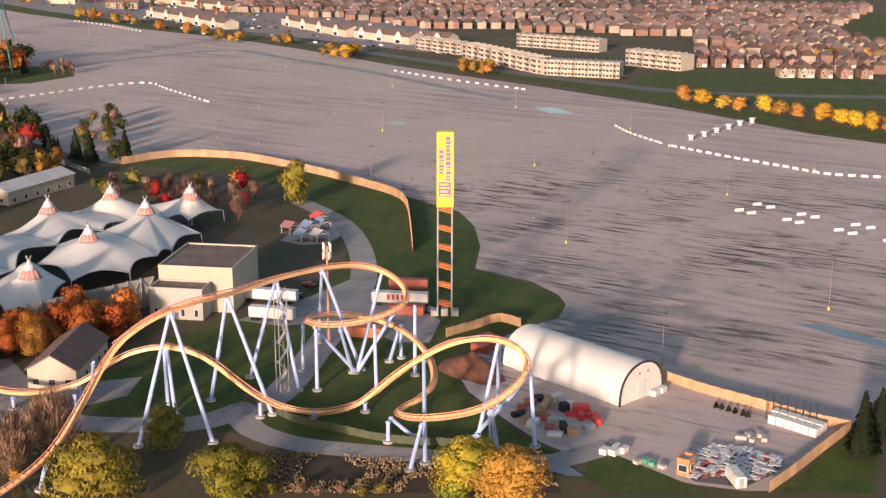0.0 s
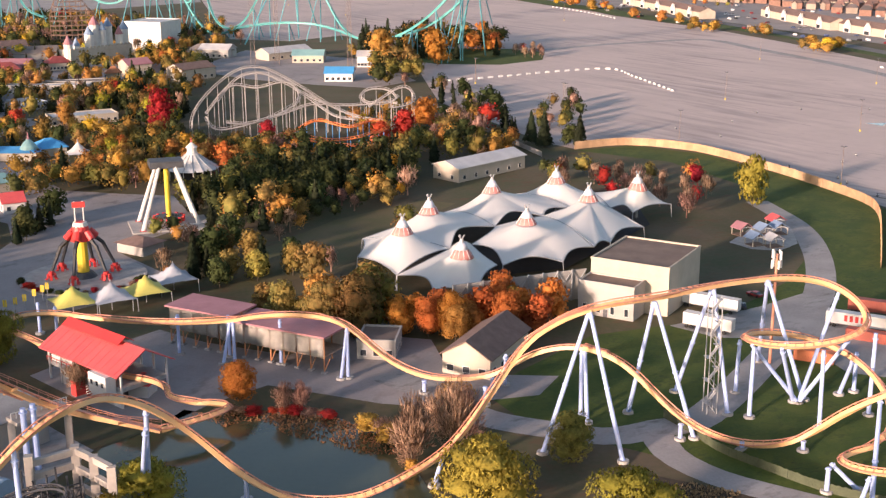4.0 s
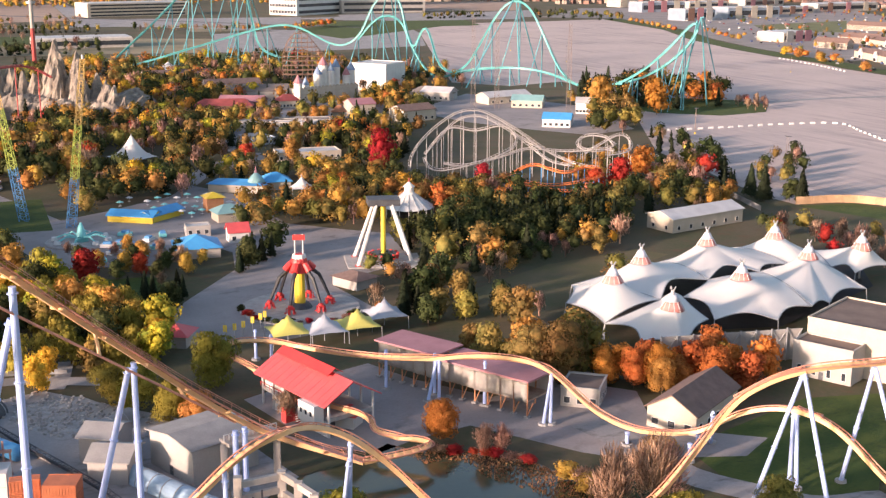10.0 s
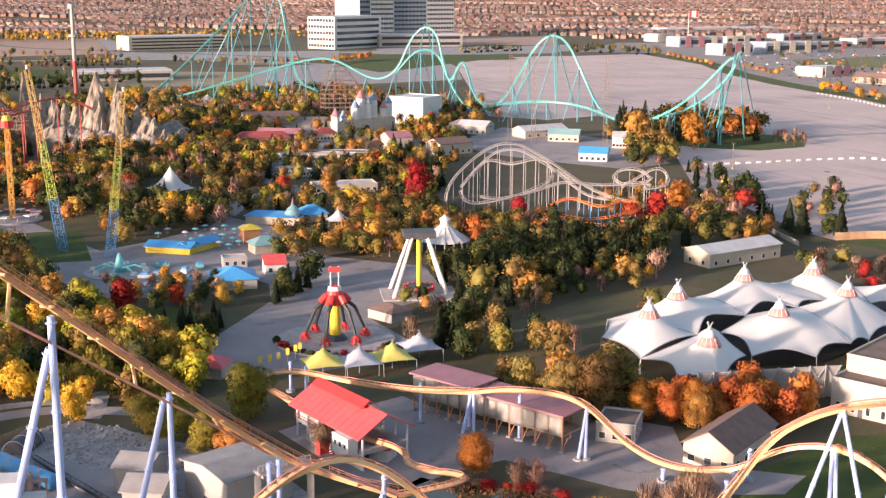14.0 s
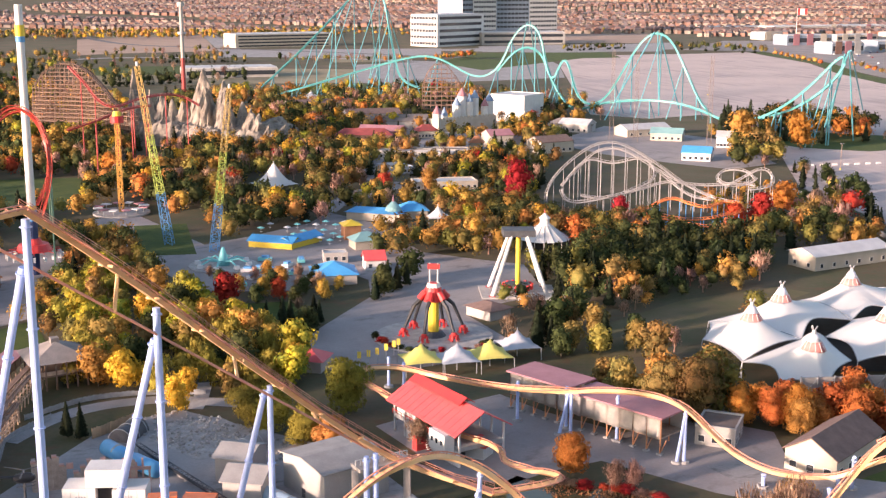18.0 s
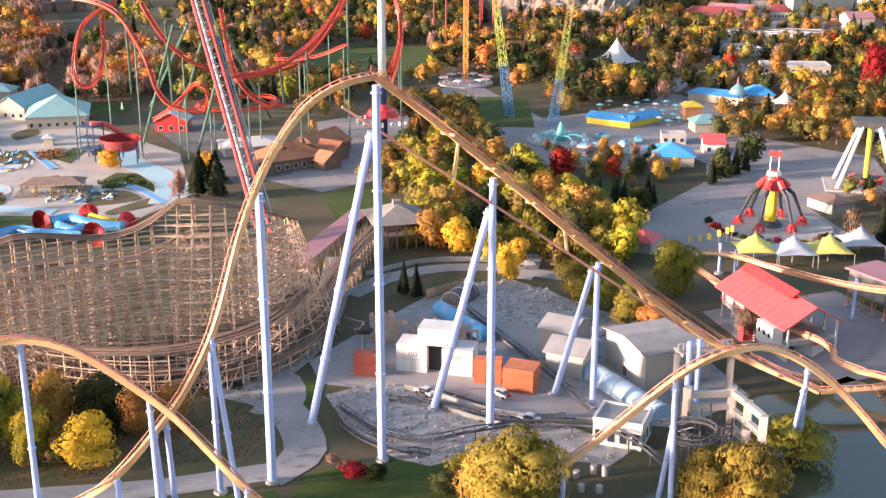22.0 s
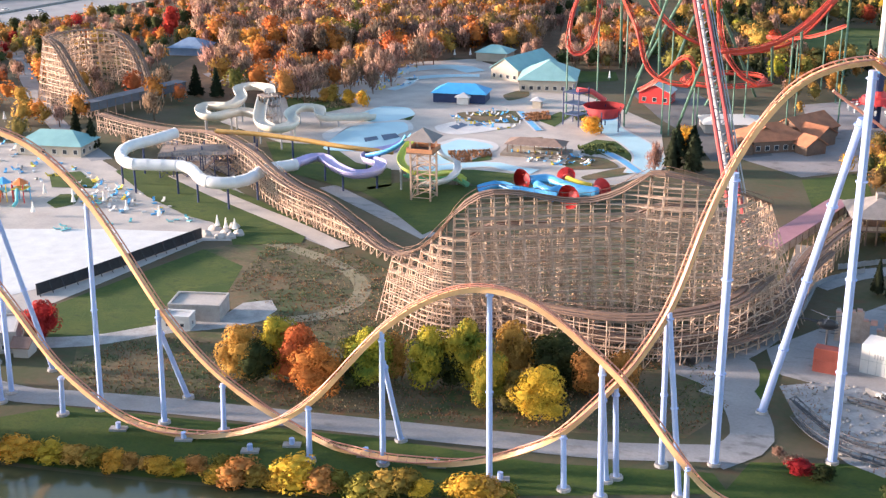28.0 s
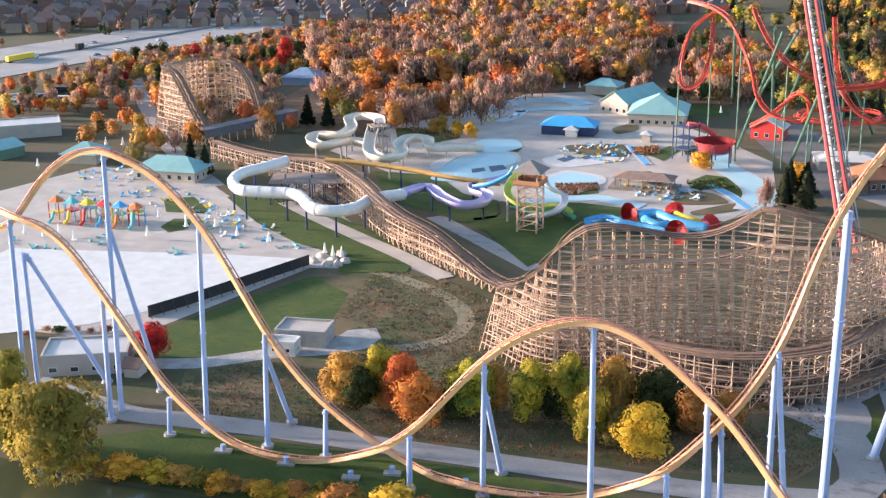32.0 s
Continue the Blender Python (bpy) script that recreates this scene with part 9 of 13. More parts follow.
steel_coaster("family_coaster", [
    [(36.0, 553.3, 6.0), (43.6, 554.0, 7.0), (48.6, 555.0, 11.0), (56.5, 558.5, 11.0), (60.7, 549.8, 10.0), (67.6, 544.4, 9.0), (75.1, 555.2, 10.5), (81.4, 555.6, 10.5), (85.9, 551.2, 8.0), (76.9, 539.5, 7.0), (71.8, 528.6, 6.0), (80.0, 526.7, 5.0), (67.6, 523.4, 5.0), (56.3, 529.0, 5.0), (47.3, 537.5, 6.0), (40.5, 545.2, 6.0)],
    [(48.2, 548.4, 5.0), (57.2, 538.2, 5.0), (69.3, 537.6, 6.0), (80.9, 550.8, 7.0), (84.2, 557.0, 9.0)]],
    (M_ORANGE, M_ORANGE), "small orange coaster on blue posts", 4.0, 0.2, 0.25, 0.6, 2.0, M_SKYSTEEL)
dive = steel_coaster("dive_coaster", [
    [(-212.5, 452.6, 44.8), (-212.9, 441.3, 43.0), (-215.6, 423.3, 34.7), (-217.2, 405.5, 30.0), (-220.5, 394.6, 28.5), (-223.5, 386.0, 28.8), (-226.0, 379.9, 31.5), (-230.7, 374.7, 34.1), (-236.7, 370.9, 37.8), (-242.2, 369.7, 43.4), (-247.0, 370.1, 49.1), (-251.2, 370.9, 55.4)],
    [(-230.7, 388.7, 52.5), (-229.0, 387.4, 47.0), (-227.4, 386.0, 38.8), (-224.1, 383.3, 32.4), (-219.4, 381.4, 26.2), (-214.5, 381.9, 21.7), (-210.0, 384.4, 20.0)],
    [(-219.8, 402.3, 16.0), (-221.2, 411.5, 16.3), (-227.3, 417.5, 16.5), (-238.7, 409.6, 17.0), (-245.8, 397.3, 17.0), (-245.2, 389.7, 16.5), (-238.8, 386.4, 16.0), (-228.3, 392.5, 15.5), (-222.7, 403.6, 15.0), (-219.5, 412.0, 15.0)],
    [(-250.3, 371.6, 14.8), (-245.2, 372.6, 17.4), (-241.9, 372.3, 20.3), (-236.7, 370.9, 24.7), (-231.3, 369.6, 30.3), (-227.3, 369.7, 29.9), (-226.6, 372.5, 25.0), (-228.1, 373.9, 21.1), (-231.3, 374.3, 18.6)],
    [(-282.7, 375.5, 55.7), (-271.4, 373.9, 54.7), (-258.6, 370.7, 50.0), (-256.5, 372.2, 42.6), (-253.0, 372.2, 39.3), (-250.1, 371.7, 32.8), (-248.4, 370.4, 26.9), (-245.8, 369.8, 22.7), (-241.4, 370.3, 19.3), (-235.9, 371.4, 18.8), (-231.3, 374.3, 18.6)],
    [(-247.5, 457.3, 23.6), (-233.4, 459.1, 24.3), (-225.4, 459.7, 26.6), (-215.6, 460.0, 31.1)],
    [(-271.1, 383.9, 53.8), (-280.8, 376.9, 47.6), (-281.9, 373.6, 41.7), (-281.7, 371.2, 34.7), (-281.2, 369.0, 27.8), (-277.8, 369.2, 22.9), (-273.7, 372.2, 24.9), (-273.1, 377.6, 35.9), (-275.1, 381.1, 49.7)],
    [(-212.4, 362.4, 34.2), (-205.2, 380.1, 34.5), (-199.3, 399.0, 41.7), (-192.7, 412.2, 57.3), (-187.3, 417.9, 63.6), (-179.7, 419.1, 60.6), (-173.0, 415.4, 49.6), (-170.9, 407.6, 36.7), (-171.6, 400.8, 26.8)]],
    (M_REDTRACK, M_REDTRACK), "orange-red dive coaster on dark green columns", 30, 0.32, 0.4, 0.85, 2.2, M_GREENSTEEL, 0.0, 0.17)
# its straight lift hill with walkways
def dive_lift():
    a, b = Vector((-154.3, 277.7, 6.0)), Vector((-224.2, 361.1, 63.1))
    d = b - a
    side = d.cross(Vector((0, 0, 1))).normalized()
    up_ = side.cross(d).normalized()
    for s in (-1.7, 1.7):
        part("lift_rail", tube([a + side * s, b + side * s], 0.6, 8), M_LTRACK, dive)
    n = 26
    for k in range(n):
        p = a.lerp(b, k / n)
        bm = bmesh.new()
        add_tube(bm, [p - side * 1.7, p + side * 1.7], 0.16, 5)
        add_tube(bm, [p - side * 1.7, a.lerp(b, (k + 1) / n) + side * 1.7], 0.12, 5)
        add_tube(bm, [p - up_ * 2.0, p + side * 1.7], 0.12, 5)
        part("lift_brace", bm, M_STEEL, dive)
    part("lift_spine", tube([a - up_ * 2.0, b - up_ * 2.0], 0.6, 8), M_STEEL, dive)
    for s in (2.6, 3.4):
        part("walkway", tube([a + side * s, b + side * s], 0.2, 6), M_STEEL, dive)
    for f, t in (((-268.0, 390.0, 0.0), (-233.0, 361.4, 50.0)), ((-289.9, 445.6, 0.0), (-241.7, 370.0, 49.5)), ((-305.3, 451.4, 0.0), (-236.2, 375.9, 48.7)), ((-280.2, 435.6, 0.0), (-224.4, 364.4, 44.1)), ((-239.5, 381.3, 0.0), (-208.7, 345.9, 33.9)), ((-324.2, 466.1, 0.0), (-258.4, 370.9, 49.2)), ((-246.5, 449.9, 0.0), (-226.2, 384.4, 43.7)), ((-269.7, 467.2, 0.0), (-223.3, 386.1, 28.8)), ((-255.7, 480.0, 0.0), (-217.1, 405.5, 29.6)), ((-271.5, 536.4, 0.0), (-215.5, 423.3, 34.3)), ((-253.0, 422.6, 0.0), (-221.4, 377.9, 19.8))):
        strut(dive, f, t, 0.55, M_GREENSTEEL)
dive_lift()
steel_coaster("inverted_coaster", [[(-279.9, 706.6, 56.7), (-266.6, 695.7, 48.1), (-256.7, 688.7, 37.8), (-248.1, 686.5, 34.9), (-244.0, 693.3, 35.8), (-240.2, 721.1, 38.1), (-227.7, 746.0, 37.6), (-212.6, 740.1, 31.5)], [(-256.2, 640.7, 27.7), (-243.6, 656.2, 32.0), (-236.3, 680.1, 35.7), (-231.1, 703.0, 35.0)]], (M_LTRACK, M_LTRACK), "dark red coaster by the rock mountain", 14, 0.35, 0.4, 0.7, 3.0, M_LTRACK)
steel_coaster("inverted_coaster", [[(-249.5, 456.2, 17.8), (-240.3, 466.8, 20.9), (-234.1, 481.1, 32.8), (-229.3, 494.4, 47.7), (-222.6, 502.9, 54.0), (-212.4, 501.9, 49.5), (-205.3, 494.1, 38.7), (-202.8, 484.3, 26.1), (-203.4, 473.1, 18.5)]], (M_REDTRACK, M_REDTRACK), "red looping coaster beyond the white tower", 16, 0.35, 0.45, 0.7, 3.0, M_GREENSTEEL)
for f, t in (((39.4, 849.1, 0.0), (34.5, 679.1, 60.9)), ((55.2, 844.2, 0.0), (43.3, 688.6, 60.3)), ((100.8, 818.4, 0.0), (83.9, 674.8, 58.6))):
    ob = thing("lattice_mast", pose(0, 0, 0), "thin rusty lattice mast behind the grey coaster", "mast", "lattice masts")
    bm = bmesh.new()
    lattice(bm, f, (f[0], f[1], t[2]), 3.0, 1.6, 14, 0.05)
    part("truss", bm, M_LAMP, ob)
tow = (-327.5, 1091.7, 83.1)
ob = thing("drop_tower", pose(tow[0], tow[1], 0), "slim red and white drop tower", "ride")
part("shaft", tube([(0, 0, 0), (0, 0, tow[2] * 0.45)], 1.9, 10), M_LTRACK, ob)
part("upper_shaft", tube([(0, 0, tow[2] * 0.45), (0, 0, tow[2])], 1.7, 10), M_GREYWALL, ob)
part("crown", tube([(0, 0, tow[2] - 1), (0, 0, tow[2] + 3)], 3.4, 10), M_STEEL, ob)
part("car_ring", tube([(0, 0, tow[2] * 0.7), (0, 0, tow[2] * 0.7 + 2)], 4.0, 12), M_STEEL, ob)


# ---- wooden coasters ----
def timber(bm, a, b, r):
    add_tube(bm, [a, b], r, 4, flat=(r, r), caps=False)


def wooden_coaster(pts, parent, gap=3.0, half=1.6, outer=None, batter=0.16, storey=2.4, th=0.085, out_side=1, mat=None):
    """Bents of posts, ledgers and diagonals under a laminated track."""
    path = smooth_path(pts, gap)
    bents = []
    for i, p in enumerate(path):
        d = (path[min(i + 1, len(path) - 1)] - path[max(i - 1, 0)])
        s = Vector((d.y, -d.x, 0)).normalized()
        top = p.z
        offs = [-half, half]
        if outer and top > 7:
            offs += [out_side * (half + batter * top * k) for k in outer]
        bm = bmesh.new()
        n = max(1, int(top / storey))
        feet = []
        for o in offs:
            in_ = max(-half, min(half, o))
            a, b = Vector((p.x, p.y, -0.2)) + s * o, Vector((p.x, p.y, top)) + s * in_
            timber(bm, a, b, th)
            feet.append((a, b))
        for k in range(1, n + 1):
            u = k / n
            lo = [a.lerp(b, u) for a, b in feet]
            timber(bm, lo[0], max(lo, key=lambda v: (v - lo[0]).length), th * 0.8)
            pv = [a.lerp(b, (k - 1) / n) for a, b in feet]
            timber(bm, pv[0], lo[1], th * 0.7)
        part("bent", bm, mat or M_WOOD, parent)
        bents.append((s, feet, n, top))
    # ledgers from bent to bent, by storey
    bm = bmesh.new()
    for (s0, f0, n0, t0), (s1, f1, n1, t1) in zip(bents, bents[1:]):
        for j in range(min(len(f0), len(f1))):
            lim = min(t0, t1)
            z = storey
            while z < lim:
                a = f0[j][0].lerp(f0[j][1], z / t0)
                b = f1[j][0].lerp(f1[j][1], z / t1)
                timber(bm, a, b, th * 1.1)
                z += storey * 0.88
            if j < 2 and lim > 4:
                timber(bm, f0[j][0], f1[j][0].lerp(f1[j][1], min(0.9, 5.4 / max(t1, 5.5))), th * 0.7)
    tagged(part("trestle_lattice", bm, mat or M_WOOD, parent), kind="stuff")
    # track: laminated beams, rails and walkways
    for off, w, hgt, mat, nm in ((-0.75, 0.28, 0.22, M_WOODT, "track_beam"), (0.75, 0.28, 0.22, M_WOODT, "track_beam"), (-1.7, 0.45, 0.06, M_WOODT, "walkway"), (1.7, 0.45, 0.06, M_WOODT, "walkway")):
        bm = bmesh.new()
        add_tube(bm, [p + Vector((0, 0, 0.1)) + s * off for p, (s, *_) in zip(path, bents)], 0.2, 4, flat=(w, hgt))
        part(nm, bm, mat, parent)
    for off in (-2.1, 2.1):
        bm = bmesh.new()
        add_tube(bm, [p + Vector((0, 0, 1.1)) + s * off for p, (s, *_) in zip(path, bents)], 0.07, 4)
        for p, (s, *_) in zip(path, bents):
            add_tube(bm, [p + s * off, p + s * off + Vector((0, 0, 1.1))], 0.05, 4, caps=False)
        part("handrail", bm, mat or M_WOOD, parent)


M_WOODT = material("dark_track_timber", (0.24, 0.15, 0.105), (0.16, 0.105, 0.08), 2, 0.8)
mine = thing("wooden_coaster", pose(0, 0, 0), "weathered wooden roller coaster, a dense timber trestle turn", "roller coaster")
wooden_coaster([(-188.8, 187.4, 13.9), (-183.0, 187.5, 16.1), (-178.3, 187.9, 19.6), (-174.2, 188.9, 25.0), (-171.5, 191.4, 28.5), (-169.0, 194.9, 30.4), (-165.0, 199.6, 30.3), (-160.9, 204.2, 29.1), (-156.7, 208.7, 28.1), (-152.4, 213.1, 28.4), (-148.1, 217.3, 30.7), (-143.8, 220.2, 34.3), (-139.8, 221.6, 34.3), (-132.6, 225.9, 32.5), (-129.5, 232.4, 29.9), (-129.4, 243.8, 25.2)], mine, 3.0, 1.6, (0.35, 0.7, 1.0), 0.42)
wooden_coaster([(-174.4, 195.6, 19.2), (-171.0, 201.1, 21.5), (-165.8, 210.6, 20.4), (-158.9, 218.3, 19.5), (-152.9, 224.9, 20.9), (-147.4, 232.2, 23.7), (-141.4, 241.7, 20.8), (-138.4, 254.8, 16.3)], mine, 3.2, 1.6, None)
wooden_coaster([(-186.6, 199.5, 1.6), (-168.6, 194.9, 2.2), (-153.3, 195.6, 2.8), (-140.7, 198.7, 3.4), (-130.9, 204.9, 3.8), (-124.0, 215.5, 4.0), (-121.6, 227.3, 4.2), (-122.5, 241.0, 4.6), (-126.2, 255.7, 5.0), (-130.4, 271.9, 5.4), (-132.7, 288.1, 6.0), (-134.4, 306.5, 6.6)], mine, 2.6, 1.6, None)
wooden_coaster([(-171.4, 194.2, 9.0), (-156.7, 192.1, 9.5), (-143.1, 193.8, 10.0), (-132.3, 198.3, 10.5), (-124.8, 207.3, 11.0), (-120.9, 218.2, 11.5), (-122.8, 235.4, 12.0)], mine, 3.0, 1.6, None)
wooden_coaster([(-212.9, 211.3, 2.2), (-223.8, 213.4, 3.0), (-236.6, 215.4, 6.0), (-247.9, 217.4, 8.0), (-261.6, 219.1, 9.0), (-277.6, 224.2, 10.0), (-301.0, 234.5, 10.0), (-330.4, 243.7, 9.0), (-353.5, 241.8, 7.0), (-377.0, 241.4, 6.0), (-394.5, 241.0, 6.5)], mine, 3.0, 1.6, None)
wooden_coaster([(-208.8, 212.8, 2.0), (-217.8, 211.6, 2.5), (-232.4, 215.5, 4.5), (-251.2, 218.3, 6.0), (-270.8, 222.6, 6.5)], mine, 3.0, 1.6, None)
wooden_coaster([(-414.9, 251.2, 3.9), (-422.7, 251.8, 9.8), (-431.8, 252.2, 18.7), (-440.4, 253.1, 25.0), (-450.8, 255.2, 26.3), (-470.6, 275.0, 24.1), (-473.2, 290.1, 22.8), (-461.7, 295.1, 21.7), (-447.7, 292.9, 16.3), (-437.8, 289.8, 8.5), (-428.5, 285.6, 2.2)], mine, 3.2, 1.6, (0.6,), 0.3, 2.7, 0.14, -1)
wooden_coaster([(-145.8, 201.6, 3.0), (-138.1, 202.0, 3.0), (-131.1, 204.4, 3.0), (-125.2, 208.4, 3.0), (-119.9, 216.0, 3.2), (-118.5, 229.0, 3.5), (-121.8, 245.3, 4.0), (-126.8, 261.4, 4.5), (-129.5, 278.5, 5.0)], mine, 3.0, 1.6, None, 0.2, 1.6, 0.1)
# storage tunnel and station of the wooden coaster
M_SLATEW = material("weathered_slate_boards", (0.16, 0.165, 0.19), (0.11, 0.115, 0.135), 3, 0.8)
def covered_bridge(a, b, w, z, h, label, wall, roofm):
    m, L = frame_from(a, b)
    ob = thing("covered_track", m, label, "building")
    part("wall", box((0, 0, z), (L, 0.2, z + h)), wall, ob)
    part("wall", box((0, w, z), (L, w + 0.2, z + h)), wall, ob)
    part("floor", box((0, 0.2, z), (L, w, z + 0.3)), M_WOOD, ob)
    part("roof", box((-0.4, -0.5, z + h), (L + 0.4, w + 0.7, z + h + 0.25)), roofm, ob)
    n = int(L / 4)
    for i in range(n + 1):
        part("post", box((L * i / n - 0.15, 0, -0.1), (L * i / n + 0.15, 0.2, z)), M_WOOD, ob)
        part("post", box((L * i / n - 0.15, w, -0.1), (L * i / n + 0.15, w + 0.2, z)), M_WOOD, ob)
        part("batten", box((L * i / n - 0.1, -0.1, z), (L * i / n + 0.1, -0.004, z + h)), M_WOODT, ob)
covered_bridge((-412.5, 248.1), (-419.6, 296.9), 5, 3.5, 3.0, "grey covered track bridge", M_SLATEW, M_SLATEW)
covered_bridge((-139.2, 270.2), (-143.4, 319.0), 5, 3.0, 2.6, "long covered ramp with a dull red roof", M_WOOD, M_PINKROOF)
M_GREYSHINGLE = material("grey_shingle_roof", (0.27, 0.24, 0.225), (0.20, 0.18, 0.17), 3, 0.9)
def timber_station():
    a, b = (-133.0, 301.0), (-121.9, 308.6)
    m, L = frame_from(a, b)
    ob = thing("coaster_station", m, "raised timber coaster station with a grey hipped roof", "building")
    D = 14.0
    part("deck", box((0, 0, 3.6), (L, D, 4.1)), M_WOODT, ob)
    for i in range(6):
        for y in (0, D):
            part("post", box((L * i / 5 - 0.2, y - 0.2, -0.1), (L * i / 5 + 0.2, y + 0.2, 7.6)), M_WOODT, ob)
    part("parapet", box((0, -0.15, 4.1), (L, 0.05, 5.2)), M_WOOD, ob)
    bm = bmesh.new()
    hip_roof(bm, 0, L, 0, D, 7.6, 11.5, 1.6)
    part("roof", bm, M_GREYSHINGLE, ob)
    part("cupola", box((L * 0.42, D * 0.42, 11.0), (L * 0.58, D * 0.58, 12.4)), M_GREYSHINGLE, ob)
timber_station()
ob = thing("wooden_coaster", pose(0, 0, 0), "far wooden coaster hill, brown trestle", "roller coaster")
wooden_coaster([(-105.2, 1004.5, 22.3), (-100.6, 1005.0, 33.6), (-93.7, 1005.6, 39.8), (-86.8, 1006.3, 39.1), (-78.3, 1007.0, 28.8), (-68.1, 1007.7, 15.7), (-61.2, 1008.1, 7.7)], ob, 5, 2, (0.6,), 0.3, 4, 0.2, mat=M_WOODT)
ob = thing("wooden_coaster", pose(0, 0, 0), "far wooden coaster hill by the red track", "roller coaster")
wooden_coaster([(-345.1, 810.3, 36.0), (-334.0, 809.5, 47.5), (-320.2, 808.9, 51.0), (-306.8, 804.6, 47.0), (-294.2, 798.5, 37.0), (-282.6, 791.7, 26.0), (-268, 786, 20)], ob, 3.4, 2, (0.35, 0.6), 0.3, 3, 0.17, mat=M_WOODT)


# ---- water park ----
M_FLUME = material("faded_orange_flume", (0.66, 0.40, 0.13), (0.55, 0.32, 0.10), 4, 0.45)
def slide(name, pts, r, mat, label, posts=True, open_top=False, post_mat=None, rings=False, gap=12.0):
    """A tube slide or an open flume on posts."""
    path = smooth_path(pts, 1.6)
    ob = thing(name, pose(0, 0, 0), label, "water slide")
    bm = bmesh.new()
    if open_top:
        rows = []
        for i, p in enumerate(path):
            d = path[min(i + 1, len(path) - 1)] - path[max(i - 1, 0)]
            s = Vector((d.y, -d.x, 0)).normalized()
            sec = [(-1.15, 0.75), (-1.0, 0.0), (-0.5, -0.55), (0.5, -0.55), (1.0, 0.0), (1.15, 0.75), (1.3, 0.7), (1.12, -0.1), (0.6, -0.75), (-0.6, -0.75), (-1.12, -0.1), (-1.3, 0.7)]
            rows.append([bm.verts.new(p + s * r * u + Vector((0, 0, r * v))) for u, v in sec])
        for a, b in zip(rows, rows[1:]):
            for k in range(12):
                bm.faces.new((a[k], a[(k + 1) % 12], b[(k + 1) % 12], b[k]))
    else:
        add_tube(bm, path, r, 14)
    part("flume", bm, mat, ob, smooth=True)
    if rings:
        for k in range(0, len(path) - 1, 2):
            part("joint_ring", tube([path[k], path[k] + (path[k + 1] - path[k]).normalized() * 0.22], r * 1.07, 14), mat, ob)
    if posts:
        run = 0.0
        for a, b in zip(path, path[1:]):
            run += (b - a).length
            if run > gap and b.z > 2:
                run = 0.0
                part("post", tube([(b.x, b.y, 0), (b.x, b.y, b.z - r * 0.8)], 0.32, 8), post_mat or M_NAVY, ob)
    return ob


slide("tube_slide", [(-333.4, 230.6, 11.0), (-332.7, 220.8, 10.5), (-333.2, 213.4, 10.0), (-328.1, 206.2, 9.6), (-318.2, 202.4, 9.2), (-311.1, 206.9, 9.0), (-302.3, 212.2, 8.8), (-288.3, 207.6, 8.4), (-282.1, 210.7, 8.0), (-280.4, 217.7, 8.0), (-284.8, 227.8, 8.0), (-282.9, 238.4, 7.8)], 1.75, M_SLIDEW, "white ribbed tube slide on navy posts", rings=True)
slide("tube_slide", [(-284.5, 239.8, 7.6), (-285.9, 250.3, 7.2), (-275.1, 247.0, 6.6), (-266.5, 246.8, 6.0), (-264.6, 253.7, 5.6), (-270.6, 261.9, 5.4), (-279.1, 264.1, 5.2), (-281.7, 269.6, 5.6), (-278.3, 276.4, 6.5), (-277.8, 282.3, 8.0)], 1.5, M_PURPLE, "lilac open flume slide on navy posts", open_top=True)
slide("flume_slide", [(-356.1, 289.0, 11.0), (-366.5, 296.4, 11.0), (-375.8, 296.1, 10.6), (-375.6, 289.8, 10.2), (-364.0, 281.8, 9.6), (-359.3, 272.3, 9.2), (-366.6, 267.5, 8.8), (-360.7, 261.0, 8.2), (-354.3, 262.1, 7.8), (-356.0, 274.9, 7.2), (-348.6, 276.8, 6.8)], 1.7, M_SLIDEC, "cream winding open flume", open_top=True, post_mat=M_STEEL)
slide("flume_slide", [(-355.2, 285.0, 10.0), (-344.5, 274.9, 9.0), (-332.4, 265.2, 8.0), (-324.3, 266.1, 7.4), (-328.5, 276.5, 6.8), (-340.5, 284.8, 6.4), (-348.5, 297.0, 6.0), (-343.8, 301.4, 5.4), (-335.5, 295.9, 4.6), (-333.9, 305.1, 3.4), (-333.5, 319.2, 1.2)], 1.7, M_SLIDEC, "cream winding open flume to the pool", open_top=True, post_mat=M_STEEL)
slide("flume_slide", [(-327.4, 241.9, 10.5), (-315.4, 250.3, 9.8), (-301.6, 258.0, 8.6), (-288.8, 263.8, 7.4), (-276.1, 273.0, 6.0)], 0.8, M_FLUME, "long straight orange-yellow slide", open_top=True)
slide("flume_slide", [(-262.1, 268.9, 14.0), (-262.1, 264.7, 11.5), (-258.5, 258.7, 9.0), (-253.5, 257.7, 7.0), (-251.7, 264.5, 5.0), (-251.7, 274.5, 3.4), (-248.0, 275.7, 1.4)], 0.95, M_LIME, "yellow-green spiral slide from the tower", open_top=True, post_mat=M_STEEL)
slide("flume_slide", [(-259.0, 272.0, 14.0), (-252.9, 270.6, 10.0), (-250.7, 274.6, 7.0), (-247.7, 272.2, 5.0), (-248.4, 267.2, 3.0), (-255.5, 263.6, 1.2)], 0.95, M_SLIDEW, "white spiral slide from the tower", open_top=True, post_mat=M_STEEL)
slide("flume_slide", [(-265.7, 269.3, 14.0), (-268.5, 269.2, 11.0), (-273.0, 266.2, 8.0), (-279.8, 265.2, 6.0)], 0.95, M_SLIDEBLUE, "blue slide from the tower", open_top=True, post_mat=M_STEEL)
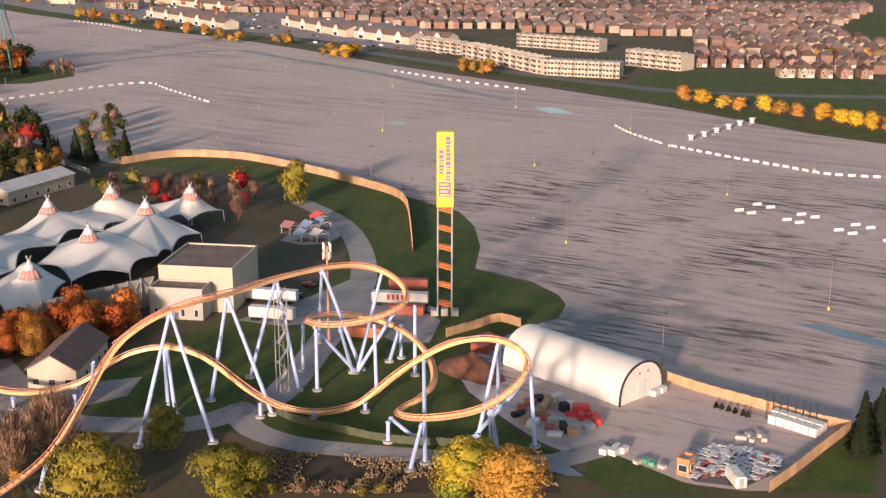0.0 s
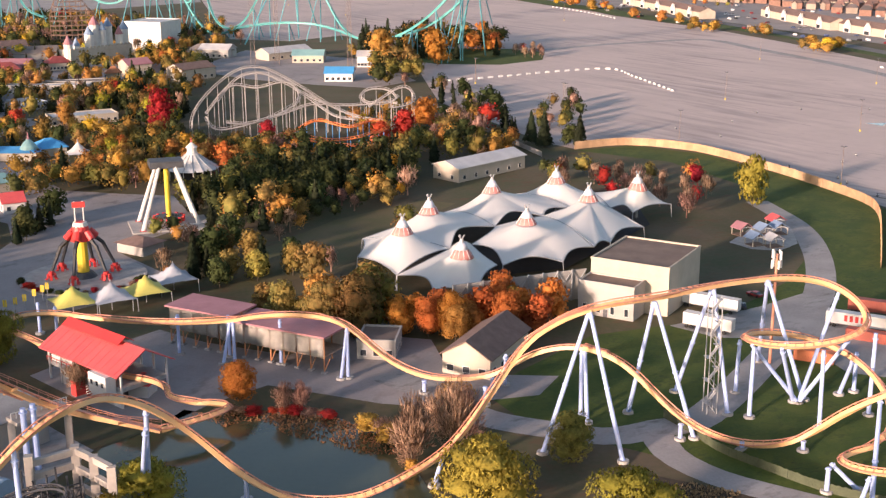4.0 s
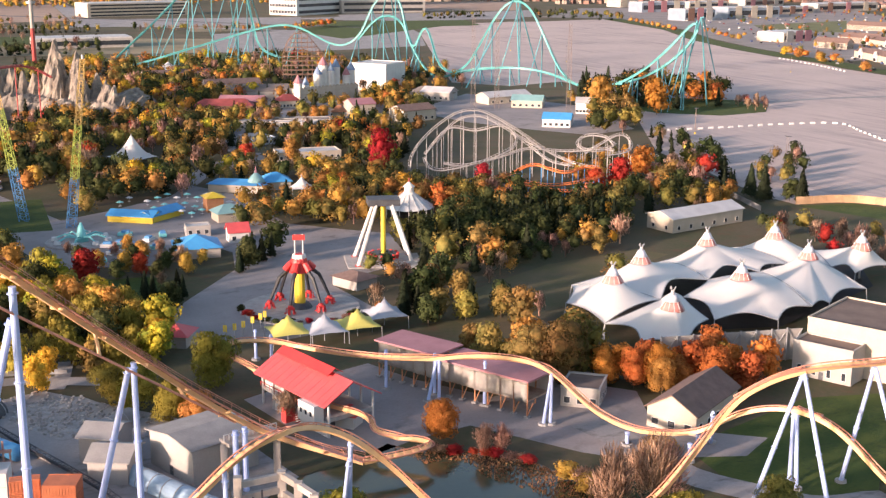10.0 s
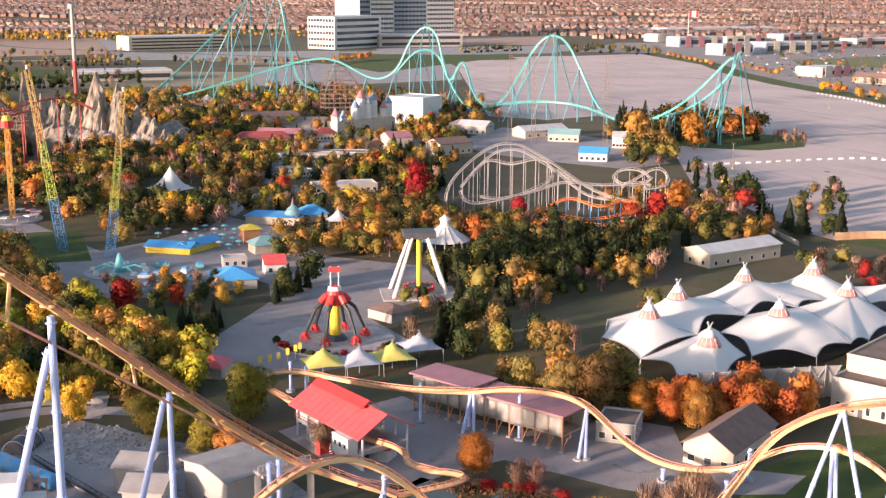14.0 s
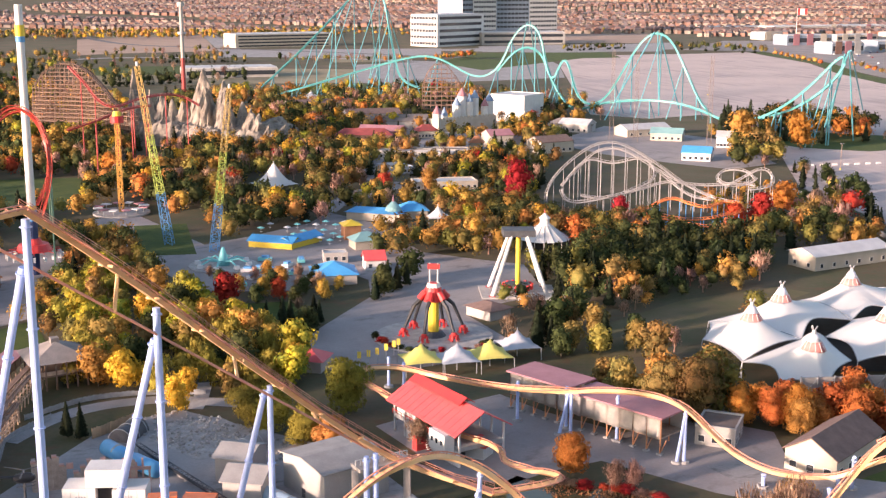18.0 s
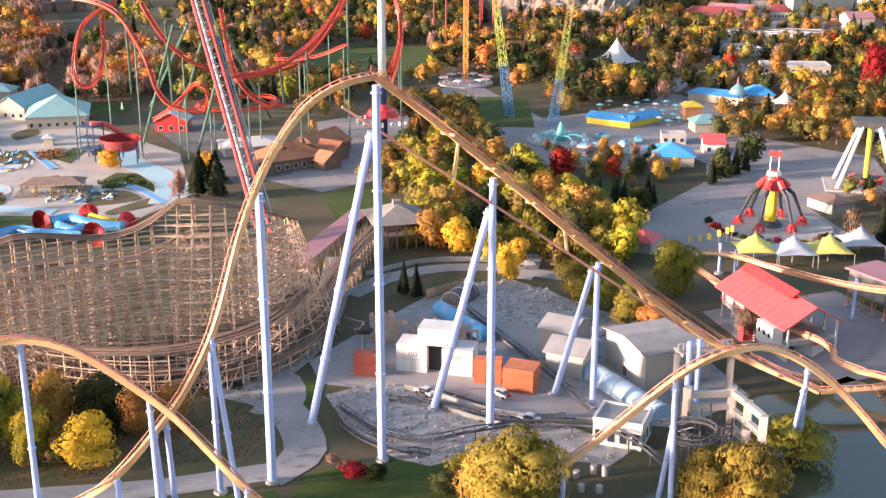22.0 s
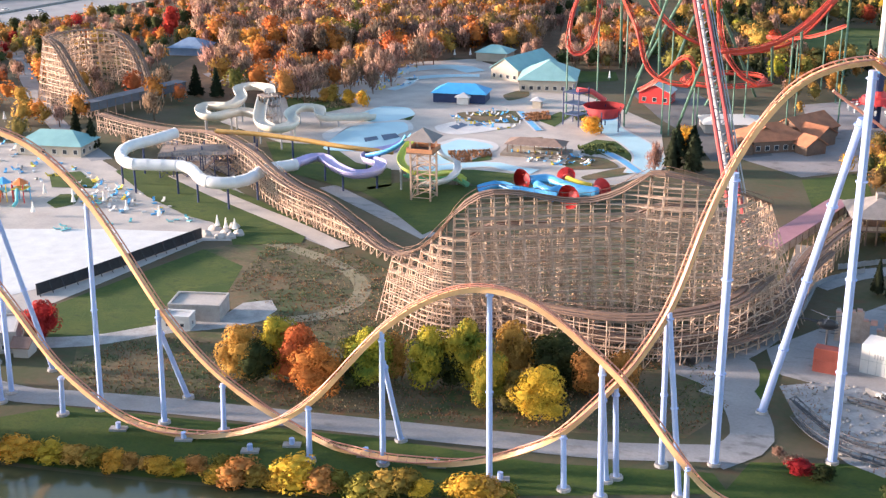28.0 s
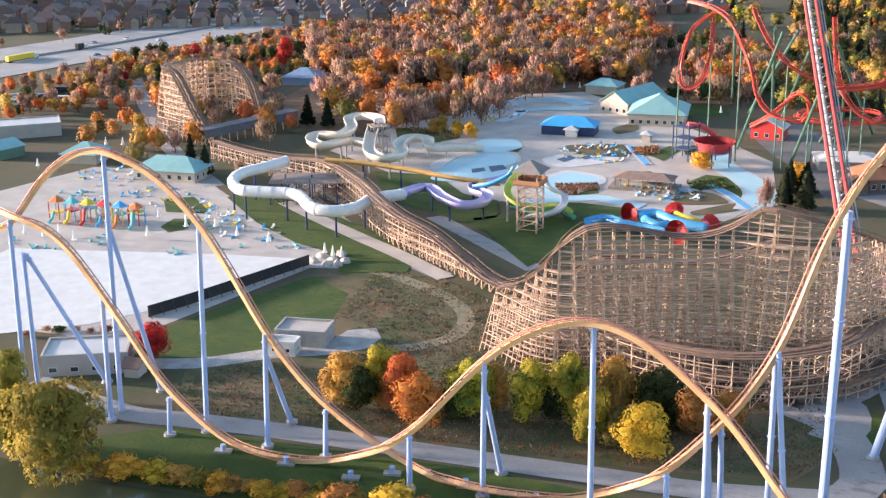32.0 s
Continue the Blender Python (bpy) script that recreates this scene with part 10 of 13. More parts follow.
slide("flume_slide", [(-262.6, 264.6, 2.8), (-255.4, 265.9, 2.2), (-252.7, 274.4, 1.8), (-244.5, 273.1, 1.2)], 0.8, M_GREENP, "green slide run-out at the tower foot", open_top=True, posts=False)

def slide_tower():
    x, y = (-247.3, 257.0)
    ob = thing("slide_tower", pose(x, y, 0, 0, 0, 25), "tall timber slide tower with a hipped shingle roof", "tower")
    for sx in (-3, 3):
        for sy in (-3, 3):
            part("leg", box((sx - 0.25, sy - 0.25, 0), (sx + 0.25, sy + 0.25, 18.5)), M_WOOD, ob)
    for k in range(5):
        bm = bmesh.new()
        z = 1 + k * 2.8
        ring = [Vector((x_, y_, z)) for x_, y_ in ((-3, -3), (3, -3), (3, 3), (-3, 3), (-3, -3))]
        add_tube(bm, ring, 0.15, 4, caps=False)
        part("ring_beam", bm, M_WOOD, ob)
        part("brace", tube([p + Vector((0, 0, 2.8 * (i % 2))) for i, p in enumerate(ring)], 0.14, 4), M_WOOD, ob)
    part("deck", box((-4, -4, 14.4), (4, 4, 14.8)), M_WOODT, ob)
    for lo, hi in (((-4, -4, 14.8), (4, -3.8, 16)), ((-4, 3.8, 14.8), (4, 4, 16)), ((-4, -3.8, 14.8), (-3.8, 3.8, 16)), ((3.8, -3.8, 14.8), (4, 3.8, 16))):
        part("parapet", box(lo, hi), M_ORANGE_TIMBER, ob)
    bm = bmesh.new()
    hip_roof(bm, -3.4, 3.4, -3.4, 3.4, 18.4, 21.5, 1.3)
    part("roof", bm, M_GREYSHINGLE, ob)
slide_tower()
def funnel(p, q, r, label):
    """A red funnel facing q."""
    a, b = Vector(p), Vector(q)
    ob = thing("slide_funnel", pose(0, 0, 0), label, "water slide", "slide funnels")
    d = (b - a).normalized()
    bm = bmesh.new()
    add_tube(bm, [a, a + d * 2.2], 1.4, 18, r, caps=False)
    bmesh.ops.solidify(bm, geom=bm.faces[:], thickness=0.15)
    part("cone", bm, M_RED, ob, smooth=True)
    part("back_plate", tube([a - d * 0.2, a + d * 0.05], 1.5, 18), M_REDROOF, ob)
    part("leg", tube([(a.x, a.y, 0), (a.x, a.y, a.z - 1)], 0.25, 6), M_STEEL, ob)
funnel((-229.5, 283.3, 4.0), (-230.1, 275.6, 4.0), 3.4, "open red slide funnel above the wooden coaster")
funnel((-208.1, 278.1, 4.0), (-207.4, 270.8, 4.0), 3.6, "open red slide funnel on its side")
funnel((-205.9, 287.0, 4.0), (-205.8, 293.7, 4.0), 3.2, "open red slide funnel near the edge")
funnel((-219.1, 289.6, 4.5), (-223.7, 294.2, 5.5), 2.8, "open red slide funnel tilted up")
slide("tube_slide", [(-227.2, 282.1, 4.0), (-223.4, 285.7, 4.4), (-217.6, 285.0, 4.0), (-210.5, 283.8, 4.0), (-204.5, 285.1, 4.0)], 1.5, M_SLIDEBLUE, "blue tube between funnels", posts=False)
slide("tube_slide", [(-224.1, 281.4, 3.4), (-217.5, 279.8, 3.0), (-216.2, 284.6, 3.0), (-209.0, 284.5, 3.0)], 1.3, M_SLIDEBLUE, "blue tube loop between funnels", posts=False)
slide("tube_slide", [(-218.6, 289.0, 4.4), (-214.1, 288.6, 4.0), (-210.2, 289.5, 3.6)], 1.2, M_YELLOW, "yellow tube joining the funnels", posts=False)
slide("flume_slide", [(-234.9, 268.6, 2.5), (-233.5, 274.6, 2.8), (-226.6, 274.1, 2.6), (-222.1, 276.4, 2.4), (-214.3, 277.1, 2.2)], 1.5, M_SLIDEBLUE, "blue open flume run-out", open_top=True, posts=False)

# lawns, gravel and pools
for o in ([(-343.1, 213.0), (-341.6, 224.0), (-323.5, 231.3), (-300.8, 225.2), (-284.7, 223.4), (-270.0, 219.9), (-251.5, 216.7), (-242.6, 204.8), (-255.0, 191.7), (-264.1, 197.8), (-275.0, 200.3), (-285.6, 199.2), (-310.9, 203.0)], [(-336.9, 270.5), (-322.1, 278.7), (-312.1, 280.3), (-291.0, 271.1), (-277.9, 273.7), (-263.8, 259.8), (-266.9, 248.4), (-282.9, 248.9), (-304.6, 248.8)], [(-355.6, 196.7), (-351.2, 205.4), (-334.9, 200.4), (-331.0, 197.0), (-341.2, 189.2)], [(-327.5, 179.3), (-332.5, 187.0), (-328.1, 191.2), (-319.8, 184.1), (-320.5, 178.0)], [(-389.1, 323.8), (-366.3, 335.8), (-355.4, 328.7), (-356.0, 314.3), (-371.9, 310.7)], [(-335.8, 444.6), (-319.5, 455.9), (-307.4, 441.1), (-318.0, 423.3)], [(-268.5, 253.5), (-263.5, 266.9), (-244.5, 275.9), (-238.1, 267.0), (-225.2, 241.3), (-223.3, 231.4), (-247.5, 242.4)], [(-269.9, 293.6), (-269.2, 311.4), (-261.5, 304.3), (-265.0, 289.4)], [(-262.5, 286.1), (-257.6, 290.6), (-240.7, 297.1), (-240.0, 285.3), (-245.3, 276.9)], [(-250.2, 337.5), (-251.7, 349.2), (-242.9, 351.9), (-229.0, 343.6), (-221.3, 333.9), (-220.1, 327.4), (-233.1, 331.7)], [(-285.2, 358.5), (-288.7, 376.0), (-281.7, 374.6), (-274.7, 354.7)], [(-329.0, 316.9), (-325.8, 334.0), (-322.3, 328.2), (-324.7, 317.1)], [(-286.8, 391.4), (-284.2, 400.8), (-271.6, 385.2), (-273.4, 377.0)]):
    flat_area("lawn", o, 0.15, M_GRASS, "green lawn between slides and decks", "grass")
for o in ([(-455.8, 332.2), (-451.1, 351.0), (-400.7, 347.8), (-395.2, 336.7), (-439.4, 326.1)], [(-373.4, 248.2), (-346.6, 248.3), (-312.7, 241.3), (-308.9, 233.7), (-338.1, 237.4)]):
    flat_area("gravel_ground", o, 0.145, M_GRAVEL, "pale gravel ground behind the slides", "gravel")

def rounded(outline, per=7):
    """A closed curve through the outline's corners."""
    p = [Vector((q[0], q[1], 0)) for q in outline]
    n, out = len(p), []
    for k in range(n):
        a, b, c, d = p[k - 1], p[k], p[(k + 1) % n], p[(k + 2) % n]
        for i in range(per):
            t = i / per
            q = (2 * t ** 3 - 3 * t * t + 1) * b + (3 * t * t - 2 * t ** 3) * c + 0.35 * ((c - a) * (t ** 3 - 2 * t * t + t) + (d - b) * (t ** 3 - t * t))
            out.append((q.x, q.y))
    return out


for o in ([(-308.3, 327.3), (-306.5, 344.0), (-296.6, 351.9), (-286.5, 342.6), (-292.8, 322.6), (-301.5, 321.5)], [(-269.9, 283.9), (-287.9, 302.6), (-289.6, 319.7), (-276.0, 322.3), (-268.3, 314.4), (-265.1, 288.4)], [(-331.0, 291.9), (-335.3, 309.9), (-323.8, 326.7), (-310.2, 315.9), (-331.2, 306.1), (-320.7, 285.4)]):
    flat_area("pool_surround", rounded(o), 0.16, M_WHITEDECK, "white painted pool surround", "paving")
for o in ([(-342.7, 319.8), (-347.1, 336.1), (-337.5, 342.1), (-327.2, 335.4), (-325.8, 324.9), (-332.0, 315.4)], [(-314.9, 277.5), (-330.6, 305.5), (-322.0, 323.4), (-310.9, 315.2), (-308.8, 307.8), (-298.5, 301.4), (-298.1, 291.0), (-304.3, 281.0)], [(-272.4, 288.3), (-284.8, 301.2), (-287.7, 317.0), (-276.7, 319.5), (-270.9, 315.1), (-269.0, 291.5)]):
    flat_area("pool", rounded(o), 0.2, M_POOL, "shallow pale blue pool", "pool")
for o in ([(-303.7, 329.1), (-304.5, 337.0), (-300.2, 336.0), (-298.6, 327.8)], [(-299.6, 337.8), (-299.4, 342.9), (-295.8, 341.3), (-296.1, 336.1)], [(-313.2, 303.7), (-311.2, 309.0), (-305.8, 305.9), (-306.4, 298.6)], [(-314.6, 296.6), (-313.1, 301.5), (-309.0, 298.4), (-310.1, 292.9)]):
    flat_area("splash_pad", o, 0.24, M_PADBLUE, "dark slate-blue splash pad", "paving")
for o, w in (([(-271.4, 274.9), (-266.8, 285.9), (-261.9, 294.2), (-257.0, 299.7), (-248.7, 299.8), (-240.9, 301.5)], 5.5), ([(-277.9, 385.9), (-257.0, 365.0), (-239.3, 354.1), (-224.3, 340.9), (-214.4, 321.6)], 9.5), ([(-377.1, 385.9), (-370.2, 375.4), (-367.1, 362.2)], 4), ([(-392.8, 378.8), (-393.9, 393.9), (-388.8, 410.8), (-379.6, 418.5), (-366.7, 415.4)], 10), ([(-378.4, 382.8), (-372.9, 396.1), (-365.1, 404.8), (-359.5, 409.8)], 6)):
    ribbon("river_kerb", o, w + 1.6, 0.18, M_WHITEDECK, "white kerbs of the lazy river", "kerb")
    ribbon("lazy_river", o, w, 0.22, M_POOL, "pale drained lazy river channel", "pool")
for o, w in (([(-299.9, 365.8), (-288.7, 356.6), (-275.0, 346.0)], 2.2), ([(-242.8, 338.1), (-230.2, 332.4), (-214.9, 322.1)], 2.6)):
    ribbon("chute_kerb", o, w + 1.4, 0.26, M_WHITEDECK, "white edges of a slide run-out", "kerb")
    ribbon("chute", o, w, 0.3, M_SLIDEBLUE, "blue slide run-out", "pool")
for o in ([(-316.8, 348.9), (-300.5, 366.5), (-288.5, 350.5), (-304.0, 341.2)], [(-240.7, 316.8), (-243.5, 327.1), (-234.0, 329.9), (-224.4, 323.4), (-234.0, 311.6)], [(-226.5, 307.6), (-222.7, 325.0), (-217.3, 318.9), (-222.5, 305.2)], [(-272.5, 332.2), (-268.4, 339.3), (-265.3, 335.5), (-269.6, 329.3)], [(-325.0, 385.3), (-325.4, 400.3), (-316.0, 390.6), (-316.3, 378.5)]):
    flat_area("planting_bed", rounded(o), 0.17, M_DRYGRASS, "brown planting bed in the deck", "planting")
ribbon("path", [(-324.4, 223.2), (-301.3, 219.3), (-277.5, 216.1), (-253.7, 213.2), (-231.7, 209.1)], 5.5, 0.19, M_CONC, "pale concrete path beside the wooden coaster", "path")
# buildings of the water park
building("teal_hall", (-351.8, 408.5), (-337.9, 410.1), 30, 5.0, M_CREAM, M_TEALROOF, "cream hall with a teal metal roof", "hall", "gable", 4.5, "y", rows=1, cols=4)
building("teal_hall", (-324.7, 395.0), (-305.7, 407.7), 24, 5.0, M_CREAM, M_TEALROOF, "cream hall with a teal hipped roof and lantern", "hall", "hip", 6.5, rows=1, cols=7)
building("teal_hall", (-385.1, 436.5), (-371.3, 442.1), 12, 4.0, M_CREAM, M_TEALROOF, "small hall with a teal roof", "hall", "hip", 3.0)
building("blue_pavilion", (-337.8, 357.0), (-319.7, 367.7), 11, 3.8, M_NAVY, M_BLUEROOF, "open pavilion with a bright blue roof", "pavilion", "hip", 3.2)
def gazebo_bar():
    m, L = frame_from((-261.7, 312.3), (-245.1, 320.6))
    ob = thing("bar_shelter", m, "open timber bar shelter, brown shingle roof, stone terrace", "shelter")
    part("terrace", box((-2, -1.5, 0), (L + 2, 10, 0.9)), M_ROCK, ob)
    for k in range(5):
        for y in (0.4, 7.6):
            part("post", box((L * k / 4 - 0.15, y - 0.15, 0.9), (L * k / 4 + 0.15, y + 0.15, 3.9)), M_WOODT, ob)
    bm = bmesh.new()
    hip_roof(bm, 0, L, 0, 8, 3.9, 5.6, 0.9)
    part("roof", bm, M_SHELTER, ob)
    part("counter", box((1.5, 2.4, 0.9), (L - 1.5, 5.6, 2.0)), M_CREAM, ob)
    for k in range(9):
        part("stool", tube([(1.5 + k * (L - 3) / 8, 1.5, 0.9), (1.5 + k * (L - 3) / 8, 1.5, 1.7)], 0.3, 8), (M_SLIDEBLUE, M_YELLOW, M_WHITEP)[k % 3], ob)
M_SHELTER = material("brown_shelter_shingle", (0.27, 0.19, 0.15), (0.19, 0.13, 0.105), 2, 0.9, bump=0.4)
gazebo_bar()
building("red_barn", (-275.3, 409.4), (-263.7, 413.9), 10, 4.6, M_RED, M_TIN, "red barn with a pale roof", "barn", "gable", 3.0, "y", rows=1, cols=3)
building("snack_hut", (-300.6, 373.9), (-297.7, 375.4), 4, 3.0, M_CREAM, M_TIN, "small cream hut on the deck", "hut", "hip", 1.2)
building("snack_hut", (-327.6, 359.8), (-323.7, 362.2), 5, 3.0, M_WHITEP, M_TIN, "small white hut on the deck", "hut", "hip", 1.4)
building("teal_hall", (-386.3, 203.0), (-366.5, 215.2), 13, 3.8, M_CREAM, M_TEALROOF, "cream washroom hall with teal roofs", "hall", "hip", 4.0, rows=1, cols=6)
building("teal_hall", (-426.6, 195.7), (-416.1, 203.8), 13, 3.6, M_CREAM, M_TEALROOF, "cream hall with a teal hipped roof", "hall", "hip", 3.6)
building("teal_shed", (-447.3, 181.0), (-449.5, 191.9), 14, 4.0, M_GREENSTEEL, M_TEALROOF, "dark green shed with a teal roof", "shed", "gable", 2.0)
building("bus_shed", (-483.9, 192.2), (-473.0, 218.2), 16, 5.0, M_GREYWALL, M_TIN, "long open shed with a pale tin roof", "shed")
building("pump_house", (-243.0, 102.0), (-232.4, 116.8), 11, 4.4, M_GREYWALL, M_TIN, "flat-roofed grey pump house by the pool", "building", rows=1, cols=4, wsize=(1.6, 1.0))
building("small_hut", (-230.8, 114.9), (-228.1, 116.8), 4, 2.6, M_GREYWALL, M_BROWNROOF, "small grey hut with a brown roof", "hut", "gable", 1.2)
building("bunker", (-223.5, 149.0), (-214.0, 156.0), 8, 3.6, M_FOOT, M_CONC, "pale concrete bunker on the slope", "building")
building("white_shed", (-220.3, 144.5), (-214.8, 148.3), 4, 3.0, M_WHITEP, M_TIN, "small white shed beside the bunker", "shed", rows=1, cols=2, wsize=(0.8, 0.8))
building("restaurant", (-200.7, 367.6), (-189.1, 383.6), 16, 4.2, M_WOODT, M_PINKISH, "dark timber restaurant with terracotta hipped roofs", "building", "hip", 4.5, rows=1, cols=6)
building("restaurant", (-194.6, 390.3), (-191.2, 409.3), 14, 4.0, M_WOODT, M_PINKISH, "dark restaurant wing with a terracotta roof", "building", "gable", 4.0)
for a, b, d_, h_ in (((-203.5, 372.0), (-199.0, 379.0), 7, 5.2), ((-188.0, 388.5), (-186.5, 398.0), 9, 4.2), ((-186.0, 376.5), (-183.0, 384.0), 6, 3.4), ((-205.0, 360.5), (-200.0, 366.0), 6, 3.2)):
    building("restaurant_gable", a, b, d_, h_, M_WOODT, M_PINKISH, "small dark timber dining hall with a terracotta gable", "building", "gable", 2.6, "y")
building("white_canopy", (-228.4, 382.2), (-212.6, 395.4), 14, 3.4, M_GREYWALL, M_WHITE, "low hall with a white rounded canopy", "hall", "hip", 2.2)
building("lake_lodge", (-507.2, 350.7), (-492.6, 360.6), 16, 3.6, M_SLATE, M_SLATE, "blue-grey lodge with a slate roof", "building", "hip", 4.0)
def bowl_ride():
    x, y = (-259.0, 363.1)
    ob = thing("bowl_slide", pose(x, y, 0), "red and blue bowl slide on a navy frame", "water slide")
    bm = bmesh.new()
    add_tube(bm, [(0, 0, 5.0), (0, 0, 9.0)], 5.2, 24, 7.4, caps=False)
    bmesh.ops.solidify(bm, geom=bm.faces[:], thickness=0.25)
    part("bowl", bm, M_REDROOF, ob, smooth=True)
    part("bowl_base", tube([(0, 0, 4.6), (0, 0, 5.0)], 5.2, 24), M_SLIDEBLUE, ob)
    for i in range(6):
        a = i * math.pi / 3
        part("post", tube([(6.6 * math.cos(a), 6.6 * math.sin(a), 0), (6.6 * math.cos(a), 6.6 * math.sin(a), 8)], 0.25, 6), M_NAVY, ob)
    for k in range(3):
        part("deck", box((-16, -3, 4 + 4 * k), (-9, 3, 4.3 + 4 * k)), M_NAVY, ob)
    for sx in (-16, -9):
        for sy in (-3, 3):
            part("tower_post", tube([(sx, sy, 0), (sx, sy, 14)], 0.25, 6), M_NAVY, ob)
    part("feeder", tube([(-12, 0, 13), (-9, 5, 12), (-4, 6.5, 9)], 1.0, 10), M_REDROOF, ob, smooth=True)
bowl_ride()
# stair platforms behind the white tube and under the cream flumes
def stair_frame(p, q, depth, bays, levels, rise, steel, label):
    """Posts with cross braces, open decks and flights of stairs between them."""
    m, L = frame_from(p, q)
    ob = thing("slide_platform", m, label, "platform")
    H = levels * rise
    xs, ys = [L * k / bays for k in range(bays + 1)], (0, depth / 2, depth)
    for k, x in enumerate(xs):
        for y in ys:
            part("post", tube([(x, y, 0), (x, y, H + (1.2 if k % 2 else 0))], 0.2, 6), steel, ob)
    for k in range(bays):
        for y in ys:
            for way in (0, 1):                       # two zigzag braces up each bay
                part("brace", tube([(xs[k + (v + way) % 2], y, v * rise) for v in range(levels + 1)], 0.1, 4), steel, ob)
        for v in range(levels):
            z = v * rise
            if (k + v) % 2 == 0 or v == levels - 1:
                dk = part("deck", box((xs[k] - 0.3, -0.3, z + rise - 0.2), (xs[k + 1] - 0.4, depth * (0.5 if v < levels - 1 else 1), z + rise)), M_DECKT, ob)
                bm = bmesh.new()
                add_tube(bm, [(xs[k], -0.3, z + rise + 1.1), (xs[k + 1] - 0.4, -0.3, z + rise + 1.1)], 0.07, 4)
                for u in range(5):
                    x = xs[k] + (xs[k + 1] - xs[k] - 0.4) * u / 4
                    add_tube(bm, [(x, -0.3, z + rise), (x, -0.3, z + rise + 1.1)], 0.05, 4)
                part("guard_rail", bm, M_WOOD, dk)
            else:
                bm = bmesh.new()
                for u in range(9):
                    x, zz = xs[k] + (xs[k + 1] - xs[k]) * u / 9, z + rise * (u + 1) / 9
                    add_box(bm, (x, depth * 0.55, zz - 0.1), (x + (xs[k + 1] - xs[k]) / 9, depth * 0.95, zz))
                part("stair_flight", bm, M_DECKT, ob)
M_DECKT = material("grey_weathered_deck", (0.33, 0.26, 0.22), (0.22, 0.17, 0.145), 2, 0.9)
stair_frame((-324.9, 217.7), (-304.8, 240.0), 14, 7, 2, 3.6, M_NAVY, "timber stair platforms on navy steel posts")
stair_frame((-353.2, 283.8), (-351.1, 289.6), 7, 2, 3, 3.8, M_STEEL, "grey stair tower under the cream flumes")


# deck furniture
def parasol(x, y, h=4.2):
    ob = thing("parasol", pose(x, y, 0.06), "closed white parasol on the pool deck", "parasol", "closed parasols")
    part("pole", tube([(0, 0, 0), (0, 0, h)], 0.06, 6), M_STEEL, ob)
    part("folded_canopy", tube([(0, 0, 1.3), (0, 0, 2.2), (0, 0, h)], 0.75, 10, 0.12), M_WHITE, ob)
    return ob
par0 = parasol(*(-339.5, 147.7))
for p in [(-339.1, 152.3), (-329.5, 152.4), (-318.6, 170.1), (-318.9, 183.2), (-312.7, 189.6), (-300.3, 189.1), (-288.7, 192.2), (-424.4, 185.4), (-439.2, 220.0), (-434.6, 224.8), (-325.8, 187.4), (-333.3, 182.3), (-346.2, 145.0), (-265.3, 197.5), (-268.9, 197.4), (-262.8, 198.6)] + [(-398.3, 436.1), (-393.0, 441.3), (-310.0, 437.9)]:
    copy_thing(par0, pose(p[0], p[1], 0.06))
def lounger(x, y, turn):
    ob = thing("sun_lounger", pose(x, y, 0.06, 0, 0, turn), "teal plastic sun lounger on the deck", "lounger", "deck loungers")
    part("seat", box((-0.35, -1.0, 0.3), (0.35, 0.5, 0.42)), M_TEALP, ob)
    part("backrest", box((-0.35, 0, 0), (0.35, 0.7, 0.1), Matrix.Translation((0, 0.5, 0.38)) @ pose(0, 0, 0, 40, 0, 0)), M_TEALP, ob)
    part("frame", box((-0.33, -0.9, 0), (0.33, 0.4, 0.3)), M_STEEL, ob)
    return ob
lg0 = lounger(*(-333.6, 141.9), 10)
lrng = random.Random(9)
for p in [(-345.2, 141.9), (-336.7, 145.0), (-329.6, 146.0), (-330.0, 157.6), (-325.5, 158.2), (-327.9, 163.8), (-349.0, 181.9), (-345.9, 183.2), (-343.7, 185.5), (-321.8, 188.9), (-317.4, 191.7), (-296.0, 182.4), (-285.0, 195.3), (-281.5, 195.8), (-302.5, 167.9), (-301.5, 170.5), (-384.6, 175.3), (-379.2, 175.6), (-381.3, 179.7)]:
    for k in range(2):
        copy_thing(lg0, pose(p[0] + lrng.uniform(-3, 3), p[1] + lrng.uniform(-3, 3), 0.06, 0, 0, lrng.uniform(0, 360)))
def play_structure():
    x, y = (-346.8, 168.5)
    ob = thing("play_structure", pose(x, y, 0, 0, 0, 30), "colourful children's water play structure", "playground")
    rng = random.Random(6)
    mats = (M_YELLOW, M_RED, M_SLIDEBLUE, M_ORANGE, M_TEALP)
    for k in range(6):
        u = -14 + k * 5.6
        part("platform", box((u - 2, -2, 2.0 + k % 3), (u + 2, 2, 2.3 + k % 3)), mats[k % 5], ob)
        for sx in (-1.8, 1.8):
            part("post", tube([(u + sx, -1.8, 0), (u + sx, -1.8, 5.5)], 0.18, 6), mats[(k + 1) % 5], ob)
            part("post", tube([(u + sx, 1.8, 0), (u + sx, 1.8, 5.5)], 0.18, 6), mats[(k + 2) % 5], ob)
        part("canopy", tube([(u, 0, 5.5), (u, 0, 7.2)], 2.6, 6, 0.2), mats[(k + 3) % 5], ob)
        part("chute", tube([(u, -2, 2.4 + k % 3), (u + 1, -4.5, 1.2), (u + 1, -6.5, 0.4)], 0.5, 8), mats[(k + 4) % 5], ob)
play_structure()
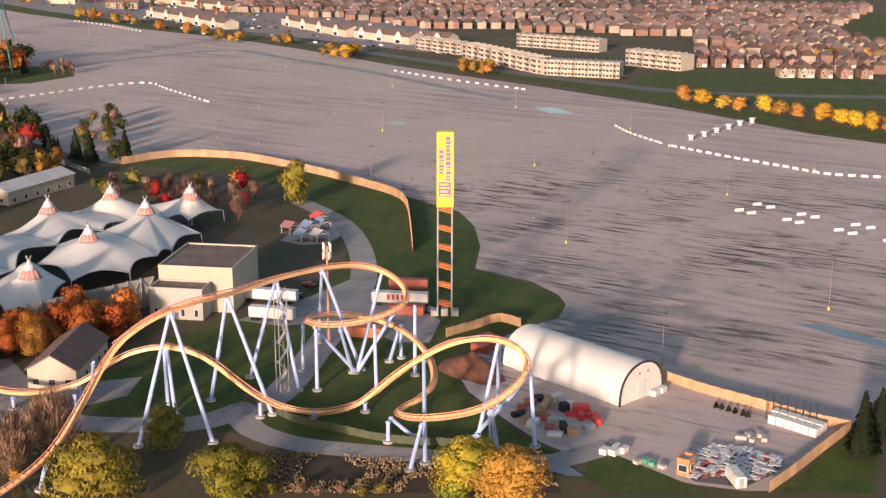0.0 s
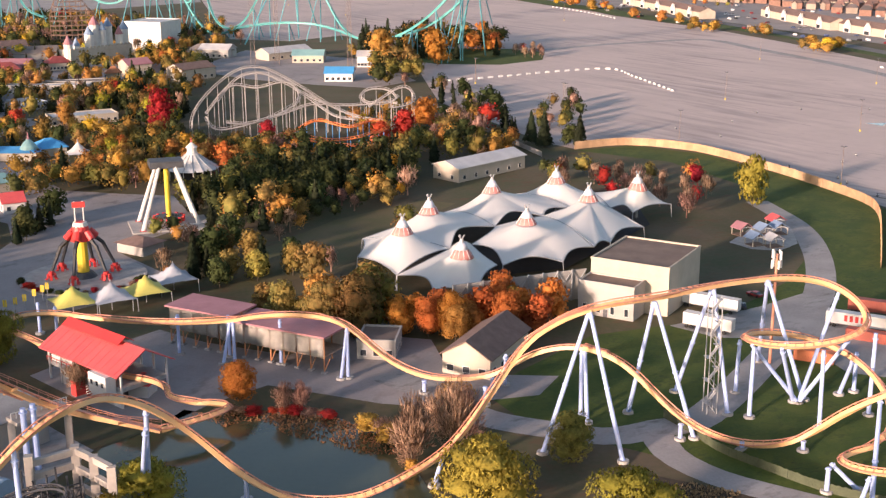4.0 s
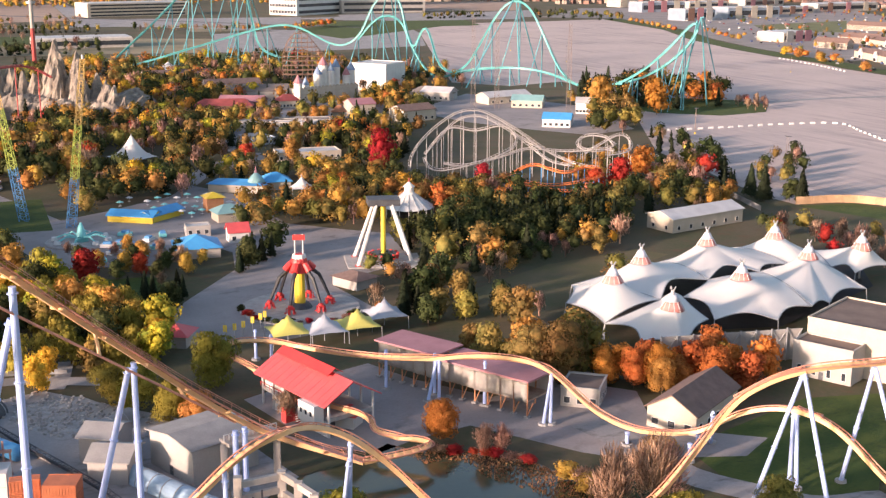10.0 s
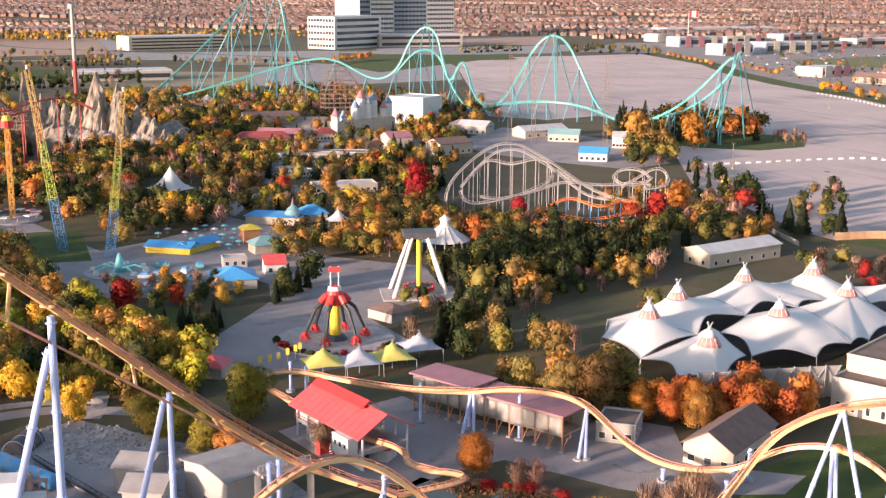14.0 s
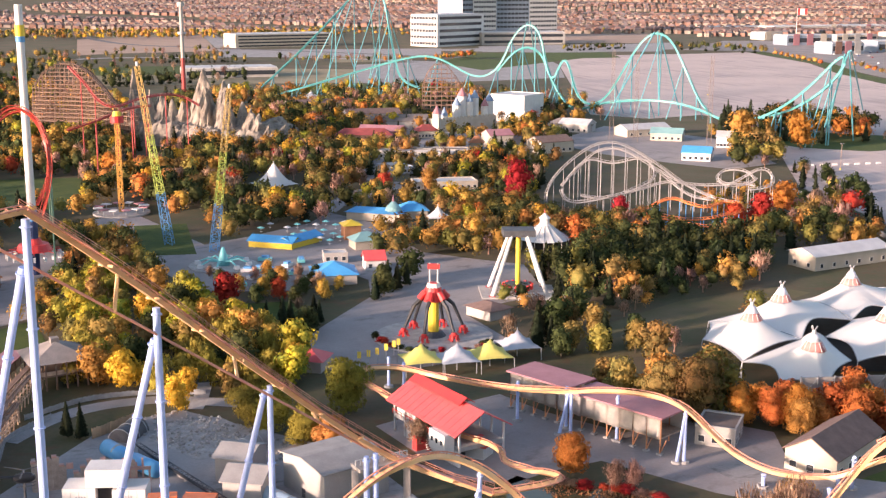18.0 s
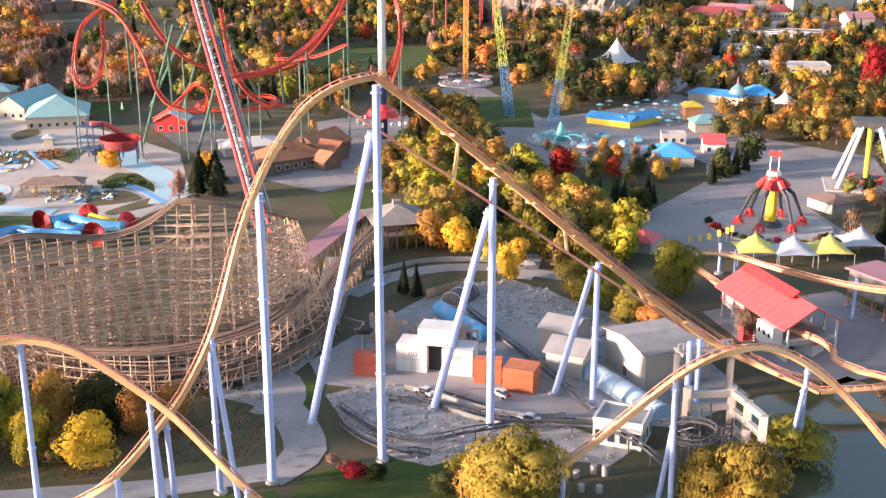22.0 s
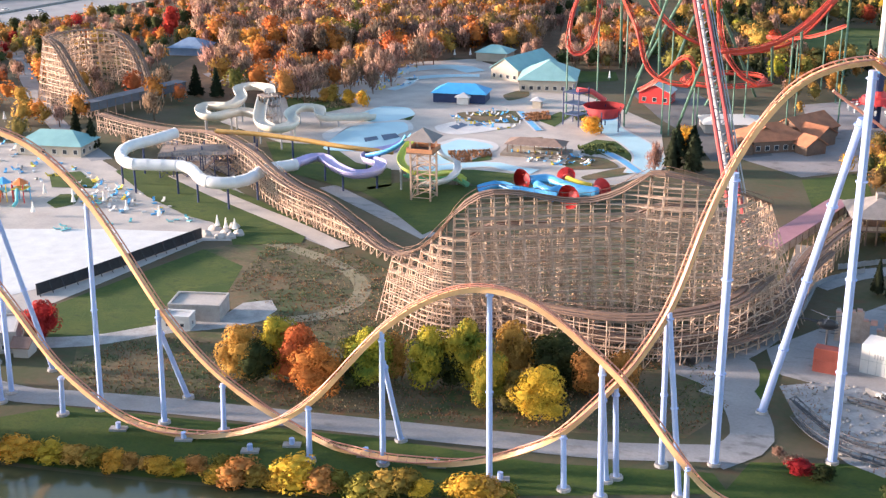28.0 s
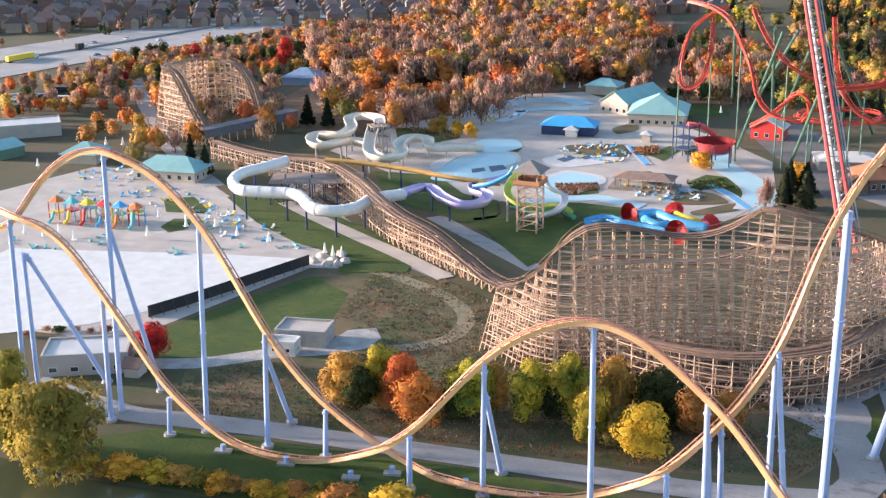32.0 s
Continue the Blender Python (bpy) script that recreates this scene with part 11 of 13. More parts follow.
# dark windscreen along the wave pool and a rockwork fountain
def windscreen():
    path = smooth_path([(p[0], p[1], 0) for p in [(-260.0, 137.2), (-261.2, 152.2), (-263.4, 170.3), (-266.1, 190.0)]], 3.0)
    ob = thing("windscreen_fence", pose(0, 0, 0), "black tarpaulin windscreen along the wave pool", "fence")
    for a, b in zip(path, path[1:]):
        d = b - a
        m = pose(a.x, a.y, 0, 0, 0, math.degrees(math.atan2(d.y, d.x)))
        part("panel", box((0, -0.05, 0.1), (d.length - 0.05, 0.1, 3.0), m), M_BLACK, ob)
        part("stay", tube([m @ Vector((0, 0, 2.9)), m @ Vector((0, -1.6, 0))], 0.12, 5), M_BLACK, ob)
windscreen()
rng9 = random.Random(14)
for p in [(-267.3, 192.2), (-269.6, 196.8), (-264.5, 196.8), (-266.8, 201.5), (-260.8, 198.2), (-262.5, 193.3), (-260.4, 195.2)]:
    ob = thing("rock_fountain", pose(p[0], p[1], 0), "pale artificial rock in the pool corner", "rock", "pale rocks")
    bm = bmesh.new()
    bmesh.ops.create_icosphere(bm, subdivisions=2, radius=1.0)
    for v in bm.verts:
        v.co *= 1 + 0.35 * noise.noise(v.co * 2 + Vector((p[0], 0, 0)))
        v.co.x *= 1.8
        v.co.y *= 1.6
        v.co.z *= rng9.uniform(1.4, 1.6)
    part("rock", bm, M_CONC, ob)
# highway traffic and buses
def car(x, y, turn, paint, label, cat="car"):
    ob = thing("car", pose(x, y, 0.1, 0, 0, turn), label, cat)
    bm = bmesh.new()
    add_box(bm, (-2.2, -0.9, 0.35), (2.2, 0.9, 0.95))
    part("body", bm, paint, ob)
    bm = bmesh.new()
    v = [bm.verts.new(p) for p in ((-1.5, -0.85, 0.95), (1.1, -0.85, 0.95), (1.1, 0.85, 0.95), (-1.5, 0.85, 0.95), (-1.0, -0.7, 1.5), (0.5, -0.7, 1.5), (0.5, 0.7, 1.5), (-1.0, 0.7, 1.5))]
    for f in ((0, 1, 5, 4), (1, 2, 6, 5), (2, 3, 7, 6), (3, 0, 4, 7)):
        bm.faces.new([v[i] for i in f])
    part("glazing", bm, M_GLASS, ob)
    part("roof", box((-1.0, -0.72, 1.5), (0.5, 0.72, 1.56)), paint, ob)
    for sx in (-1.35, 1.35):
        for sy in (-0.9, 0.9):
            w = part("wheel", tube([(sx, sy - 0.1, 0.33), (sx, sy + 0.1, 0.33)], 0.33, 10), M_TYRE, ob)
    return ob
M_CARS = [material("silver_car_paint", (0.5, 0.5, 0.5), None, 3, 0.3, 0.4), material("black_car_paint", (0.03, 0.03, 0.035), None, 3, 0.25), material("white_car_paint", (0.75, 0.75, 0.74), None, 3, 0.3), material("blue_car_paint", (0.06, 0.09, 0.2), None, 3, 0.3), material("dark_red_car_paint", (0.25, 0.03, 0.03), None, 3, 0.3)]
HWY = 108.9
NAMES = ("silver", "black", "white", "dark blue", "dark red")
for p, k in [((-708.8, 375.7), 2), ((-660.1, 330.4), 3), ((-702.8, 340.6), 1), ((-669.9, 349.4), 2), ((-658.6, 345.0), 2), ((-689.0, 386.9), 2), ((-727.2, 444.7), 2), ((-706.4, 444.8), 0), ((-716.9, 474.6), 1), ((-787.3, 553.6), 2), ((-728.3, 533.4), 1), ((-708.5, 353.3), 0)]:
    car(p[0], p[1], HWY, M_CARS[k], NAMES[k] + " car on the highway").location.z = 0.32
def truck(p, L, paint, label, turn):
    ob = thing("truck", pose(p[0], p[1], 0.1, 0, 0, turn), label, "truck")
    part("box_body", box((-L / 2, -1.25, 1.1), (L / 2 - 3.2, 1.25, 3.9)), paint, ob)
    part("cab", box((L / 2 - 2.9, -1.2, 0.6), (L / 2, 1.2, 3.1)), M_WHITEP, ob)
    part("windscreen", box((L / 2, -1.0, 1.9), (L / 2 + 0.03, 1.0, 2.8)), M_GLASS, ob)
    part("chassis", box((-L / 2, -0.9, 0.6), (L / 2 - 0.2, 0.9, 1.1)), M_DSTEEL, ob)
    for x in (-L / 2 + 1, -L / 2 + 2.2, L / 2 - 1.3):
        for sy in (-1.1, 1.1):
            part("wheel", tube([(x, sy - 0.15, 0.5), (x, sy + 0.15, 0.5)], 0.5, 10), M_TYRE, ob)
truck((-675.0, 292.7), 22, M_YELLOW, "long yellow and white truck on the highway", HWY)
truck((-755.7, 519.7), 16, M_WHITEP, "white truck on the highway", HWY)
truck((-691.2, 336.6), 8, M_CARS[1], "dark pickup truck on the highway", HWY)
for k, p in enumerate([(-549.4, 230.6), (-552.7, 238.8), (-553.1, 246.4), (-542.4, 249.1), (-562.9, 263.3), (-561.1, 238.5)]):
    ob = thing("bus", pose(p[0], p[1], 0, 0, 0, 55), "parked bus beside the highway", "bus")
    part("body", box((-5.5, -1.25, 0.5), (5.5, 1.25, 3.2)), M_CARS[(2, 0, 3, 2, 1, 0)[k]], ob)
    part("window_band", box((-5.3, -1.28, 1.8), (5.3, 1.28, 2.6)), M_GLASS, ob)
    for x in (-3.5, 3.5):
        for sy in (-1.2, 1.2):
            part("wheel", tube([(x, sy - 0.12, 0.5), (x, sy + 0.12, 0.5)], 0.5, 10), M_TYRE, ob)


# ---- stunt set with its low dark coaster ----
def container(p, q, depth, h, mat, label, z=0.0):
    m, L = frame_from(p, q)
    ob = thing("shipping_container", m @ Matrix.Translation((0, 0, z)), label, "container", "shipping containers")
    bm = bmesh.new()
    add_box(bm, (0.05, 0.05, 0.1), (L - 0.05, depth - 0.05, h - 0.1))
    part("shell", bm, mat, ob)
    n = max(6, int(L / 0.6))
    for i in range(n):
        part("corrugation", box((L * (i + 0.15) / n, -0.01, 0.2), (L * (i + 0.6) / n, 0.048, h - 0.2)), mat, ob)
    for y in (0.06, depth - 0.06):
        part("frame", tube([(0.07, y, 0.07), (L - 0.07, y, 0.07), (L - 0.07, y, h - 0.07), (0.07, y, h - 0.07), (0.07, y, 0.07)], 0.08, 4), mat, ob)
    return ob


M_CONT = material("orange_container_paint", (0.56, 0.18, 0.08), (0.44, 0.14, 0.065), 2.5, 0.6)
M_CONTR = material("rust_red_container_paint", (0.40, 0.10, 0.07), (0.30, 0.08, 0.055), 2.5, 0.6)
for z in (0, 2.6):
    container((-103.5, 220.4), (-98.6, 221.6), 2.5, 2.6, M_CONTR, "rust-red stacked shipping container", z)
    container((-78.7, 226.0), (-73.0, 227.5), 2.5, 2.6, M_CONT, "orange stacked shipping container", z)
    container((-71.9, 224.3), (-65.3, 224.4), 5.5, 2.6, M_CONT, "orange stacked shipping container, end on", z)
def set_front():
    a, b = (-96.2, 226.3), (-79.9, 228.6)
    m, L = frame_from(a, b)
    ob = thing("set_building", m, "white panelled film-set facade with a tall gateway", "building")
    part("left_block", box((0, 0, 0), (L * 0.40, 6, 6.2)), M_WHITEP, ob)
    part("right_block", box((L * 0.60, 0, 0), (L, 6, 5.8)), M_WHITEP, ob)
    part("lintel", box((L * 0.28, 0.3, 6.25), (L * 0.74, 6, 10.0)), M_WHITEP, ob)
    part("gateway", box((L * 0.405, 2.0, 0), (L * 0.595, 5.0, 6.2)), M_DARK, ob)
    for i in range(1, 4):
        # near-black box fills the opening, its shade given as a colour
        for u in (0.1 * i, 0.6 + 0.1 * i):
            part("panel_seam", box((L * u - 0.04, -0.03, 0.1), (L * u + 0.04, -0.004, 5.6)), M_STEEL, ob)
    for z in (2.9,):
        part("panel_seam", box((0.1, -0.03, z), (L * 0.39, -0.004, z + 0.08)), M_STEEL, ob)
        part("panel_seam", box((L * 0.61, -0.03, z), (L - 0.1, -0.004, z + 0.08)), M_STEEL, ob)
    for x in (0.16, 0.72):
        for k in range(4):
            part("lettering_bar", box((L * x + k * 0.55, -0.05, 3.6), (L * x + k * 0.55 + 0.35, -0.032, 4.6)), M_STEEL, ob)
    for i in range(10):
        part("scaffold_post", box((L * (0.25 + 0.08 * i), 7.0, 0), (L * (0.25 + 0.08 * i) + 0.35, 7.4, 7.8 + (i % 3))), M_PINKBEAM, ob)
    for k in range(3):
        part("scaffold_beam", box((L * 0.2, 6.9, 2.5 + 2.4 * k), (L * 1.0, 7.5, 3.1 + 2.4 * k)), M_PINKBEAM, ob)
M_PINKBEAM = material("pink_primed_beams", (0.50, 0.30, 0.25), (0.38, 0.23, 0.2), 1.5, 0.7)
set_front()
ob = thing("storage_tank", pose(0, 0, 0), "bright blue cylindrical tank lying on its side", "tank")
part("tank", tube([(-99.1, 259.7, 2.2), (-91.3, 252.7, 2.2)], 1.9, 16), M_SLIDEBLUE, ob, smooth=True)
part("tank", tube([(-90.2, 252.4, 2.2), (-83.6, 247.4, 2.2)], 1.8, 16), M_SLIDEBLUE, ob, smooth=True)
part("strap", tube([(-95.5, 256.6, 2.2), (-94.9, 256.1, 2.2)], 2.0, 16), M_STEEL, ob)
def helicopter():
    x, y, z = (-104.7, 228.3, 7.5)
    ob = thing("helicopter", pose(x, y, z, 0, 0, 20), "small black helicopter prop on a post", "helicopter")
    bm = bmesh.new()
    bmesh.ops.create_uvsphere(bm, u_segments=14, v_segments=9, radius=1.0)
    for v in bm.verts:
        v.co.x *= 2.3
        v.co.y *= 1.0
        v.co.z *= 1.15
    part("fuselage", bm, M_BLACK, ob, smooth=True)
    part("tail_boom", tube([(-1.8, 0, 0.3), (-6.2, 0, 0.7)], 0.35, 8, 0.15), M_BLACK, ob)
    part("tail_fin", box((-6.6, -0.06, 0.2), (-5.9, 0.06, 1.9)), M_BLACK, ob)
    part("rotor_mast", tube([(0, 0, 1.0), (0, 0, 1.7)], 0.15, 6), M_STEEL, ob)
    for a in (25, 145, 265):
        part("rotor_blade", box((0.1, -0.12, 1.68), (4.6, 0.12, 1.74), pose(0, 0, 0, 0, 0, a)), M_DSTEEL, ob)
    for sy in (-0.9, 0.9):
        part("skid", tube([(-1.5, sy, -1.5), (1.7, sy, -1.5), (2.1, sy, -1.3)], 0.08, 6), M_DSTEEL, ob)
        part("skid_strut", tube([(0.2, sy * 0.6, -0.9), (0.2, sy, -1.5)], 0.06, 5), M_DSTEEL, ob)
    part("windshield", box((1.0, -0.6, 0.1), (1.9, 0.6, 0.7)), M_GLASS, ob)
    part("stand", tube([(0, 0, -7.5), (0, 0, -0.9)], 0.25, 8), M_DSTEEL, ob)
    part("stand_foot", box((-0.8, -0.8, -7.6), (0.8, 0.8, -7.3)), M_FOOT, ob)
helicopter()
for k, (p, tn) in enumerate((((-86.1, 217.1), 160), ((-71.1, 221.6), 150), ((-62.6, 212.5), 170))):
    c = car(p[0], p[1], tn, M_CARS[2], "black and white patrol-style set car", "car")
    part("door_panel", box((-0.9, -0.93, 0.4), (0.8, 0.93, 0.93)), M_CARS[1], c) if k != 1 else part("trunk_panel", box((-2.22, -0.7, 0.5), (-1.6, 0.7, 0.97)), M_CARS[4], c)
building("grey_hall", (-55.7, 246.9), (-44.7, 235.1), 16, 7.6, M_GREYWALL, M_GREYROOF, "big grey metal-clad hall of the set", "hall", "gable", 1.2, "y", rows=0, door=True)
building("hall_annex", (-66.2, 236.4), (-58.0, 235.7), 10, 5.0, M_GREYWALL, M_GREYROOF, "grey shed with a ribbed tin roof", "shed", "gable", 1.8)
building("hall_annex", (-70.9, 248.0), (-63.4, 246.7), 10, 5.5, M_GREYWALL, M_GREYROOF, "grey shed with a low tin roof", "shed", "gable", 1.6)
def half_pipe(p, q, r, mat, label, nm="tunnel"):
    a, b = Vector((*p, 0)), Vector((*q, 0))
    d = (b - a).normalized()
    s = Vector((d.y, -d.x, 0))
    ob = thing(nm, pose(0, 0, 0), label, "tunnel")
    bm = bmesh.new()
    n = 12
    rows = [[bm.verts.new(c + s * r * math.cos(math.pi * k / n) + Vector((0, 0, r * 1.1 * math.sin(math.pi * k / n)))) for k in range(n + 1)] for c in (a, b)]
    for k in range(n):
        bm.faces.new((rows[0][k], rows[0][k + 1], rows[1][k + 1], rows[1][k]))
    for row in rows:
        bm.faces.new(row)
    part("vault", bm, mat, ob, smooth=False)
    L = (b - a).length
    for i in range(int(L / 4) + 1):
        c = a + d * min(L - 0.2, i * 4)
        part("rib", tube([c + s * r * 1.02 * math.cos(math.pi * k / 8) + Vector((0, 0, r * 1.12 * math.sin(math.pi * k / 8))) for k in range(9)], 0.12, 5), M_STEEL, ob)
M_PALEBLUE = material("pale_blue_sheeting", (0.36, 0.50, 0.62), (0.30, 0.42, 0.53), 3, 0.5)
half_pipe((-57.8, 239.5), (-38.5, 222.7), 2.7, M_PALEBLUE, "long pale blue arched tunnel")
half_pipe((-71.1, 262.6), (-65.6, 272.5), 2.6, M_GREYROOF, "pale arched tin tunnel by the sheds")
building("white_pavilion", (-48.7, 207.6), (-39.4, 207.5), 8, 5.0, M_WHITEP, M_GREYROOF, "small white flat-roofed pavilion with posts", "pavilion", rows=1, cols=4, wsize=(1.4, 2.2))
half_pipe((-99.1, 268.1), (-97.9, 277.2), 3.0, M_DSTEEL, "dark arched tunnel mouth")
plank_fence([(-106.3, 269.7), (-103.2, 275.2), (-99.6, 282.0)], 2.6, "timber hoarding by the tunnel")
# the low dark coaster running through the set
low = steel_coaster("launched_coaster", [
    [(-99.3, 204.4, 1.2), (-91.8, 198.6, 1.4), (-82.8, 193.8, 1.6), (-76.3, 194.7, 2.0), (-70.5, 200.1, 2.6), (-64.8, 206.6, 2.4), (-59.0, 209.6, 2.0), (-50.5, 210.6, 3.0), (-43.2, 207.3, 4.0), (-37.0, 202.4, 4.0), (-33.0, 198.0, 3.5)],
    [(-91.5, 211.7, 1.2), (-80.8, 212.3, 1.2), (-68.3, 210.2, 1.4), (-58.6, 208.1, 1.6), (-53.0, 211.9, 2.0)],
    [(-92.8, 262.7, 2.0), (-81.7, 250.7, 2.2), (-70.1, 238.7, 2.4), (-61.2, 229.2, 2.4), (-54.1, 220.6, 2.2), (-49.9, 217.1, 2.0)],
    [(-36.4, 209.3, 6.0), (-32.6, 211.0, 7.0), (-27.3, 209.5, 8.0), (-23.8, 205.9, 8.0), (-25.0, 201.7, 7.0), (-29.6, 200.0, 6.4), (-34.2, 203.2, 5.8), (-34.8, 209.1, 5.2), (-30.9, 213.7, 4.6), (-26.1, 213.3, 4.0), (-26.9, 208.6, 3.4), (-31.2, 207.1, 2.8)],
    [(-74.9, 191.1, 1.4), (-81.2, 190.2, 1.3), (-88.9, 192.2, 1.3), (-95.5, 197.4, 1.3)]],
    (M_DSTEEL, M_DSTEEL), "low dark steel coaster through the stunt set", 4.5, 0.14, 0.2, 0.6, 2.0, M_DSTEEL)
def broken_overpass():
    ob = thing("overpass_ruin", pose(0, 0, 0), "pale broken concrete overpass frame of the set", "overpass")
    pts = [(-32.5, 213.1), (-28.7, 215.0), (-24.9, 217.0), (-21.4, 212.4), (-18.1, 207.8)]
    for k, p in enumerate(pts):
        if k != 1:
            part("pier", box((p[0] - 0.75, p[1] - 0.75, 0), (p[0] + 0.75, p[1] + 0.75, 11.8 - 0.25 * k)), M_CONC, ob)
    for k, (a, b) in enumerate(zip(pts, pts[1:])):
        for z in ((7.6, 10.2) if k < 2 else (3.4, 6.9, 10.4)):
            part("beam", tube([(a[0], a[1], z), (b[0], b[1], z)], 0.6, 4, flat=(0.5, 0.6)), M_CONC, ob)
    q = [(-38.2, 234.6), (-28.5, 241.3)]
    part("deck", tube([(q[0][0], q[0][1], 9.6), (q[1][0], q[1][1], 9.6)], 0.5, 4, flat=(2.2, 0.35)), M_CONC, ob)
    for k in range(12):
        u = k / 11
        x, y = q[0][0] + (q[1][0] - q[0][0]) * u, q[0][1] + (q[1][1] - q[0][1]) * u
        part("baluster", box((x - 0.1, y - 0.1, 9.9), (x + 0.1, y + 0.1, 11.2)), M_WHITEP, ob)
    part("handrail", tube([(q[0][0], q[0][1], 11.2), (q[1][0], q[1][1], 11.2)], 0.12, 5), M_WHITEP, ob)
    for x in q:
        part("pier", box((x[0] - 0.7, x[1] - 0.7, 0), (x[0] + 0.7, x[1] + 0.7, 9.3)), M_CONC, ob)
broken_overpass()
def steel_tangle():
    """Bent dark scaffold tubes heaped below the broken overpass."""
    ob = thing("scaffold_wreck", pose(0, 0, 0), "tangled dark steel scaffold wreck below the overpass", "scaffold")
    rng = random.Random(8)
    a, b, c, d = (Vector((*p, 0)) for p in ((-33.6, 211.7), (-24.1, 213.3), (-22.5, 205.0), (-32.5, 204.9)))
    def at(u, v, z):
        return a.lerp(b, u).lerp(d.lerp(c, u), v) + Vector((0, 0, z))
    for i in range(6):
        for v in (0.1, 0.9):
            part("post", tube([at(i / 5, v, 0), at(i / 5 + rng.uniform(-0.04, 0.04), v, rng.uniform(7, 10.5) - 2 * v)], 0.2, 5), M_DSTEEL, ob)
    for z in (1.6, 3.2, 4.8, 6.2):
        for v in (0.1, 0.5, 0.9):
            if z < 6 or v < 0.3:
                part("ledger", tube([at(0, v, z + rng.uniform(-0.5, 0.5)), at(0.5, v + rng.uniform(-0.08, 0.08), z + rng.uniform(-0.8, 0.2)), at(1, v, z + rng.uniform(-0.5, 0.5))], 0.13, 5), M_DSTEEL, ob)
    for k in range(34):
        u, v = rng.uniform(0, 0.85), rng.uniform(0, 0.9)
        z = rng.uniform(0.4, 5.5)
        part("brace", tube([at(u, v, z), at(u + rng.uniform(0.1, 0.3), v + rng.uniform(-0.3, 0.3), max(0.2, z + rng.uniform(-2.6, 2.2)))], 0.11, 5), M_DSTEEL if k % 5 else M_STEEL, ob)
steel_tangle()
def ruined_wall():
    """A broken masonry wall behind the white set front, its top edge in steps."""
    m, L = frame_from((-107.5, 238.0), (-88.0, 246.5))
    ob = thing("ruined_wall", m, "broken pinkish plaster ruin wall of the set", "wall")
    rng = random.Random(5)
    n = 15
    for i in range(n):
        h = 3.2 + 2.6 * rng.random() + (1.6 if i < 4 else 0)
        if i in (5, 9, 12):
            part("lintel", box((L * i / n, 0, h - 1.2), (L * (i + 1) / n - 0.02, 0.7, h)), M_PINKBEAM, ob)
        else:
            part("wall_bay", box((L * i / n, 0, 0), (L * (i + 1) / n - 0.02, 0.8, h)), M_RUIN, ob)
            part("cap", box((L * i / n - 0.1, -0.15, h), (L * (i + 0.7) / n, 0.95, h + 0.4)), M_PINKBEAM, ob)
    part("side_wall", box((0, 0.81, 0), (0.8, 7, 5.0)), M_RUIN, ob)
M_RUIN = material("weathered_plaster", (0.42, 0.35, 0.30), (0.27, 0.22, 0.19), 1.5, 0.9, bump=0.6)
ruined_wall()
setr = random.Random(31)
for p in [(-49.7, 192.0), (-48.1, 193.7), (-45.6, 196.2), (-43.5, 196.1), (-46.0, 189.1), (-43.0, 189.8), (-51.6, 193.5)]:
    ob = thing("concrete_bollard", pose(p[0], p[1], 0), "round concrete footing in the gravel", "footing", "round footings")
    part("drum", tube([(0, 0, 0), (0, 0, setr.uniform(1.2, 2.6))], 0.6, 10), M_FOOT, ob)
# low retaining walls of the launch track
def low_wall(pts, h, w=0.5, label="low concrete retaining wall of the set"):
    path = smooth_path([(p[0], p[1], 0) for p in pts], 3.0)
    ob = thing("retaining_wall", pose(0, 0, 0), label, "wall")
    for a, b in zip(path, path[1:]):
        d = b - a
        part("segment", box((0, -w / 2, 0), (d.length - 0.03, w / 2, h), pose(a.x, a.y, 0, 0, 0, math.degrees(math.atan2(d.y, d.x)))), M_FOOT, ob)
low_wall([(-90.8, 217.7), (-85.0, 217.0), (-75.5, 214.2), (-66.9, 213.0), (-60.4, 214.4), (-56.5, 216.9)], 1.3)
low_wall([(-83.8, 213.9), (-75.3, 210.4), (-67.8, 208.9), (-62.0, 208.5)], 0.9)
low_wall([(-92.6, 262.3), (-78.4, 248.7), (-67.6, 239.1)], 1.2)
plank_fence([(-121.5, 282.2), (-125.7, 266.8), (-121.5, 251.4)], 1.4, "grey rail fence along the path", 3.0, M_STEEL)
plank_fence([(-127.4, 280.5), (-117.6, 295.4), (-103.9, 302.0), (-88.7, 304.1)], 1.4, "grey rail fence along the footbridge", 3.0, M_STEEL)
ribbon("path", [(-125.4, 265.6), (-121.3, 281.0), (-113.0, 291.9), (-99.5, 298.4), (-83.9, 298.2), (-71.4, 297.2)], 6, 0.12, M_ROAD, "raised pale footpath behind the set", "path")
ribbon("stair_path", [(-91.4, 313.4), (-88.8, 299.1), (-88.2, 292.2)], 4, 0.14, M_FOOT, "concrete steps down to the set", "path")

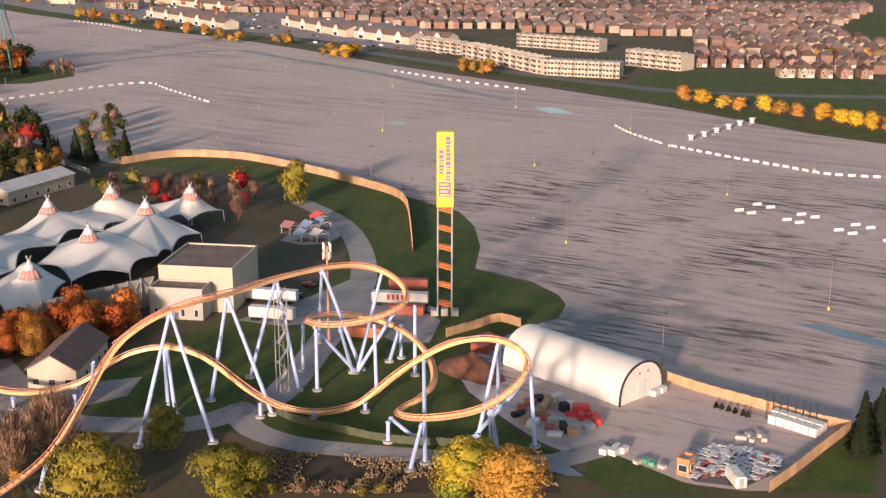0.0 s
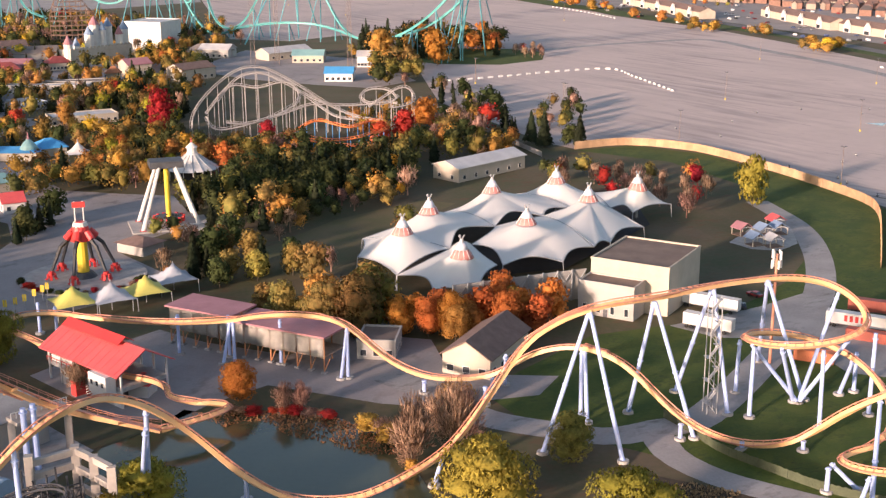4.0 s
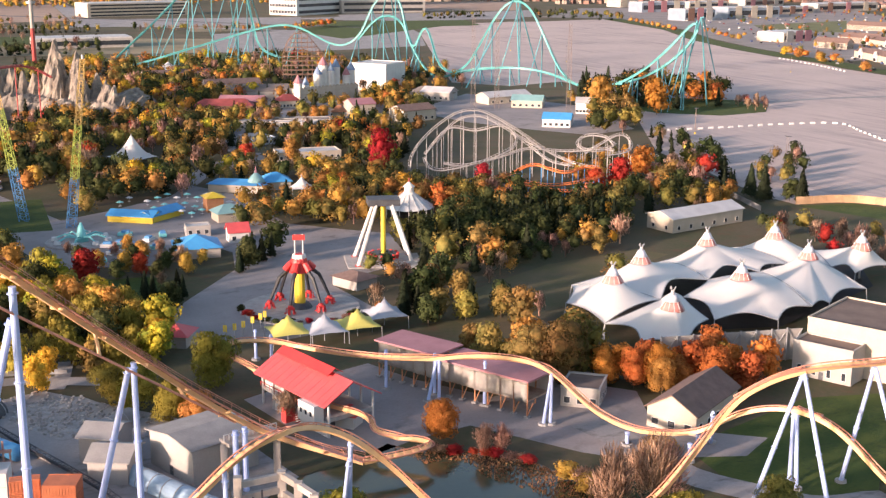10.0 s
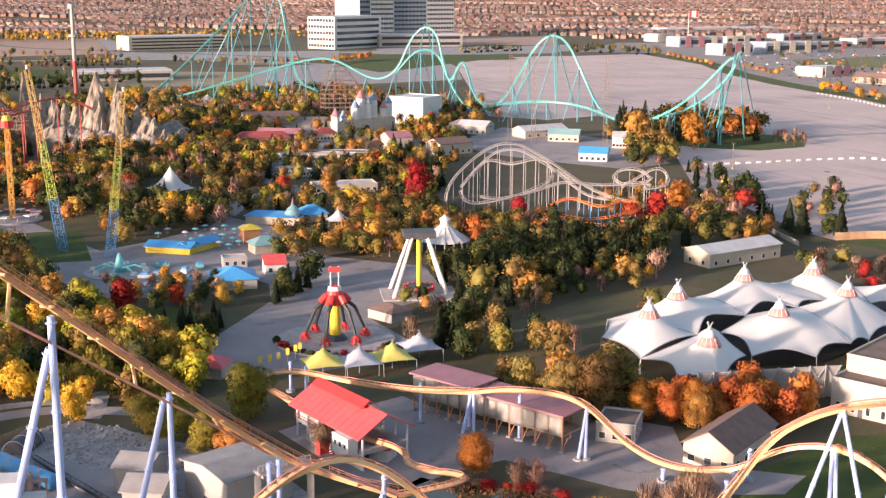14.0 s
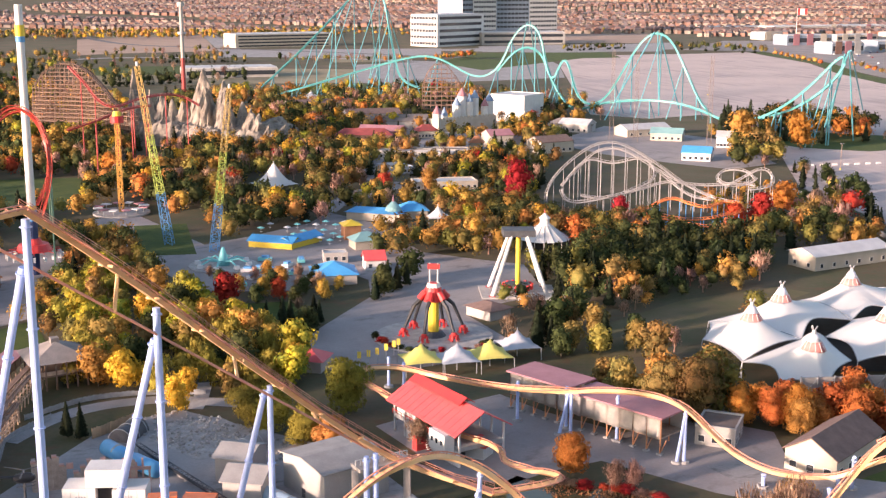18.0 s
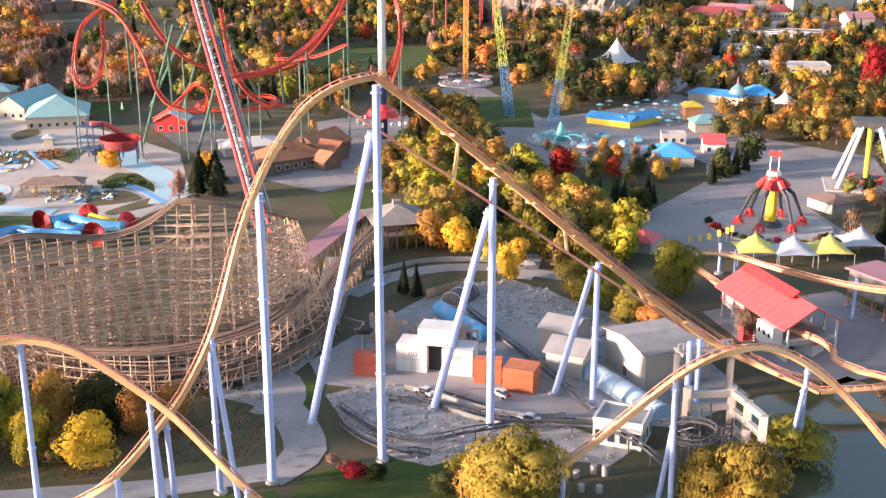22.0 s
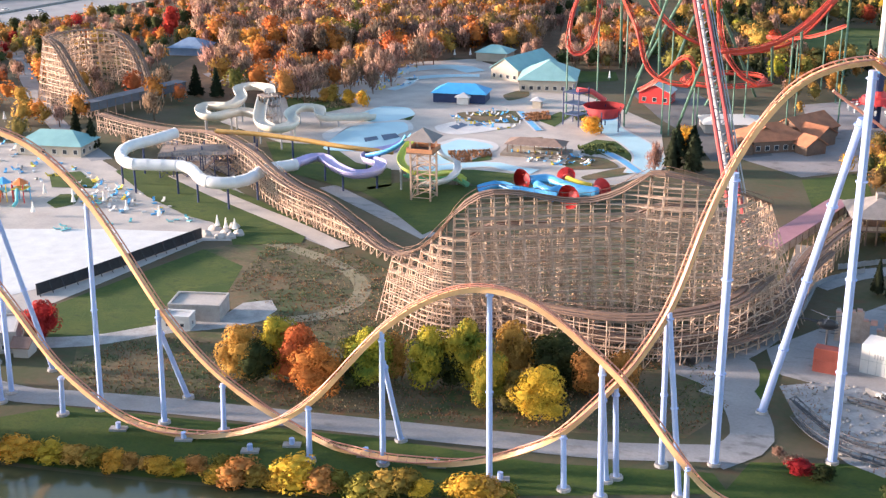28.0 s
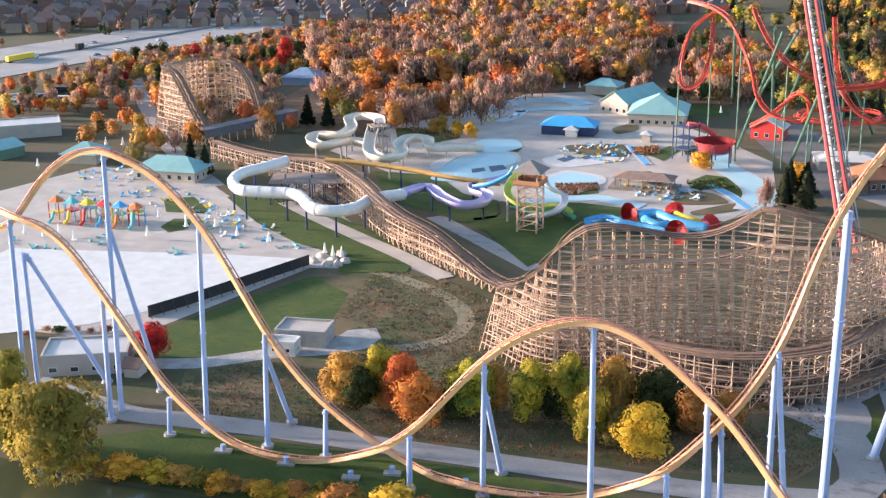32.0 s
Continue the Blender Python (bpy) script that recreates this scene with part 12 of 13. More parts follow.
# ---- lift hill walkway, midcourse stair tower and evacuation cable ----
def lift_details():
    path = smooth_path(LIFT + [CREST], 2.0)
    fr = frames_along(path)
    for side in (-1, 1):
        bm = bmesh.new()
        add_tube(bm, [p + s * 1.35 * side - t * 0.2 for p, d, s, t in fr], 0.1, 4, flat=(0.42, 0.06))
        part("walkway", bm, M_RAIL, hyper)
        bm = bmesh.new()
        add_tube(bm, [p + s * 1.75 * side + Vector((0, 0, 0.95)) for p, d, s, t in fr], 0.06, 4)
        add_tube(bm, [p + s * 1.75 * side + Vector((0, 0, 0.5)) for p, d, s, t in fr], 0.05, 4)
        for p, d, s, t in fr:
            add_tube(bm, [p + s * 1.75 * side - t * 0.2, p + s * 1.75 * side + Vector((0, 0, 0.95))], 0.05, 4, caps=False)
        part("handrail", bm, M_RAIL, hyper)
    for k in range(4, len(fr) - 4, 5):
        p, d, s, t = fr[k]
        part("cross_bracket", tube([p - s * 1.9 - t * 0.9, p + s * 1.9 - t * 0.9], 0.28, 6), M_TRACK, hyper)
    # lower chain-return beam hung below the lift
    a, b = Vector((-36.2, 237.3, 12.9)), Vector((-88.8, 187.0, 64.8))
    part("return_beam", tube([a, b], 0.28, 6), M_RAIL, hyper)
    for u in (0.72, 0.40, 0.16):
        q = a.lerp(b, u)
        k = min(range(len(path)), key=lambda i: (path[i].xy - q.xy).length)
        part("hanger", tube([q, path[k] - Vector((0, 0, 1.2))], 0.35, 6), M_TRACK, hyper)
lift_details()
def stair_tower():
    x, y = (104.2, 232.5)
    z = 25.5
    for sx in (-1.1, 1.1):
        for sy in (-1.1, 1.1):
            part("stair_post", tube([(x + sx, y + sy, 0), (x + sx, y + sy, z)], 0.13, 6), M_STEEL, hyper)
    n = 10
    for k in range(n):
        z0 = z * k / n
        bm = bmesh.new()
        s = 1 if k % 2 else -1
        add_tube(bm, [(x - s, y - 0.5, z0), (x + s, y - 0.5, z0 + z / n)], 0.1, 4, flat=(0.5, 0.05))
        add_tube(bm, [(x - s, y - 1.1, z0 + 1), (x + s, y - 1.1, z0 + 1 + z / n)], 0.05, 4)
        add_box(bm, (x + s - 0.6, y - 1.1, z0 + z / n - 0.06), (x + s + 0.4, y + 1.1, z0 + z / n))
        part("stair_flight", bm, M_STEEL, hyper)
stair_tower()


# ---- works yard by the white hall ----
yr = random.Random(77)
def crate(p, w, d, h, mat, label, nm="crate", turn=None, group="yard crates"):
    ob = thing(nm, pose(p[0], p[1], 0.06, 0, 0, yr.uniform(0, 180) if turn is None else turn), label, "crate", group)
    part("body", box((-w / 2, -d / 2, 0), (w / 2, d / 2, h * 0.9)), mat, ob)
    part("lid", box((-w / 2 - 0.04, -d / 2 - 0.04, h * 0.9), (w / 2 + 0.04, d / 2 + 0.04, h)), mat, ob)
    return ob
for p in [(146.7, 162.9), (148.1, 161.4), (150.1, 162.6), (150.6, 161.4), (178.4, 182.2), (181.3, 182.8)]:
    crate(p, 2.2, 1.6, 1.3, M_WHITEP, "white plastic bin in the yard", turn=20)
for row, pts in enumerate(([(189.9, 155.0), (190.6, 153.1), (191.0, 151.1), (191.4, 149.1), (191.8, 147.1), (192.2, 145.1)], [(192.4, 156.3), (192.9, 154.2), (193.4, 152.1), (193.9, 149.9), (194.4, 147.9), (194.9, 145.8)])):
    for p in pts:
        crate(p, 2.2, 1.8, 2.2 if row else 2.0, M_WHITEP, "white bulk container beside the yard fence", turn=12)
for p in [(190.2, 157.7), (191.3, 156.7), (192.2, 155.4), (192.8, 153.9), (193.9, 152.5), (194.4, 150.7), (194.8, 149.1), (195.6, 147.9)]:
    ob = thing("pole", pose(p[0], p[1], 0), "thin black pole standing by the bins", "pole", "yard poles")
    part("shaft", tube([(0, 0, 0), (0, 0, 6.2)], 0.11, 6), M_BLACK, ob)
    part("base_plate", box((-0.4, -0.4, 0), (0.4, 0.4, 0.12)), M_FOOT, ob)
def table_top(p, round_, mat, label):
    ob = thing("stored_table", pose(p[0], p[1], 0.06, 0, 0, yr.uniform(0, 180)), label, "table", "stored table tops")
    z = yr.uniform(0.25, 0.8)
    if round_:
        part("top", tube([(0, 0, z), (0, 0, z + 0.1)], 0.85, 14), mat, ob)
    else:
        part("top", box((-1.2, -0.38, z), (1.2, 0.38, z + 0.1)), mat, ob)
    part("stand", box((-0.3, -0.3, 0), (0.3, 0.3, z)), M_DSTEEL, ob)
    return ob
TABLES = [table_top((170.6, 149.6), True, M_WHITEP, "round white stored table top"), table_top((165.6, 146.5), False, M_WHITEP, "long white stored bench top"), table_top((159.9, 144.1), False, M_SLIDEBLUE, "long blue stored bench top"), table_top((156.9, 144.3), False, M_LTRACK, "long dark red stored bench top")]
flat_area("dark_tarmac", [(162.2, 151.2), (169.1, 152.2), (172.6, 148.3), (177.6, 140.4), (170.1, 136.2), (159.9, 135.1), (153.4, 142.5), (153.7, 146.7)], 0.09, M_ASPHALT, "dark patched tarmac under the stored tables", "paving")
T_AREA = [(161.6, 150.6), (169.0, 152.9), (172.6, 148.3), (176.8, 140.0), (169.6, 136.5), (163.1, 135.8), (161.0, 140.6), (153.3, 143.1), (154.3, 146.2)]
done = []
while len(done) < 150:
    p = (yr.uniform(min(q[0] for q in T_AREA), max(q[0] for q in T_AREA)), yr.uniform(min(q[1] for q in T_AREA), max(q[1] for q in T_AREA)))
    if inside(p, T_AREA) and all((p[0] - q[0]) ** 2 + (p[1] - q[1]) ** 2 > 1.0 for q in done):
        done.append(p)
        k = yr.choices((0, 1, 2, 3), (5, 5, 1, 1))[0]
        copy_thing(TABLES[k], pose(p[0], p[1], 0.1, 0, 0, yr.choice((20, 25, 110)) + yr.uniform(-8, 8)))
building("brick_hut", (152.6, 147.0), (153.7, 144.6), 3.6, 3.4, M_ORANGE_TIMBER, M_TIN, "small brown hut with a white roof edge", "hut", rows=1, cols=1, wsize=(1.8, 1.4))
def caravan(p, turn):
    ob = thing("trailer", pose(p[0], p[1], 0, 0, 0, turn), "white box trailer parked in the yard", "trailer")
    bm = bmesh.new()
    add_box(bm, (-3.2, -1.2, 0.7), (3.2, 1.2, 3.1))
    bmesh.ops.bevel(bm, geom=bm.edges[:], offset=0.2, segments=2, affect="EDGES")
    part("body", bm, M_WHITEP, ob)
    part("door", box((-3.24, -0.5, 0.9), (-3.2, 0.5, 2.8)), M_STEEL, ob)
    part("drawbar", tube([(3.2, 0, 0.7), (4.4, 0, 0.6)], 0.1, 6), M_DSTEEL, ob)
    for sy in (-1.15, 1.15):
        part("wheel", tube([(0, sy - 0.12, 0.4), (0, sy + 0.12, 0.4)], 0.4, 10), M_TYRE, ob)
caravan((159.4, 137.0), 65)
for k, p in enumerate([(153.1, 194.6), (153.3, 191.7), (156.3, 192.2), (155.3, 188.9), (149.4, 193.0), (154.0, 186.2), (150.8, 189.4), (156.0, 186.1), (156.7, 183.4), (156.8, 180.4), (154.3, 180.5), (153.7, 182.7), (156.6, 178.3), (156.0, 176.5), (146.3, 192.3), (143.1, 189.4), (142.0, 185.4), (142.9, 183.4), (147.9, 181.6), (144.6, 179.5), (146.9, 177.3), (147.0, 174.5), (143.5, 176.1), (152.0, 174.8), (146.4, 184.8)]):
    crate(p, yr.uniform(2, 4), yr.uniform(1.2, 2.2), yr.uniform(0.8, 2.0), (M_RED if 7 < k < 14 else (M_DARK, M_FENCEW, M_WHITEP, M_STEEL, M_CONTR)[k % 5]), ("faded red stacked crate" if 7 < k < 14 else "mixed scrap crate in the yard"))
for p in [(177.1, 152.7), (179.5, 152.2), (181.7, 151.8), (181.0, 149.5), (178.5, 150.5)]:
    crate(p, 2.4, 1.2, 0.8, M_CONC, "pale pallet of blocks", "pallet")
for p in [(185.3, 168.7), (185.7, 167.3), (186.1, 165.5), (186.5, 163.8), (187.1, 161.9), (187.4, 160.6)]:
    tree("pine", p[0], p[1], 1.7, 1.6)
for p in [(149.3, 155.3), (151.4, 155.0), (151.5, 153.1), (152.2, 150.8)]:
    crate(p, 1.6, 1.2, 0.8, M_GREENP if yr.random() < 0.5 else M_CONC, "small crate by the grass edge")
def semi_trailer(p, q, mat, label, h=3.0, bars=None):
    m, L = frame_from(p, q)
    ob = thing("semi_trailer", m, label, "trailer", "parked trailers")
    part("box_body", box((0, 0, 1.15), (L, 2.6, 1.15 + h)), mat, ob)
    part("under_frame", box((0.3, 0.4, 0.75), (L - 0.3, 2.2, 1.15)), M_DSTEEL, ob)
    for x in (1.0, 2.2, L - 2.0):
        for y in (0.25, 2.35):
            part("wheel", tube([(x, y - 0.15, 0.5), (x, y + 0.15, 0.5)], 0.5, 10), M_TYRE, ob)
    if bars:
        for k in range(5):
            part("lettering_bar", box((L * 0.28 + k * 1.35, -0.05, 2.0), (L * 0.28 + k * 1.35 + 0.8, -0.004, 3.6)), bars, ob)
semi_trailer((125.7, 302.6), (136.7, 291.2), M_WHITEP, "long white semi-trailer in the loading yard")
semi_trailer((119.3, 285.8), (128.5, 276.5), M_WHITEP, "white semi-trailer behind the lawn")
semi_trailer((155.5, 279.3), (168.3, 268.8), M_WHITEP, "white semi-trailer with red lettering bars", bars=M_RED)
semi_trailer((166.3, 287.7), (175.6, 280.4), M_CONTR, "dark red semi-trailer in the loading yard")
container((155.9, 269.8), (163.2, 262.8), 2.5, 2.6, M_CONTR, "red shipping container behind the trailer")
container((136.2, 258.3), (143.7, 252.6), 2.5, 2.8, M_CONT, "orange shipping container under the helix")
container((158.0, 231.1), (160.3, 226.7), 6.0, 2.6, M_CONTR, "red shipping container by the hall")
container((163.5, 229.6), (167.8, 230.0), 6.0, 2.6, M_CONTR, "red shipping container beside its twin")
for p, c_ in (((148.4, 305.8), 4), ((140.8, 297.0), 1), ((166.5, 265.0), 3)):
    car(p[0], p[1], yr.uniform(0, 180), M_CARS[c_], "parked car in the loading yard")
def dirt_mound():
    x, y = (150.5, 219.0)
    ob = thing("dirt_mound", pose(x, y, 0), "heap of red-brown earth", "mound")
    bm = bmesh.new()
    n, prev = 28, None
    for k in range(9):
        s = k / 8
        ring = [bm.verts.new(((0.2 + 6.6 * s) * math.cos(a) * (1 + 0.15 * math.sin(3 * a)), (0.2 + 11.0 * s) * math.sin(a), 5.2 * (1 - s) ** 1.1 + 0.35 * noise.noise(Vector((math.cos(a) * 3 * s, math.sin(a) * 3 * s, k))))) for a in (2 * math.pi * i / n for i in range(n))]
        if prev:
            for i in range(n):
                bm.faces.new((prev[i], prev[(i + 1) % n], ring[(i + 1) % n], ring[i]))
        else:
            bm.faces.new(ring[::-1])
        prev = ring
    part("earth", bm, material("red_brown_earth", (0.20, 0.085, 0.05), (0.13, 0.06, 0.04), 2, 0.95, bump=0.8), ob)
dirt_mound()
def phone_mast():
    x, y, z = (129.7, 257.1, 27.0)
    ob = thing("antenna_mast", pose(x, y, 0), "brown steel pole with white antenna panels", "mast")
    part("pole", tube([(0, 0, 0), (0, 0, z)], 0.4, 8, 0.3), M_RAIL, ob)
    for k in range(2):
        for i in range(4):
            a = i * math.pi / 2 + k * 0.5
            part("antenna", box((-0.25, -0.15, z - 3.5 + k * 2.2), (0.25, 0.15, z - 1.4 + k * 2.2), pose(1.1 * math.cos(a), 1.1 * math.sin(a), 0, 0, 0, math.degrees(a))), M_WHITEP, ob)
phone_mast()
# stored garden pavilions on their slab beside the road
flat_area("storage_slab", [(164.7, 360.0), (181.9, 378.4), (192.5, 373.0), (185.5, 354.2), (176.0, 347.4), (168.3, 351.0)], 0.12, M_FOOT, "pale slab with stored pavilions", "paving")


def garden_pavilion(p, turn, roofm, label):
    ob = thing("garden_pavilion", pose(p[0], p[1], 0.12, 0, 0, turn), label, "pavilion", "stored pavilions")
    for sx in (-2.4, 2.4):
        for sy in (-2, 2):
            part("post", box((sx - 0.12, sy - 0.12, 0), (sx + 0.12, sy + 0.12, 2.5)), M_CREAM, ob)
    for sy in (-2.06, 1.94):
        bm = bmesh.new()
        add_tube(bm, [(2.4 * math.cos(math.pi * k / 10), sy + 0.06, 1.7 + 1.2 * math.sin(math.pi * k / 10)) for k in range(11)], 0.14, 5)
        part("arch", bm, M_WHITEP, ob)
    bm = bmesh.new()
    gable_roof(bm, -2.6, 2.6, -2.2, 2.2, 2.6, 4.2, 0.3, "y", 0.12)
    part("roof", bm, roofm, ob)
    part("deck", box((-2.5, -2.1, 0), (2.5, 2.1, 0.2)), M_WOODT, ob)


for p, q, rf, lab in (((171.6, 355.8), 12, M_SLATE, "open garden pavilion with a slate-blue roof"), ((176.3, 352.7), 8, M_TIN, "open garden pavilion with a pale roof"), ((178.9, 365.5), 12, M_SLATE, "open garden pavilion with a slate-blue roof"), ((184.5, 366.5), 5, M_SLATE, "open garden pavilion with a slate-blue roof"), ((172.7, 368.3), 20, M_PINKROOF, "open garden pavilion with a dull red roof"), ((188.0, 375.5), 6, M_REDROOF, "open garden pavilion with a red roof")):
    garden_pavilion(p, q, rf, lab)
def toll_booth(p):
    ob = thing("toll_booth", pose(p[0], p[1], 0.06, 0, 0, 30), "white and red toll booth on the lot", "booth", "toll booths")
    part("cabin", box((-1.2, -1.0, 0), (1.2, 1.0, 2.4)), M_WHITEP, ob)
    part("stripe", box((-1.23, -1.03, 0.9), (1.23, 1.03, 1.2)), M_RED, ob)
    part("roof", box((-2.2, -1.6, 2.5), (2.2, 1.6, 2.9)), M_WHITEP, ob)
    part("island", box((-6, -0.8, 0), (6, 0.8, 0.25)), M_FOOT, ob)
    return ob
tb = toll_booth((424.8, 427.9))
for p in [(437.8, 431.9), (450.8, 436.3), (464.2, 440.9), (477.6, 446.0), (489.0, 448.2)]:
    copy_thing(tb, pose(p[0], p[1], 0.06, 0, 0, 30))
cone0 = thing("traffic_drum", pose(*(316.7, 414.1), 0.06), "dark traffic drum on the lot", "drum", "lot drums")
part("drum", tube([(0, 0, 0), (0, 0, 1.1)], 0.42, 8, 0.3), M_DSTEEL, cone0)
part("band", tube([(0, 0, 0.6), (0, 0, 0.8)], 0.4, 8), M_WHITEP, cone0)
for k in range(46):
    p = [yr.uniform(450, 1250), yr.uniform(190, 330)]
    q = (215 + (p[0] - 450) * 0.22, 600 - (p[1] - 190) * 1.9 + yr.uniform(-20, 20))
    if inside(q, LOT):
        copy_thing(cone0, pose(q[0], q[1], 0.06))
for o in ([(419.8, 553.2), (431.7, 548.6), (426.7, 522.9), (416.4, 531.7)], [(247.9, 201.7), (254.3, 195.9), (257.6, 176.3), (253.1, 173.0), (249.8, 186.5)], [(400.6, 289.5), (408.1, 287.3), (399.1, 280.6)], [(320.2, 552.3), (330.5, 550.6), (324.1, 543.0)]):
    flat_area("puddle", o, 0.075, M_PUDDLE, "shallow puddle reflecting the sky", "puddle")
flat_area("wet_patch", [(131.0, 163.1), (136.2, 162.2), (135.9, 156.5), (133.1, 158.3)], 0.16, M_PUDDLE, "wet patch on the service road", "puddle")
# parked cars round the far shops
CAR_V = [(-2.2, -0.9, 0), (2.2, -0.9, 0), (2.2, 0.9, 0), (-2.2, 0.9, 0), (-2.2, -0.9, 0.9), (2.2, -0.9, 0.9), (2.2, 0.9, 0.9), (-2.2, 0.9, 0.9), (-1.3, -0.75, 1.5), (0.9, -0.75, 1.5), (0.9, 0.75, 1.5), (-1.3, 0.75, 1.5)]
CAR_F = [(0, 1, 5, 4), (1, 2, 6, 5), (2, 3, 7, 6), (3, 0, 4, 7), (4, 5, 9, 8), (5, 6, 10, 9), (6, 7, 11, 10), (7, 4, 8, 11), (8, 9, 10, 11)]
for k, paint in enumerate(M_CARS):
    v, f, cr = [], [], random.Random(70 + k)
    for _ in range(90):
        p = (cr.uniform(395, 760), cr.uniform(860, 2250))
        p = (p[0], round(p[1] / 12) * 12.0)
        if inside(p, LOT) or p[0] > 0.62 * p[1] or p[0] < 0.2 * p[1]:
            continue
        b = len(v)
        v += [(p[0] + q[1], p[1] + q[0], 0.15 + q[2]) for q in CAR_V]
        f += [tuple(b + i for i in face) for face in CAR_F]
    me = bpy.data.meshes.new("parked_cars")
    me.from_pydata(v, [], f)
    me.materials.append(paint)
    tagged(new("parked_cars", me), NAMES[k] + " cars parked round the far shops", "cars", "", "stuff")
# parked cars by the shops and terraces
for k in range(30):
    u, v = yr.randrange(30), yr.randrange(3)
    a, b = ((492.7, 1137.9), (509.2, 810.5)) if k % 2 else ((547.4, 623.5), (498.0, 742.3))
    t = u / 29
    q = (a[0] + (b[0] - a[0]) * t + v * 7, a[1] + (b[1] - a[1]) * t - v * 9)
    if True:
        car(q[0], q[1], yr.choice((20, 110)), M_CARS[yr.randrange(5)], "parked car before the shops")

# ---- single trees and shrubs of the foreground ----
def tree_at(kind_, spot, w):
    tree(kind_, spot[0], spot[1], spot[2], w)
for s_ in (((-168.9, 145.1, 10.4), "orange", 10.5), ((-176.3, 146.2, 12.4), "orange", 9.1), ((-164.5, 155.1, 12.7), "lime", 10.6), ((-165.9, 151.8, 8.5), "green", 6.9), ((-161.6, 159.0, 11.5), "gold", 5.8), ((-155.4, 162.0, 13.4), "lime", 9.0), ((-149.7, 167.2, 14.4), "lime", 9.0), ((-151.6, 165.1, 8.5), "green", 6.3), ((-145.0, 175.7, 13.4), "gold", 8.0), ((-141.1, 163.7, 11.7), "lime", 7.7), ((-137.1, 166.3, 7.9), "turning", 6.6), ((-130.7, 166.7, 10.4), "yellow", 9.8), ((-136.7, 179.2, 11.6), "green", 11.6), ((-143.3, 182.9, 8.5), "turning", 6.0), ((-129.1, 179.7, 10.2), "gold", 7.8), ((-125.3, 184.5, 9.2), "gold", 6.8), ((-132.4, 180.3, 6.7), "green", 6.3), ((-186.0, 139.7, 11.8), "gold", 9.2), ((-182.0, 145.3, 13.0), "lime", 8.7), ((-177.5, 148.1, 11.6), "orange", 7.6), ((-182.0, 140.7, 9.8), "green", 8.0), ((-167.4, 155.1, 10.4), "lime", 8.0)):
    tree_at(s_[1], s_[0], s_[2])
for s_ in (((-199.7, 83.8, 17.3), "olive", 21), ((-213.3, 81.9, 12.5), "olive", 12), ((-233.0, 90.6, 12.4), "olive", 9), ((-53.1, 175.1, 17.2), "olive", 18), ((-25.6, 189.6, 11.7), "olive", 11), ((-60.0, 178.0, 11.1), "gold", 9), ((-17.5, 189.8, 14.1), "olive", 12), ((-20.0, 188.6, 7.6), "gold", 7),
           ((47.4, 199.1, 14.5), "olive", 17), ((70.1, 184.7, 12.0), "olive", 15), ((108.4, 160.3, 13.9), "lime", 14), ((114.9, 153.6, 12.9), "gold", 16), ((67.8, 214.9, 10.3), "turning", 8.5), ((48.9, 225.3, 14.3), "brown", 10), ((45.2, 229.3, 12.7), "brown", 8), ((193.1, 404.6, 18.7), "olive", 13), ((-50.4, 294.3, 13.9), "olive", 13), ((6.0, 259.5, 9.2), "orange", 7), ((14.8, 249.9, 7.9), "brown", 5), ((18.5, 250.7, 7.4), "brown", 5), ((-28.9, 270.5, 8.5), "brown", 7), ((51.1, 245.9, 5.6), "gold", 8),
           ((4.7, 259.8, 9.2), "orange", 6.5), ((37.2, 218.3, 15.8), "brown", 10), ((46.2, 224.3, 15.7), "brown", 9), ((-12.8, 214.3, 8.7), "olive", 13),
           ((166.3, 525.2, 15.6), "pine", 8), ((150.4, 526.9, 16.7), "pine", 9), ((147.4, 536.9, 15.6), "pine", 8), ((162.1, 527.8, 10.1), "green", 8), ((191.2, 131.8, 15.7), "pine", 9), ((202.4, 135.9, 13.0), "pine", 8),
           ((-17.1, 593.5, 22.0), "red", 13), ((-106.9, 393.8, 11.4), "red", 9), ((30.9, 549.3, 12.8), "red", 8), ((-60.2, 614.8, 14.3), "gold", 9), ((92.2, 557.3, 14.2), "red", 12), ((81.1, 549.9, 10.2), "red", 9), ((107.4, 586.6, 14.8), "orange", 14), ((158.0, 814.3, 23.8), "orange", 18), ((123.2, 825.8, 24.2), "gold", 18), ((-234.5, 123.8, 9.3), "red", 8), ((-552.4, 384.4, 15.9), "red", 10), ((-258.0, 354.4, 6.5), "yellow", 8), ((-216.9, 353.2, 9.8), "yellow", 8), ((-209.7, 332.4, 14.0), "pine", 7), ((-203.9, 335.1, 13.1), "pine", 8), ((-210.9, 324.3, 11.0), "brown", 6), ((-377.8, 220.9, 15.2), "pine", 7), ((-374.2, 224.5, 11.1), "pine", 7), ((-409.9, 305.0, 13.0), "pine", 7), ((-418.5, 301.2, 13.5), "pine", 8), ((-217.1, 346.5, 12.2), "pine", 8), ((-213.3, 350.4, 11.3), "pine", 9)):
    tree_at(s_[1], s_[0], s_[2])
for s_ in (((-72.1, 282.3, 10.7), "olive", 10), ((-65.0, 279.4, 11.6), "olive", 11), ((-56.1, 270.9, 10.3), "olive", 10), ((-48.8, 264.8, 9.6), "gold", 8), ((-112.6, 270.3, 9.7), "pine", 4), ((-109.0, 269.6, 9.4), "pine", 4), ((-92.0, 289.7, 9.8), "yellow", 6.5)):
    tree_at(s_[1], s_[0], s_[2])
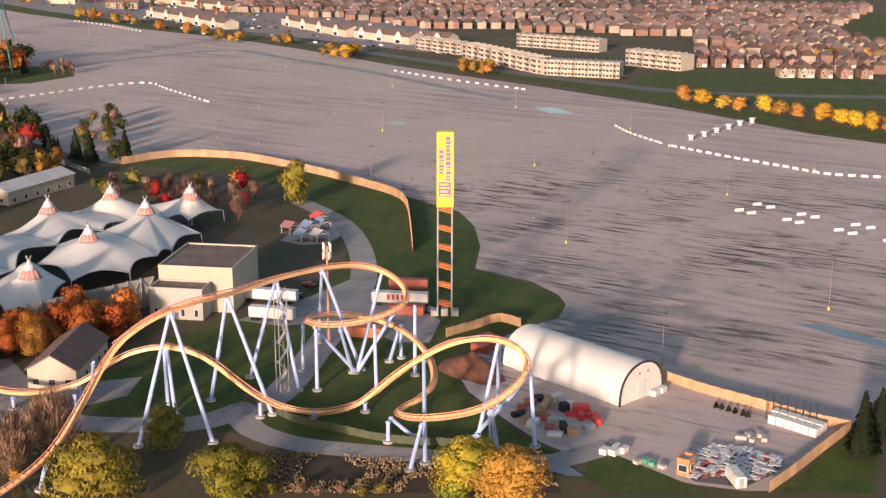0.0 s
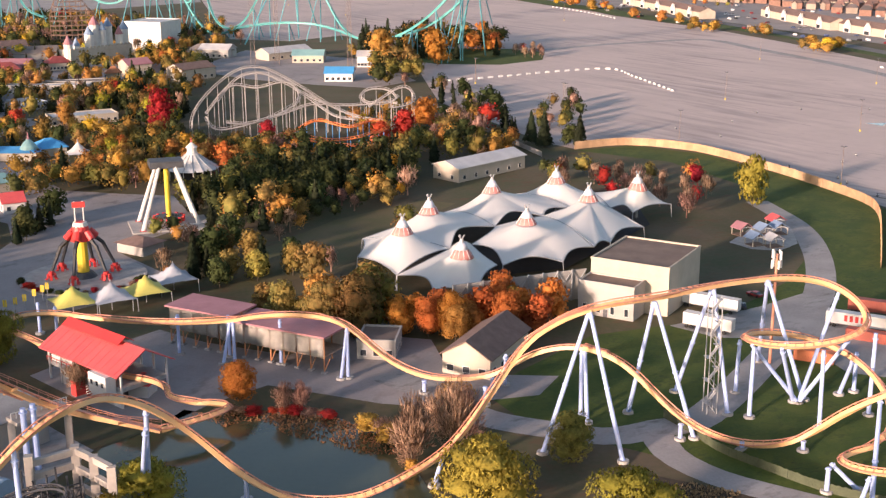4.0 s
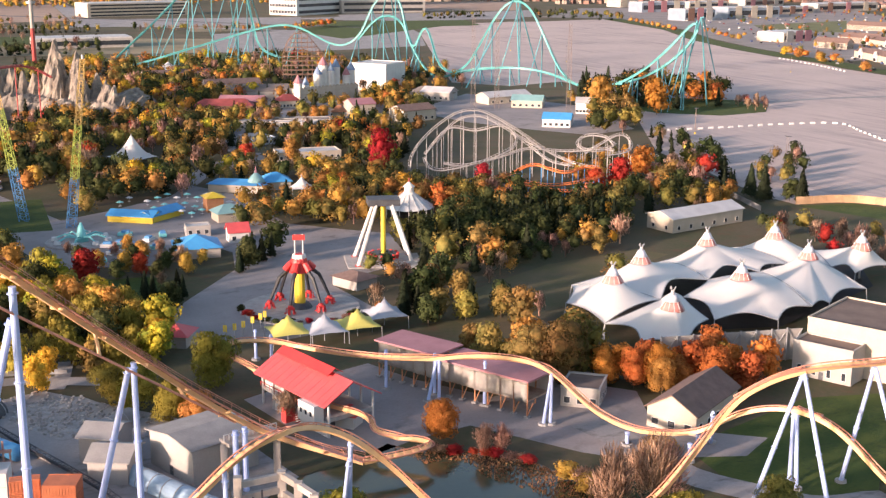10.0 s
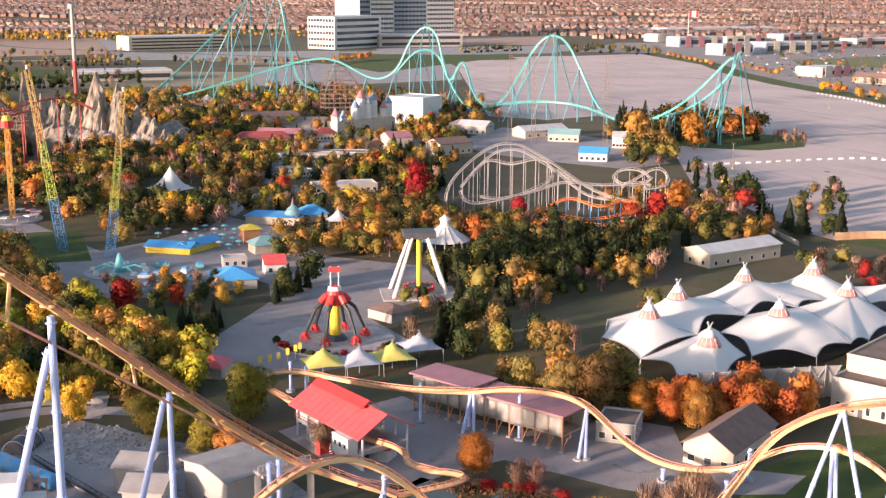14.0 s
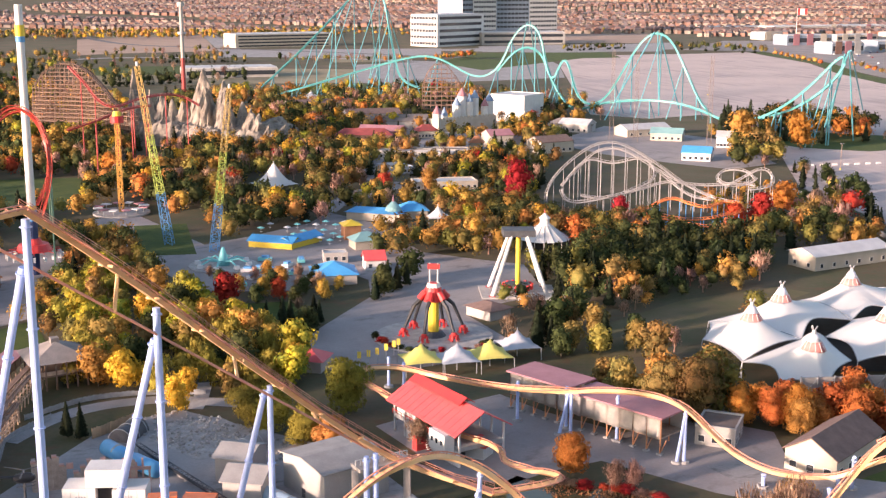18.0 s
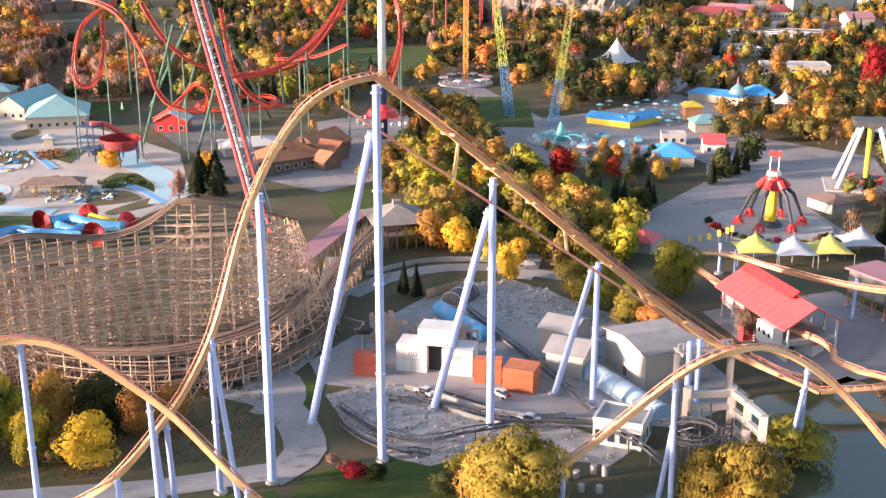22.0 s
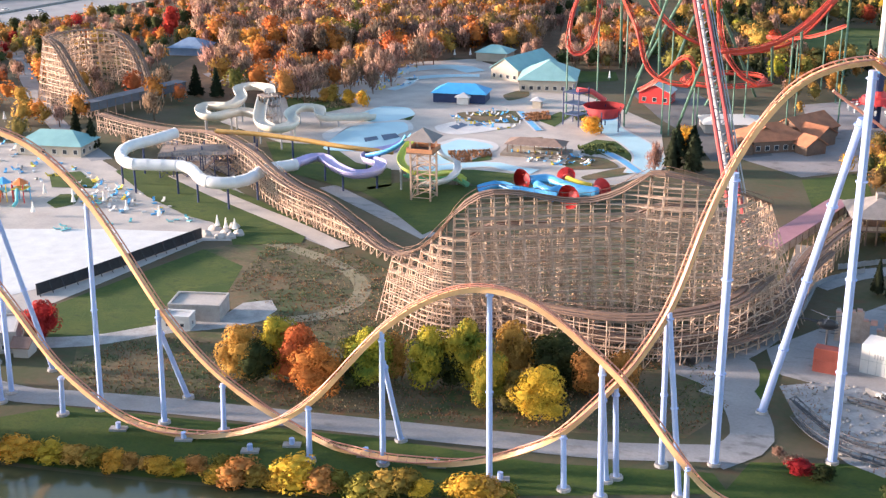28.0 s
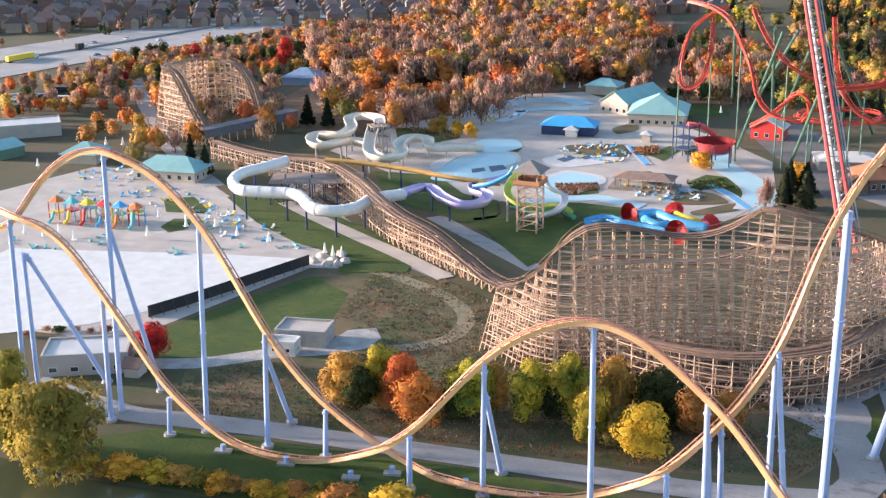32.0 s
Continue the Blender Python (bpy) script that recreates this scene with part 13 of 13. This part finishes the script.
def shrub_row(pts, kinds, h, w, gap):
    path = smooth_path([(p[0], p[1], 0) for p in pts], gap)
    for p in path:
        hh = yr.uniform(*h)
        tree(yr.choice(kinds), p.x + yr.uniform(-1, 1), p.y + yr.uniform(-1, 1), hh, hh * w * yr.uniform(0.8, 1.2))
shrub_row([(-196.2, 88.4), (-188.7, 93.1), (-181.6, 97.8), (-173.4, 101.8), (-167.9, 105.0), (-156.3, 111.9)], ("olive", "gold", "yellow"), (2.6, 4.2), 1.4, 2.8)
shrub_row([(-156.3, 111.9), (-152.0, 114.6), (-146.8, 117.7), (-140.1, 121.9), (-132.1, 127.3), (-123.1, 134.2), (-116.3, 140.6)], ("olive", "gold", "yellow"), (3, 5.5), 1.4, 3.0)
shrub_row([(0.3, 253.7), (7.4, 251.3), (16.9, 249.3), (25.0, 246.0)], ("red", "brown", "red"), (1.6, 2.6), 1.8, 2.4)
shrub_row([(32.2, 237.1), (35.2, 226.6), (37.8, 215.7)], ("brown", "gold"), (3, 5), 1.2, 3.0)
shrub_row([(-89.7, 181.4), (-84.5, 180.0), (-80.4, 180.4)], ("brown", "green", "red"), (2, 3.4), 1.4, 2.6)
shrub_row([(-68.9, 178.3), (-66.3, 182.5), (-66.2, 188.0)], ("gold", "green", "olive"), (3, 5), 1.2, 2.8)
shrub_row([(75.5, 186.5), (82.8, 181.4), (90.0, 176.2), (97.2, 171.1)], ("brown", "olive"), (2, 4), 1.3, 4)
shrub_row([(-52.1, 362.3), (-47.3, 351.9), (-36.8, 346.8), (-23.7, 347.5), (-17.6, 357.1)], ("red", "brown", "green"), (1.4, 2.2), 1.6, 2.6)
shrub_row([(-268.5, 110.4), (-264.5, 118.4), (-256.4, 125.8)], ("green", "brown"), (1.4, 2.4), 1.8, 3)
shrub_row([(-352.8, 331.5), (-361.4, 330.3), (-369.4, 328.3)], ("yellow", "gold"), (6, 8), 0.8, 6)

# ---- woods between the rides ----
plant_gaps([
    ([(-289.4, 912.3), (-237.7, 948.9), (-64.2, 949.3), (-4.3, 930.7), (20.5, 912.6), (115.5, 878.4), (148.8, 862.1), (134.8, 738.4), (120.9, 715.5), (98.5, 745.8), (26.7, 846.6), (-3.3, 694.8), (-5.5, 580.5), (22.4, 545.3), (101.5, 564.8), (151.7, 610.0), (147.7, 550.4), (135.0, 501.1), (104.6, 501.5), (80.2, 441.8), (51.3, 442.3), (15.8, 381.3), (-3.6, 356.6), (-15.2, 461.8), (-51.3, 482.2), (-106.3, 567.3), (-183.4, 568.2)], MIXED, (8, 14), 8.6),
    ([(-347.9, 1102.1), (-290.9, 1167.3), (-161.8, 1168.6), (-78.6, 1169.5), (-5.0, 1104.9), (4.2, 949.5), (-295.0, 930.2)], MIXED, (10, 15), 12),
    ([(-651.9, 1037.1), (-555.0, 1259.8), (-389.9, 1097.4), (-249.2, 740.0), (-218.9, 578.4), (-231.6, 488.2), (-289.5, 450.8)], MIXED, (8, 14), 9.5),
    ([(-496.8, 355.4), (-451.8, 395.2), (-426.9, 441.7), (-384.3, 482.4), (-440.7, 554.5), (-479.7, 557.6), (-627.2, 453.6)], {"brown": 9, "orange": 3, "gold": 2, "turning": 0.6}, (11, 17), 5.5),
    ([(-212.7, 492.5), (-170.1, 502.3), (-125.6, 392.8), (-90.1, 333.9), (-90.9, 302.2), (-111.7, 307.4), (-143.5, 345.9), (-181.8, 413.9)], {"gold": 2, "turning": 4, "olive": 2.5, "green": 3, "pine": 1}, (8, 12), 6.0),
    ([(-337.9, 439.2), (-396.5, 533.5), (-413.7, 598.8), (-365.7, 561.0), (-326.4, 506.6), (-313.9, 460.9), (-328.4, 451.4)], {"brown": 5, "orange": 2, "gold": 1, "green": 1}, (9, 14), 6.5),
    ([(-274.9, 514.5), (-271.2, 577.1), (-213.3, 459.0), (-214.8, 431.1), (-242.6, 460.8)], {"gold": 3, "turning": 2, "brown": 2, "red": 1}, (7, 11), 8),
    ([(-593.1, 244.2), (-599.9, 282.9), (-629.8, 359.3), (-649.6, 442.5), (-651.0, 515.2), (-589.6, 492.7), (-508.5, 372.4), (-475.6, 319.1), (-428.9, 262.5), (-492.5, 264.9), (-508.1, 240.5), (-507.6, 207.2)], {"brown": 4, "orange": 2, "green": 3, "gold": 2, "red": 0.4}, (6, 11), 8.5),
    ([(-221.5, 426.4), (-209.1, 457.4), (-156.7, 390.4), (-145.5, 340.6), (-160.8, 328.7), (-194.2, 369.9)], {"gold": 3, "turning": 2, "green": 3, "yellow": 1}, (6, 10), 8),
    ([(-18.5, 421.6), (26.8, 473.8), (74.6, 444.0), (75.1, 401.4), (56.3, 357.0), (18.5, 347.3), (-16.7, 354.8)], {"brown": 4, "turning": 2, "gold": 1, "green": 2}, (6, 10), 7.0),
])
# tree rows beyond the lot
for a, b, n_, kinds in ((-522.6, 1567.1), (-393.8, 1603.8), 30, ("pine", "green", "pine", "turning")), ((-446.9, 1238.2), (-379.1, 1263.9), 22, ("pine", "pine", "green")), ((15.5, 1924.4), (112.3, 2008.7), 26, ("pine", "green", "turning")), ((-167.0, 1642.0), (-106.4, 1759.8), 16, ("gold", "turning", "orange")), ((-356.9, 1624.3), (-185.6, 1640.2), 24, ("gold", "turning", "green", "brown")):
    for k in range(n_):
        t = (k + town_rng.uniform(-0.3, 0.3)) / n_
        far_tree(town_rng.choice(kinds), a[0] + (b[0] - a[0]) * t, a[1] + (b[1] - a[1]) * t + town_rng.uniform(-8, 8), town_rng.uniform(9, 15))
for k in range(420):
    u, v = town_rng.random(), town_rng.random()
    a = -0.47 + 0.30 * u
    far_tree(town_rng.choice(("gold", "turning", "turning", "green", "brown", "yellow")), (2300 + 260 * v) * math.sin(a), (2300 + 260 * v) * math.cos(a), town_rng.uniform(10, 17))
for k in range(330):
    a, r = 0.16 + 0.30 * town_rng.random(), town_rng.uniform(1300, 2500)
    p = (r * math.sin(a), r * math.cos(a))
    if not inside(p, LOT) and p[0] > 395:
        far_tree(town_rng.choice(("gold", "turning", "green", "orange", "brown")), *p, town_rng.uniform(6, 11))
# golden trees along the lot's far road
for row in ([(313.5, 1832.4), (318.1, 1812.0), (320.2, 1781.8), (324.6, 1762.5), (326.6, 1733.9), (329.0, 1706.2), (332.6, 1688.4), (334.3, 1662.1), (338.3, 1645.3), (371.7, 1606.7), (372.6, 1575.0), (373.4, 1544.5), (376.0, 1522.6), (376.7, 1494.0), (379.2, 1473.4), (380.8, 1272.6), (384.4, 1262.7), (388.6, 1248.0), (391.5, 1210.0), (396.7, 1187.7), (399.2, 1174.6)], [(404.5, 983.6), (410.1, 966.4), (428.2, 984.5), (439.2, 940.2), (446.1, 927.9), (426.1, 828.6), (428.8, 816.0), (433.2, 806.8), (466.8, 699.2), (470.4, 691.7), (477.3, 683.0)], [(532.6, 671.1), (537.2, 656.4), (753.4, 633.6), (758.3, 625.9), (759.8, 615.6), (764.5, 608.0), (765.9, 598.0), (767.3, 588.1), (772.0, 580.8), (773.3, 571.1)]):
    for p in row:
        far_tree(town_rng.choice(("gold", "gold", "orange", "turning")), p[0], p[1], town_rng.uniform(9, 13), town_rng.uniform(11, 14))
far_woods()


# ---- rough weeds of the meadow and the banks ----
M_WEED = [material("straw_weeds", (0.34, 0.25, 0.14), (0.25, 0.18, 0.10), 5, 0.9, island=0.3), material("russet_weeds", (0.34, 0.16, 0.07), (0.22, 0.11, 0.055), 5, 0.9, island=0.3), material("green_weeds", (0.11, 0.14, 0.04), (0.07, 0.095, 0.03), 5, 0.9, island=0.3)]


def weeds(outline, count, mat, h, seed, label):
    """Small tufts of three blades each, scattered over the outline."""
    rng = np.random.default_rng(seed)
    xs, ys = [p[0] for p in outline], [p[1] for p in outline]
    pts = []
    while len(pts) < count:
        x, y = rng.uniform(min(xs), max(xs)), rng.uniform(min(ys), max(ys))
        if noise.noise(Vector((x * 0.07, y * 0.07, seed))) > -0.12 and inside((x, y), outline):
            pts.append((x, y))
    v = []
    for x, y in pts:
        for k in range(3):
            a, q, t = rng.uniform(0, 6.28), h * rng.uniform(0.5, 1.2), rng.uniform(0, 6.28)
            c, s = math.cos(a) * q * 0.5, math.sin(a) * q * 0.5
            v += [(x - c, y - s, 0.02), (x + c, y + s, 0.02), (x + math.cos(t) * q * 0.4, y + math.sin(t) * q * 0.4, q)]
    me = bpy.data.meshes.new("weeds")
    me.from_pydata(v, [], np.arange(len(v)).reshape(-1, 3).tolist())
    me.materials.append(mat)
    tagged(new("weeds", me), label, "weeds", "", "stuff")


MEADOW = [(-205.7, 114.9), (-219.5, 120.7), (-221.2, 135.6), (-217.6, 139.0), (-209.3, 151.0), (-205.8, 160.9), (-210.0, 171.0), (-222.5, 169.4), (-227.0, 167.8), (-238.8, 184.1), (-250.4, 201.1), (-231.8, 208.7), (-198.7, 204.4), (-175.9, 195.5), (-154.6, 197.5), (-134.3, 200.0), (-120.0, 209.5), (-106.7, 193.6), (-107.2, 179.0), (-136.3, 157.9), (-164.6, 141.2), (-182.9, 130.9)]
for k, (n, h) in enumerate(((4200, 0.34), (4200, 0.36), (5200, 0.32))):
    weeds(MEADOW, n, M_WEED[k], h, k + 2, ("straw-coloured", "russet", "green")[k] + " weeds on the meadow slope")
weeds([(69.8, 189.6), (81.5, 206.2), (94.9, 195.8), (107.8, 184.8), (122.6, 173.2), (131.7, 162.1), (127.4, 153.0)], 2600, M_WEED[0], 0.5, 9, "straw-coloured weeds on the pond bank")
weeds([(-4.5, 253.7), (9.9, 252.9), (25.0, 246.6), (34.2, 235.2), (36.5, 221.0), (29.7, 219.9), (20.3, 235.2), (4.6, 242.8)], 1200, M_WEED[1], 0.45, 10, "russet weeds at the water's edge")
weeds([(-104.9, 209.6), (-97.8, 218.9), (-82.9, 219.0), (-66.6, 212.8), (-55.4, 213.5), (-40.9, 207.9), (-43.4, 200.1), (-66.3, 197.9), (-73.8, 188.4), (-80.6, 189.0), (-92.2, 195.0)], 900, M_WEED[1], 0.3, 12, "dry weeds on the gravel bed")


# ---- loose stones of the set and loungers of the decks ----
def scatter(name, outlines, count, mesh_v, mesh_f, size, mat, seed, label, category, z=0.1):
    """Many small pieces of one shape, turned and sized at random, joined into one mesh."""
    rng = random.Random(seed)
    v, f = [], []
    for k in range(count):
        o = outlines[k % len(outlines)]
        xs, ys = [p[0] for p in o], [p[1] for p in o]
        for _ in range(40):
            p = (rng.uniform(min(xs), max(xs)), rng.uniform(min(ys), max(ys)))
            if inside(p, o):
                break
        a, s = rng.uniform(0, 6.28), rng.uniform(*size)
        c, d, b = math.cos(a) * s, math.sin(a) * s, len(v)
        v += [(p[0] + q[0] * c - q[1] * d, p[1] + q[0] * d + q[1] * c, z + q[2] * s) for q in mesh_v]
        f += [tuple(b + i for i in face) for face in mesh_f]
    me = bpy.data.meshes.new(name)
    me.from_pydata(v, [], f)
    me.materials.append(mat)
    tagged(new(name, me), label, category, "", "stuff")


STONE = [(q.x, q.y, q.z * 0.7 + 0.3) for q in BEAD[0]]
GRAVELS = [[(-104.9, 209.6), (-97.8, 218.9), (-82.9, 219.0), (-66.6, 212.8), (-55.4, 213.5), (-40.9, 207.9), (-43.4, 200.1), (-66.3, 197.9), (-73.8, 188.4), (-80.6, 189.0), (-92.2, 195.0)], [(-93.3, 271.0), (-91.2, 282.3), (-80.9, 287.6), (-69.6, 278.1), (-70.1, 264.1), (-78.4, 259.7)], [(-105.5, 280.2), (-91.0, 291.4), (-66.9, 278.8), (-50.1, 264.4), (-61.7, 257.4), (-82.0, 262.4)]]
M_STONEP = material("pale_loose_stone", (0.42, 0.39, 0.36), (0.28, 0.26, 0.24), 2, 0.9, island=0.35)
scatter("stones", GRAVELS, 900, STONE, BEAD[1], (0.15, 0.5), M_STONEP, 3, "loose pale stones on the gravel", "stones")
CHAIR_V = [(-0.35, -0.9, 0.3), (0.35, -0.9, 0.3), (0.35, 0.3, 0.35), (-0.35, 0.3, 0.35), (-0.35, 0.9, 0.95), (0.35, 0.9, 0.95), (-0.35, -0.9, 0.0), (0.35, -0.9, 0.0), (0.35, 0.3, 0.0), (-0.35, 0.3, 0.0)]
CHAIR_F = [(0, 1, 2, 3), (3, 2, 5, 4), (0, 3, 9, 6), (1, 7, 8, 2), (6, 7, 1, 0)]
DECKS = [[(-264.3, 321.4), (-251.4, 328.1), (-236.3, 326.9), (-231.3, 317.0), (-250.4, 308.9)], [(-317.4, 343.2), (-307.9, 365.3), (-289.2, 356.2), (-283.8, 336.9), (-301.6, 332.3)], [(-420.8, 198.6), (-406.6, 217.5), (-353.3, 203.5), (-345.9, 183.1), (-361.4, 168.6)], [(-359.6, 207.4), (-322.6, 204.8), (-293.7, 203.1), (-291.6, 189.8), (-316.9, 185.2)], [(-416.7, 386.0), (-403.5, 413.1), (-373.5, 389.4), (-363.1, 358.3), (-386.4, 360.9)]]
for k, (mt, lab) in enumerate(((M_WHITEP, "white sun loungers on the pool decks"), (M_SLIDEBLUE, "blue sun loungers on the pool decks"), (M_YELLOW, "yellow chairs on the pool decks"))):
    scatter("loungers", DECKS, (150, 130, 60)[k], CHAIR_V, CHAIR_F, (0.9, 1.2), mt, 20 + k, lab, "loungers")
BEDS = [[(-281.8, 375.9), (-279.3, 384.9), (-270.8, 377.0), (-274.7, 368.3)], [(-279.3, 302.2), (-269.8, 313.1), (-259.4, 302.5), (-267.9, 292.6)], [(-251.0, 336.9), (-244.3, 347.4), (-225.5, 336.9), (-222.8, 329.8), (-243.5, 330.3)], [(-384.8, 327.7), (-364.6, 337.3), (-355.4, 328.7), (-363.0, 314.7)], [(-296.8, 362.1), (-292.0, 373.2), (-282.3, 362.6), (-287.4, 354.1)]]
weeds(BEDS[0], 300, M_WEED[2], 1.2, 41, "low green planting on the deck")
for k, o in enumerate(BEDS):
    weeds(o, 350, M_WEED[k % 3], 0.9, 50 + k, ("straw-coloured", "russet", "green")[k % 3] + " planting in the pool-side beds")
